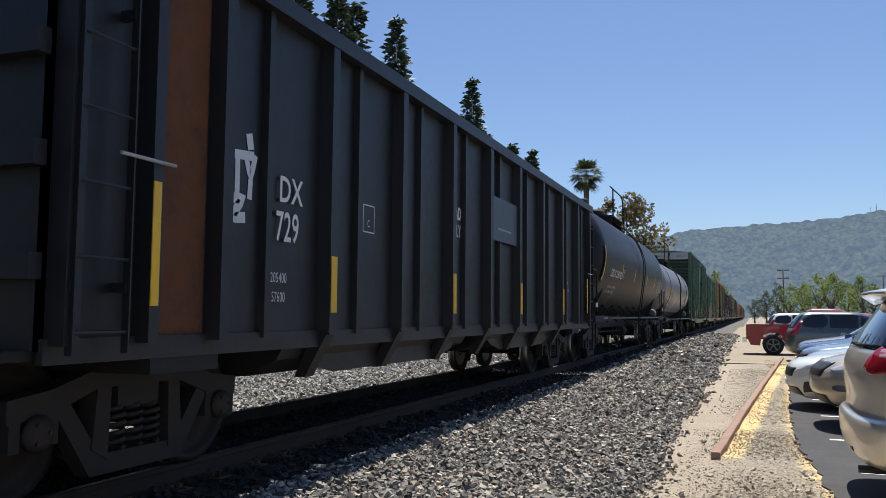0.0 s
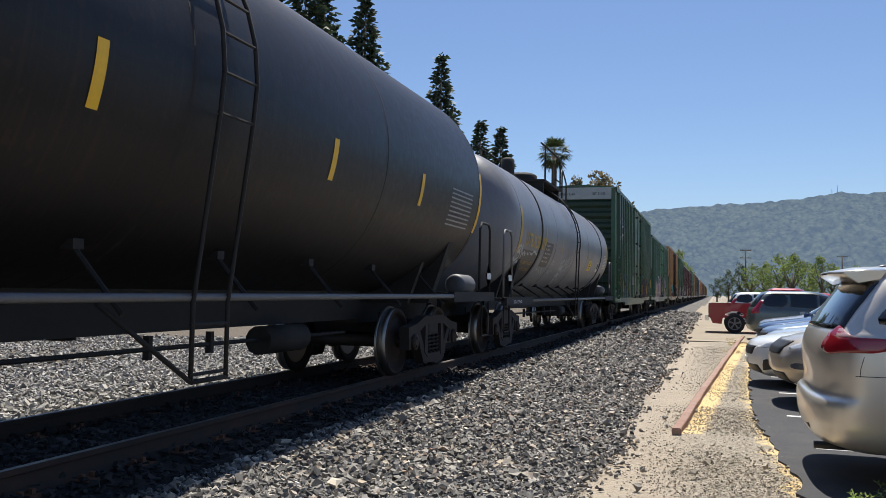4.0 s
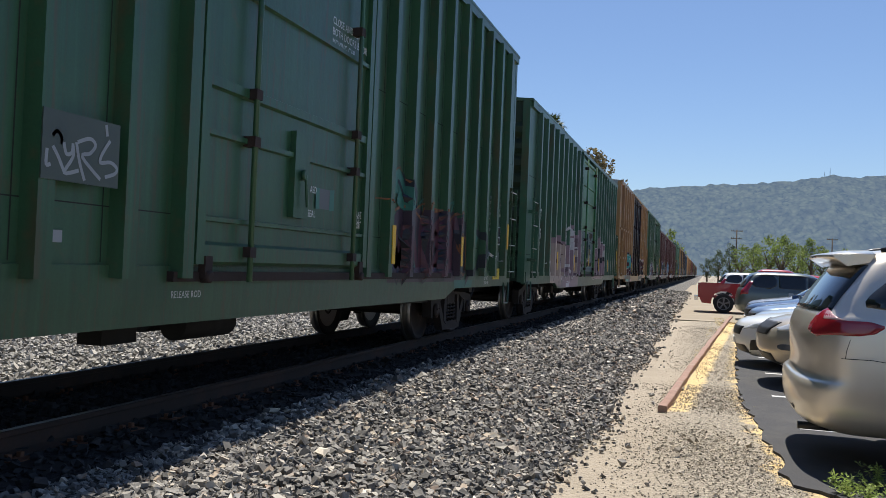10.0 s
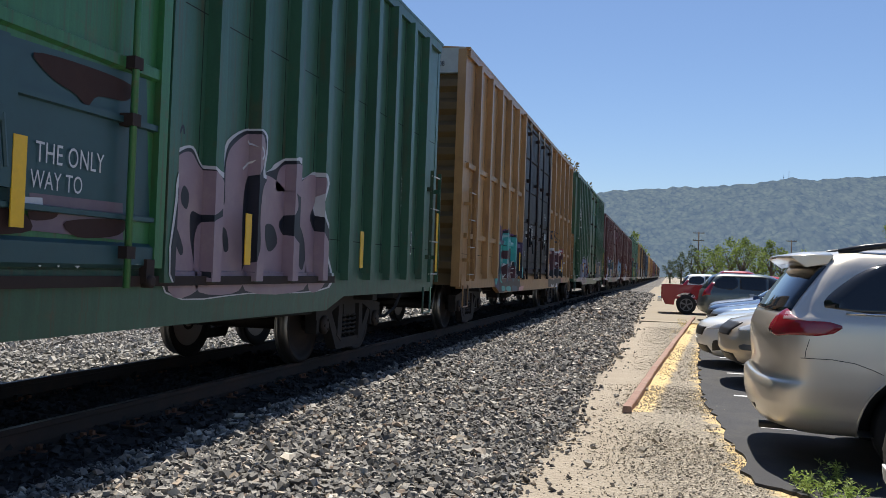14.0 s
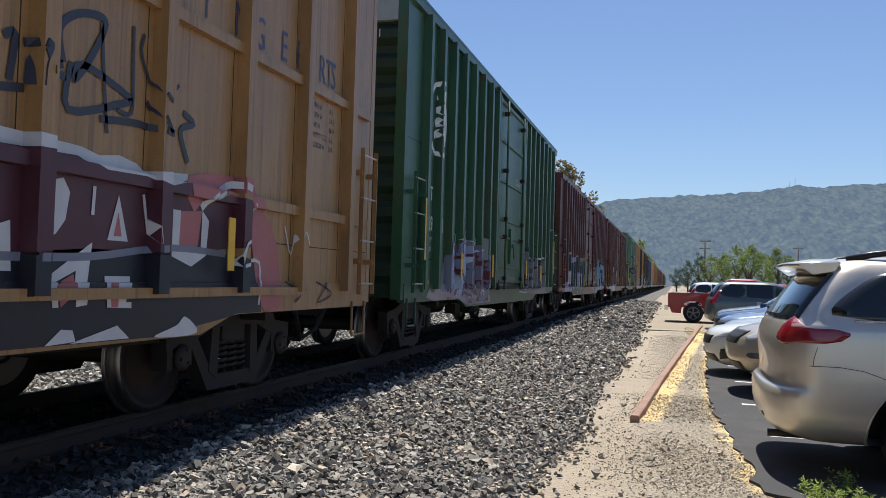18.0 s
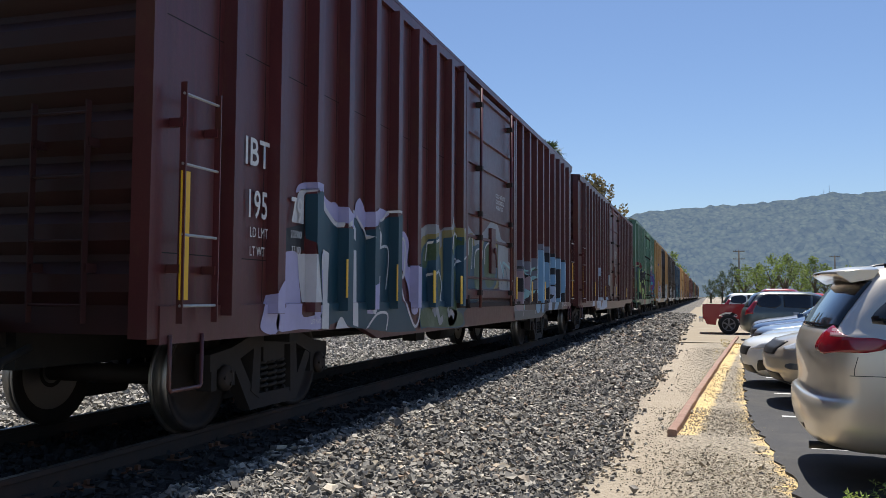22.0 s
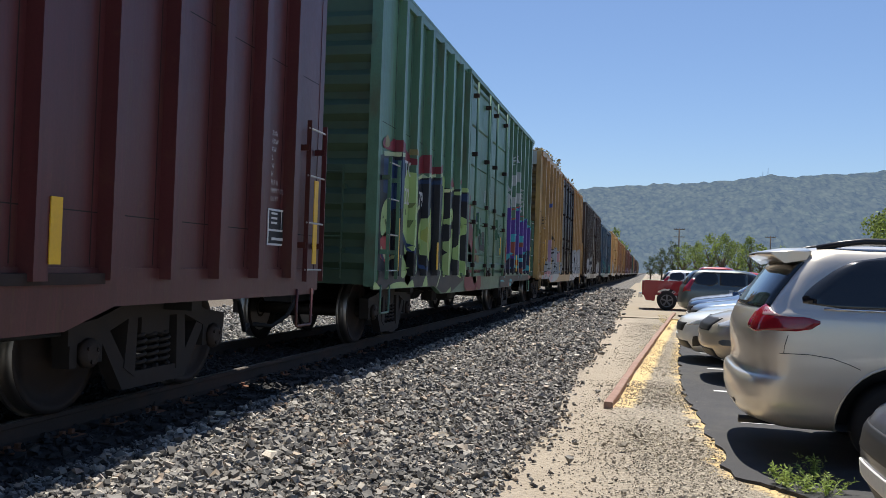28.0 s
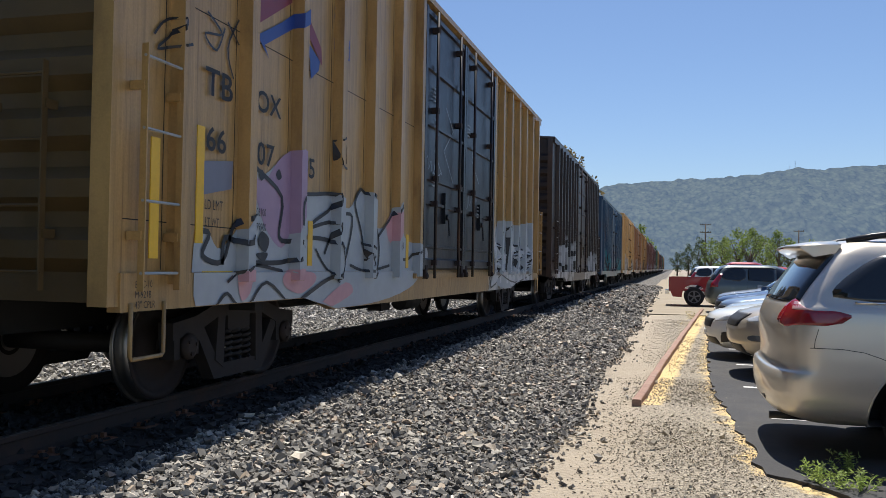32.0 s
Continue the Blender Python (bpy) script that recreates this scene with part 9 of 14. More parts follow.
curve(CAR_B, P_PALEW, 6, 0.018, [(-0.91, 1.66), (-0.76, 1.66)])
curve(CAR_B, P_PALEW, 6, 0.018, [(-0.84, 1.65), (-0.86, 1.53)])
curve(CAR_B, P_PALEW, 6, 0.018, [(-0.74, 1.85), (-0.72, 1.76)])
curve(CAR_B, P_PALEW, 6, 0.018, [(-0.02, 2.22), (-0.06, 2.14), (0.01, 2.10), (0.07, 2.17), (-0.02, 2.22)])
curve(CAR_B, P_PALEW, 6, 0.018, [(-0.00, 2.22), (0.01, 2.09)])
curve(CAR_B, P_PALEW, 6, 0.018, [(-1.43, 2.23), (-1.40, 2.17)])
curve(CAR_B, P_PALEW, 6, 0.018, [(-1.30, 2.23), (-1.24, 2.29), (-1.21, 2.17)])
curve(CAR_B, P_PALEW, 6, 0.018, [(-0.15, 2.30), (-0.09, 2.27)])
curve(CAR_B, P_PALEW, 6, 0.018, [(0.48, 1.21), (0.40, 1.10)])
curve(CAR_B, P_PALEW, 6, 0.018, [(0.48, 1.21), (0.56, 1.10)])
curve(CAR_B, P_PALEW, 6, 0.018, [(0.63, 1.20), (0.72, 1.10), (0.78, 1.21)])
shape(CAR_A, P_TEALD, 2.78, [(0.32, 1.83), (0.40, 1.83), (0.41, 1.64), (0.33, 1.63)])
shape(CAR_A, P_TEALD, 2.00, [(0.63, 1.83), (0.73, 1.84), (0.73, 1.64), (0.63, 1.63)])
shape(CAR_A, P_GREYD, 1.06, [(0.40, 1.83), (0.63, 1.83), (0.63, 1.64), (0.41, 1.64)])
write(CAR_A, "ASD", 0.09, 0.19, 1.77, 1.528, M_WHITE, 0.8)
write(CAR_A, "SEAL", 0.09, 0.16, 1.55, 1.528, M_WHITE, 0.8)
write(CAR_A, "UNLATCH", 0.085, 1.17, 1.62, 1.528, M_WHITE, 0.8)
write(CAR_A, "TO CLOSE", 0.085, 1.16, 1.56, 1.528, M_WHITE, 0.8)
write(CAR_A, "DOOR", 0.085, 1.16, 1.50, 1.528, M_WHITE, 0.8)
for _d in CAR_B.children:
    for _p in _d.children:
        if _p.name.split(".")[0] in ("cross_rail", "door_crank") and max(v.co.z for v in _p.data.vertices) < 2.35:
            _p.data = _p.data.copy()
            _p.data.materials.clear()
            _p.data.materials.append(P_DOORT)
# pale blue letters edged in dark red
shape(CAR_D, P_SLATE, 1, [(-5.75, 0.94), (-5.26, 1.25), (-5.09, 1.55), (-4.64, 1.77), (-4.3, 1.71), (-4.17, 1.99), (-3.93, 2.01), (-3.63, 1.76), (-3.06, 1.82), (-2.63, 1.65), (-2.07, 1.62), (-1.7, 0.75), (-5.12, 0.76)])
shape(CAR_D, P_FLAME, 1.5, [(-6.17, 0.88), (-5.97, 1.02), (-5.84, 0.95), (-5.48, 1.01), (-5.23, 0.95), (-4.81, 0.99), (-4.34, 0.88), (-3.82, 0.96), (-3.22, 0.82), (-2.57, 0.92), (-1.7, 0.85), (-1.67, 0.72), (-5.1, 0.73)])
strokes(CAR_H, [(0.02, [(-1.55, 3.34), (-1.29, 3.17), (-1.52, 2.85), (-1.12, 2.54)]), (0.02, [(-0.91, 3.6), (-0.46, 3.3), (-1.01, 2.92), (-0.41, 2.46)]), (0.02, [(0.99, 3.44), (0.84, 3.0), (1.41, 2.64)])], P_GREY, 0.0115)

# sprayed figures on the first red wagon
blob(CAR_E, P_LILAC, 1, [(-7.23, 1.27), (-7.14, 1.37), (-7.16, 1.44), (-7.1, 1.52), (-6.85, 1.53), (-6.81, 1.29), (-6.77, 1.12), (-6.75, 0.96), (-6.4, 0.97), (-6.37, 0.84), (-6.81, 0.85), (-7.21, 0.85), (-7.22, 1), (-7.08, 1.05), (-7.11, 1.12), (-7.23, 1.17)])
blob(CAR_E, P_LILAC, 1, [(-7.47, 1.01), (-7.38, 1.18), (-7.23, 1.27), (-7.21, 0.85), (-7.5, 0.87)])
shape(CAR_E, P_PALEW, 2, [(-6.94, 1.83), (-6.86, 2.06), (-6.81, 2.11), (-6.64, 2.14), (-6.74, 2.06), (-6.74, 1.8), (-6.95, 1.8)])
shape(CAR_E, P_PALEW, 2, [(-6.85, 1.52), (-6.74, 1.53), (-6.64, 1.53), (-6.56, 1.09), (-6.75, 1.09), (-6.81, 1.29)])
blob(CAR_E, P_LILAC, 2, [(-6.89, 2.07), (-6.84, 2.15), (-6.67, 2.19), (-6.49, 2.18), (-6.36, 2.24), (-6.33, 2.12), (-6.18, 2.06), (-6.06, 2.07), (-5.9, 1.98), (-5.8, 1.96), (-5.73, 2.01), (-5.59, 2.03), (-5.56, 2.11), (-5.46, 2.18), (-5.36, 2.12), (-5.3, 2.05), (-5.18, 2.09), (-5.1, 2.15), (-5.04, 2.09), (-4.88, 2.13), (-4.7, 2.12), (-4.6, 2.08), (-4.96, 1.98), (-5.36, 1.87), (-5.79, 1.82), (-6.32, 1.99), (-6.67, 2.12)])
shape(CAR_E, P_BLACK, 3, [(-7.1, 1.73), (-6.74, 1.8), (-6.73, 1.56), (-7.08, 1.54)])
shape(CAR_E, P_NAVY, 3, [(-6.72, 2.07), (-6.59, 2.12), (-6.32, 1.96), (-6.03, 1.82), (-5.79, 1.82), (-5.73, 1.97), (-5.55, 1.96), (-5.34, 1.82), (-5.09, 2), (-4.88, 1.98), (-4.33, 2.13), (-4.31, 1.38), (-4.14, 1.08), (-3.67, 0.71), (-4.53, 0.73), (-5.22, 0.79), (-5.67, 0.81), (-5.96, 0.9), (-6.2, 0.87), (-6.23, 0.83), (-6.56, 1.06), (-6.64, 1.46), (-6.72, 1.76)])
curve(CAR_E, P_PALEW, 4, 0.05, [(-6.59, 2.13), (-6.35, 2.04), (-6.29, 1.97), (-6.02, 1.85), (-5.8, 1.93)])
blob(CAR_E, P_LILAC, 4, [(-6.58, 1.53), (-6.51, 1.61), (-6.36, 1.65), (-6.34, 1.41), (-6.36, 1.11), (-6.4, 0.97), (-6.53, 0.97), (-6.59, 1.4)])
curve(CAR_E, P_PALEW, 5, 0.035, [(-6.57, 1.3), (-6.58, 1.5), (-6.51, 1.62), (-6.35, 1.66)])
shape(CAR_E, P_PALEW, 4, [(-6.36, 1.6), (-6.2, 1.56), (-6.22, 1.31), (-6.23, 0.83), (-6.38, 0.84), (-6.37, 1.27)])
shape(CAR_E, P_PALEW, 4, [(-5.69, 1.93), (-5.6, 1.88), (-5.56, 1.85), (-5.56, 1.72), (-5.65, 1.77)])
shape(CAR_E, P_PALEW, 4, [(-5.66, 1.63), (-5.54, 1.62), (-5.51, 0.8), (-5.65, 0.85), (-5.65, 1.29)])
shape(CAR_E, P_PALEW, 4, [(-5.04, 1.86), (-4.91, 1.91), (-4.82, 1.84), (-4.84, 1.7), (-4.99, 1.66)])
shape(CAR_E, P_LILAC, 4, [(-5.27, 1.26), (-5.05, 1.31), (-5.11, 0.95), (-5.27, 0.96)])
shape(CAR_E, P_PALEW, 4, [(-5.08, 1.33), (-4.86, 1.37), (-4.87, 1.15), (-5.03, 0.95), (-5.15, 0.96), (-5.05, 1.17)])
curve(CAR_E, P_PALEW, 5, 0.03, [(-5.72, 1.83), (-5.7, 2.01), (-5.61, 2.02)])
curve(CAR_E, P_PALEW, 5, 0.03, [(-5.56, 1.98), (-5.35, 1.85), (-5.28, 1.76)])
curve(CAR_E, P_PALEW, 5, 0.03, [(-5.17, 1.87), (-5.13, 1.98), (-4.83, 2), (-4.65, 2.11), (-4.33, 2.12)])
curve(CAR_E, P_PALEW, 5, 0.03, [(-4.99, 1.66), (-4.68, 1.71), (-4.62, 1.55), (-4.7, 1.22)])
curve(CAR_E, P_PALEW, 5, 0.03, [(-5.3, 0.79), (-4.99, 0.95), (-4.68, 0.94), (-4.72, 0.76)])
blob(CAR_E, P_PALEW, 4, [(-6.05, 0.85), (-5.93, 0.94), (-5.73, 0.81), (-5.37, 0.72), (-5.73, 0.7), (-6.07, 0.72)])
blob(CAR_E, P_LILAC, 5, [(-6.02, 0.78), (-5.96, 0.82), (-5.83, 0.73), (-6.02, 0.72)])
blob(CAR_E, P_LILAC, 4, [(-4.29, 1.87), (-4.08, 1.92), (-3.91, 1.78), (-3.95, 1.54), (-3.72, 1.5), (-3.58, 1.24), (-3.63, 0.95), (-3.86, 0.95), (-3.93, 1.23), (-4.17, 1.48), (-4.3, 1.62)])
curve(CAR_E, P_PALEW, 5, 0.04, [(-4.34, 1.79), (-4.08, 1.81), (-4.11, 1.38), (-4.22, 1.48), (-4.29, 1.72)])
curve(CAR_E, P_PALEW, 5, 0.04, [(-4.27, 1.38), (-4.03, 1.03), (-3.74, 0.77), (-3.56, 0.92), (-3.58, 1.24)])
curve(CAR_E, P_INK, 5, 0.03, [(-3.91, 1.75), (-3.95, 1.52), (-3.6, 1.56)])
blob(CAR_E, P_MISTY, 0, [(-3.55, 1.92), (-3.4, 2.02), (-3.17, 2.09), (-2.94, 2.08), (-2.76, 2.21), (-2.64, 2.05), (-2.43, 2.13), (-2.33, 2.28), (-2.01, 2.23), (-1.8, 2.13), (-1.52, 2.26), (-1.36, 2.18), (-0.92, 2.09), (-0.45, 2.21), (0.09, 2.42), (0.48, 2.34), (0.69, 2.15), (1.13, 2.08), (1.23, 1.79), (0.97, 1.37), (-0.05, 1.28), (-1.67, 1.24), (-3.5, 1.13)])
blob(CAR_E, P_GOLDY, 1, [(-3.57, 1.71), (-3.43, 1.88), (-3.26, 1.94), (-2.94, 2), (-2.84, 1.98), (-2.69, 1.94), (-2.63, 1.81), (-2.55, 1.86), (-2.56, 2), (-2.48, 2.06), (-1.88, 2.15), (-1.73, 2.02), (-1.68, 1.9), (-1.54, 2), (-1.39, 2.09), (-1.15, 2.1), (-1.05, 1.93), (-0.73, 1.95), (-0.49, 2.05), (0.12, 2.13), (0.5, 2.01), (0.43, 1.29), (-3.27, 1.2), (-3.54, 1.22)])
blob(CAR_E, P_NAVYB, 2, [(-3.55, 1.36), (-3.42, 1.73), (-3.23, 1.85), (-3.13, 1.92), (-2.91, 1.96), (-2.84, 1.9), (-2.7, 1.73), (-2.62, 1.64), (-2.6, 1.43), (-2.52, 1.36), (-2.52, 1.72), (-2.52, 1.9), (-2.42, 1.98), (-2.07, 2.05), (-1.83, 2), (-1.72, 1.89), (-1.71, 1.73), (-1.44, 1.71), (-1.43, 2.02), (-1.29, 2.08), (-1.13, 1.92), (-0.82, 1.96), (-0.61, 1.7), (-0.53, 2), (-0.22, 2.06), (0.25, 2.01), (0.39, 1.73), (0.3, 1.34), (-0.66, 1.08), (-1.5, 0.91), (-1.56, 0.69), (-3.24, 0.74), (-3.51, 0.76)])
blob(CAR_E, P_OLIVE, 3, [(-3.41, 1.55), (-3.35, 1.74), (-3.25, 1.8), (-3.11, 1.86), (-2.93, 1.9), (-2.88, 1.88), (-3.05, 1.72), (-3.18, 1.61), (-3.27, 1.51)])
blob(CAR_E, P_OLIVE, 3, [(-3.09, 1.24), (-3.06, 1.49), (-2.84, 1.58), (-2.6, 1.32), (-2.66, 1.09), (-2.96, 1.03)])
blob(CAR_E, P_OLIVE, 3, [(-2.44, 1.8), (-2.39, 1.97), (-2.13, 2.05), (-1.9, 2.03), (-1.82, 1.92), (-2.11, 1.76), (-2.35, 1.72)])
blob(CAR_E, P_OLIVE, 3, [(-2.33, 1.41), (-2.25, 1.56), (-1.9, 1.51), (-1.94, 1.15), (-1.86, 0.92), (-1.98, 0.77), (-2.28, 0.74), (-2.36, 1.08)])
blob(CAR_E, P_OLIVE, 3, [(-1.45, 1.76), (-1.44, 1.97), (-1.35, 2.04), (-1.25, 2), (-1.26, 1.78), (-1.32, 1.6), (-1.39, 1.46)])
blob(CAR_E, P_OLIVE, 3, [(-1.11, 1.61), (-1.1, 1.84), (-0.82, 1.87), (-0.66, 1.65), (-0.68, 1.31), (-1.04, 1.26)])
blob(CAR_E, P_OLIVE, 3, [(-0.52, 1.76), (-0.48, 1.93), (-0.22, 2), (0.13, 1.92), (0.22, 1.61), (0.12, 1.34), (-0.38, 1.32)])
blob(CAR_E, P_OLIVE, 3, [(-3.49, 0.96), (-3.01, 1.01), (-2.41, 0.99), (-1.65, 0.89), (-1.7, 0.71), (-3.24, 0.75), (-3.47, 0.76)])
curve(CAR_E, P_PALEW, 5, 0.035, [(-3.25, 1.79), (-3.21, 1.84), (-2.91, 1.94)])
curve(CAR_E, P_PALEW, 5, 0.035, [(-3.3, 1.6), (-3.25, 1.8)])
curve(CAR_E, P_PALEW, 5, 0.035, [(-3.06, 1.48), (-2.84, 1.58), (-2.77, 1.53), (-2.6, 1.32), (-2.66, 1.08)])
curve(CAR_E, P_PALEW, 5, 0.035, [(-2.44, 1.8), (-2.39, 1.99), (-2.28, 2.04), (-2, 2.06), (-1.87, 2.01)])
curve(CAR_E, P_PALEW, 5, 0.035, [(-3.27, 1.41), (-3.04, 1.48)])
curve(CAR_E, P_PALEW, 5, 0.03, [(-2.23, 1.53), (-2.2, 1.69), (-1.91, 1.68)])
curve(CAR_E, P_PALEW, 5, 0.03, [(-2.09, 1.54), (-1.74, 1.73)])
curve(CAR_E, P_PALEW, 5, 0.03, [(-2.3, 1.45), (-2.31, 1.15)])
curve(CAR_E, P_PALEW, 5, 0.03, [(-2.1, 1.15), (-2.03, 1.46)])
curve(CAR_E, P_PALEW, 5, 0.03, [(-1.45, 1.76), (-1.44, 1.99), (-1.28, 2.05), (-1.24, 1.95), (-1.27, 1.56)])
curve(CAR_E, P_PALEW, 5, 0.03, [(-1.13, 1.57), (-1.04, 1.84), (-0.67, 1.89), (-0.61, 1.75)])
curve(CAR_E, P_PALEW, 5, 0.03, [(-0.51, 1.66), (-0.48, 1.91), (-0.16, 2.02), (0.19, 1.9)])
curve(CAR_E, P_MISTY, 5, 0.10, [(-3.06, 0.96), (-2.99, 1), (-2.93, 0.91), (-2.85, 0.98), (-2.75, 0.83), (-2.69, 0.8), (-2.59, 0.85)])
curve(CAR_E, P_MISTY, 5, 0.08, [(-2.35, 0.99), (-2.29, 0.88), (-2.21, 0.93), (-2.05, 0.85)])
blob(CAR_E, P_MISTY, 4, [(0.43, 2.12), (0.84, 2.05), (0.93, 1.8), (1.56, 1.69), (1.51, 1.26), (0.56, 1.24)])
curve(CAR_E, P_PALEC, 5, 0.05, [(0.59, 1.74), (0.88, 1.48), (0.77, 1.73), (1.32, 1.65)])
curve(CAR_E, P_NAVYB, 5, 0.03, [(0.69, 1.36), (0.94, 1.66), (1.19, 1.31)])
blob(CAR_E, P_SLATE, 0, [(1.91, 1.77), (2.25, 1.84), (2.41, 1.9), (2.57, 1.86), (2.84, 1.85), (3.17, 1.83), (3.26, 1.88), (3.42, 1.75), (3.6, 1.93), (3.88, 1.93), (4.09, 2.18), (4.41, 2.28), (4.69, 2.19), (4.98, 2.28), (5.53, 2.16), (6.04, 2.12), (6.32, 2.01), (7.43, 2.04), (7.66, 1.93), (7.4, 0.72), (3.98, 0.79), (1.98, 0.85)])
shape(CAR_E, P_PLUMB, 1, [(2.77, 0.87), (3.04, 1.34), (3.38, 1.48), (3.92, 1.52), (4.05, 0.85)])
blob(CAR_E, P_PINKL, 2, [(2.05, 1.32), (2.1, 1.5), (2.22, 1.62), (2.39, 1.63), (2.53, 1.56), (2.61, 1.39), (2.65, 1.09), (2.6, 0.89), (2.16, 0.89), (2.05, 1.08)])
blob(CAR_E, P_INK, 3, [(2.19, 1.27), (2.18, 1.42), (2.27, 1.5), (2.34, 1.43), (2.36, 1.34), (2.29, 1.23)])
blob(CAR_E, P_INK, 3, [(2.31, 1.24), (2.35, 1.32), (2.41, 1.33), (2.44, 1.26), (2.38, 1.2)])
blob(CAR_E, P_SKY, 4, [(2.35, 1.26), (2.37, 1.29), (2.4, 1.28), (2.39, 1.23)])
curve(CAR_E, P_RED, 3, 0.02, [(2.27, 1.58), (2.35, 1.53), (2.41, 1.41)])
curve(CAR_E, P_RED, 3, 0.02, [(2.31, 1.62), (2.42, 1.53), (2.46, 1.41)])
blob(CAR_E, P_PINKL, 2, [(2.63, 1.72), (2.68, 1.74), (2.86, 1.63), (3.06, 1.47), (2.99, 1.31), (2.82, 1.09), (2.77, 0.88), (2.65, 0.89), (2.68, 1.19)])
curve(CAR_E, P_INK, 4, 0.05, [(2.03, 1.58), (2.18, 1.69), (2.34, 1.68), (2.52, 1.58), (2.63, 1.36)])
curve(CAR_E, P_INK, 4, 0.05, [(2.37, 1.83), (2.58, 1.75), (2.64, 1.72), (2.86, 1.63), (3, 1.54), (3.23, 1.84)])
curve(CAR_E, P_PALEC, 3, 0.075, [(2.66, 1.77), (2.91, 1.65), (3.04, 1.51), (3.01, 1.34), (2.81, 0.88)])
curve(CAR_E, P_PALEC, 3, 0.07, [(3.02, 1.56), (3.23, 1.85), (3.24, 1.47), (3.13, 1.45)])
shape(CAR_E, P_OLIVE, 2, [(3.04, 1.47), (3.21, 1.76), (3.19, 1.61), (3.13, 1.44)])
curve(CAR_E, P_INK, 4, 0.03, [(3.26, 1.84), (3.26, 1.47)])
curve(CAR_E, P_PALEC, 3, 0.06, [(3.33, 1.53), (3.91, 1.81), (3.45, 1.24), (4.01, 1.31)])
shape(CAR_E, P_OLIVE, 3, [(3.39, 1.54), (3.7, 1.72), (3.5, 1.37), (3.44, 1.48)])
shape(CAR_E, P_SLATE, 3, [(3.51, 1.27), (3.9, 1.75), (4.02, 1.32)])
curve(CAR_E, P_PALEW, 5, 0.018, [(3, 1.24), (3.06, 1.09), (3.04, 1.27), (3.13, 1.1), (3.13, 1.26), (3.18, 1.13)])
curve(CAR_E, P_PALEW, 5, 0.018, [(3.07, 0.97), (3.09, 1.09), (3.17, 1.02), (3.2, 1.1)])
shape(CAR_E, P_INK, 1, [(3.97, 1.99), (4.06, 2.14), (4.49, 2.16), (4.65, 2.09), (5.01, 2.15), (5.24, 1.97), (5.18, 1.89), (5.31, 2.07), (5.56, 2.18), (5.93, 2.12), (6.18, 2.01), (6.49, 2.08), (7.65, 2.03), (7.68, 1.8), (7.36, 0.74), (6.18, 0.73), (6.13, 0.69), (5.57, 0.69), (5.22, 0.81), (3.98, 0.84)])
blob(CAR_E, P_SKY, 2, [(4.04, 2.06), (4.21, 2.16), (4.44, 2.12), (4.54, 1.86), (4.61, 2.03), (4.72, 2.07), (4.89, 2.1), (5.09, 1.95), (5.14, 1.61), (5.09, 1.26), (4.96, 0.82), (4.7, 0.83), (4.8, 1.21), (4.81, 1.47), (4.67, 1.57), (4.52, 1.6), (4.52, 1.24), (4.52, 0.84), (4.07, 0.85), (4.08, 1.44)])
blob(CAR_E, P_PALEW, 3, [(4.52, 1.29), (4.55, 1.36), (4.59, 1.25), (4.55, 1.09)])
blob(CAR_E, P_SKY, 2, [(5.25, 2), (5.42, 2.11), (5.6, 2.12), (5.85, 2.04), (5.96, 1.84), (5.72, 1.78), (5.73, 1.66), (5.98, 1.63), (5.97, 1.45), (5.63, 1.38), (5.99, 1.33), (5.98, 0.9), (5.8, 0.69), (5.51, 0.69), (5.52, 1.12), (5.27, 1.22), (5.22, 1.51), (5.42, 1.63), (5.23, 1.77)])
blob(CAR_E, P_PALE, 3, [(5.59, 0.69), (5.53, 0.73), (5.68, 1.28), (5.92, 1.33), (5.91, 0.8), (5.8, 0.69)])
curve(CAR_E, P_INK, 4, 0.035, [(5.69, 1.23), (5.66, 1.07), (5.82, 1.12), (5.74, 1.25)])
shape(CAR_E, P_SKY, 2, [(6.23, 1.97), (6.43, 2.06), (7.51, 1.97), (7.42, 1.46), (7.18, 1.13), (6.81, 0.89), (6.52, 0.75), (6.28, 0.78), (6.66, 1.25), (6.89, 1.62), (6.82, 1.83), (6.25, 1.76)])
blob(CAR_E, P_PALEW, 3, [(6.67, 1.43), (6.85, 1.48), (6.92, 1.19), (6.74, 1.13)])
curve(CAR_E, P_PALEW, 4, 0.03, [(7.67, 2.16), (7.67, 1.53), (7.46, 1.14), (7.29, 0.75)])
# sprayed figures on the second red wagon
shape(CAR_F, P_PALE, 1, [(-5.83, 1.6), (-5.84, 1.95), (-5.74, 2.05), (-5.55, 1.88), (-5.55, 1.52), (-5.35, 1.54), (-5.32, 1.23), (-5.51, 1.22), (-5.51, 1.08), (-5.45, 0.96), (-5.47, 0.74), (-6.03, 0.74), (-5.94, 0.94), (-5.87, 0.96), (-5.86, 1.11), (-5.71, 1.06), (-5.76, 1.36)])
shape(CAR_F, P_PALE, 1, [(-5.2, 1.9), (-5.09, 1.98), (-5.07, 2.07), (-4.7, 2.12), (-4.58, 2.09), (-4.53, 1.81), (-4.65, 1.82), (-4.98, 1.78), (-5.03, 1.66), (-5.11, 1.39), (-5.11, 1.08), (-4.87, 1.12), (-4.76, 1.29), (-4.65, 1.12), (-4.47, 1.08), (-4.38, 0.74), (-4.79, 0.74), (-4.83, 1.03), (-5.22, 1.02), (-5.2, 1.39)])
curve(CAR_F, P_PALE, 1, 0.24, [(-4.4, 2.06), (-4.38, 1.43), (-4.34, 0.74)])
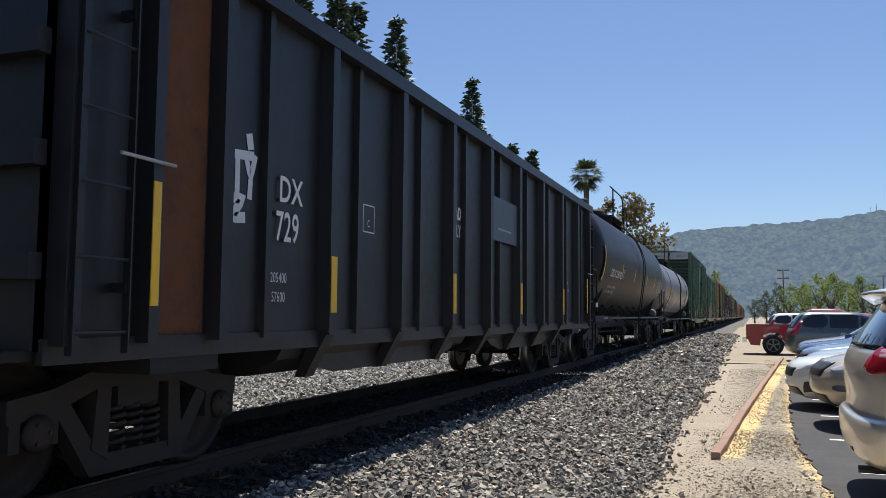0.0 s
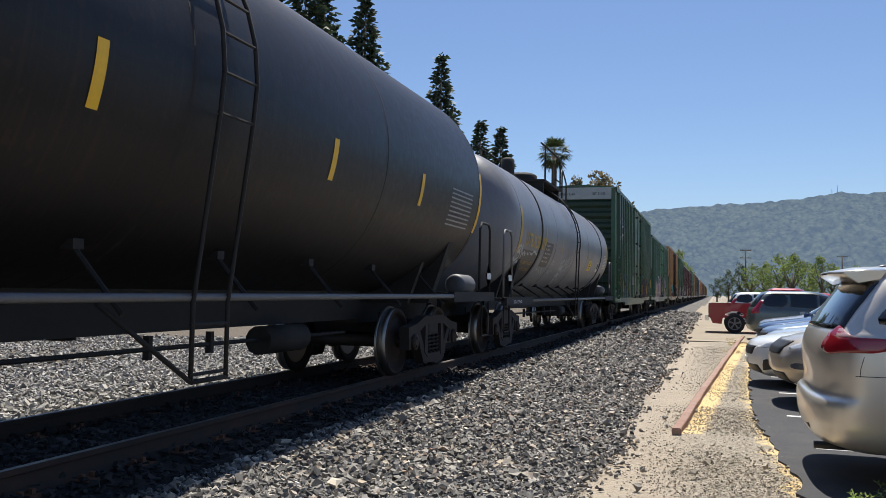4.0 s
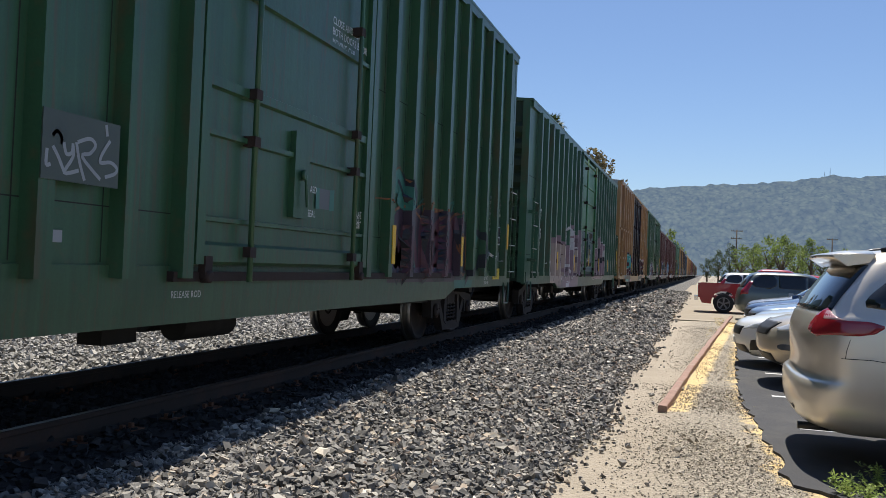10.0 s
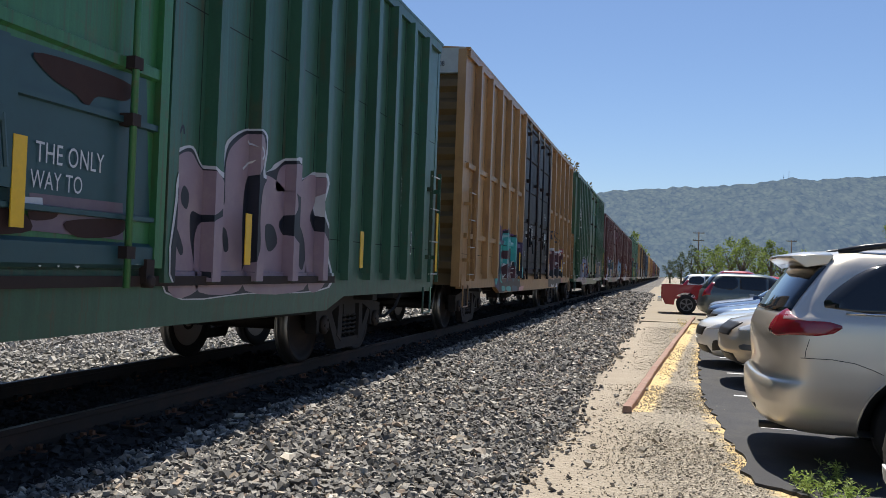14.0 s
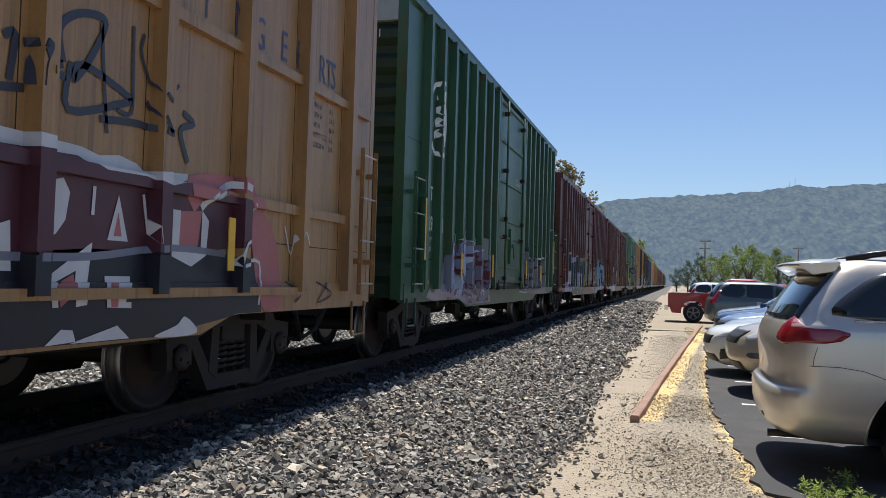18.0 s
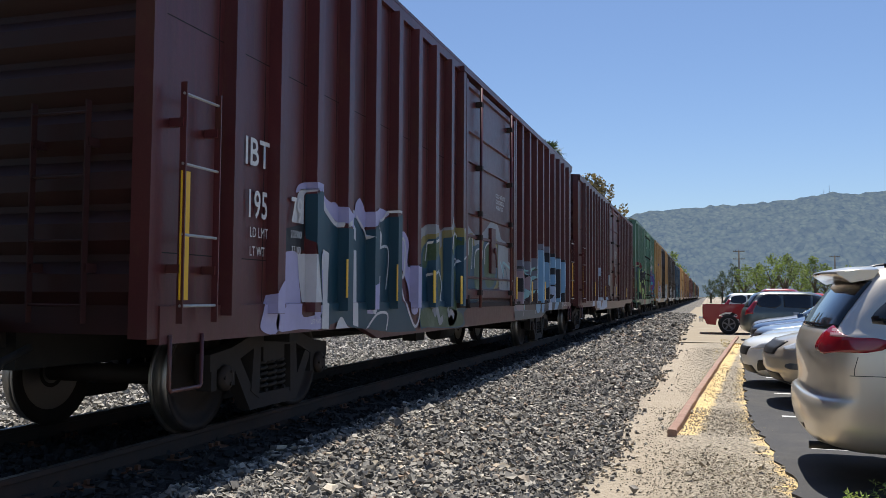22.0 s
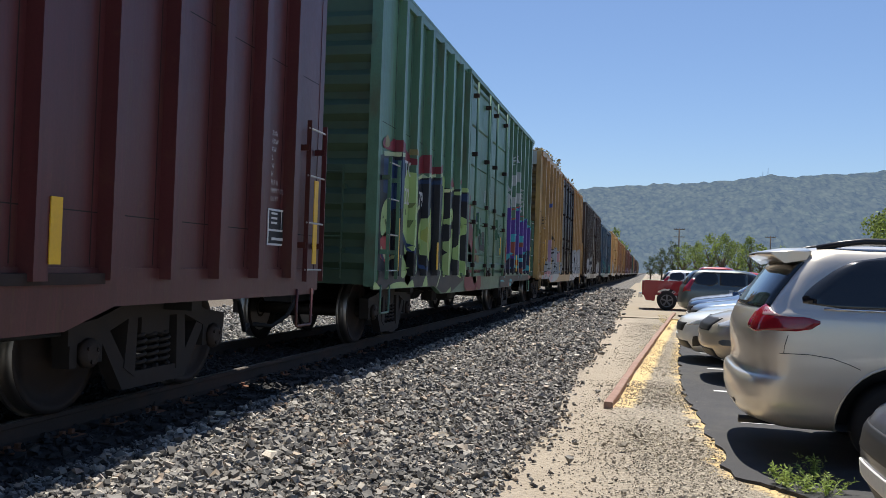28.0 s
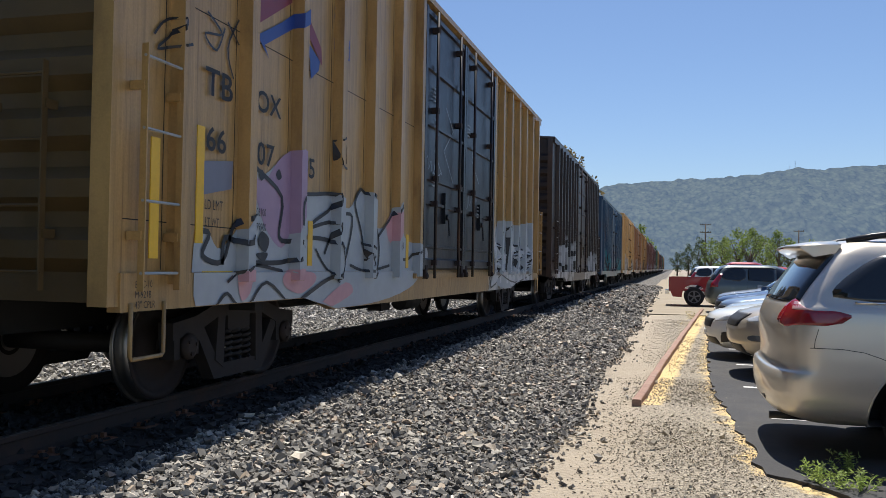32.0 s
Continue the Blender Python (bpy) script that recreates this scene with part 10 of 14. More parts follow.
curve(CAR_F, P_PALE, 2, 0.26, [(-4.43, 2.04), (-4.22, 1.93), (-4.1, 1.75), (-4.16, 1.54), (-4.33, 1.43)])
curve(CAR_F, P_PALE, 3, 0.26, [(-4.34, 1.4), (-4.14, 1.26), (-4.11, 1.03), (-4.23, 0.73)])
shape(CAR_F, P_PALE, 1, [(-3.75, 1.93), (-3.64, 2.09), (-3.3, 1.95), (-3.27, 1.49), (-3.3, 1.22), (-3.45, 0.98), (-3.59, 0.98), (-3.51, 1.2), (-3.64, 1.23), (-3.72, 1.47)])
blob(CAR_F, P_RED_BARE, 2, [(-3.65, 1.47), (-3.63, 1.64), (-3.53, 1.48), (-3.61, 1.37)])
shape(CAR_F, P_PALE, 1, [(-2.94, 1.86), (-2.78, 2.04), (-2.59, 1.86), (-2.6, 1.68), (-2.89, 1.65)])
shape(CAR_F, P_PALE, 1, [(-2.84, 1.52), (-2.49, 1.54), (-2.49, 1.13), (-2.19, 0.96), (-1.91, 1.14), (-1.94, 0.75), (-2.97, 0.69), (-4.03, 0.69), (-3.95, 1.17), (-3.85, 1.07), (-3.7, 0.74), (-3.44, 0.88), (-3.12, 1.02), (-3.03, 1.14), (-2.76, 1.13)])
shape(CAR_F, P_PALE, 1, [(-2.27, 1.92), (-2.16, 2.08), (-2.03, 1.92), (-1.75, 1.91), (-1.75, 1.57), (-2.18, 1.55)])
curve(CAR_F, P_SKYD, 3, 0.05, [(-5.79, 1.89), (-5.72, 1.22)])
curve(CAR_F, P_SKYD, 3, 0.05, [(-5, 1.84), (-5.07, 1.47)])
curve(CAR_F, P_SKYD, 3, 0.04, [(-5.65, 1.44), (-5.39, 1.46)])
curve(CAR_F, P_SKYD, 3, 0.05, [(-5.96, 0.8), (-5.53, 0.8)])
curve(CAR_F, P_SKYD, 3, 0.04, [(-4.71, 0.82), (-4.48, 0.9)])
curve(CAR_F, P_PALEW, 4, 0.012, [(-6.35, 1.78), (-6.18, 1.83), (-6.11, 1.8), (-6.26, 1.76), (-6.35, 1.78)])
curve(CAR_F, P_PALEW, 4, 0.012, [(-6.25, 1.91), (-6.21, 1.79), (-6.24, 1.56), (-6.32, 1.58), (-6.24, 1.72), (-6.27, 1.85)])
# sprayed figures on the yellow wagon
blob(CAR_C, P_VIOLET, 0, [(-5.57, 1.97), (-5.35, 2.07), (-4.92, 2.14), (-4.88, 1.92), (-4.76, 2.04), (-4.5, 2.12), (-4.44, 2.05), (-4.09, 2.17), (-4.03, 2.22), (-3.84, 2.01), (-3.51, 2.02), (-3.39, 1.96), (-3.19, 2.05), (-2.92, 2.02), (-2.72, 1.86), (-2.55, 2.17), (-2.46, 1.89), (-2.58, 1.68), (-2.43, 1), (-2.4, 0.69), (-4.27, 0.71), (-5.48, 0.72)])
blob(CAR_C, P_INK, 1, [(-4.99, 1.34), (-4.99, 1.67), (-4.91, 1.88), (-4.76, 2.03), (-4.55, 2.07), (-4.45, 2), (-4.38, 1.97), (-4.14, 1.99), (-4.07, 1.92), (-3.8, 2), (-3.49, 1.95), (-3.35, 1.83), (-3.36, 1.65), (-3.57, 1.38), (-3.21, 1.4), (-2.92, 1.65), (-2.63, 1.48), (-2.49, 1), (-2.51, 0.69), (-4.27, 0.71), (-4.99, 0.73), (-5.09, 1.4)])
blob(CAR_C, P_TURQ, 2, [(-4.93, 1.47), (-4.94, 1.67), (-4.89, 1.81), (-4.78, 1.95), (-4.63, 2.01), (-4.5, 1.95), (-4.44, 1.81), (-4.45, 1.7), (-4.54, 1.51), (-4.55, 1.4), (-4.44, 1.34), (-4.51, 1.19), (-4.57, 0.94), (-4.94, 0.93), (-4.94, 1.24)])
blob(CAR_C, P_MAROONB, 3, [(-4.85, 1.57), (-4.6, 1.61), (-4.62, 1.46), (-4.84, 1.42)])
blob(CAR_C, P_MAROONB, 3, [(-4.87, 1.28), (-4.44, 1.37), (-4.34, 1.47), (-4.31, 0.94), (-4.82, 0.94), (-4.86, 1.08)])
blob(CAR_C, P_TURQ, 2, [(-4.12, 1.83), (-4, 1.91), (-3.73, 1.95), (-3.54, 1.89), (-3.49, 1.75), (-3.55, 1.55), (-3.64, 1.4), (-3.82, 1.33), (-4.05, 1.36), (-4.13, 1.54)])
blob(CAR_C, P_TURQ, 2, [(-4.42, 1.81), (-4.27, 1.79), (-4.13, 1.93), (-4.13, 1.74), (-4.19, 1.46), (-4.41, 1.7)])
blob(CAR_C, P_MAROONB, 3, [(-4.01, 1.63), (-3.81, 1.69), (-3.74, 1.62), (-3.76, 1.47), (-3.92, 1.4), (-4.02, 1.52)])
blob(CAR_C, P_NAVYB, 2, [(-4.16, 0.95), (-4.09, 1.32), (-3.68, 1.42), (-3.29, 1.38), (-3.2, 1.27), (-3.24, 0.94), (-3.49, 0.96), (-3.59, 1.22), (-4.01, 1.24), (-4.06, 0.95)])
blob(CAR_C, P_TURQ, 3, [(-4.22, 1.16), (-4.17, 1.26), (-4.1, 1.2), (-4.11, 1.09), (-4.15, 1.01)])
shape(CAR_C, P_MAROONB, 3, [(-3.97, 1.2), (-3.6, 1.3), (-3.55, 0.94), (-4.05, 0.93)])
blob(CAR_C, P_TURQ, 2, [(-3.19, 1.63), (-3.02, 1.66), (-2.92, 1.56), (-2.89, 1.23), (-3.06, 1.09), (-3.16, 1.32)])
blob(CAR_C, P_TURQ, 2, [(-2.71, 1.24), (-2.56, 1.24), (-2.53, 0.95), (-2.68, 0.96)])
blob(CAR_C, P_TURQ, 2, [(-4.76, 0.83), (-4.4, 0.81), (-4.36, 0.73), (-4.71, 0.73)])
blob(CAR_C, P_TURQ, 2, [(-4.19, 0.81), (-3.7, 0.8), (-3.68, 0.7), (-4.15, 0.72)])
blob(CAR_C, P_NAVYB, 2, [(-3.48, 0.82), (-2.85, 0.8), (-2.8, 0.7), (-3.39, 0.7)])
blob(CAR_C, P_PALEC, 4, [(-4.87, 1.83), (-4.8, 1.93), (-4.71, 1.96), (-4.72, 1.89), (-4.82, 1.82)])
blob(CAR_C, P_PALEC, 4, [(-4.66, 1.93), (-4.57, 1.98), (-4.5, 1.91), (-4.48, 1.8)])
blob(CAR_C, P_PALEC, 4, [(-4.88, 1.62), (-4.82, 1.65), (-4.78, 1.62), (-4.83, 1.58)])
blob(CAR_C, P_PALEC, 4, [(-4.04, 1.82), (-3.92, 1.89), (-3.81, 1.87), (-3.83, 1.79), (-3.99, 1.76)])
blob(CAR_C, P_PALEC, 4, [(-4.22, 1.2), (-4.15, 1.25), (-4.12, 1.16), (-4.17, 1.12)])
blob(CAR_C, P_PALEC, 4, [(-5.2, 1.7), (-5.14, 1.74), (-5.11, 1.62), (-5.18, 1.52)])
blob(CAR_C, P_TURQ, 2, [(-5.54, 1.66), (-5.33, 1.78), (-5.23, 1.7), (-5.19, 1.39), (-5.2, 1.14), (-5.26, 0.95), (-5.49, 0.9)])
curve(CAR_C, P_PURPLEP, 1, 0.035, [(-4.92, 1.74), (-4.87, 1.9), (-4.74, 2.05), (-4.53, 2.1), (-4.42, 1.99), (-4.14, 2.02), (-4.08, 2.09)])
curve(CAR_C, P_PURPLEP, 1, 0.035, [(-4.07, 1.93), (-3.8, 2.01), (-3.47, 1.96), (-3.32, 1.83), (-3.36, 1.61), (-3.6, 1.36), (-3.22, 1.42)])
shape(CAR_C, P_PINK, 2, [(-2.52, 0.78), (-1.86, 0.81), (-1.91, 0.69), (-2.55, 0.69)])
curve(CAR_C, P_PALEW, 5, 0.014, [(-4.88, 1.38), (-4.8, 1.45), (-4.82, 1.25), (-4.74, 1.44), (-4.76, 1.23), (-4.66, 1.43), (-4.67, 1.25), (-4.58, 1.42), (-4.59, 1.24), (-4.47, 1.44), (-4.51, 1.24), (-4.36, 1.47)])
curve(CAR_C, P_PALEW, 5, 0.014, [(-4.83, 1.01), (-4.79, 1.15), (-4.75, 0.98), (-4.69, 1.12), (-4.65, 0.99), (-4.59, 1.15), (-4.55, 0.98), (-4.48, 1.12)])
curve(CAR_C, P_PALEW, 5, 0.014, [(-4.04, 1.2), (-3.99, 1.36), (-3.94, 1.21), (-3.85, 1.37), (-3.8, 1.21), (-3.68, 1.4), (-3.7, 1.21), (-3.57, 1.38)])
curve(CAR_C, P_PALEW, 5, 0.014, [(-4.08, 0.99), (-4, 1.13), (-3.96, 1.01), (-3.87, 1.13), (-3.79, 1.01), (-3.69, 1.13), (-3.65, 1.01)])
curve(CAR_C, P_PALEW, 5, 0.014, [(-3.14, 1.09), (-3.07, 1.18), (-3.01, 1.1), (-2.93, 1.19), (-2.96, 1), (-2.83, 1.1)])
curve(CAR_C, P_PALEW, 4, 0.02, [(-4.5, 1.46), (-4.38, 1.67), (-4.36, 1.75)])
curve(CAR_C, P_BLACK, 2, 0.04, [(-3.14, 2.44), (-3.08, 2.27), (-2.96, 2.45), (-2.89, 2.21)])
curve(CAR_C, P_BLACK, 2, 0.04, [(-3.16, 2.21), (-3.02, 2.14), (-2.9, 2.3), (-2.93, 2.11)])
curve(CAR_C, P_PALEW, 2, 0.02, [(-3.29, 2.41), (-3.19, 2.3)])
curve(CAR_C, P_PALEW, 2, 0.02, [(-2.97, 2.57), (-2.79, 2.47), (-2.76, 2.33)])
shape(CAR_C, P_PALEW, 1, [(2.63, 1.9), (2.85, 1.92), (3.51, 1.91), (3.68, 1.88), (3.88, 1.91), (4.06, 1.88), (4.14, 1.84), (4.68, 1.89), (4.72, 1.78), (2.65, 1.57)])
shape(CAR_C, P_MAROONB, 2, [(2.63, 1.83), (2.86, 1.83), (3.48, 1.85), (3.69, 1.79), (4.1, 1.8), (4.36, 1.76), (4.68, 1.84), (4.73, 1.63), (5.22, 1.79), (5.59, 1.76), (5.67, 1.42), (5.34, 1.36), (4.46, 1.28), (2.67, 1.22)])
shape(CAR_C, P_INK, 2, [(2.67, 1.22), (3.61, 1.29), (4.68, 1.29), (5.25, 1.31), (5.84, 1.23), (5.87, 0.79), (5.68, 0.69), (2.92, 0.71), (2.7, 0.71)])
blob(CAR_C, P_SALMON, 3, [(4.7, 1.88), (5.58, 1.95), (5.79, 1.78), (6.15, 1.45), (6.25, 0.88), (5.92, 0.84), (5.76, 1.18), (5.59, 1.75), (5.4, 1.82), (4.96, 1.75), (4.77, 1.62)])
shape(CAR_C, P_SALMON, 3, [(4.57, 1.6), (4.89, 1.63), (4.83, 1.3), (4.55, 1.31)])
shape(CAR_C, P_PALEW, 4, [(3.2, 1.66), (3.36, 1.7), (3.42, 1.62), (3.39, 1.45), (3.31, 1.36), (3.2, 1.35)])
shape(CAR_C, P_SALMON, 5, [(3.24, 1.63), (3.28, 1.57), (3.25, 1.44)])
shape(CAR_C, P_PALEW, 4, [(3.78, 1.35), (3.88, 1.65), (3.99, 1.35)])
shape(CAR_C, P_SALMON, 5, [(3.84, 1.38), (3.88, 1.54), (3.92, 1.38)])
shape(CAR_C, P_PALEW, 4, [(4.5, 1.61), (4.6, 1.61), (4.59, 1.33), (4.88, 1.3), (4.89, 1.63), (4.99, 1.56), (4.96, 1.29), (4.76, 1.2), (4.5, 1.27)])
shape(CAR_C, P_PALEW, 4, [(3.26, 1.11), (3.64, 1.33), (3.59, 0.94), (3.49, 0.93), (3.5, 1.15), (3.33, 1.08), (3.34, 0.93), (3.29, 0.93)])
shape(CAR_C, P_SALMON, 4, [(3.32, 1.06), (3.48, 1.13), (3.51, 1.03), (3.36, 0.93)])
shape(CAR_C, P_PALEW, 4, [(3.77, 1.12), (4.03, 1.12), (4.03, 0.91), (3.78, 0.92)])
shape(CAR_C, P_SALMON, 5, [(3.81, 1.08), (3.89, 1.08), (3.89, 0.92), (3.82, 0.92)])
shape(CAR_C, P_INK, 5, [(3.98, 1.02), (4.04, 1.04), (4.03, 0.95), (3.97, 0.95)])
curve(CAR_C, P_PALEW, 4, 0.06, [(4.87, 1.65), (4.98, 1.73), (5.3, 1.88), (5.59, 1.83)])
curve(CAR_C, P_PALEW, 4, 0.03, [(5.64, 1.76), (5.66, 1.57), (5.62, 1.45), (5.43, 1.41), (5.35, 1.22)])
curve(CAR_C, P_PALEW, 4, 0.03, [(5.39, 1.22), (5.83, 1.26), (5.81, 0.89)])
curve(CAR_C, P_PALEW, 4, 0.03, [(3.64, 1.68), (3.63, 1.5)])
curve(CAR_C, P_PALEW, 4, 0.03, [(4.14, 1.68), (4.22, 1.35)])
shape(CAR_C, P_PALEW, 4, [(3.24, 0.71), (3.37, 0.8), (3.47, 0.79), (3.5, 0.72)])
shape(CAR_C, P_PALEW, 4, [(3.45, 0.71), (3.89, 0.8), (4.02, 0.71)])
blob(CAR_C, P_PALEW, 4, [(4.3, 0.7), (4.57, 0.77), (4.68, 0.83), (4.84, 0.7)])
blob(CAR_C, P_PALEW, 4, [(5.21, 0.69), (5.34, 0.76), (5.53, 0.69)])
shape(CAR_C, P_PALEW, 4, [(2.84, 1.38), (2.96, 1.42), (2.98, 1.14), (2.86, 1.14)])
curve(CAR_C, P_SLATE, 4, 0.05, [(2.67, 1.22), (2.89, 1.22), (3.62, 1.24), (4.46, 1.33), (5.25, 1.31)])
curve(CAR_C, P_INKB, 2, 0.05, [(3.32, 2.38), (3.28, 2.57), (3.42, 2.7), (3.63, 2.75), (3.68, 2.69), (3.54, 2.44), (3.42, 2.3), (3.49, 2.41), (3.94, 2.31), (3.88, 2.25), (3.38, 2.11), (3.39, 2.4)])
curve(CAR_C, P_INKB, 2, 0.03, [(3.65, 2.72), (3.69, 2.37), (3.74, 2.03)])
curve(CAR_C, P_INKB, 2, 0.03, [(3.97, 2.79), (3.98, 2.47), (3.98, 2.21), (3.83, 2.2)])
curve(CAR_C, P_INKB, 2, 0.03, [(4.09, 2.77), (4.07, 2.61), (4.29, 2.35), (4.52, 2.52)])
curve(CAR_C, P_INKB, 2, 0.05, [(3.67, 2.11), (4.07, 2.15), (4.37, 2.12)])
curve(CAR_C, P_INKB, 2, 0.04, [(4.3, 2.13), (4.14, 2.32)])
curve(CAR_C, P_INKB, 2, 0.05, [(4.59, 2.33), (4.73, 2.27), (4.56, 2.19), (4.67, 1.97)])
curve(CAR_C, P_INKB, 2, 0.05, [(2.72, 2.12), (2.84, 2.13), (3.02, 2.16)])
curve(CAR_C, P_INKB, 2, 0.05, [(2.86, 2.41), (2.94, 2.44), (2.91, 2.18)])
curve(CAR_C, P_INKB, 2, 0.05, [(3, 2.41), (3.09, 2.42), (3.05, 2.31), (3.04, 2.18)])
curve(CAR_C, P_INKB, 2, 0.05, [(3.14, 2.29), (3.35, 2.3)])
curve(CAR_C, P_INKB, 2, 0.05, [(3.2, 2.33), (3.32, 2.37)])
curve(CAR_C, P_PALEW, 4, 0.02, [(6.31, 1.61), (6.45, 1.35), (6.55, 1.57), (6.7, 1.31)])
curve(CAR_C, P_BLACK, 4, 0.02, [(6.35, 1.09), (6.66, 0.98), (6.54, 0.9)])
curve(CAR_C, P_BLACK, 4, 0.02, [(7.06, 1.09), (7.43, 0.97), (7.07, 0.89), (7.34, 1.09)])
# sprayed figures on the short green wagon
blob(CAR_D, P_LAVEN, 5, [(-3.71, 1.25), (-3.66, 1.51), (-3.43, 1.68), (-3.36, 1.78), (-3.24, 1.79), (-3.13, 1.69), (-3.02, 1.69), (-2.88, 1.66), (-2.73, 1.59), (-2.29, 1.58), (-2.2, 1.46), (-2.15, 1.29), (-2.05, 1.14), (-1.97, 0.91), (-1.92, 0.75), (-2.72, 0.75), (-3.68, 0.74)])
curve(CAR_D, P_REDD, 6, 0.06, [(-3.33, 1.33), (-3.2, 1.28), (-3.09, 1.22), (-3.14, 1.03), (-3.31, 1.03)])
curve(CAR_D, P_REDD, 6, 0.06, [(-3.18, 1.56), (-3.06, 1.64), (-2.98, 1.52), (-3.06, 1.41), (-3.17, 1.37), (-3.2, 1.53)])
curve(CAR_D, P_REDD, 6, 0.06, [(-2.87, 1.53), (-2.72, 1.58), (-2.73, 1.37), (-2.8, 1.3), (-2.86, 1.49)])
curve(CAR_D, P_REDD, 6, 0.06, [(-2.78, 1.6), (-2.51, 1.45), (-2.45, 1.39), (-2.31, 1.4), (-2.21, 1.25), (-2.26, 1.1), (-2.42, 1.03), (-2.52, 1.24), (-2.76, 1.33)])
curve(CAR_D, P_REDD, 6, 0.05, [(-2.89, 1.19), (-2.73, 0.93), (-2.62, 0.82)])
curve(CAR_D, P_REDD, 6, 0.06, [(-3.6, 1.03), (-3.3, 0.97), (-3.14, 0.93), (-2.87, 0.88), (-2.76, 0.76)])
curve(CAR_D, P_REDD, 6, 0.05, [(-2.26, 0.71), (-2.15, 0.8), (-1.92, 0.76)])
curve(CAR_D, P_REDD, 6, 0.04, [(-2.13, 1.03), (-1.96, 0.79)])
curve(CAR_D, P_REDD, 6, 0.06, [(-3.69, 1.36), (-3.55, 1.32), (-3.41, 1.39), (-3.36, 1.27)])
blob(CAR_D, P_TEALD, 6, [(-2.84, 1.45), (-2.79, 1.48), (-2.76, 1.38), (-2.81, 1.35)])
blob(CAR_D, P_TEALD, 6, [(-2.47, 1.3), (-2.36, 1.32), (-2.37, 1.23), (-2.47, 1.24)])
curve(CAR_D, P_PALEW, 6, 0.03, [(-3.38, 1.79), (-3.28, 1.88), (-3.18, 1.88), (-3.13, 1.72)])
curve(CAR_D, P_PALEW, 6, 0.025, [(-2.57, 0.87), (-2.47, 0.96), (-2.3, 0.92), (-2.38, 0.87)])
curve(CAR_D, P_FLAME, 6, 0.06, [(-3.59, 0.86), (-3.37, 0.87), (-3.05, 0.84), (-2.82, 0.9)])
curve(CAR_D, P_PALEW, 6, 0.04, [(-3.06, 1.67), (-2.96, 1.69)])
curve(CAR_D, P_PALEW, 6, 0.04, [(-3.07, 1.03), (-3.01, 1.04)])
blob(CAR_D, P_GREYW, 1, [(1.63, 1.6), (1.77, 1.68), (2.01, 1.74), (2.17, 1.9), (2.24, 2), (2.25, 1.72), (2.36, 1.77), (2.58, 1.8), (2.83, 1.72), (3.02, 1.64), (3.23, 1.7), (3.28, 1.93), (3.36, 1.94), (3.41, 1.76), (3.56, 1.75), (3.85, 1.78), (4.03, 1.73), (4.31, 1.78), (4.62, 1.71), (5.06, 1.83), (5.35, 2.1), (5.32, 1.66), (5.27, 1.44), (5.49, 1.12), (5.45, 0.79), (3.01, 0.86), (1.97, 0.89), (2.01, 1.1), (2.14, 1.17), (2.13, 1.3), (1.94, 1.36), (1.65, 1.36)])
curve(CAR_D, P_PALEW, 2, 0.05, [(1.63, 1.6), (1.77, 1.68), (2.03, 1.76)])
curve(CAR_D, P_PALEW, 2, 0.05, [(2.42, 1.82), (2.64, 1.83), (2.89, 1.72), (3.23, 1.71)])
curve(CAR_D, P_PALEW, 2, 0.05, [(3.56, 1.73), (3.85, 1.78), (4.12, 1.74), (4.51, 1.78), (4.83, 1.75), (5.17, 1.92), (5.39, 2.08)])
curve(CAR_D, P_PALEW, 2, 0.03, [(5.15, 1.43), (5.47, 1.28), (5.49, 1.09)])
curve(CAR_D, P_PALEW, 2, 0.03, [(1.54, 0.91), (1.93, 0.89), (2.64, 0.87)])
curve(CAR_D, P_INK, 3, 0.10, [(1.63, 1.57), (1.8, 1.64), (2.01, 1.74), (2.28, 2.03), (2.23, 1.79), (2.22, 1.35)])
curve(CAR_D, P_INK, 3, 0.10, [(2.22, 1.63), (2.36, 1.76), (2.58, 1.77), (2.89, 1.68), (3.23, 1.65), (3.35, 1.9), (3.54, 2.07)])
curve(CAR_D, P_INK, 3, 0.09, [(3.38, 1.64), (3.69, 1.72), (4.03, 1.73), (4.32, 1.58)])
curve(CAR_D, P_INK, 3, 0.11, [(2.61, 1.34), (2.71, 1.18), (2.92, 1.26), (3.25, 1.43), (3.55, 1.54)])
curve(CAR_D, P_INK, 3, 0.08, [(4.08, 1.71), (4.52, 1.69), (5.06, 1.8)])
curve(CAR_D, P_INK, 3, 0.08, [(4.65, 1.26), (5.09, 1.43), (5.32, 1.93)])
curve(CAR_D, P_INK, 3, 0.06, [(3.26, 1.19), (3.43, 1.15), (3.5, 0.94)])
curve(CAR_D, P_INK, 3, 0.14, [(2.03, 1.33), (2.14, 1.2), (2.11, 0.92)])
curve(CAR_D, P_INK, 3, 0.08, [(2.62, 1.1), (2.72, 0.95)])
curve(CAR_D, P_INK, 3, 0.06, [(4.45, 1.26), (4.37, 0.92)])
shape(CAR_D, P_PALEW, 3, [(2.4, 1.54), (2.49, 1.57), (2.51, 1.1), (2.43, 1.1)])
blob(CAR_D, P_GREYD, 2, [(3.62, 1.45), (3.87, 1.51), (3.94, 1.11), (3.7, 0.93), (3.56, 1.19)])
blob(CAR_D, P_GREYD, 2, [(2.54, 1.5), (2.78, 1.52), (2.91, 1.38), (2.67, 1.33)])
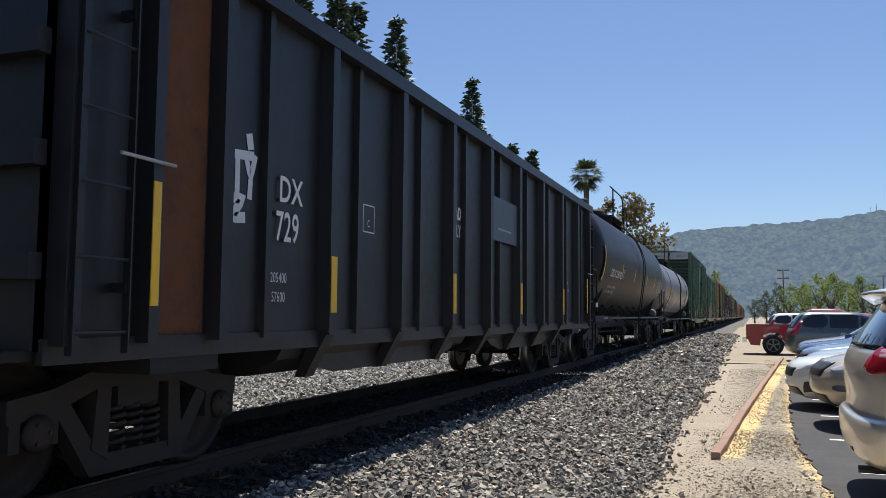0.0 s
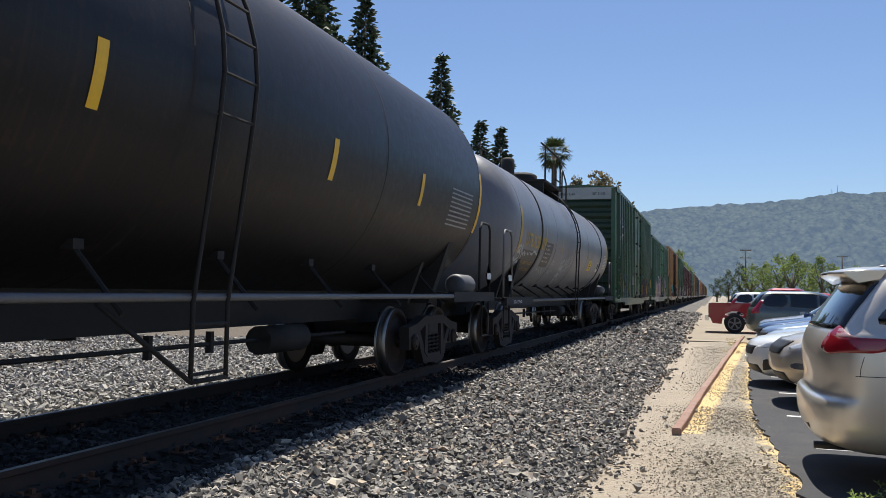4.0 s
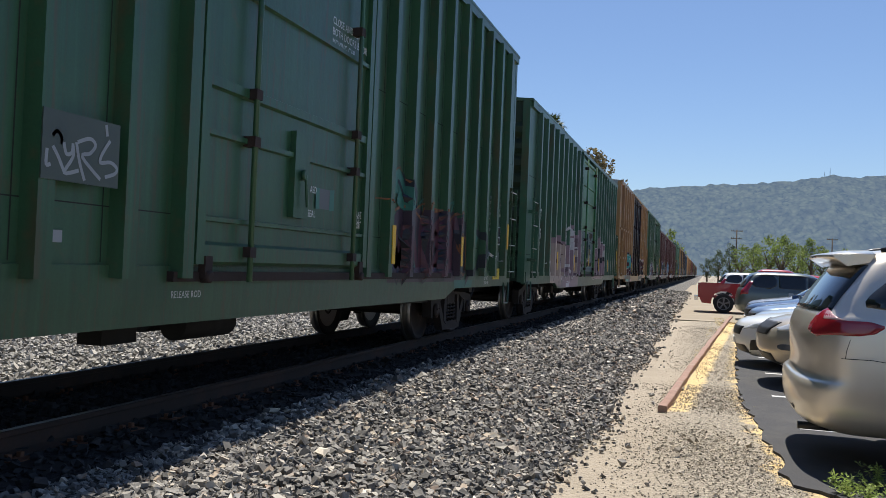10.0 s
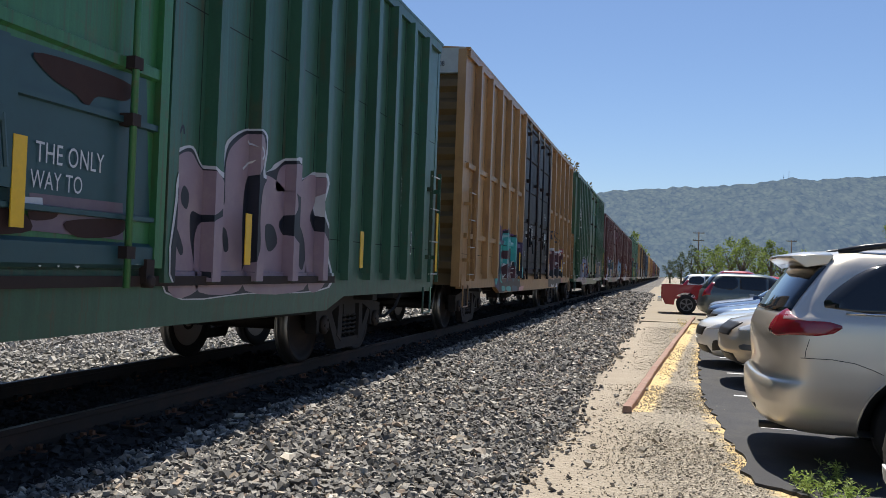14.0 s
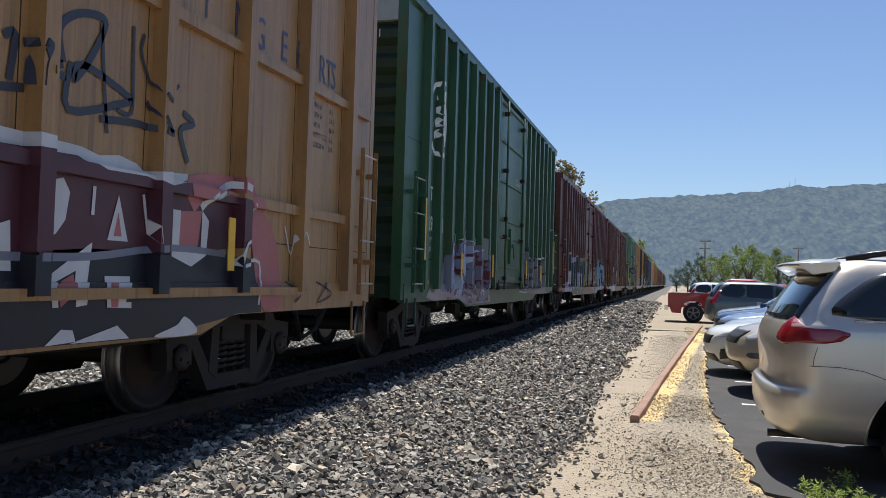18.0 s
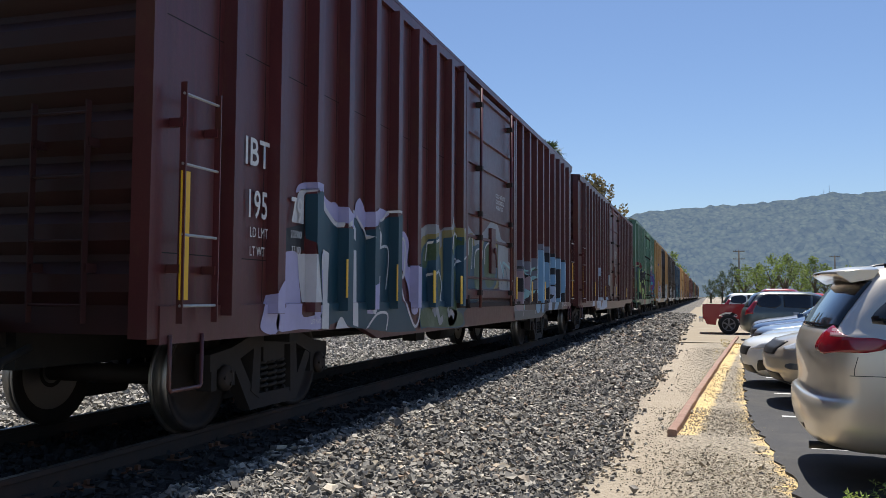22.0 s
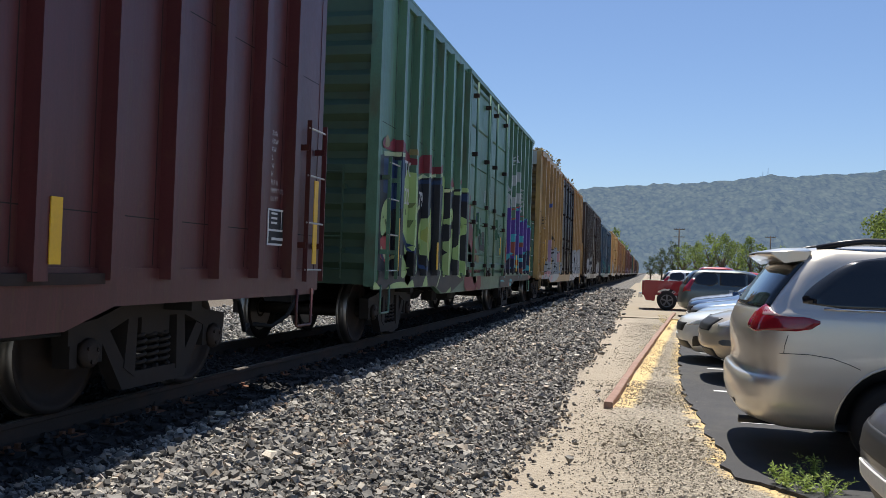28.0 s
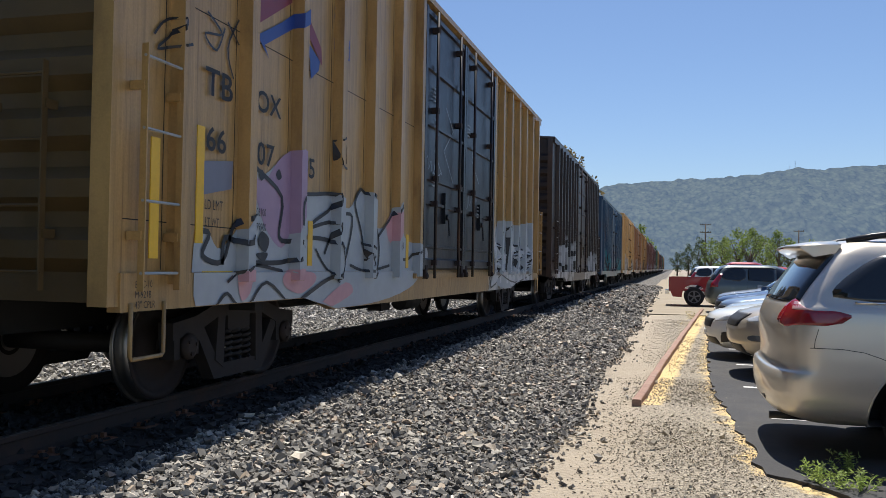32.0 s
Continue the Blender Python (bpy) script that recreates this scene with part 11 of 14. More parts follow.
# sprayed figures on the green wagon with pale pink letters
blob(CAR_B, P_MAUVE, 1, [(-6.05, 1.79), (-5.62, 1.96), (-5.23, 2.01), (-5.1, 1.77), (-4.82, 1.9), (-4.49, 1.87), (-4.3, 1.82), (-4.12, 1.92), (-3.9, 1.83), (-3.61, 1.82), (-3.58, 2.3), (-3.07, 2.38), (-3.01, 2.18), (-2.34, 2.13), (-1.95, 2.24), (-1.6, 2.18), (-1.43, 0.71), (-4.5, 0.72), (-5.52, 0.71), (-5.96, 0.72)])
blob(CAR_B, P_CREAM, 2, [(-6.04, 1.66), (-5.61, 1.85), (-5.37, 1.83), (-5.24, 1.8), (-5, 1.72), (-4.7, 1.8), (-4.48, 1.79), (-4.35, 1.66), (-4.35, 1.36), (-4.51, 1.16), (-4.4, 0.87), (-4.5, 0.76), (-5.52, 0.73), (-5.96, 0.73)])
blob(CAR_B, P_MAUVE, 3, [(-5.21, 1.4), (-5.12, 1.46), (-4.92, 1.29), (-5.01, 1.22), (-5.15, 1.24)])
blob(CAR_B, P_MAUVE, 3, [(-4.91, 1.19), (-4.78, 1.16), (-4.79, 0.95), (-4.89, 0.98)])
curve(CAR_B, P_MAROON, 4, 0.04, [(-5.51, 1.83), (-5.37, 1.81), (-5.22, 1.82), (-5.14, 1.7), (-4.99, 1.59), (-4.9, 1.43)])
curve(CAR_B, P_MAROON, 4, 0.04, [(-5.21, 1.5), (-5.03, 1.48), (-4.92, 1.36), (-4.71, 1.32), (-4.58, 1.34)])
curve(CAR_B, P_MAROON, 4, 0.04, [(-4.96, 1.76), (-4.73, 1.75)])
curve(CAR_B, P_MAROON, 4, 0.04, [(-4.73, 1.79), (-4.51, 1.81), (-4.45, 1.76), (-4.3, 1.78), (-4.3, 1.51)])
curve(CAR_B, P_MAROON, 4, 0.035, [(-4.79, 1.52), (-4.8, 1.4)])
curve(CAR_B, P_MAROON, 4, 0.035, [(-5.22, 1.31), (-5.21, 1.4), (-5.18, 1.42)])
curve(CAR_B, P_MAROON, 4, 0.035, [(-4.91, 1.22), (-4.9, 1.02), (-4.85, 0.93)])
curve(CAR_B, P_MAROON, 4, 0.025, [(-4.73, 0.88), (-4.8, 0.83), (-4.72, 0.76), (-4.67, 0.84), (-4.73, 0.9), (-4.73, 0.74)])
curve(CAR_B, P_MAROON, 4, 0.03, [(-5.39, 0.8), (-5.2, 0.79), (-5.19, 0.71)])
curve(CAR_B, P_MAROON, 4, 0.04, [(-5.43, 1.14), (-5.44, 1.02), (-5.57, 0.87)])
curve(CAR_B, P_MAROON, 4, 0.035, [(-4.61, 1.65), (-4.51, 1.53)])
shape(CAR_B, P_PALEW, 3, [(-4.48, 2.11), (-4.41, 2.12), (-4.38, 2.03), (-4.26, 2.01), (-4.22, 1.71), (-4.39, 1.75), (-4.42, 1.84)])
shape(CAR_B, P_PALEW, 3, [(-3.58, 2.3), (-3.07, 2.38), (-3.04, 2.08), (-3.22, 2.03), (-3.47, 2.02), (-3.52, 2.18)])
shape(CAR_B, P_MAUVE, 4, [(-3.47, 2.21), (-3.19, 2.25), (-3.21, 2.12), (-3.46, 2.1)])
shape(CAR_B, P_PALEW, 3, [(-3.72, 1.81), (-3.41, 1.81), (-3.35, 1.68), (-3.71, 1.64)])
shape(CAR_B, P_PALEW, 3, [(-3.86, 1.3), (-3.23, 1.33), (-3.23, 1.26), (-3.85, 1.22)])
shape(CAR_B, P_PALEW, 3, [(-3.59, 0.81), (-3.05, 0.79), (-3.04, 0.7), (-3.58, 0.69)])
blob(CAR_B, P_PALEW, 3, [(-3.12, 1.82), (-2.95, 1.91), (-2.75, 1.83), (-2.86, 1.64), (-3, 1.64)])
blob(CAR_B, P_MAUVE, 4, [(-3.02, 1.8), (-2.93, 1.85), (-2.86, 1.76), (-2.95, 1.71)])
blob(CAR_B, P_PALEW, 3, [(-3, 1.52), (-2.8, 1.54), (-2.76, 1.3), (-2.86, 1.21), (-2.97, 1.34)])
shape(CAR_B, P_PALEW, 3, [(-4.36, 1.49), (-4.3, 1.51), (-4.23, 1.36), (-4.25, 1.21), (-4.42, 1.17), (-4.47, 1.31)])
blob(CAR_B, P_PALEW, 3, [(-4.47, 1.02), (-4.3, 1.09), (-4.2, 1.02), (-4.28, 0.9), (-4.43, 0.91)])
blob(CAR_B, P_MAUVE, 4, [(-4.44, 1), (-4.36, 1.03), (-4.36, 0.94), (-4.43, 0.94)])
shape(CAR_B, P_PALEW, 3, [(-1.94, 2.14), (-1.82, 2.18), (-1.71, 1.84), (-1.91, 1.87)])
curve(CAR_B, P_PALEW, 4, 0.02, [(-3.73, 2.65), (-3.74, 2.44), (-3.79, 2.18)])
curve(CAR_B, P_PALEW, 4, 0.02, [(-2.8, 2.94), (-2.63, 2.83), (-2.5, 2.61)])
curve(CAR_B, P_PALEW, 4, 0.02, [(-4.48, 2.14), (-4.41, 2.33), (-4.27, 2.2), (-4.16, 2.35), (-4.08, 2.26)])
curve(CAR_B, P_PALEW, 4, 0.03, [(-3.51, 0.85), (-3.29, 1.08), (-2.92, 0.83), (-3.51, 0.85)])
curve(CAR_B, P_PALEW, 4, 0.03, [(-2.8, 1.09), (-2.64, 0.92), (-2.33, 0.97), (-2.12, 1.12)])
curve(CAR_B, P_PALEW, 4, 0.03, [(-4.21, 1.48), (-4.09, 1.61), (-3.88, 1.59), (-3.83, 1.43), (-4.07, 1.37), (-4.17, 1.44)])
curve(CAR_B, P_PALEW, 4, 0.025, [(-3.74, 1.6), (-3.7, 1.35), (-3.36, 1.37), (-3.39, 1.63), (-3.74, 1.6)])
curve(CAR_B, P_PALEW, 4, 0.025, [(-3.76, 1.1), (-3.67, 0.93), (-3.62, 1.1)])
curve(CAR_B, P_PALEW, 4, 0.025, [(-4.02, 0.86), (-4.09, 0.94), (-3.97, 1.1)])
shape(CAR_B, P_PURPLED, 3, [(-4.01, 1.86), (-3.79, 1.8), (-3.82, 1.72), (-3.96, 1.72)])
curve(CAR_B, P_TEALD, 3, 0.03, [(-4.42, 0.81), (-4.34, 0.87), (-4.21, 0.77), (-4.3, 0.73)])
blob(CAR_B, P_PALEW, 1, [(1.67, 1.61), (1.71, 1.81), (1.83, 1.97), (2.05, 2.03), (2.18, 1.91), (2.4, 1.85), (2.48, 1.91), (2.55, 2.15), (2.9, 2.31), (3.07, 2.23), (3.03, 1.93), (3.33, 2.01), (3.44, 2.08), (3.79, 2.18), (4, 2.01), (4.33, 2.11), (4.46, 2), (4.37, 1.73), (4.71, 1.34), (4.78, 0.92), (3, 0.89), (1.73, 0.92)])
blob(CAR_B, P_INK, 2, [(1.7, 1.61), (1.74, 1.82), (1.85, 1.95), (2.03, 2.01), (2.16, 1.9), (2.36, 1.81), (2.5, 1.89), (2.58, 2.13), (2.88, 2.29), (3.03, 2.22), (2.99, 1.9), (3.27, 1.98), (3.44, 2.03), (3.69, 2.14), (3.94, 1.99), (4.31, 2.07), (4.4, 1.98), (4.31, 1.73), (4.65, 1.34), (4.72, 0.93), (2.99, 0.9), (1.74, 0.93)])
blob(CAR_B, P_MAUVE, 3, [(1.73, 1.61), (1.76, 1.82), (1.87, 1.94), (2.02, 1.98), (2.14, 1.89), (2.32, 1.8), (2.36, 1.62), (2.21, 1.52), (2.05, 1.53), (2.05, 1.34), (2.12, 1.13), (2.14, 0.93), (1.76, 0.94)])
blob(CAR_B, P_MAUVE, 3, [(2.15, 1.43), (2.51, 1.59), (2.54, 1.78), (2.54, 1.96), (2.62, 2.11), (2.88, 2.26), (2.99, 2.22), (2.99, 2.02), (2.87, 1.81), (2.85, 1.47), (2.87, 1.18), (2.8, 0.92), (2.18, 0.92), (2.12, 1.13)])
blob(CAR_B, P_MAUVE, 3, [(2.96, 1.57), (3.02, 1.85), (3.28, 1.95), (3.63, 1.86), (3.71, 1.68), (3.54, 1.51), (3.87, 1.31), (4.14, 1.21), (4.1, 0.91), (2.91, 0.92), (2.98, 1.28)])
blob(CAR_B, P_MAUVE, 3, [(3.46, 1.84), (3.51, 2.03), (3.72, 2.11), (3.87, 2.02), (3.82, 1.8), (3.63, 1.84)])
blob(CAR_B, P_MAUVE, 3, [(3.91, 1.86), (4.13, 2.04), (4.37, 2.05), (4.34, 1.79), (4.24, 1.61), (4.56, 1.33), (4.65, 0.98), (4.24, 0.9), (4.13, 1.38), (3.97, 1.59)])
blob(CAR_B, P_INK, 4, [(1.9, 1.65), (1.94, 1.72), (2.01, 1.66), (1.99, 1.55), (1.92, 1.58)])
blob(CAR_B, P_INK, 4, [(1.76, 1.45), (1.84, 1.43), (1.96, 1.25), (1.91, 1.21)])
blob(CAR_B, P_INK, 4, [(3.26, 1.49), (3.43, 1.5), (3.52, 1.35), (3.34, 1.27)])
blob(CAR_B, P_INK, 4, [(2.52, 1.43), (2.59, 1.41), (2.63, 1.27), (2.56, 1.25)])
blob(CAR_B, P_INK, 4, [(3.97, 1.29), (4.14, 1.26), (4.1, 1.11), (4.01, 1.15)])
curve(CAR_B, P_PALEW, 5, 0.02, [(2.88, 2.2), (2.98, 2.09), (2.81, 1.95)])
curve(CAR_B, P_INK, 4, 0.02, [(1.83, 2.17), (1.84, 2.09), (1.89, 2.16), (1.91, 2.1)])
# sprayed figures on the dark green wagon with teal figures
blob(CAR_A, P_TEALD, 4, [(2.47, 2.1), (2.52, 2.23), (2.62, 2.27), (2.73, 2.24), (2.89, 2.07), (2.98, 1.88), (2.91, 1.81), (2.79, 1.81), (2.61, 1.89), (2.68, 2.04), (2.57, 2.07), (2.49, 2.05)])
shape(CAR_A, P_INK, 5, [(2.73, 2.26), (2.84, 2.23), (3.16, 1.88), (3.02, 1.82), (2.93, 2.04)])
curve(CAR_A, P_INK, 5, 0.05, [(2.61, 2.13), (2.69, 2.1), (2.92, 1.88)])
curve(CAR_A, P_ORANGED, 4, 0.02, [(2.47, 2.1), (2.52, 2.23), (2.62, 2.29), (2.75, 2.26), (3.18, 1.88)])
curve(CAR_A, P_ORANGED, 4, 0.02, [(1.92, 1.87), (2.16, 1.88), (2.34, 1.83)])
curve(CAR_A, P_ORANGED, 4, 0.025, [(3.25, 1.84), (3.65, 1.95), (4.04, 1.91), (4.57, 1.91)])
# sprayed figures on the pale green wagon
P_PALEG = sprayed("pale_grey_paint", (0.42, 0.46, 0.46))
curve(CAR_G, P_PALEG, 0, 0.17, [(2.93, 2.68), (2.96, 3.14), (3.22, 3.61), (3.85, 4.09)])
curve(CAR_G, P_PALEG, 0, 0.17, [(3.98, 4.17), (4.59, 4.01), (4.99, 3.45), (5.21, 2.65)])
shape(CAR_G, P_PALEG, 0, [(3.44, 3.41), (4.01, 3.84), (4.03, 3.57), (3.46, 3.16)])
shape(CAR_G, P_PALEG, 0, [(4.01, 3.84), (4.66, 3.7), (4.69, 3.42), (4.03, 3.57)])
shape(CAR_G, P_PALEG, 0, [(3.49, 2.91), (4.06, 3.25), (4.09, 2.97), (3.51, 2.67)])
shape(CAR_G, P_PALEG, 0, [(4.06, 3.25), (4.67, 3.13), (4.65, 2.86), (4.09, 2.97)])
shape(CAR_G, P_PALEG, 0, [(3.88, 3.95), (4.15, 4.03), (4.29, 2.52), (4.01, 2.48)])
blob(CAR_G, P_REDF, 1, [(-2.03, 1.83), (-1.88, 2.08), (-1.47, 1.94), (-1.17, 1.53), (-1.46, 1.08), (-1.84, 1.08)])
blob(CAR_G, P_REDF, 1, [(-1.84, 1.02), (-1.14, 1.27), (-0.37, 1.09), (-0.31, 0.69), (-1.72, 0.69)])
blob(CAR_G, P_GOLDY, 2, [(-1.5, 1.51), (-1.26, 1.59), (-1.11, 1.34), (-1.35, 1.27)])
blob(CAR_G, P_GOLDY, 2, [(-1.11, 1.02), (-0.76, 1.09), (-0.64, 0.88), (-1, 0.83)])
blob(CAR_G, P_INK, 1, [(-2.03, 1.48), (-1.75, 1.62), (-1.49, 1.39), (-1.61, 1.08), (-1.99, 1.08)])
shape(CAR_G, P_INK, 1, [(-7.35, 2.62), (-6.58, 2.77), (-5.99, 2.6), (-5.74, 0.85), (-5.91, 0.7), (-7.47, 0.76), (-7.32, 0.97), (-7.31, 1.89)])
shape(CAR_G, P_DEEP, 2, [(-7.21, 2.6), (-6.34, 2.66), (-6.25, 2.36), (-6.59, 2.28), (-6.62, 1.97), (-6.87, 1.89), (-6.95, 2.13), (-7.19, 2.14)])
curve(CAR_G, P_LIMEW, 3, 0.06, [(-7.21, 2.66), (-6.35, 2.71), (-6.25, 2.35)])
blob(CAR_G, P_LIME, 3, [(-7.23, 1.9), (-6.94, 2.08), (-6.82, 1.8), (-6.85, 1.6), (-7.23, 1.56)])
shape(CAR_G, P_RED, 3, [(-7.25, 1.5), (-6.83, 1.7), (-6.79, 1.26), (-6.91, 1.16), (-7.23, 1.25)])
blob(CAR_G, P_LIME, 3, [(-6.53, 2.25), (-6.01, 2.46), (-5.92, 1.84), (-5.99, 1.5), (-6.35, 1.8), (-6.54, 2.11)])
blob(CAR_G, P_LIME, 3, [(-6.43, 1.38), (-6.24, 1.33), (-5.95, 1.12), (-6.18, 0.96), (-6.41, 1.12)])
curve(CAR_G, P_DEEP, 3, 0.09, [(-6.66, 1.84), (-6.37, 1.69), (-5.87, 1.35)])
curve(CAR_G, P_LIMEW, 4, 0.05, [(-7.22, 1.39), (-6.97, 1.23), (-6.66, 1.28)])
curve(CAR_G, P_DEEP, 3, 0.06, [(-7.21, 1.32), (-7.08, 1.21)])
blob(CAR_G, P_LIME, 3, [(-7.49, 0.93), (-7.1, 0.76), (-7.49, 0.76)])
blob(CAR_G, P_LIME, 3, [(-7.07, 0.75), (-6.73, 0.89), (-6.05, 0.9), (-5.78, 0.71), (-6.28, 0.78), (-6.72, 0.74)])
blob(CAR_G, P_REDF, 3, [(-7.24, 2.74), (-7.21, 2.88), (-6.96, 2.85), (-6.76, 2.93), (-6.47, 2.82), (-6.63, 2.76)])
blob(CAR_G, P_REDF, 3, [(-6.41, 2.75), (-6.36, 2.89), (-6.12, 2.84), (-5.98, 2.79), (-5.94, 2.66)])
blob(CAR_G, P_GOLDY, 4, [(-7.18, 2.77), (-7.11, 2.93), (-6.96, 2.84), (-7.02, 2.78)])
blob(CAR_G, P_GOLDY, 4, [(-6.01, 2.81), (-5.97, 2.9), (-5.85, 2.82)])
curve(CAR_G, P_LIMED, 5, 0.05, [(-7.09, 1.77), (-7.03, 1.71)])
curve(CAR_G, P_LIMED, 5, 0.05, [(-7.19, 1.81), (-7.17, 1.78)])
curve(CAR_G, P_LIMED, 5, 0.05, [(-6.3, 2.17), (-6.25, 2.11)])
curve(CAR_G, P_LIMED, 5, 0.05, [(-6.13, 1.98), (-6.1, 1.9)])
shape(CAR_G, P_INK, 1, [(-6.16, 2.39), (-5.66, 2.51), (-5.58, 2.45), (-5.02, 2.6), (-4.95, 2.54), (-4.34, 2.65), (-4.29, 2.49), (-3.78, 2.65), (-3.7, 2.51), (-2.99, 2.58), (-2.23, 2.67), (-2.1, 2.46), (-2.08, 1.89), (-2.04, 0.9), (-3.03, 0.69), (-4.18, 0.71), (-5.48, 0.71), (-6.05, 0.75)])
blob(CAR_G, P_LIME, 2, [(-6.16, 2.45), (-5.91, 2.51), (-5.84, 2.01), (-5.85, 1.48), (-5.94, 1.38), (-6.1, 1.4)])
curve(CAR_G, P_LIMEW, 3, 0.055, [(-5.67, 2.55), (-5.62, 2.47), (-5.02, 2.62), (-4.98, 2.53), (-4.93, 2.31), (-5.04, 2.14)])
curve(CAR_G, P_LIMEW, 3, 0.055, [(-4.95, 2.56), (-4.34, 2.69), (-4.32, 2.61)])
shape(CAR_G, P_DEEP, 2, [(-5.51, 2.45), (-5.01, 2.56), (-5.01, 2.49), (-5.34, 2.43)])
shape(CAR_G, P_DEEP, 2, [(-4.81, 2.48), (-4.34, 2.62), (-4.33, 2.54), (-4.74, 2.47)])
shape(CAR_G, P_DEEP, 2, [(-5.81, 2.47), (-5.66, 2.5), (-5.63, 2.37), (-5.8, 2.36)])
curve(CAR_G, P_LIMEW, 2, 0.06, [(-5.64, 1.28), (-5.6, 1.77), (-5.42, 2.03), (-5.31, 2.08)])
blob(CAR_G, P_LIME, 2, [(-5.34, 1.68), (-5.21, 1.9), (-5.03, 1.96), (-4.85, 1.77), (-4.81, 1.42), (-4.94, 1.2), (-5.1, 1.25), (-5.29, 1.42)])
blob(CAR_G, P_LIME, 2, [(-5.01, 2.08), (-4.64, 2.11), (-4.56, 1.77), (-4.56, 1.44), (-4.72, 1.4), (-4.84, 1.73), (-4.96, 1.91)])
curve(CAR_G, P_LIMEW, 2, 0.06, [(-5.7, 1.25), (-5.45, 1.32), (-5.4, 1.13), (-5.58, 1.01)])
curve(CAR_G, P_DEEP, 2, 0.06, [(-5.39, 1.31), (-5.3, 1.17), (-5.09, 1.1)])
curve(CAR_G, P_DEEP, 2, 0.05, [(-5.67, 1.19), (-5.47, 1.26)])
blob(CAR_G, P_LIME, 2, [(-5.89, 0.86), (-5.65, 0.94), (-5.54, 0.81), (-5.38, 0.71), (-5.88, 0.76)])
blob(CAR_G, P_LIME, 2, [(-5.15, 0.7), (-4.83, 1.02), (-4.76, 0.71)])
blob(CAR_G, P_LIME, 2, [(-4.26, 2.15), (-4.24, 2.42), (-3.96, 2.66), (-3.73, 2.71), (-3.75, 2.33), (-3.88, 1.71), (-4.02, 1.38), (-4.14, 1.22), (-4.26, 1.24), (-4.31, 1.8)])
curve(CAR_G, P_DEEP, 3, 0.13, [(-3.92, 2.55), (-3.92, 2.16), (-4.01, 1.52)])
blob(CAR_G, P_LIME, 4, [(-3.84, 2.27), (-3.75, 2.31), (-3.75, 2.1), (-3.84, 1.85), (-3.9, 2.03)])
blob(CAR_G, P_LIME, 2, [(-3.64, 2.18), (-3.06, 2.2), (-3.02, 2), (-3.26, 1.97), (-3.71, 1.89), (-3.68, 2.06)])
blob(CAR_G, P_LIME, 2, [(-3.68, 1.63), (-3.08, 1.84), (-3, 1.74), (-3.08, 1.22), (-3.62, 0.97), (-3.73, 1.07), (-3.71, 1.4)])
curve(CAR_G, P_LIMEW, 3, 0.06, [(-3.76, 2.48), (-3.42, 2.53), (-2.99, 2.59)])
shape(CAR_G, P_DEEP, 2, [(-3.69, 2.41), (-2.98, 2.51), (-2.97, 2.45), (-3.56, 2.38)])
blob(CAR_G, P_LIME, 2, [(-2.98, 2.53), (-2.63, 2.68), (-2.26, 2.66), (-2.22, 2.59), (-2.62, 2.58), (-2.92, 2.47)])
blob(CAR_G, P_DEEP, 2, [(-2.87, 2.41), (-2.56, 2.56), (-2.22, 2.54), (-2.13, 2.4), (-2.48, 2.43)])
blob(CAR_G, P_LIME, 2, [(-2.81, 1.97), (-2.59, 2.24), (-2.39, 2.27), (-2.3, 1.98), (-2.55, 1.84), (-2.8, 1.87)])
blob(CAR_G, P_LIME, 2, [(-2.98, 1.33), (-2.9, 1.75), (-2.66, 1.72), (-2.36, 1.97), (-2.28, 1.87), (-2.38, 1.47), (-2.19, 0.99), (-2.46, 0.97), (-2.66, 1.07), (-2.69, 1.45), (-2.86, 1.28)])
curve(CAR_G, P_LIMEW, 3, 0.045, [(-4.21, 1.17), (-3.92, 1.21), (-3.91, 1.02), (-4.14, 0.8)])
shape(CAR_G, P_LIME, 2, [(-4.34, 0.74), (-4.1, 0.78), (-3.92, 0.7), (-4.17, 0.69)])
shape(CAR_G, P_LIME, 2, [(-3.45, 0.69), (-3.04, 0.79), (-3.08, 0.69)])
blob(CAR_G, P_LIMEY, 3, [(-5.22, 1.69), (-5.13, 1.89), (-5.06, 1.9), (-4.96, 1.41), (-5.04, 1.23), (-5.15, 1.34)])
curve(CAR_G, P_LIMED, 4, 0.07, [(-4.75, 1.99), (-4.68, 1.91)])
curve(CAR_G, P_LIMED, 4, 0.06, [(-5.97, 1.83), (-5.96, 1.72)])
curve(CAR_G, P_LIMED, 4, 0.05, [(-5.97, 2.09), (-5.95, 2.02)])
curve(CAR_G, P_LIMED, 4, 0.06, [(-5.3, 1.5), (-5.26, 1.41)])
curve(CAR_G, P_LIMED, 4, 0.07, [(-3.91, 2.05), (-3.85, 1.95)])
curve(CAR_G, P_LIMED, 4, 0.05, [(-4.2, 2.01), (-4.18, 1.94)])
curve(CAR_G, P_LIMED, 4, 0.06, [(-3.58, 2.07), (-3.52, 1.99)])
curve(CAR_G, P_LIMED, 4, 0.05, [(-3.43, 2.07), (-3.41, 2.02)])
curve(CAR_G, P_LIMED, 4, 0.05, [(-3.55, 1.26), (-3.5, 1.17)])
curve(CAR_G, P_LIMED, 4, 0.05, [(-4.71, 1.71), (-4.69, 1.65)])
curve(CAR_G, P_LIMED, 4, 0.06, [(-2.63, 2.05), (-2.58, 1.97)])
blob(CAR_G, P_REDF, 2, [(-5.57, 2.56), (-5.57, 2.77), (-5.07, 2.93), (-5.05, 2.67), (-5.35, 2.6)])
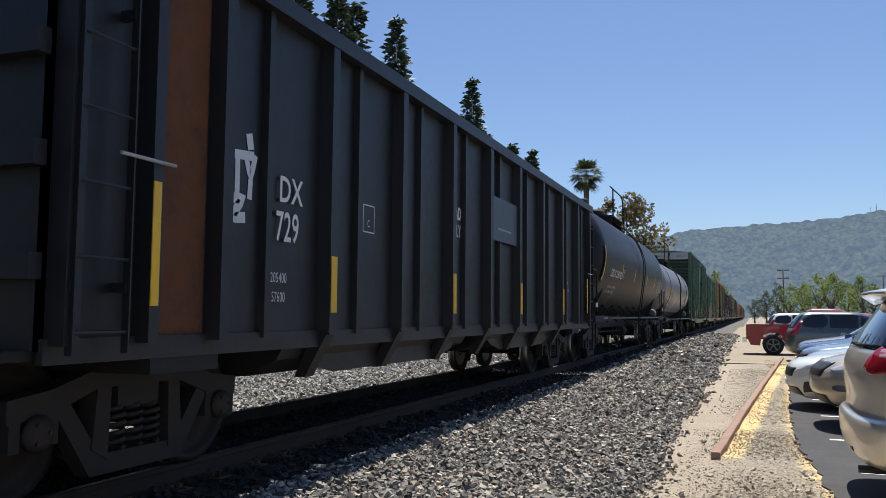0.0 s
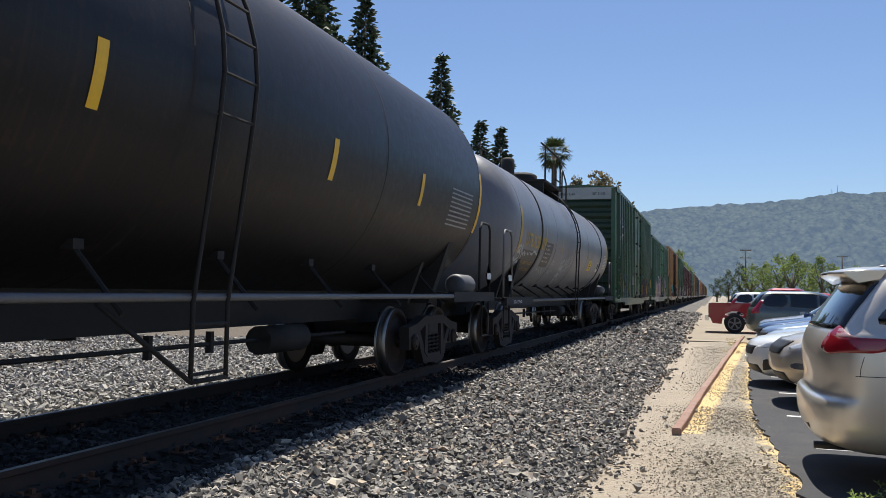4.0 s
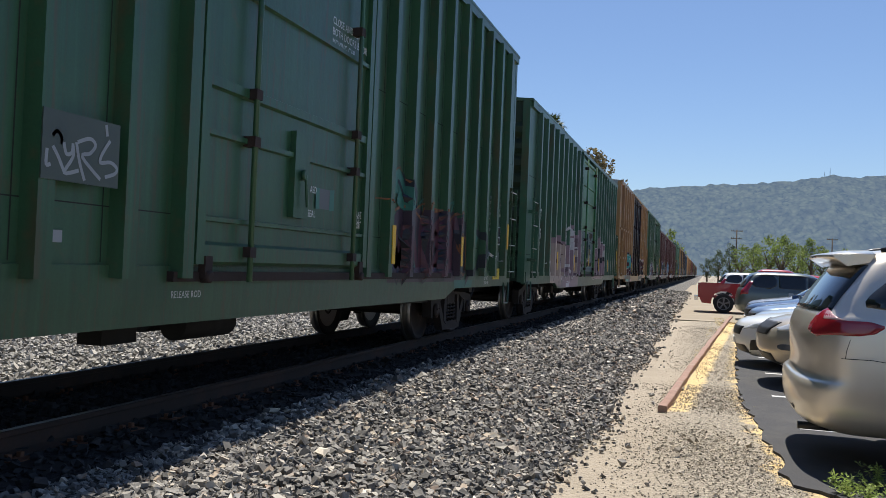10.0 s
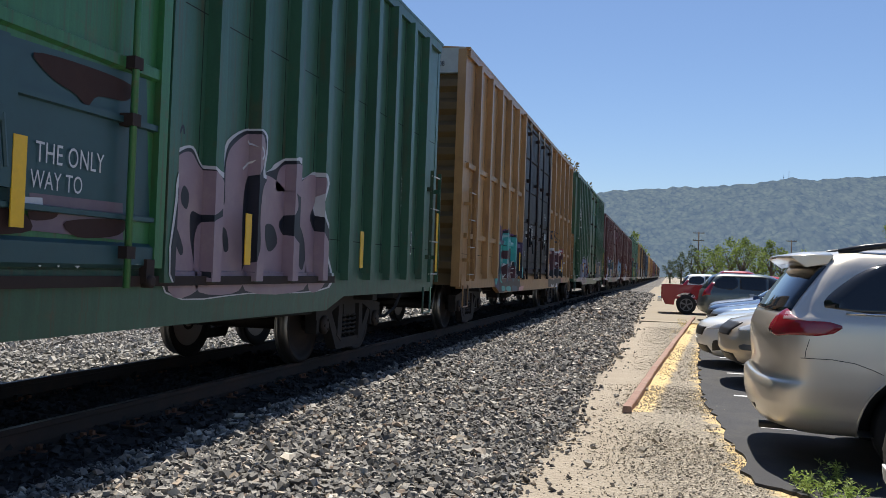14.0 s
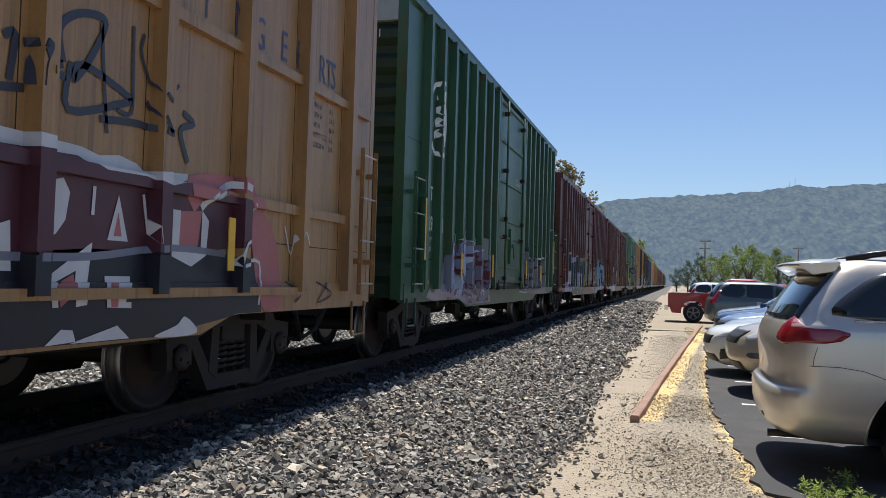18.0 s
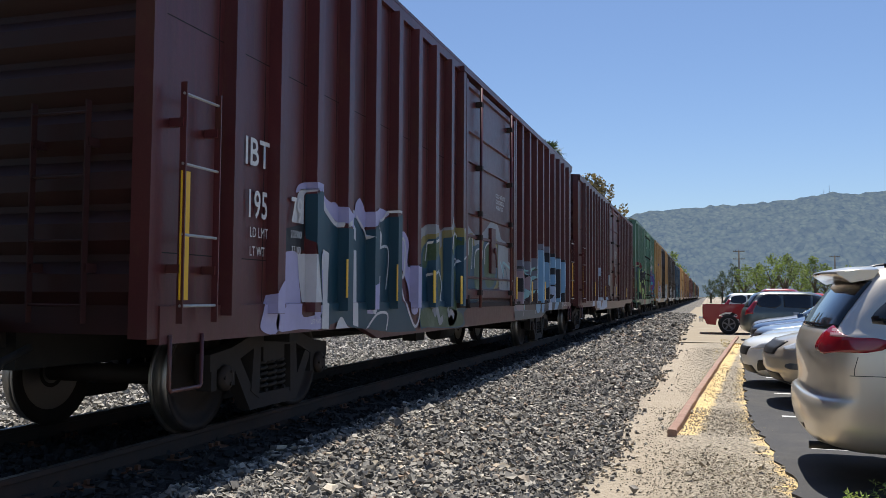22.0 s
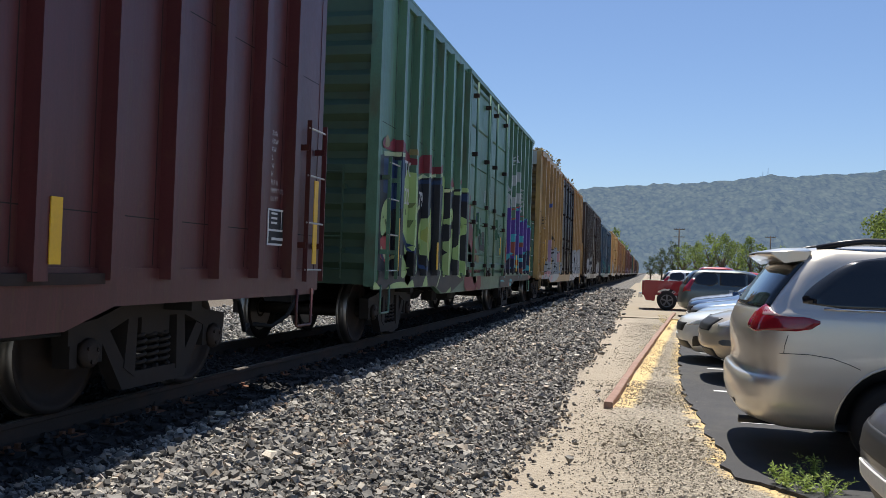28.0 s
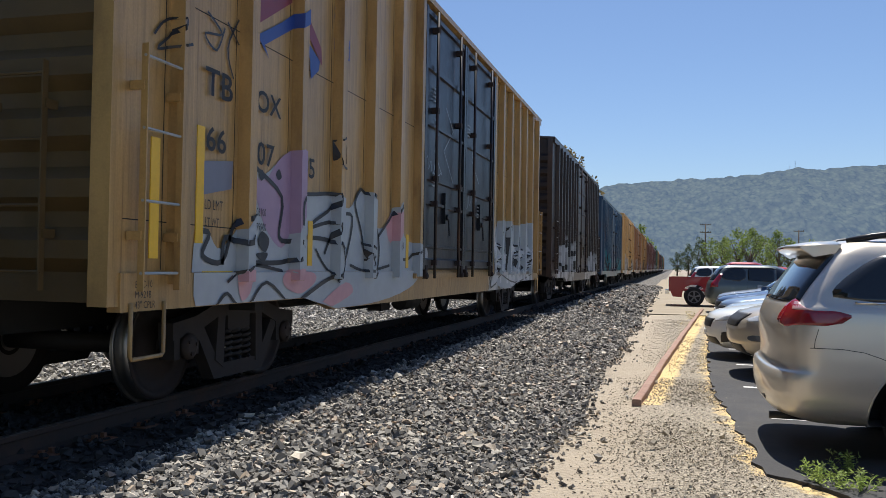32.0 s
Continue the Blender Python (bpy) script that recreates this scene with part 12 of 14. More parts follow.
blob(CAR_G, P_REDF, 2, [(-5.02, 2.67), (-4.93, 2.82), (-4.73, 2.79), (-4.47, 2.81), (-4.36, 2.86), (-4.35, 2.73), (-4.95, 2.58)])
blob(CAR_G, P_REDF, 2, [(-4.26, 2.72), (-4.15, 2.83), (-3.97, 2.77), (-3.96, 2.65), (-4.25, 2.5)])
blob(CAR_G, P_REDF, 2, [(-3.67, 2.56), (-3.59, 2.72), (-3.43, 2.66), (-3.23, 2.78), (-2.99, 2.65), (-3.05, 2.6)])
blob(CAR_G, P_REDF, 2, [(-2.94, 2.7), (-2.83, 2.79), (-2.74, 2.72), (-2.58, 2.79), (-2.61, 2.67)])
blob(CAR_G, P_GOLDY, 3, [(-4.89, 2.71), (-4.84, 2.89), (-4.72, 2.75)])
blob(CAR_G, P_GOLDY, 3, [(-3.49, 2.76), (-3.4, 2.84), (-3.37, 2.7)])
blob(CAR_G, P_REDF, 2, [(-2.05, 2.35), (-1.95, 2.78), (-1.86, 2.62), (-1.74, 2.46), (-1.74, 1.92), (-1.97, 1.84)])
blob(CAR_G, P_REDF, 2, [(-1.46, 1.45), (-1.32, 1.53), (-1.03, 1.52), (-0.96, 1.35), (-1.17, 1.27), (-1.45, 1.29)])
shape(CAR_G, P_GOLDY, 3, [(-1.31, 1.69), (-1.19, 1.69), (-1.18, 1.52), (-1.3, 1.5)])
curve(CAR_G, P_GOLDY, 3, 0.05, [(-1.43, 1.42), (-1.38, 1.29), (-1.32, 1.41), (-1.27, 1.3), (-1.18, 1.41)])
blob(CAR_G, P_GOLDY, 3, [(-1.02, 1.4), (-0.87, 1.43), (-0.74, 1.32), (-0.8, 1.21), (-0.99, 1.28)])
blob(CAR_G, P_REDF, 2, [(-1.73, 1.19), (-1.49, 1.2), (-0.86, 1.21), (-0.79, 1.03), (-0.71, 0.81), (-0.64, 0.69), (-1.46, 0.71), (-1.71, 0.72)])
shape(CAR_G, P_GOLDY, 3, [(-0.91, 1.21), (-0.69, 1.21), (-0.68, 1.14), (-0.85, 1.14)])
shape(CAR_G, P_GOLDY, 3, [(-0.75, 0.74), (-0.6, 0.73), (-0.6, 0.69), (-0.74, 0.69)])
blob(CAR_G, P_DEEP, 3, [(-1.18, 2.15), (-1.08, 2.27), (-0.91, 2.3), (-0.93, 2.15), (-1.09, 2.07)])
blob(CAR_G, P_GOLDY, 3, [(-1.11, 1.98), (-1.05, 2.07), (-1.01, 2.01), (-1.03, 1.78), (-1.1, 1.78)])
shape(CAR_G, P_WOODG, 4, [(-0.77, 1.9), (-0.26, 1.92), (-0.23, 1.5), (-0.73, 1.52)])
curve(CAR_G, P_BLACK, 5, 0.02, [(-0.75, 1.8), (-0.27, 1.79)])
curve(CAR_G, P_BLACK, 5, 0.02, [(-0.74, 1.65), (-0.26, 1.65)])
curve(CAR_G, P_BLACK, 5, 0.06, [(-0.75, 2.2), (-0.81, 1.94), (-0.77, 1.69)])
curve(CAR_G, P_BLACK, 5, 0.02, [(1.19, 1.81), (1.49, 2.09), (1.75, 2.18)])
shape(CAR_G, P_PALEW, 3, [(-0.34, 2.8), (-0.26, 2.82), (-0.28, 2.56), (-0.35, 2.54)])
shape(CAR_G, P_PALEW, 3, [(0.29, 2.85), (0.41, 2.88), (0.41, 2.55), (0.31, 2.55)])
curve(CAR_G, P_PALEW, 4, 0.015, [(-0.74, 1.38), (-0.7, 1.44), (-0.64, 1.37), (-0.58, 1.45)])
# sprayed figures on the sandy yellow wagon
blob(CAR_H, P_MIST, 1, [(-7.8, 1.41), (-7.63, 1.4), (-7.42, 1.27), (-7.01, 1.62), (-6.98, 1.96), (-6.72, 1.94), (-6.39, 2.08), (-6.14, 1.78), (-6.02, 1.82), (-5.62, 1.88), (-5.19, 1.89), (-4.7, 1.78), (-4.36, 2.03), (-4.07, 1.92), (-3.86, 1.63), (-3.45, 1.65), (-3.13, 1.96), (-2.77, 1.95), (-2.68, 1.53), (-1.82, 1.4), (-1.94, 1.08), (-2.59, 0.83), (-4.29, 0.69), (-7.35, 0.72), (-7.81, 0.77)])
blob(CAR_H, P_ROSE, 2, [(-7.03, 1.95), (-6.72, 1.89), (-6.4, 2.13), (-6.04, 2.23), (-5.95, 1.8), (-6.13, 1.52), (-6.36, 1.3), (-6.7, 1.49), (-6.92, 1.82)])
blob(CAR_H, P_PINK, 3, [(-6.35, 1.04), (-6.11, 1.11), (-5.65, 1.06), (-5.65, 0.97), (-5.97, 0.87), (-6.28, 0.93)])
blob(CAR_H, P_PINK, 3, [(-7.18, 1.09), (-6.94, 1.06), (-6.98, 0.9), (-7.13, 0.85)])
blob(CAR_H, P_PINK, 3, [(-5.43, 0.77), (-4.82, 0.96), (-4.61, 0.84), (-5.28, 0.7)])
blob(CAR_H, P_PINK, 3, [(-3.45, 1.68), (-3.12, 1.85), (-3, 1.67), (-3.28, 1.44)])
shape(CAR_H, P_SLATE, 3, [(-7.72, 1.94), (-7.27, 1.99), (-7.29, 1.76), (-7.71, 1.68)])
curve(CAR_H, P_BLACK, 4, 0.045, [(-7.76, 1.4), (-7.62, 1.38), (-7.71, 1.21), (-7.41, 1.17), (-7.25, 1.46), (-7.01, 1.56)])
curve(CAR_H, P_BLACK, 4, 0.05, [(-7.41, 1.14), (-7.38, 1.36), (-7.1, 1.33), (-6.96, 1.6), (-6.9, 1.7)])
curve(CAR_H, P_BLACK, 4, 0.045, [(-6.88, 1.98), (-6.38, 1.77), (-6.42, 1.4), (-6.12, 1.36), (-5.99, 1.25), (-6.35, 1.17), (-6.89, 1.16)])
blob(CAR_H, P_BLACK, 4, [(-6.82, 1.36), (-6.75, 1.44), (-6.61, 1.37), (-6.67, 1.26), (-6.78, 1.29)])
blob(CAR_H, P_BLACK, 4, [(-6.85, 1.24), (-6.64, 1.25), (-6.69, 1.18), (-6.79, 1.19)])
curve(CAR_H, P_BLACK, 4, 0.04, [(-6.13, 1.52), (-6.08, 1.79), (-5.62, 1.86), (-5.19, 1.89), (-5.25, 1.74), (-5.61, 1.6), (-5.74, 1.52), (-5.17, 1.59), (-5.38, 1.26)])
curve(CAR_H, P_BLACK, 4, 0.045, [(-5.81, 1.42), (-5.16, 1.38), (-5.07, 1.08), (-5.44, 0.97), (-5.97, 0.81), (-6.21, 0.69)])
curve(CAR_H, P_BLACK, 4, 0.04, [(-5.02, 1.69), (-4.61, 1.69), (-4.76, 1.27), (-4.99, 1.02)])
curve(CAR_H, P_BLACK, 4, 0.04, [(-4.36, 2.03), (-4.53, 1.85), (-4.33, 1.54), (-4.13, 1.15), (-3.83, 1.01), (-3.7, 1.36), (-3.86, 1.7)])
curve(CAR_H, P_BLACK, 4, 0.04, [(-4.36, 2.03), (-3.97, 1.89), (-3.86, 1.63)])
curve(CAR_H, P_BLACK, 4, 0.04, [(-3.75, 1.5), (-3.34, 1.73), (-3.01, 1.97), (-2.77, 1.91), (-3.1, 1.37), (-2.61, 1.23), (-2.1, 1.4), (-1.59, 1.45)])
curve(CAR_H, P_BLACK, 4, 0.03, [(-7.36, 1), (-6.99, 1.14), (-6.35, 1.09)])
curve(CAR_H, P_BLACK, 4, 0.03, [(-6.98, 0.8), (-6.68, 0.99), (-6.22, 0.77)])
curve(CAR_H, P_BLACK, 4, 0.03, [(-4.33, 1.41), (-4.04, 1.32), (-4.22, 1.21)])
curve(CAR_H, P_BLACK, 4, 0.035, [(-4.66, 1.15), (-4.12, 1.08), (-3.31, 1.15)])
curve(CAR_H, P_BLACK, 4, 0.03, [(-7.53, 0.8), (-7.36, 0.91), (-7.17, 0.76)])
blob(CAR_H, P_BLACK, 4, [(-6.83, 1.93), (-6.78, 1.98), (-6.72, 1.93), (-6.78, 1.88)])
blob(CAR_H, P_BLACK, 4, [(-6.5, 1.97), (-6.44, 2.02), (-6.39, 1.95), (-6.46, 1.92)])
curve(CAR_H, P_BLACK, 4, 0.03, [(-5.6, 1.31), (-5.37, 1.14), (-4.98, 0.96)])
curve(CAR_H, P_BLACK, 4, 0.02, [(-8.39, 2.74), (-8.29, 2.85), (-8.16, 2.91), (-8.19, 2.79), (-8.35, 2.65), (-8.08, 2.74)])
curve(CAR_H, P_BLACK, 4, 0.02, [(-7.71, 3.1), (-7.49, 2.98), (-7.74, 2.92), (-7.57, 2.83), (-7.45, 3.04)])
curve(CAR_H, P_BLACK, 4, 0.02, [(-7.41, 3.1), (-7.22, 2.96)])
curve(CAR_H, P_BLACK, 4, 0.02, [(-7.23, 3.17), (-7.4, 2.89), (-7.3, 2.66)])
# sprayed figures on the first red wagon
shape(CAR_E, P_GREYD, 1, [(1.98, 0.86), (5.21, 0.85), (5.34, 0.69), (3.33, 0.69), (1.99, 0.69)])
shape(CAR_E, P_MISTY, 2, [(2.68, 0.74), (2.77, 0.84), (2.82, 0.84), (2.75, 0.74)])
curve(CAR_E, P_MISTY, 2, 0.06, [(3.97, 0.85), (3.98, 0.77)])
# sprayed figures on the sandy yellow wagon
shape(CAR_H, P_EMBR, 2, [(-6.91, 3.43), (-6.29, 3.73), (-6.23, 3.62), (-6.88, 3.24)])
shape(CAR_H, P_BLUE2, 3, [(-6.91, 3.13), (-6.45, 3.37), (-6.01, 3.63), (-6.01, 3.48), (-6.39, 3.28), (-6.77, 3.08), (-6.68, 2.98)])
shape(CAR_H, P_EMBR, 3, [(-5.98, 3.68), (-5.55, 3.36), (-5.52, 3.18), (-5.9, 3.43)])
shape(CAR_H, P_BLUE2, 3, [(-6.03, 3.41), (-5.58, 3.22), (-5.6, 3.12), (-5.79, 2.99), (-5.82, 3.18)])
curve(CAR_H, P_BLACK, 4, 0.02, [(-5.21, 2.46), (-4.98, 2.51), (-4.97, 2.22), (-5.17, 2.21), (-5.21, 2.46)])
blob(CAR_H, P_MIST, 2, [(3.36, 1.98), (3.94, 2.13), (4.89, 2.12), (5.59, 2.09), (7.13, 2.24), (7.77, 1.77), (7.26, 0.77), (3.46, 0.77)])
curve(CAR_H, P_BLACK, 4, 0.04, [(3.49, 1.87), (4.12, 1.42), (4.44, 2.04), (4.98, 1.06), (5.6, 2.03), (6.05, 1.06)])
curve(CAR_H, P_BLACK, 4, 0.035, [(6.36, 1.86), (6.98, 1.19), (7.41, 1.9)])
curve(CAR_H, P_BLACK, 4, 0.03, [(3.43, 1.06), (5.35, 0.8), (7.67, 0.98)])
# sprayed figures on the green wagon with pale pink letters
curve(CAR_B, P_PALEW, 5, 0.02, [(-3.51, 2.26), (-3.5, 2.22)])
curve(CAR_B, P_PALEB, 4, 0.02, [(-3.53, 2.28), (-3.52, 2.23)])
curve(CAR_B, P_PALEB, 4, 0.02, [(-3.45, 2.29), (-3.44, 2.24)])
curve(CAR_B, P_PALEB, 4, 0.02, [(-3.37, 2.31), (-3.36, 2.26)])
curve(CAR_B, P_PALEB, 4, 0.02, [(-3.66, 1.78), (-3.65, 1.69)])
curve(CAR_B, P_PALEB, 4, 0.02, [(-3.59, 1.78), (-3.57, 1.69)])
curve(CAR_B, P_PALEB, 4, 0.02, [(-3.51, 1.78), (-3.49, 1.69)])
curve(CAR_B, P_PALEB, 4, 0.02, [(-3.75, 1.29), (-3.74, 1.24)])
curve(CAR_B, P_PALEB, 4, 0.02, [(-3.6, 1.3), (-3.59, 1.26)])
curve(CAR_B, P_PALEB, 4, 0.02, [(-3.44, 1.31), (-3.44, 1.26)])
curve(CAR_B, P_PALEB, 4, 0.03, [(-4.42, 1.46), (-4.4, 1.35)])
curve(CAR_B, P_PALEB, 4, 0.03, [(-4.34, 1.47), (-4.33, 1.36)])
curve(CAR_B, P_PALEB, 4, 0.025, [(-4.33, 1.07), (-4.31, 1.02)])
curve(CAR_B, P_PALEB, 4, 0.025, [(-4.26, 1.08), (-4.25, 1.02)])
shape(CAR_B, P_PALEW, 3, [(-4.21, 1.75), (-4.06, 1.77), (-4.06, 1.69), (-4.2, 1.67)])
shape(CAR_B, P_PALEW, 3, [(-3.26, 2), (-3.04, 2.02), (-3.04, 1.89), (-3.24, 1.88)])
curve(CAR_B, P_PALEW, 3, 0.05, [(-3.24, 1.8), (-3.12, 1.47), (-3.14, 1.24), (-3.01, 1.02)])
curve(CAR_B, P_PALEW, 3, 0.05, [(-4.06, 1.31), (-3.89, 1.34), (-3.86, 1.18), (-4.04, 1.1)])
curve(CAR_B, P_PALEW, 3, 0.04, [(-2.76, 2.07), (-2.72, 1.89), (-2.43, 1.89)])
curve(CAR_B, P_PALEW, 3, 0.04, [(-2.41, 1.77), (-1.96, 1.8), (-1.88, 1.66), (-2.4, 1.6)])
shape(CAR_B, P_CREAM, 3, [(-2.43, 1.69), (-1.86, 1.78), (-1.87, 1.55), (-2.39, 1.52)])
blob(CAR_B, P_CREAM, 3, [(-2.69, 1.45), (-2.38, 1.42), (-2.29, 1.12), (-2.55, 1.02), (-2.72, 1.21)])
curve(CAR_B, P_PURPLED, 3, 0.05, [(-3.27, 1.82), (-3.22, 1.56), (-3.22, 1.02)])
curve(CAR_B, P_PURPLED, 3, 0.05, [(-3.62, 1.1), (-3.3, 1.15), (-3.28, 1.33)])
curve(CAR_B, P_PURPLED, 3, 0.04, [(-2.95, 1.2), (-2.8, 1.11), (-2.47, 1.27)])
curve(CAR_B, P_PURPLED, 3, 0.05, [(-2.28, 2.06), (-2.2, 1.84)])
blob(CAR_B, P_MAUVEB, 2, [(-4.23, 1.69), (-3.89, 1.73), (-3.8, 1.51), (-3.79, 1.02), (-4.02, 0.86), (-4.15, 1.17)])
blob(CAR_B, P_MAUVEB, 2, [(-2.9, 2.05), (-2.45, 2.07), (-2.2, 1.89), (-2.13, 1.22), (-2.73, 0.83), (-2.95, 1.2)])
curve(CAR_B, P_PALEW, 4, 0.015, [(-3.14, 2.18), (-3.05, 2.1), (-2.96, 2.22), (-2.86, 2.11), (-2.77, 2.23), (-2.66, 2.14)])
curve(CAR_B, P_PALEW, 4, 0.015, [(-4.29, 2.03), (-4.22, 1.96)])
curve(CAR_B, P_PALEW, 4, 0.015, [(-4.23, 2.04), (-4.28, 1.95)])
curve(CAR_B, P_PALEW, 4, 0.015, [(-4.18, 2.04), (-4.11, 1.97)])
curve(CAR_B, P_PALEW, 4, 0.015, [(-4.12, 2.05), (-4.17, 1.96)])
curve(CAR_B, P_PALEW, 4, 0.02, [(-4.25, 2.33), (-4.14, 2.21), (-4.02, 2.3), (-4.06, 2.39)])
# sprayed figures on the pale green wagon
blob(CAR_G, P_PURPLE, 1, [(2.51, 2.04), (2.52, 2.45), (2.58, 2.6), (2.96, 2.72), (3.02, 2.45), (3.19, 2.44), (3.21, 2.54), (3.51, 2.58), (3.53, 2.41), (3.85, 2.46), (3.95, 2.49), (4.18, 2.47), (4.33, 2.57), (4.36, 2.78), (4.62, 2.82), (4.55, 2.44), (4.78, 2.44), (5.49, 2.47), (5.63, 2.08), (5.72, 2.46), (5.83, 2.59), (6.03, 2.46), (6.36, 2.48), (6.66, 2.33), (6.87, 2.57), (7.04, 2.38), (7.22, 0.91), (4.03, 0.86), (2.39, 0.79), (2.16, 0.82), (2.13, 1.52), (2.36, 1.55)])
blob(CAR_G, P_DEEPN, 2, [(2.14, 1.23), (2.37, 1.29), (2.63, 1.33), (2.91, 1.43), (3.22, 1.52), (3.53, 1.43), (4, 1.42), (4.82, 1.51), (5.65, 1.61), (7.09, 1.65), (7.23, 0.81), (4.86, 0.86), (3.62, 0.85), (2.39, 0.71), (2.16, 0.7)])
shape(CAR_G, P_INK, 3, [(2.15, 1.06), (2.38, 1.09), (3.36, 1.16), (4.85, 1.09), (7.22, 0.97), (7.23, 0.78), (3.62, 0.69), (2.39, 0.69), (2.16, 0.69)])
blob(CAR_G, P_RUSTO, 3, [(2.38, 1.76), (2.48, 1.87), (2.79, 1.91), (2.79, 1.59), (2.72, 1.42), (2.5, 1.31), (2.29, 1.3), (2.28, 1.54)])
shape(CAR_G, P_CYAN, 4, [(2.55, 1.89), (2.55, 2.04), (2.67, 2.1), (2.81, 2.1), (2.82, 1.91), (2.67, 1.91)])
curve(CAR_G, P_CYAN, 5, 0.05, [(2.82, 1.93), (2.8, 1.59), (2.67, 1.38), (2.37, 1.29)])
curve(CAR_G, P_CYAN, 5, 0.05, [(3.25, 2.33), (3.22, 2), (3.23, 1.63), (3.31, 1.53)])
curve(CAR_G, P_CYAN, 5, 0.05, [(2.55, 2.46), (2.54, 2.17), (2.54, 2.01), (2.58, 1.92)])
curve(CAR_G, P_CYAN, 5, 0.05, [(3.01, 2.47), (3.2, 2.43), (3.25, 2.33)])
curve(CAR_G, P_CYAN, 5, 0.05, [(3.21, 2.52), (3.51, 2.57)])
curve(CAR_G, P_CYAN, 5, 0.05, [(3.53, 2.39), (3.85, 2.45), (4.26, 2.47), (4.33, 2.57), (4.39, 2.75), (4.62, 2.77), (4.55, 2.42), (5.06, 2.47), (5.49, 2.42), (5.63, 2.08)])
curve(CAR_G, P_CYAN, 5, 0.05, [(5.63, 2.08), (5.81, 2.57), (6.03, 2.43), (6.43, 2.47), (6.66, 2.33), (6.87, 2.57), (7.04, 2.38)])
shape(CAR_G, P_CYAN, 4, [(3.53, 2.03), (3.97, 2.1), (4.28, 2.06), (4.25, 1.84), (3.8, 1.83), (3.54, 1.82)])
shape(CAR_G, P_RUSTO, 5, [(3.54, 1.81), (3.8, 1.88), (4.17, 1.85), (4.15, 1.68), (3.96, 1.6), (3.89, 1.45), (3.9, 1.21), (3.7, 1.21), (3.71, 1.44), (3.58, 1.63)])
curve(CAR_G, P_CYAN, 6, 0.045, [(3.52, 1.82), (3.58, 1.63), (3.7, 1.48), (3.71, 1.21), (3.6, 1.13), (3.48, 1.01)])
curve(CAR_G, P_CYAN, 6, 0.045, [(4.17, 1.73), (3.96, 1.58), (3.9, 1.41), (3.91, 1.21), (4.03, 1.07)])
blob(CAR_G, P_CYAN, 4, [(3.8, 2.37), (3.89, 2.23), (3.86, 2.1), (3.79, 2.09), (3.77, 2.25)])
curve(CAR_G, P_PALEC, 6, 0.03, [(3.63, 2), (3.63, 1.87)])
curve(CAR_G, P_PALEC, 6, 0.03, [(4.16, 2.02), (4.17, 1.9)])
curve(CAR_G, P_PALEC, 6, 0.03, [(3.82, 2.3), (3.84, 2.16)])
blob(CAR_G, P_CYAN, 4, [(2.57, 1.07), (2.8, 1.12), (2.89, 1.26), (2.96, 1.54), (2.95, 1.33), (2.91, 1.05), (2.9, 0.91), (2.8, 0.95), (2.81, 1.05)])
blob(CAR_G, P_CYAN, 4, [(3.24, 1.49), (3.31, 1.53), (3.35, 1.35), (3.24, 1.09), (3.21, 1.12)])
blob(CAR_G, P_CYAN, 4, [(3.35, 1.38), (3.4, 1.46), (3.47, 1.41), (3.44, 1.31), (3.37, 1.3)])
shape(CAR_G, P_RUSTO, 5, [(3.22, 1.27), (3.29, 1.29), (3.24, 1.16)])
shape(CAR_G, P_RUSTO, 5, [(2.82, 1.05), (2.9, 1.07), (2.89, 0.95), (2.84, 0.97)])
curve(CAR_G, P_CYAN, 5, 0.05, [(4.24, 2.06), (4.53, 2.07), (4.84, 2.08)])
blob(CAR_G, P_CYAN, 4, [(5, 1.88), (5.04, 2.03), (5.24, 2.08), (5.46, 2.01), (5.5, 1.81), (5.1, 1.76)])
blob(CAR_G, P_RUSTO, 5, [(5.02, 1.81), (5.15, 1.89), (5.47, 1.85), (5.47, 1.75), (5.21, 1.73)])
curve(CAR_G, P_PALEC, 6, 0.03, [(5.14, 2.03), (5.13, 1.92)])
blob(CAR_G, P_CYAN, 4, [(4.53, 1.9), (4.63, 2.07), (4.68, 1.69), (4.59, 1.63)])
blob(CAR_G, P_RUSTO, 5, [(4.57, 1.81), (4.64, 1.86), (4.63, 1.69)])
shape(CAR_G, P_CYAN, 4, [(4.35, 1.48), (4.42, 1.55), (4.53, 1.13), (4.58, 0.93), (4.36, 1.22)])
shape(CAR_G, P_RUSTO, 5, [(4.34, 1.35), (4.41, 1.4), (4.51, 1.04)])
blob(CAR_G, P_CYAN, 4, [(4.83, 1.37), (5.02, 1.45), (5.49, 1.42), (5.5, 1.24), (5.24, 1.16), (4.93, 1.28)])
shape(CAR_G, P_DEEPN, 5, [(4.91, 1.35), (5.23, 1.35), (5.22, 1.19), (4.96, 1.19)])
shape(CAR_G, P_RUSTO, 5, [(5.08, 1.16), (5.51, 1.19), (5.3, 1.04), (5.15, 0.89)])
curve(CAR_G, P_CYAN, 5, 0.04, [(5.15, 0.89), (5.24, 1.04), (5.56, 1.19)])
curve(CAR_G, P_CYAN, 5, 0.04, [(5.65, 1.59), (5.8, 1.56), (5.94, 1.8)])
curve(CAR_G, P_CYAN, 5, 0.04, [(5.83, 1.63), (5.98, 1.26), (5.8, 1.09), (5.58, 0.88)])
blob(CAR_G, P_RUSTO, 5, [(6.26, 1.99), (6.47, 1.96), (6.52, 1.73), (6.34, 1.77)])
curve(CAR_G, P_CYAN, 6, 0.035, [(6.25, 2.05), (6.34, 1.77), (6.49, 1.61), (6.71, 1.6)])
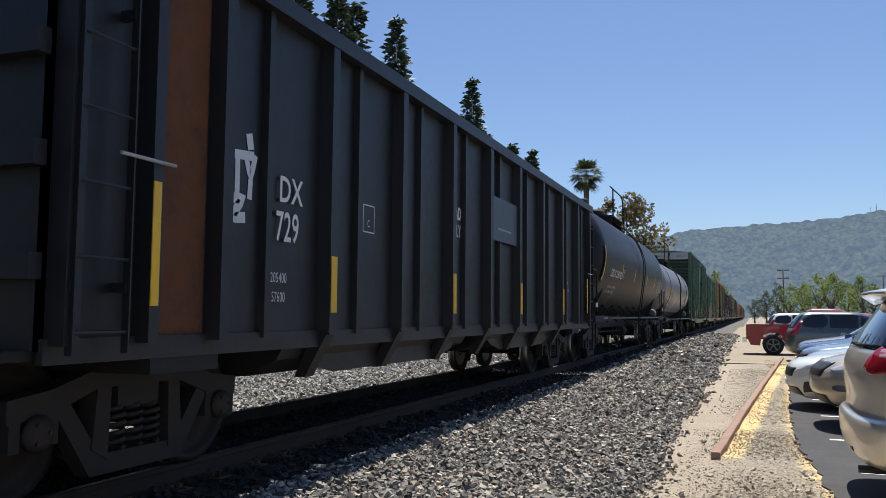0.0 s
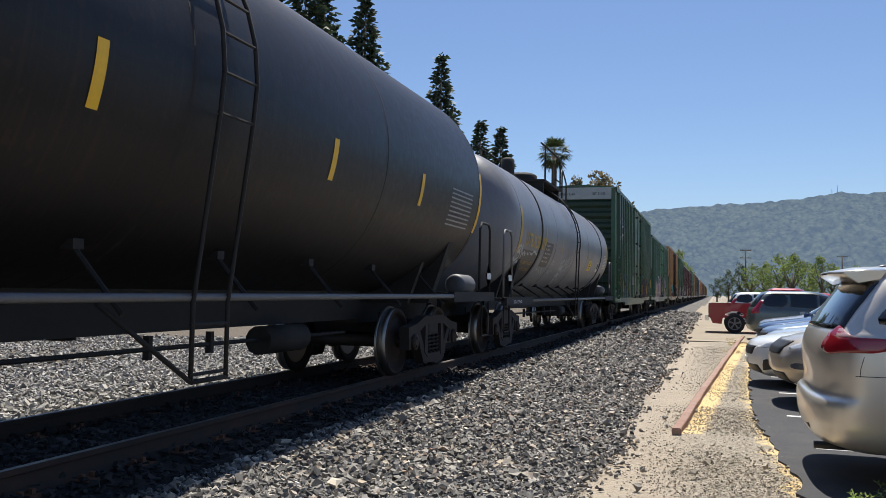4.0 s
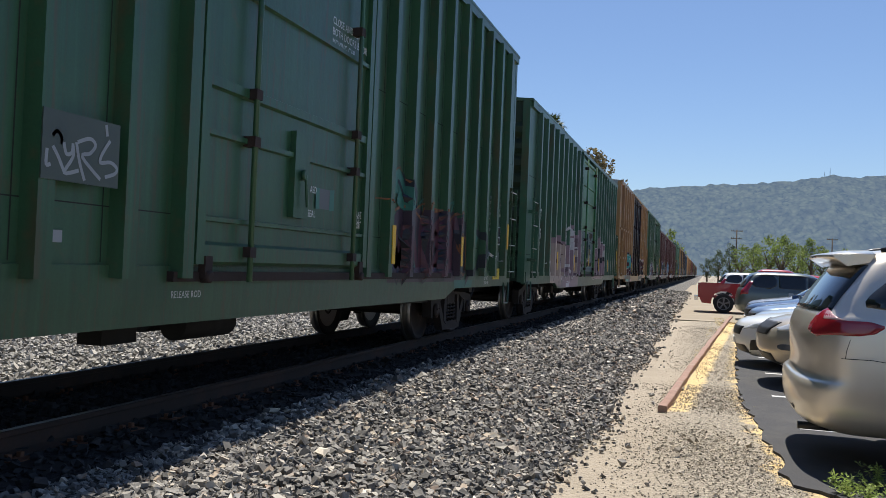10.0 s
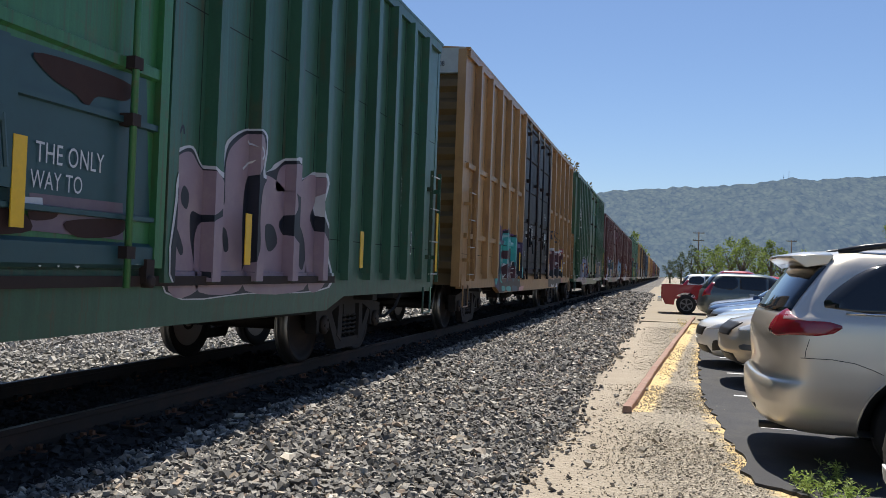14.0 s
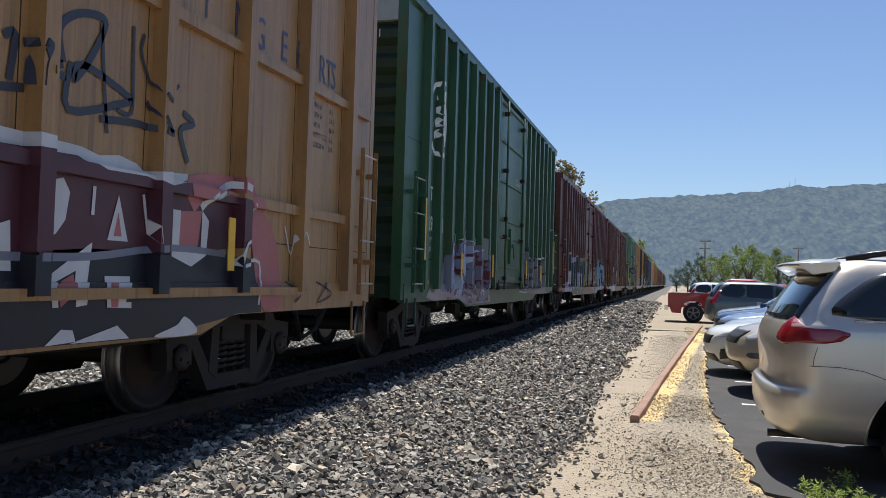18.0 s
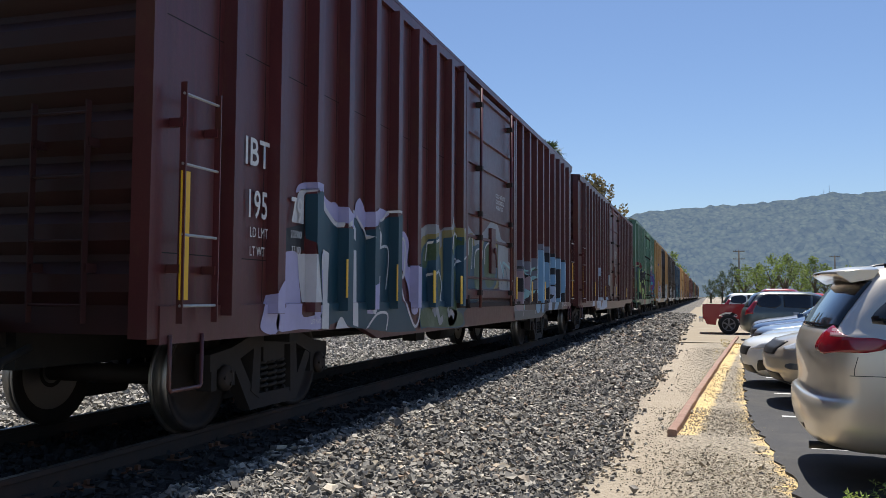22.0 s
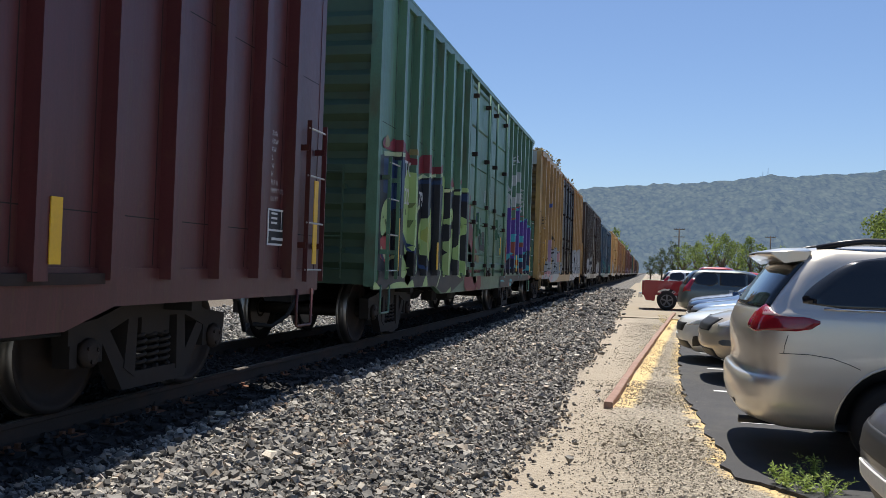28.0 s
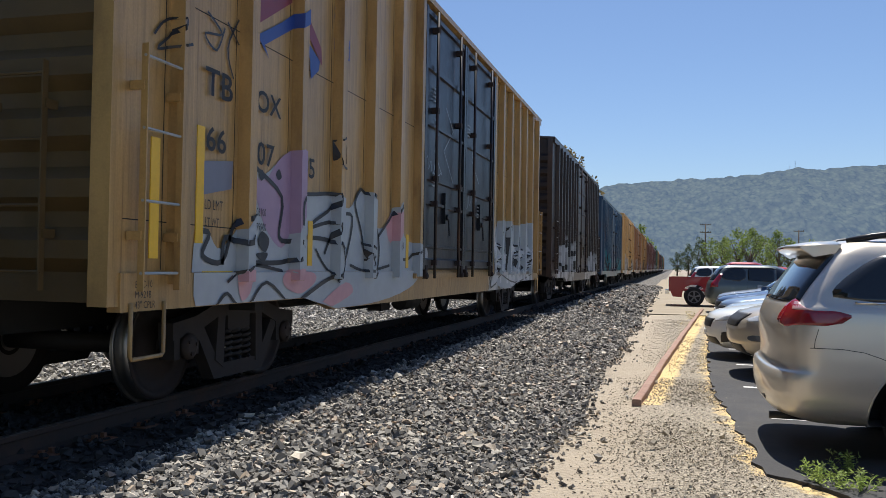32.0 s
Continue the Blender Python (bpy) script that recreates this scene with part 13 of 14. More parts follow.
blob(CAR_G, P_CYAN, 4, [(6.67, 1.74), (7.01, 1.73), (7.02, 1.58), (6.74, 1.58)])
shape(CAR_G, P_CYAN, 4, [(6.25, 1.09), (6.51, 1.32), (6.66, 1.15), (6.38, 1.04)])
shape(CAR_G, P_RUSTO, 5, [(6.25, 1.09), (6.52, 1.18), (6.52, 1.11)])
shape(CAR_G, P_RUSTO, 4, [(7.04, 1.22), (7.69, 1.23), (7.6, 0.9), (7.15, 0.8)])
shape(CAR_G, P_CYAN, 4, [(2.23, 0.86), (2.39, 0.87), (2.64, 0.86), (2.81, 0.82), (2.39, 0.83), (2.23, 0.83)])
shape(CAR_G, P_RUSTO, 4, [(3.4, 0.78), (3.62, 0.81), (3.62, 0.7), (3.37, 0.7)])
shape(CAR_G, P_CYAN, 4, [(3.57, 0.79), (3.82, 0.79), (3.96, 0.69), (3.61, 0.71)])
shape(CAR_G, P_CYAN, 4, [(3.68, 0.89), (3.95, 0.88), (4.03, 0.81), (3.62, 0.82)])
curve(CAR_G, P_RED, 2, 0.03, [(2.51, 2.45), (2.52, 2.07)])
curve(CAR_G, P_RED, 2, 0.03, [(2.99, 2.52), (3.02, 2.44), (3.21, 2.55), (3.54, 2.61), (3.56, 2.44), (3.95, 2.51), (4.22, 2.5), (4.29, 2.63), (4.34, 2.79), (4.66, 2.84), (4.63, 2.46), (5.16, 2.51), (5.54, 2.49)])
curve(CAR_G, P_RED, 2, 0.025, [(3.57, 2.71), (3.63, 2.61), (3.68, 2.72), (3.73, 2.63), (3.83, 2.78), (3.89, 2.63)])
curve(CAR_G, P_RED, 2, 0.025, [(4.95, 2.8), (5.07, 2.78), (5, 2.63), (5.16, 2.61)])
curve(CAR_G, P_RED, 2, 0.025, [(6.31, 2.9), (6.41, 2.81), (6.28, 2.7), (6.49, 2.65)])
P_INKBLUE = sprayed("blue_lettering_paint", (0.05, 0.07, 0.16), (0.10, 0.10, 0.13))
for _letter, _y, _z in (("I", 4.82, 3.12), ("N", 5.28, 3.12), ("G", 5.62, 3.12), ("E", 6.12, 3.13), ("P", 6.45, 3.13), ("E", 6.70, 3.13), ("R", 6.98, 3.13), ("T", 7.15, 3.13), ("S", 7.29, 3.13)):
    write(CAR_C, _letter, 0.40, _y, _z, 1.456, P_INKBLUE, 0.7)
write(CAR_B, "THE ONLY", 0.17, 0.33, 1.69, 1.530, P_PALEW, 0.7)
write(CAR_B, "WAY TO", 0.15, 0.30, 1.54, 1.530, P_PALEW, 0.7)

cut_lettering()


# ---- parked vehicles ----
M_GLASS = plain("tinted_car_glass", (0.012, 0.014, 0.016), 0.06, 0.0, 0.5)
M_TYRE = surface("tyre_rubber", (0.018, 0.018, 0.019), 0.85, grain=30)
M_ALLOY = plain("alloy_rim", (0.45, 0.46, 0.48), 0.3, 0.9)
M_TRIM = plain("black_trim", (0.015, 0.015, 0.016), 0.5)
M_TAIL = plain("red_tail_lamp", (0.26, 0.008, 0.016), 0.12, 0.0, 0.8)
M_LAMP = plain("clear_head_lamp", (0.55, 0.57, 0.58), 0.1, 0.3, 1.0)
M_LAMPCAP = plain("pale_lamp_lens", (0.50, 0.30, 0.31), 0.15, 0.1, 0.8)
M_CHROME = plain("chrome", (0.7, 0.7, 0.7), 0.12, 1.0)


def car_paint(name, colour, metal=0.5):
    m = surface(name, colour, 0.32, metal=metal, grain=300, vary=0.06, big=0.4, bumpy=0.0, coat=0.7)
    return m


class Body:
    """A vehicle body of stacked plan contours. rows: z, rear u, front u, half width, rear corner depth, front corner depth."""

    def __init__(self, rows, wheels, radius, opening):
        self.rows, self.wheels, self.radius, self.opening = rows, wheels, radius, opening

    def level(self, z):
        rows = self.rows
        for a, b in zip(rows, rows[1:]):
            if z <= b[0]:
                k = max(0.0, (z - a[0]) / (b[0] - a[0]))
                return [p + (q - p) * k for p, q in zip(a[1:], b[1:])]
        return list(rows[-1][1:])

    def around(self, z, q, front=False):
        """q: 0 in the middle of the tail (or nose), 1 where the corner meets the side, then metres along the side; negative on the other side."""
        ur, uf, w, rr, rf = self.level(z)
        u0, d, r = (uf, -1, rf) if front else (ur, 1, rr)
        s, q = (-1 if q < 0 else 1), abs(q)
        if q >= 1:
            return Vector((u0 + d * (r + q - 1), s * w, z))
        a, e = q * math.pi / 2, 2 / 2.9
        return Vector((u0 + d * r * (1 - math.cos(a) ** e), s * w * math.sin(a) ** e, z))

    def side(self, u, z, s):
        ur, uf, w, rr, rf = self.level(z)
        k = max((ur + rr - u) / rr, (u - uf + rf) / rf, 0.0)
        return Vector((u, s * w * (1 - min(1.0, k) ** 2.9) ** (1 / 2.9), z))

    def lift(self, f, a, z, off):
        """The point f(a, z) moved outwards from the skin."""
        p = f(a, z)
        n = (f(a + 0.01, z) - f(a - 0.01, z)).cross(f(a, z + 0.006) - f(a, z - 0.006))
        n = n.normalized() if n.length > 1e-12 else Vector((0, 0, 1))
        mid = Vector(((self.level(z)[0] + self.level(z)[1]) / 2, 0, z - 0.4))
        return p + n * (off if n.dot(p - mid) > 0 else -off)

    def skin(self, bm):
        zs = []
        for a, b in zip(self.rows, self.rows[1:]):
            n = max(1, int((b[0] - a[0]) / 0.035))
            zs += [a[0] + (b[0] - a[0]) * i / n for i in range(n)]
        zs.append(self.rows[-1][0])
        rings = []
        for z in zs:
            ur, uf, w, rr, rf = self.level(z)
            ring = [self.around(z, i / 12) for i in range(13)]
            a, b = ur + rr, uf - rf
            n = 56
            ring += [Vector((a + (b - a) * i / n, w, z)) for i in range(1, n)]
            ring += [self.around(z, i / 12, True) for i in range(12, -1, -1)]
            ring += [Vector((p.x, -p.y, p.z)) for p in ring[-2:0:-1]]
            rings.append([bm.verts.new(p) for p in ring])
        m = len(rings[0])
        for a, b in zip(rings, rings[1:]):
            for i in range(m):
                bm.faces.new((a[i], a[(i + 1) % m], b[(i + 1) % m], b[i])).smooth = True
        bm.faces.new(rings[0]), bm.faces.new(rings[-1])
        # wheel openings
        r = self.opening
        def near(p):
            return min((math.hypot(p.x - u, p.z - self.radius), u) for u in self.wheels)
        gone_faces = [f for f in bm.faces if len(f.verts) == 4 and abs(f.calc_center_median().y) > 0.7 and near(f.calc_center_median())[0] < r]
        bmesh.ops.delete(bm, geom=gone_faces, context="FACES")
        for v in bm.verts:
            if v.is_boundary and abs(v.co.y) > 0.6:
                d, u = near(v.co)
                if d < r + 0.10 and v.co.z > self.rows[0][0] + 0.01:
                    k = r / max(d, 1e-6)
                    z = max(self.rows[0][0], self.radius + (v.co.z - self.radius) * k)
                    v.co = self.side(u + (v.co.x - u) * k, z, 1 if v.co.y > 0 else -1)

    def sheet(self, f, outline, off=0.006, nz=10, na=10):
        """A thin plate on the skin inside a convex outline of (a, z) points; f places them."""
        bm = bmesh.new()
        lo, hi = min(z for _, z in outline), max(z for _, z in outline)
        rows = []
        for j in range(nz + 1):
            z = lo + (hi - lo) * (0.002 + 0.996 * j / nz)
            cut = []
            for (a0, z0), (a1, z1) in zip(outline, outline[1:] + outline[:1]):
                if (z0 - z) * (z1 - z) < 0:
                    cut.append(a0 + (a1 - a0) * (z - z0) / (z1 - z0))
            if len(cut) >= 2:
                c0, c1 = min(cut), max(cut)
                rows.append([(c0 + (c1 - c0) * i / na, z) for i in range(na + 1)])
        top = [[bm.verts.new(self.lift(f, a, z, off)) for a, z in row] for row in rows]
        for p, q in zip(top, top[1:]):
            for i in range(na):
                bm.faces.new((p[i], p[i + 1], q[i + 1], q[i])).smooth = True
        rim = [v for v in top[0]] + [r[-1] for r in top[1:-1]] + top[-1][::-1] + [r[0] for r in top[-2:0:-1]]
        keys = rows[0] + [r[-1] for r in rows[1:-1]] + rows[-1][::-1] + [r[0] for r in rows[-2:0:-1]]
        low = [bm.verts.new(self.lift(f, a, z, -0.006)) for a, z in keys]
        for i in range(len(rim)):
            j = (i + 1) % len(rim)
            bm.faces.new((rim[i], rim[j], low[j], low[i]))
        return bm

    def on_side(self, s):
        return lambda u, z: self.side(u, z, s)

    def on_tail(self, s=1):
        return lambda q, z: self.around(z, q * s)

    def on_nose(self, s=1):
        return lambda q, z: self.around(z, q * s, True)

    def line(self, pts, f, r=0.0028):
        bm = bmesh.new()
        fine = []
        for (a0, z0), (a1, z1) in zip(pts, pts[1:]):
            fine += [(a0 + (a1 - a0) * i / 6, z0 + (z1 - z0) * i / 6) for i in range(6)]
        fine.append(pts[-1])
        tube(bm, [self.lift(f, a, z, 0.0) for a, z in fine], r, 5)
        return bm


def rounded(pts, n=3):
    """Softens an outline by cutting its corners."""
    for _ in range(n):
        out = []
        for (a, b), (c, d) in zip(pts, pts[1:] + pts[:1]):
            out += [(a * 0.75 + c * 0.25, b * 0.75 + d * 0.25), (a * 0.25 + c * 0.75, b * 0.25 + d * 0.75)]
        pts = out
    return pts


def road_wheel(parent, u, y, r, side, rim_m=None):
    w = 0.21
    bm = bmesh.new()
    lathe(bm, [(y - w / 2, r * 0.66), (y - w / 2, r * 0.9), (y - w / 2 + 0.03, r), (y + w / 2 - 0.03, r), (y + w / 2, r * 0.9), (y + w / 2, r * 0.66)], 30, "y", (u, 0, r))
    tyre = part("wheel", bm, M_TYRE, parent)
    bm = bmesh.new()
    f = y + side * (w / 2 + 0.004)
    lathe(bm, [(f - side * 0.05, r * 0.67), (f + side * 0.02, r * 0.66), (f + side * 0.012, r * 0.58), (f - side * 0.03, r * 0.56)], 30, "y", (u, 0, r))
    lathe(bm, [(f - side * 0.03, r * 0.17), (f + side * 0.02, r * 0.15)], 16, "y", (u, 0, r))
    for k in range(5):
        a = k * math.tau / 5 + 0.3
        for d in (-0.1, 0.1):
            rod(bm, (u + math.cos(a) * r * 0.1, f, r + math.sin(a) * r * 0.1), (u + math.cos(a + d) * r * 0.6, f - side * 0.005, r + math.sin(a + d) * r * 0.6), 0.022, 6)
    part("rim", bm, rim_m or M_ALLOY, tyre)
    bm = bmesh.new()
    lathe(bm, [(f - side * 0.07, r * 0.6), (f - side * 0.06, 0.02)], 20, "y", (u, 0, r))
    part("brake_disc", bm, M_TRIM, tyre)


def wheel_well(parent, body, u, s):
    r = body.opening
    bm = bmesh.new()
    pts = [(u + math.cos(a) * r, body.radius + math.sin(a) * r) for a in (math.radians(d) for d in range(-20, 201, 10))]
    pts = [(p, max(q, body.rows[0][0] + 0.005)) for p, q in pts]
    out = [bm.verts.new(body.side(p, q, s) - Vector((0, s * 0.004, 0))) for p, q in pts]
    inn = [bm.verts.new((p, s * 0.52, q)) for p, q in pts]
    for i in range(len(pts) - 1):
        bm.faces.new((out[i], out[i + 1], inn[i + 1], inn[i])).smooth = True
    bm.faces.new(inn)
    part("wheel_well", bm, M_TRIM, parent)
    bm = bmesh.new()
    tube(bm, [body.side(p, q, s) for p, q in pts], 0.009, 6)
    return bm


def vehicle(name, label, body, paint_m, at, flip=False, side_glass=(), tail=(), nose=(), rail=None, seams=(), extra=None, group="parked cars"):
    """flip: its nose points towards the track. side_glass, tail and nose hold outlines on the skin."""
    t = thing(name, label, "car", group)
    bm = bmesh.new()
    body.skin(bm)
    part("body", bm, paint_m, t)
    for s in (-1, 1):
        for o in side_glass:
            part("window", body.sheet(body.on_side(s), o), M_GLASS, t)
        for nm, o, mat, both in tail:
            if both or s > 0:
                part(nm, body.sheet(body.on_tail(s), o, 0.008 if both else 0.006), mat, t)
        for nm, o, mat, both in nose:
            if both or s > 0:
                part(nm, body.sheet(body.on_nose(s), o, 0.008 if both else 0.006), mat, t)
        for u in body.wheels:
            part("arch_lip", wheel_well(t, body, u, s), paint_m, t)
            road_wheel(t, u, s * (body.level(body.radius)[2] - 0.125), body.radius, s)
        for o in seams:
            part("panel_gap", body.line(o, body.on_side(s)), M_TRIM, t)
        if rail:
            u0, u1 = rail
            pts = []
            for i in range(15):
                u = u0 + (u1 - u0) * i / 14
                p = body.side(u, body.rows[-4][0], s)
                pts.append((u, p.y * 0.93, p.z + 0.012 + 0.062 * min(1, min(i, 14 - i) / 1.6)))
            bm = bmesh.new()
            tube(bm, pts, 0.027, 8)
            part("roof_rail", bm, M_RAILBAR, t)
        mir = body.side(body.level(body.belt)[1] - 0.35, body.belt, s)
        bm = bmesh.new()
        box(bm, mir.x - 0.06, mir.x + 0.07, *sorted((mir.y - s * 0.02, mir.y + s * 0.17)), mir.z - 0.02, mir.z + 0.12)
        part("mirror", bm, paint_m, t, bevel=0.03)
    if extra:
        extra(t, body, paint_m)
    L = max(r[2] for r in body.rows)
    t.matrix_basis = pose(at[0] + (L if flip else 0), at[1], at[2], 0, 0, 180 if flip else 0)
    return t


M_RAILBAR = plain("satin_black_rail", (0.03, 0.03, 0.032), 0.35, 0.4)
VAN = Body([(0.29, 0.20, 4.8, 0.84, 0.36, 0.5), (0.335, 0.08, 4.95, 0.91, 0.34, 0.55), (0.39, 0.035, 5.02, 0.945, 0.32, 0.6), (0.50, 0.006, 5.07, 0.975, 0.31, 0.7), (0.62, 0.0, 5.07, 0.985, 0.31, 0.7), (0.675, 0.008, 5.05, 0.987, 0.31, 0.7),
            (0.695, 0.03, 5.04, 0.987, 0.31, 0.7), (0.71, 0.060, 5.03, 0.987, 0.31, 0.7), (0.80, 0.066, 4.99, 0.989, 0.31, 0.7), (0.94, 0.050, 4.90, 0.989, 0.32, 0.75), (1.03, 0.045, 4.70, 0.986, 0.33, 0.8), (1.11, 0.058, 4.15, 0.982, 0.33, 0.8),
            (1.185, 0.085, 3.98, 0.972, 0.33, 0.7), (1.205, 0.095, 3.94, 0.955, 0.33, 0.7), (1.24, 0.118, 3.90, 0.938, 0.33, 0.7), (1.35, 0.185, 3.72, 0.905, 0.33, 0.6), (1.50, 0.295, 3.45, 0.855, 0.32, 0.6), (1.60, 0.375, 3.25, 0.81, 0.31, 0.6),
            (1.67, 0.44, 3.1, 0.765, 0.30, 0.6), (1.705, 0.50, 3.0, 0.71, 0.30, 0.6), (1.73, 0.62, 2.9, 0.62, 0.3, 0.6), (1.748, 0.85, 2.7, 0.48, 0.3, 0.5), (1.757, 1.2, 2.4, 0.25, 0.2, 0.3)], (1.20, 4.22), 0.35, 0.485)
VAN.belt = 1.13
SEDAN = Body([(0.18, 0.3, 4.45, 0.80, 0.3, 0.5), (0.25, 0.12, 4.62, 0.86, 0.3, 0.6), (0.38, 0.03, 4.69, 0.885, 0.3, 0.7), (0.50, 0.0, 4.70, 0.90, 0.3, 0.75), (0.62, 0.01, 4.68, 0.905, 0.32, 0.8), (0.72, 0.02, 4.62, 0.905, 0.34, 0.85), (0.78, 0.03, 4.50, 0.90, 0.34, 0.9), (0.83, 0.04, 4.25, 0.895, 0.34, 0.9),
              (0.885, 0.05, 3.85, 0.885, 0.34, 0.8), (0.935, 0.10, 3.50, 0.87, 0.34, 0.7), (0.97, 0.42, 3.40, 0.845, 0.34, 0.7), (1.01, 0.85, 3.32, 0.815, 0.34, 0.7), (1.20, 1.12, 3.00, 0.755, 0.4, 0.7), (1.33, 1.36, 2.75, 0.70, 0.4, 0.7), (1.40, 1.6, 2.55, 0.62, 0.4, 0.6), (1.435, 1.85, 2.35, 0.45, 0.2, 0.2)], (0.95, 3.72), 0.32, 0.375)
SEDAN.belt = 0.90
SUV = Body([(0.28, 0.22, 4.2, 0.82, 0.3, 0.5), (0.36, 0.06, 4.40, 0.87, 0.3, 0.6), (0.50, 0.0, 4.49, 0.90, 0.3, 0.7), (0.66, 0.0, 4.50, 0.905, 0.3, 0.75), (0.78, 0.03, 4.45, 0.905, 0.3, 0.8), (0.88, 0.04, 4.33, 0.90, 0.3, 0.85), (0.95, 0.05, 4.10, 0.895, 0.3, 0.85), (1.00, 0.06, 3.75, 0.885, 0.3, 0.8),
            (1.05, 0.08, 3.30, 0.87, 0.3, 0.7), (1.10, 0.12, 3.20, 0.85, 0.3, 0.7), (1.30, 0.24, 2.95, 0.79, 0.32, 0.7), (1.48, 0.36, 2.68, 0.725, 0.32, 0.7), (1.58, 0.46, 2.5, 0.665, 0.32, 0.6), (1.64, 0.62, 2.3, 0.56, 0.3, 0.5), (1.665, 0.95, 2.0, 0.35, 0.2, 0.3)], (0.85, 3.55), 0.35, 0.41)
SUV.belt = 1.02
PAINT_SILVER = car_paint("champagne_silver_paint", (0.68, 0.625, 0.54), 0.6)
GY = -0.305


def van_extra(t, body, paint_m):
    # roof spoiler over the tailgate glass
    bm = bmesh.new()
    rows = []
    for i in range(17):
        y = -0.74 + 1.48 * i / 16
        e = abs(y) / 0.74
        back = 0.205 + 0.06 * e ** 3
        drop = 0.012 * e ** 2
        rows.append([bm.verts.new(p) for p in ((0.56, y * 0.985, 1.735 - 0.05 * e ** 3), (0.40, y, 1.727 - drop - 0.03 * e ** 3), (back, y, 1.690 - drop), (back - 0.012, y, 1.675 - drop), (back + 0.02, y, 1.652 - drop), (0.36, y, 1.60 - drop), (0.52, y * 0.985, 1.62))])
    for a, b in zip(rows, rows[1:]):
        for i in range(7):
            bm.faces.new((a[i], a[(i + 1) % 7], b[(i + 1) % 7], b[i])).smooth = i < 6
    bm.faces.new(rows[0]), bm.faces.new(rows[-1])
    part("spoiler", bm, paint_m, t)
    bm = bmesh.new()
    box(bm, 0.196, 0.206, -0.12, 0.12, 1.662, 1.675)
    part("brake_lamp", bm, M_TAIL, t)
    bm = bmesh.new()
    prism(bm, [(0.09, 0.34), (0.028, 0.42), (0.03, 0.47), (0.12, 0.47), (0.2, 0.31)], "y", -0.42, 0.42)
    part("bumper_valance", bm, M_TRIM, t)
    bm = bmesh.new()
    for i in range(3):
        prism(bm, [(0.95 + 0.02 * i, 1.745), (1.24, 1.745), (1.01 + 0.03 * i, 1.80)], "y", -0.03 + 0.01 * i, 0.03 - 0.01 * i)
    part("aerial_fin", bm, paint_m, t)
    bm = bmesh.new()
    rod(bm, (0.05, -0.6, 0.30), (0.35, -0.6, 0.30), 0.03, 10)
    part("tail_pipe", bm, M_TRIM, t)
    for s in (-1, 1):
        bm = bmesh.new()
        tube(bm, [body.lift(body.on_side(s), 0.62 + 0.2 * i, 1.235, 0.008) for i in range(15)], 0.008, 6)
        part("window_trim", bm, M_CHROME, t)
        bm = bmesh.new()
        tube(bm, [body.lift(body.on_side(s), u, 0.97, 0.03) for u in (2.4, 2.5, 2.6, 2.68)], 0.016, 7)
        part("door_handle", bm, paint_m, t)


vehicle("minivan", "champagne silver minivan parked tail to the track", VAN, PAINT_SILVER, (0.71, 7.95, GY),
        side_glass=[rounded([(0.43, 1.33), (0.50, 1.24), (0.80, 1.235), (2.12, 1.235), (2.12, 1.655), (1.3, 1.66), (0.86, 1.655)], 2), [(2.2, 1.235), (3.35, 1.235), (3.15, 1.60), (2.2, 1.655)]],
        tail=[("rear_window", [(-0.66, 1.225), (0.66, 1.225), (0.70, 1.60), (-0.70, 1.60)], M_GLASS, False),
              ("tail_lamp", rounded([(0.40, 1.035), (1.10, 1.045), (1.24, 1.160), (0.95, 1.175), (0.78, 1.185), (0.63, 1.25), (0.57, 1.255), (0.44, 1.16)], 1), M_TAIL, True),
              ("tail_lamp_cap", [(0.62, 1.172), (1.0, 1.165), (0.84, 1.182), (0.74, 1.205), (0.66, 1.235), (0.60, 1.235)], M_LAMPCAP, True)],
        nose=[("windshield", [(-0.75, 1.2), (0.75, 1.2), (0.75, 1.65), (-0.75, 1.65)], M_GLASS, False), ("head_lamp", [(0.5, 0.78), (1.2, 0.86), (1.1, 0.96), (0.55, 0.9)], M_LAMP, True)], rail=(0.62, 3.0),
        seams=[[(0.30, 0.885), (0.52, 0.885), (0.68, 0.865), (0.80, 0.825), (0.88, 0.79)], [(2.16, 0.32), (2.16, 1.2)], [(3.25, 0.32), (3.3, 1.15)], [(0.36, 1.03), (0.335, 0.94), (0.33, 0.885)]], extra=van_extra)


def nose_extra(grille_m):
    def build(t, body, paint_m):
        for s in (-1, 1):
            part("fog_lamp", body.sheet(body.on_nose(s), rounded([(0.62, 0.40), (0.80, 0.40), (0.80, 0.46), (0.62, 0.46)], 1), 0.012), grille_m, t, "chrome-ringed fog lamp")
        part("number_plate", body.sheet(body.on_nose(), [(-0.14, 0.36), (0.14, 0.36), (0.14, 0.46), (-0.14, 0.46)], 0.012), M_WHITE, t)
    return build


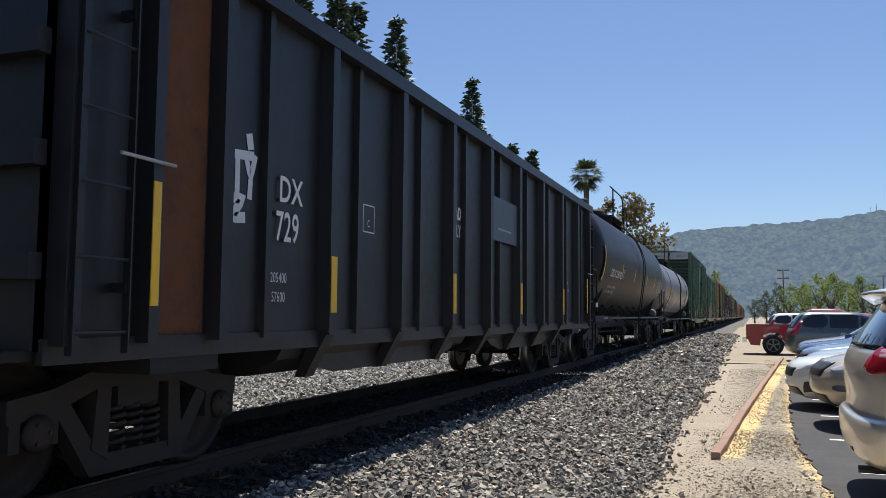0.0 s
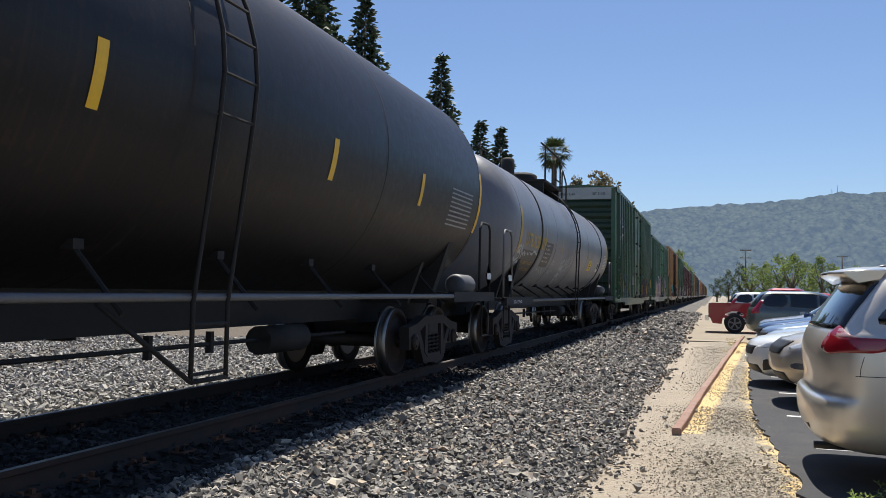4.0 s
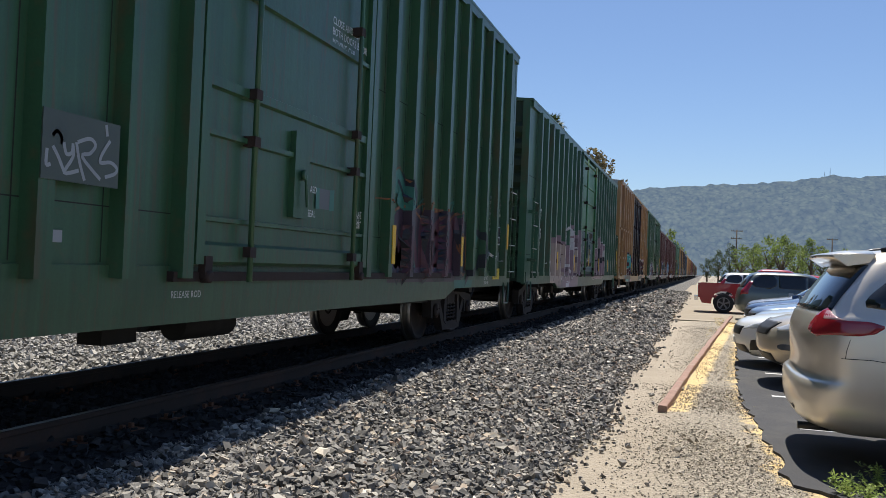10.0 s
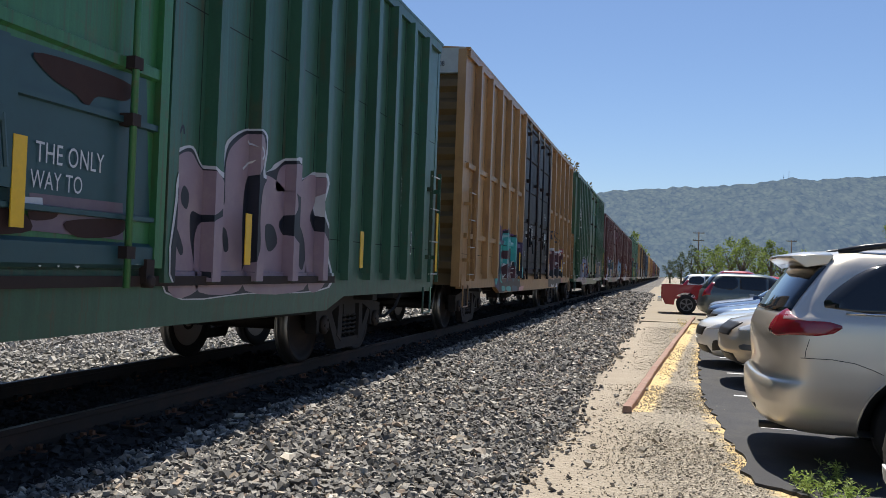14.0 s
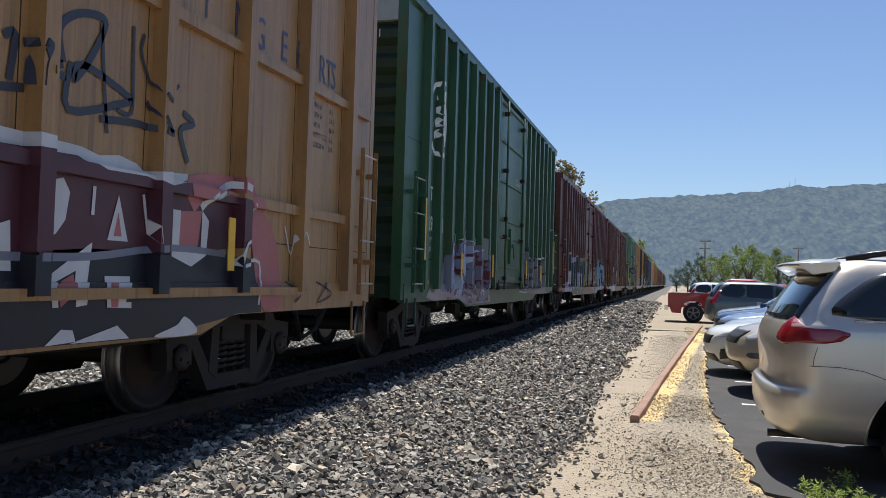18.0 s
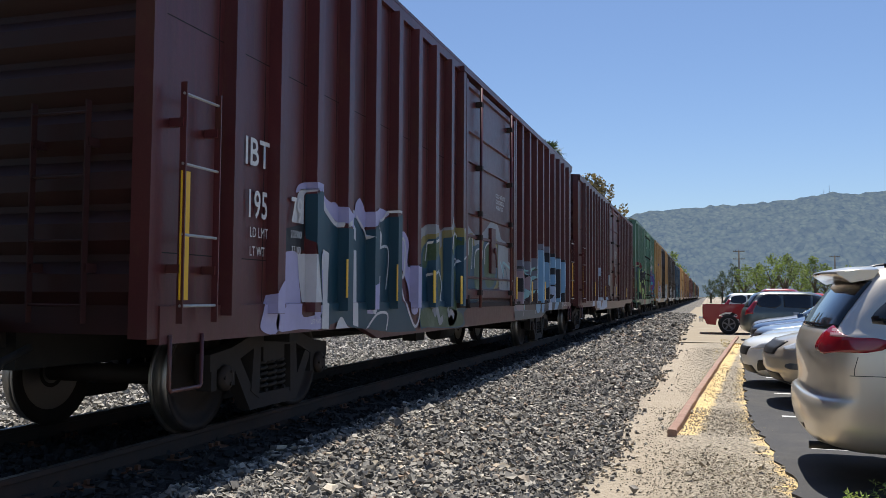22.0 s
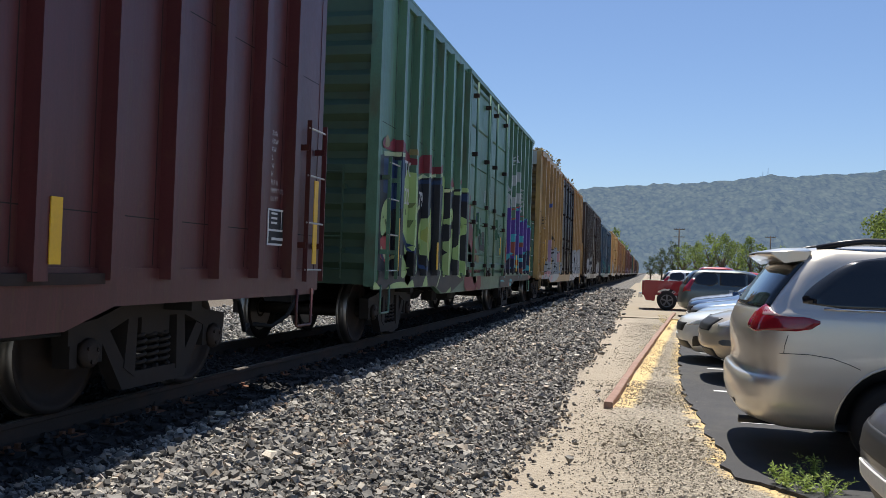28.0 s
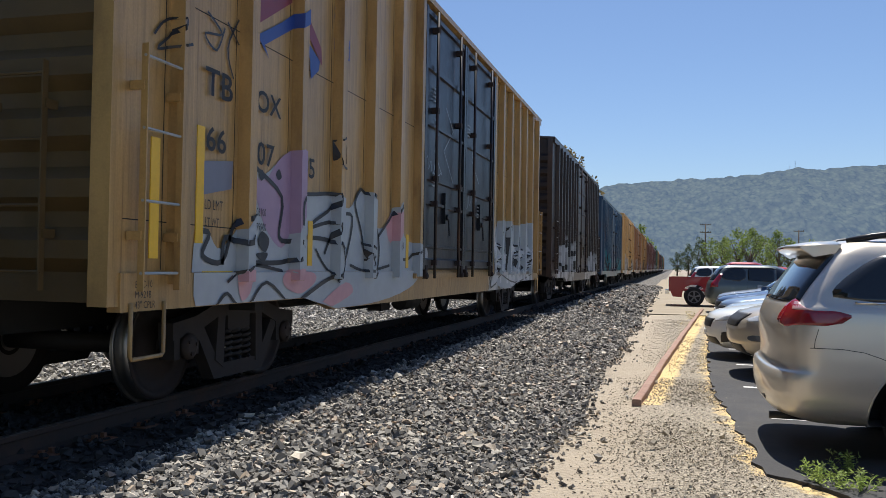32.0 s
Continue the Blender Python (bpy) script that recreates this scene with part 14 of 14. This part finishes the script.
SED_GLASS = [[(1.2, 0.985), (2.1, 0.955), (2.08, 1.36), (1.62, 1.35)], [(2.16, 0.955), (3.25, 0.945), (2.75, 1.33), (2.16, 1.36)]]
SED_TAIL = [("rear_window", [(-0.75, 1.02), (0.75, 1.02), (0.75, 1.36), (-0.75, 1.36)], M_GLASS, False), ("tail_lamp", [(0.5, 0.68), (1.15, 0.74), (1.1, 0.86), (0.5, 0.84)], M_TAIL, True)]
def sedan_nose(lamp_m):
    return [("windshield", [(-0.8, 0.965), (0.8, 0.965), (0.8, 1.36), (-0.8, 1.36)], M_GLASS, False), ("head_lamp", [(0.42, 0.62), (0.80, 0.66), (1.22, 0.80), (1.05, 0.80), (0.55, 0.72)], lamp_m, True),
            ("grille", [(-0.34, 0.52), (0.34, 0.52), (0.38, 0.66), (-0.38, 0.66)], M_TRIM, False), ("lower_intake", [(-0.55, 0.24), (0.55, 0.24), (0.48, 0.36), (-0.48, 0.36)], M_TRIM, False), ("side_intake", [(0.58, 0.28), (0.86, 0.32), (0.80, 0.47), (0.62, 0.42)], M_TRIM, True)]
M_LAMP_DARK = plain("smoked_head_lamp", (0.10, 0.11, 0.12), 0.1, 0.2, 1.0)
SED_SEAMS = [[(2.13, 0.25), (2.13, 0.93)], [(3.2, 0.3), (3.25, 0.9)], [(3.4, 0.89), (4.2, 0.80)]]
for lab, col, met, x, y in (
        ("white sedan with a dark grille parked nose to the track", (0.70, 0.71, 0.70), 0.05, 0.52, 15.3),
        ("light silver-blue sedan parked nose to the track", (0.50, 0.56, 0.62), 0.5, 0.95, 18.0), ("blue-grey sedan parked nose to the track", (0.22, 0.29, 0.40), 0.6, 1.0, 20.7),
        ("dark blue sedan parked nose to the track", (0.06, 0.10, 0.19), 0.6, 1.05, 23.4), ("silver sedan parked in the next bay", (0.35, 0.36, 0.38), 0.7, 1.2, 26.1),
        ("dark grey sedan parked beside the minivan", (0.12, 0.125, 0.14), 0.6, 1.20, 4.95)):
    vehicle("sedan", lab, SEDAN, car_paint("sedan_paint", col, met), (x, y, GY), True, SED_GLASS, SED_TAIL, sedan_nose(M_LAMP), seams=SED_SEAMS, extra=nose_extra(M_TRIM if y > 14 else M_CHROME))

SUV_GLASS = [rounded([(0.45, 1.12), (1.3, 1.10), (1.3, 1.56), (0.62, 1.55)], 1), [(1.36, 1.10), (2.2, 1.09), (2.2, 1.56), (1.36, 1.57)], [(2.26, 1.09), (3.05, 1.08), (2.62, 1.52), (2.26, 1.56)]]
SUV_TAIL = [("rear_window", [(-0.72, 1.12), (0.72, 1.12), (0.72, 1.54), (-0.72, 1.54)], M_GLASS, False), ("tail_lamp", [(0.62, 0.86), (1.06, 0.90), (0.98, 1.34), (0.80, 1.34)], M_TAIL, True)]
SUV_NOSE = [("windshield", [(-0.8, 1.09), (0.8, 1.09), (0.8, 1.54), (-0.8, 1.54)], M_GLASS, False), ("head_lamp", rounded([(0.40, 0.76), (0.95, 0.78), (1.22, 0.93), (1.05, 0.955), (0.62, 0.91)], 1), M_LAMP, True), ("marker_lamp", [(0.93, 0.765), (1.0, 0.78), (1.2, 0.905), (1.17, 0.91)], M_TAIL, True),
            ("grille", [(-0.36, 0.70), (0.36, 0.70), (0.40, 0.88), (-0.40, 0.88)], M_TRIM, False), ("lower_intake", [(-0.5, 0.32), (0.5, 0.32), (0.45, 0.46), (-0.45, 0.46)], M_TRIM, False), ("fog_lamp", rounded([(0.60, 0.52), (0.86, 0.52), (0.86, 0.60), (0.60, 0.60)], 1), M_LAMP_DARK, True)]
SUV_SEAMS = [[(1.33, 0.4), (1.33, 1.08)], [(2.23, 0.3), (2.23, 1.08)], [(3.1, 0.4), (3.1, 1.02)]]
for lab, col, met, at, flip, rail in (
        ("pale gold crossover parked nose to the track", (0.50, 0.44, 0.35), 0.5, (0.74, 12.8, GY), True, None),
        ("dark green-grey sport utility vehicle parked tail to the track", (0.12, 0.14, 0.135), 0.6, (1.05, 30.9, -0.32), False, (0.6, 2.3)),
        ("bright red sport utility vehicle beyond the others", (0.45, 0.012, 0.015), 0.2, (2.6, 41, -0.32), False, None),
        ("white car parked beyond the pickup", (0.65, 0.66, 0.66), 0.1, (0.6, 47, -0.32), False, None)):
    vehicle("suv", lab, SUV, car_paint("suv_paint", col, met), at, flip, SUV_GLASS, SUV_TAIL, SUV_NOSE, rail, SUV_SEAMS)


M_RIMDULL = plain("dull_steel_rim", (0.20, 0.20, 0.21), 0.5, 0.6)


def pickup(x, y):
    t = thing("pickup_truck", "red pickup truck parked tail to the track", "car", "parked cars", (x, y, -0.32))
    m = car_paint("pickup_red_paint", (0.26, 0.008, 0.016), 0.2)
    bm = bmesh.new()
    for s in (-1, 1):
        a, b = sorted((s * 0.86, s * 0.97))
        prism(bm, [(0.05, 0.62), (0.05, 1.12), (0.10, 1.17), (2.1, 1.17), (2.1, 0.34), (1.45, 0.34), (1.42, 0.62), (1.30, 0.78), (1.10, 0.86), (0.86, 0.86), (0.66, 0.78), (0.54, 0.62), (0.50, 0.36), (0.16, 0.38)], "y", a, b)
    box(bm, 0.0, 0.09, -0.9, 0.9, 0.60, 1.16)
    box(bm, 0.05, 2.1, -0.86, 0.86, 0.60, 0.68)
    part("cargo_bed", bm, m, t, bevel=0.02)
    cab = Body([(0.42, 2.12, 5.5, 0.94, 0.1, 0.3), (0.6, 2.12, 5.6, 0.965, 0.1, 0.35), (0.95, 2.12, 5.55, 0.965, 0.1, 0.4), (1.08, 2.12, 5.2, 0.955, 0.1, 0.4), (1.15, 2.12, 4.3, 0.94, 0.1, 0.4), (1.5, 2.17, 3.9, 0.84, 0.12, 0.4), (1.74, 2.25, 3.55, 0.74, 0.15, 0.4), (1.80, 2.4, 3.4, 0.6, 0.15, 0.4)], (4.75,), 0.38, 0.46)
    bm = bmesh.new()
    cab.skin(bm)
    part("cab", bm, m, t)
    part("rear_window", cab.sheet(cab.on_tail(), [(-0.75, 1.22), (0.75, 1.22), (0.72, 1.68), (-0.72, 1.68)]), M_GLASS, t)
    for s in (-1, 1):
        for o in ([(2.35, 1.2), (2.95, 1.2), (2.95, 1.68), (2.45, 1.68)], [(3.0, 1.2), (4.05, 1.2), (3.6, 1.66), (3.0, 1.68)]):
            part("window", cab.sheet(cab.on_side(s), o), M_GLASS, t)
        for u in (0.98, 4.75):
            road_wheel(t, u, s * 0.86, 0.38, s, M_RIMDULL)
        bm = bmesh.new()
        box(bm, -0.005, 0.06, *sorted((s * 0.84, s * 0.975)), 0.78, 1.08)
        part("tail_lamp", bm, M_TAIL, t)
    bm = bmesh.new()
    box(bm, -0.14, 0.02, -0.9, 0.9, 0.48, 0.64)
    part("rear_bumper", bm, M_CHROME, t, bevel=0.03)
    return t


pickup(-0.20, 35.9)


M_WEED = leaf_mat("weed_leaves", (0.26, 0.34, 0.09), 0.45)


def weeds():
    rng = np.random.default_rng(5)
    for x, y, n, h in ((0.99, 6.42, 22, 0.12), (1.24, 6.72, 18, 0.15), (1.24, 6.25, 18, 0.13), (1.08, 6.30, 12, 0.08)):
        t = thing("weed_clump", "leafy green weed at the asphalt edge", "weed", "weeds", (x, y, -0.31))
        vs, fs = [], []
        for i in range(n):
            a, r = rng.uniform(0, math.tau), rng.uniform(0.0, 0.15)
            base = np.array((math.cos(a) * r * 0.4, math.sin(a) * r * 0.4, 0))
            tip = base + np.array((math.cos(a) * r, math.sin(a) * r, h * rng.uniform(0.5, 1.2)))
            side = np.array((-math.sin(a), math.cos(a), 0)) * 0.004
            b = len(vs)
            vs += [base - side, base + side, tip]
            fs.append((b, b + 1, b + 2))
            for k in (0.3, 0.5, 0.65, 0.8, 0.9, 1.0):
                p = base + (tip - base) * k
                for _ in range(2):
                    u = rng.normal(size=3)
                    u[2] = abs(u[2]) * 0.5
                    u *= rng.uniform(0.025, 0.05) / np.linalg.norm(u)
                    w = np.cross(u, rng.normal(size=3))
                    w *= 0.006 / (np.linalg.norm(w) + 1e-9)
                    b = len(vs)
                    vs += [p, p + u * 0.5 + w, p + u, p + u * 0.5 - w]
                    fs.append((b, b + 1, b + 2, b + 3))
        shared("leaves", raw_mesh("leaves", vs, fs, M_WEED), t)


weeds()


# ---- what moves ----
def motions():
    steps = [i * 1.0 for i in range(33)]
    for car, y in TRAIN:
        walk(car, [(t, pose(GAUGE_X, y - gone(t), 0)) for t in steps])
    turns = [i / 10 for i in range(321)]
    for wheel, y in WHEELS:
        walk(wheel, [(t, pose(0, y, 0.457, math.degrees(gone(t) / 0.457))) for t in turns])


motions()
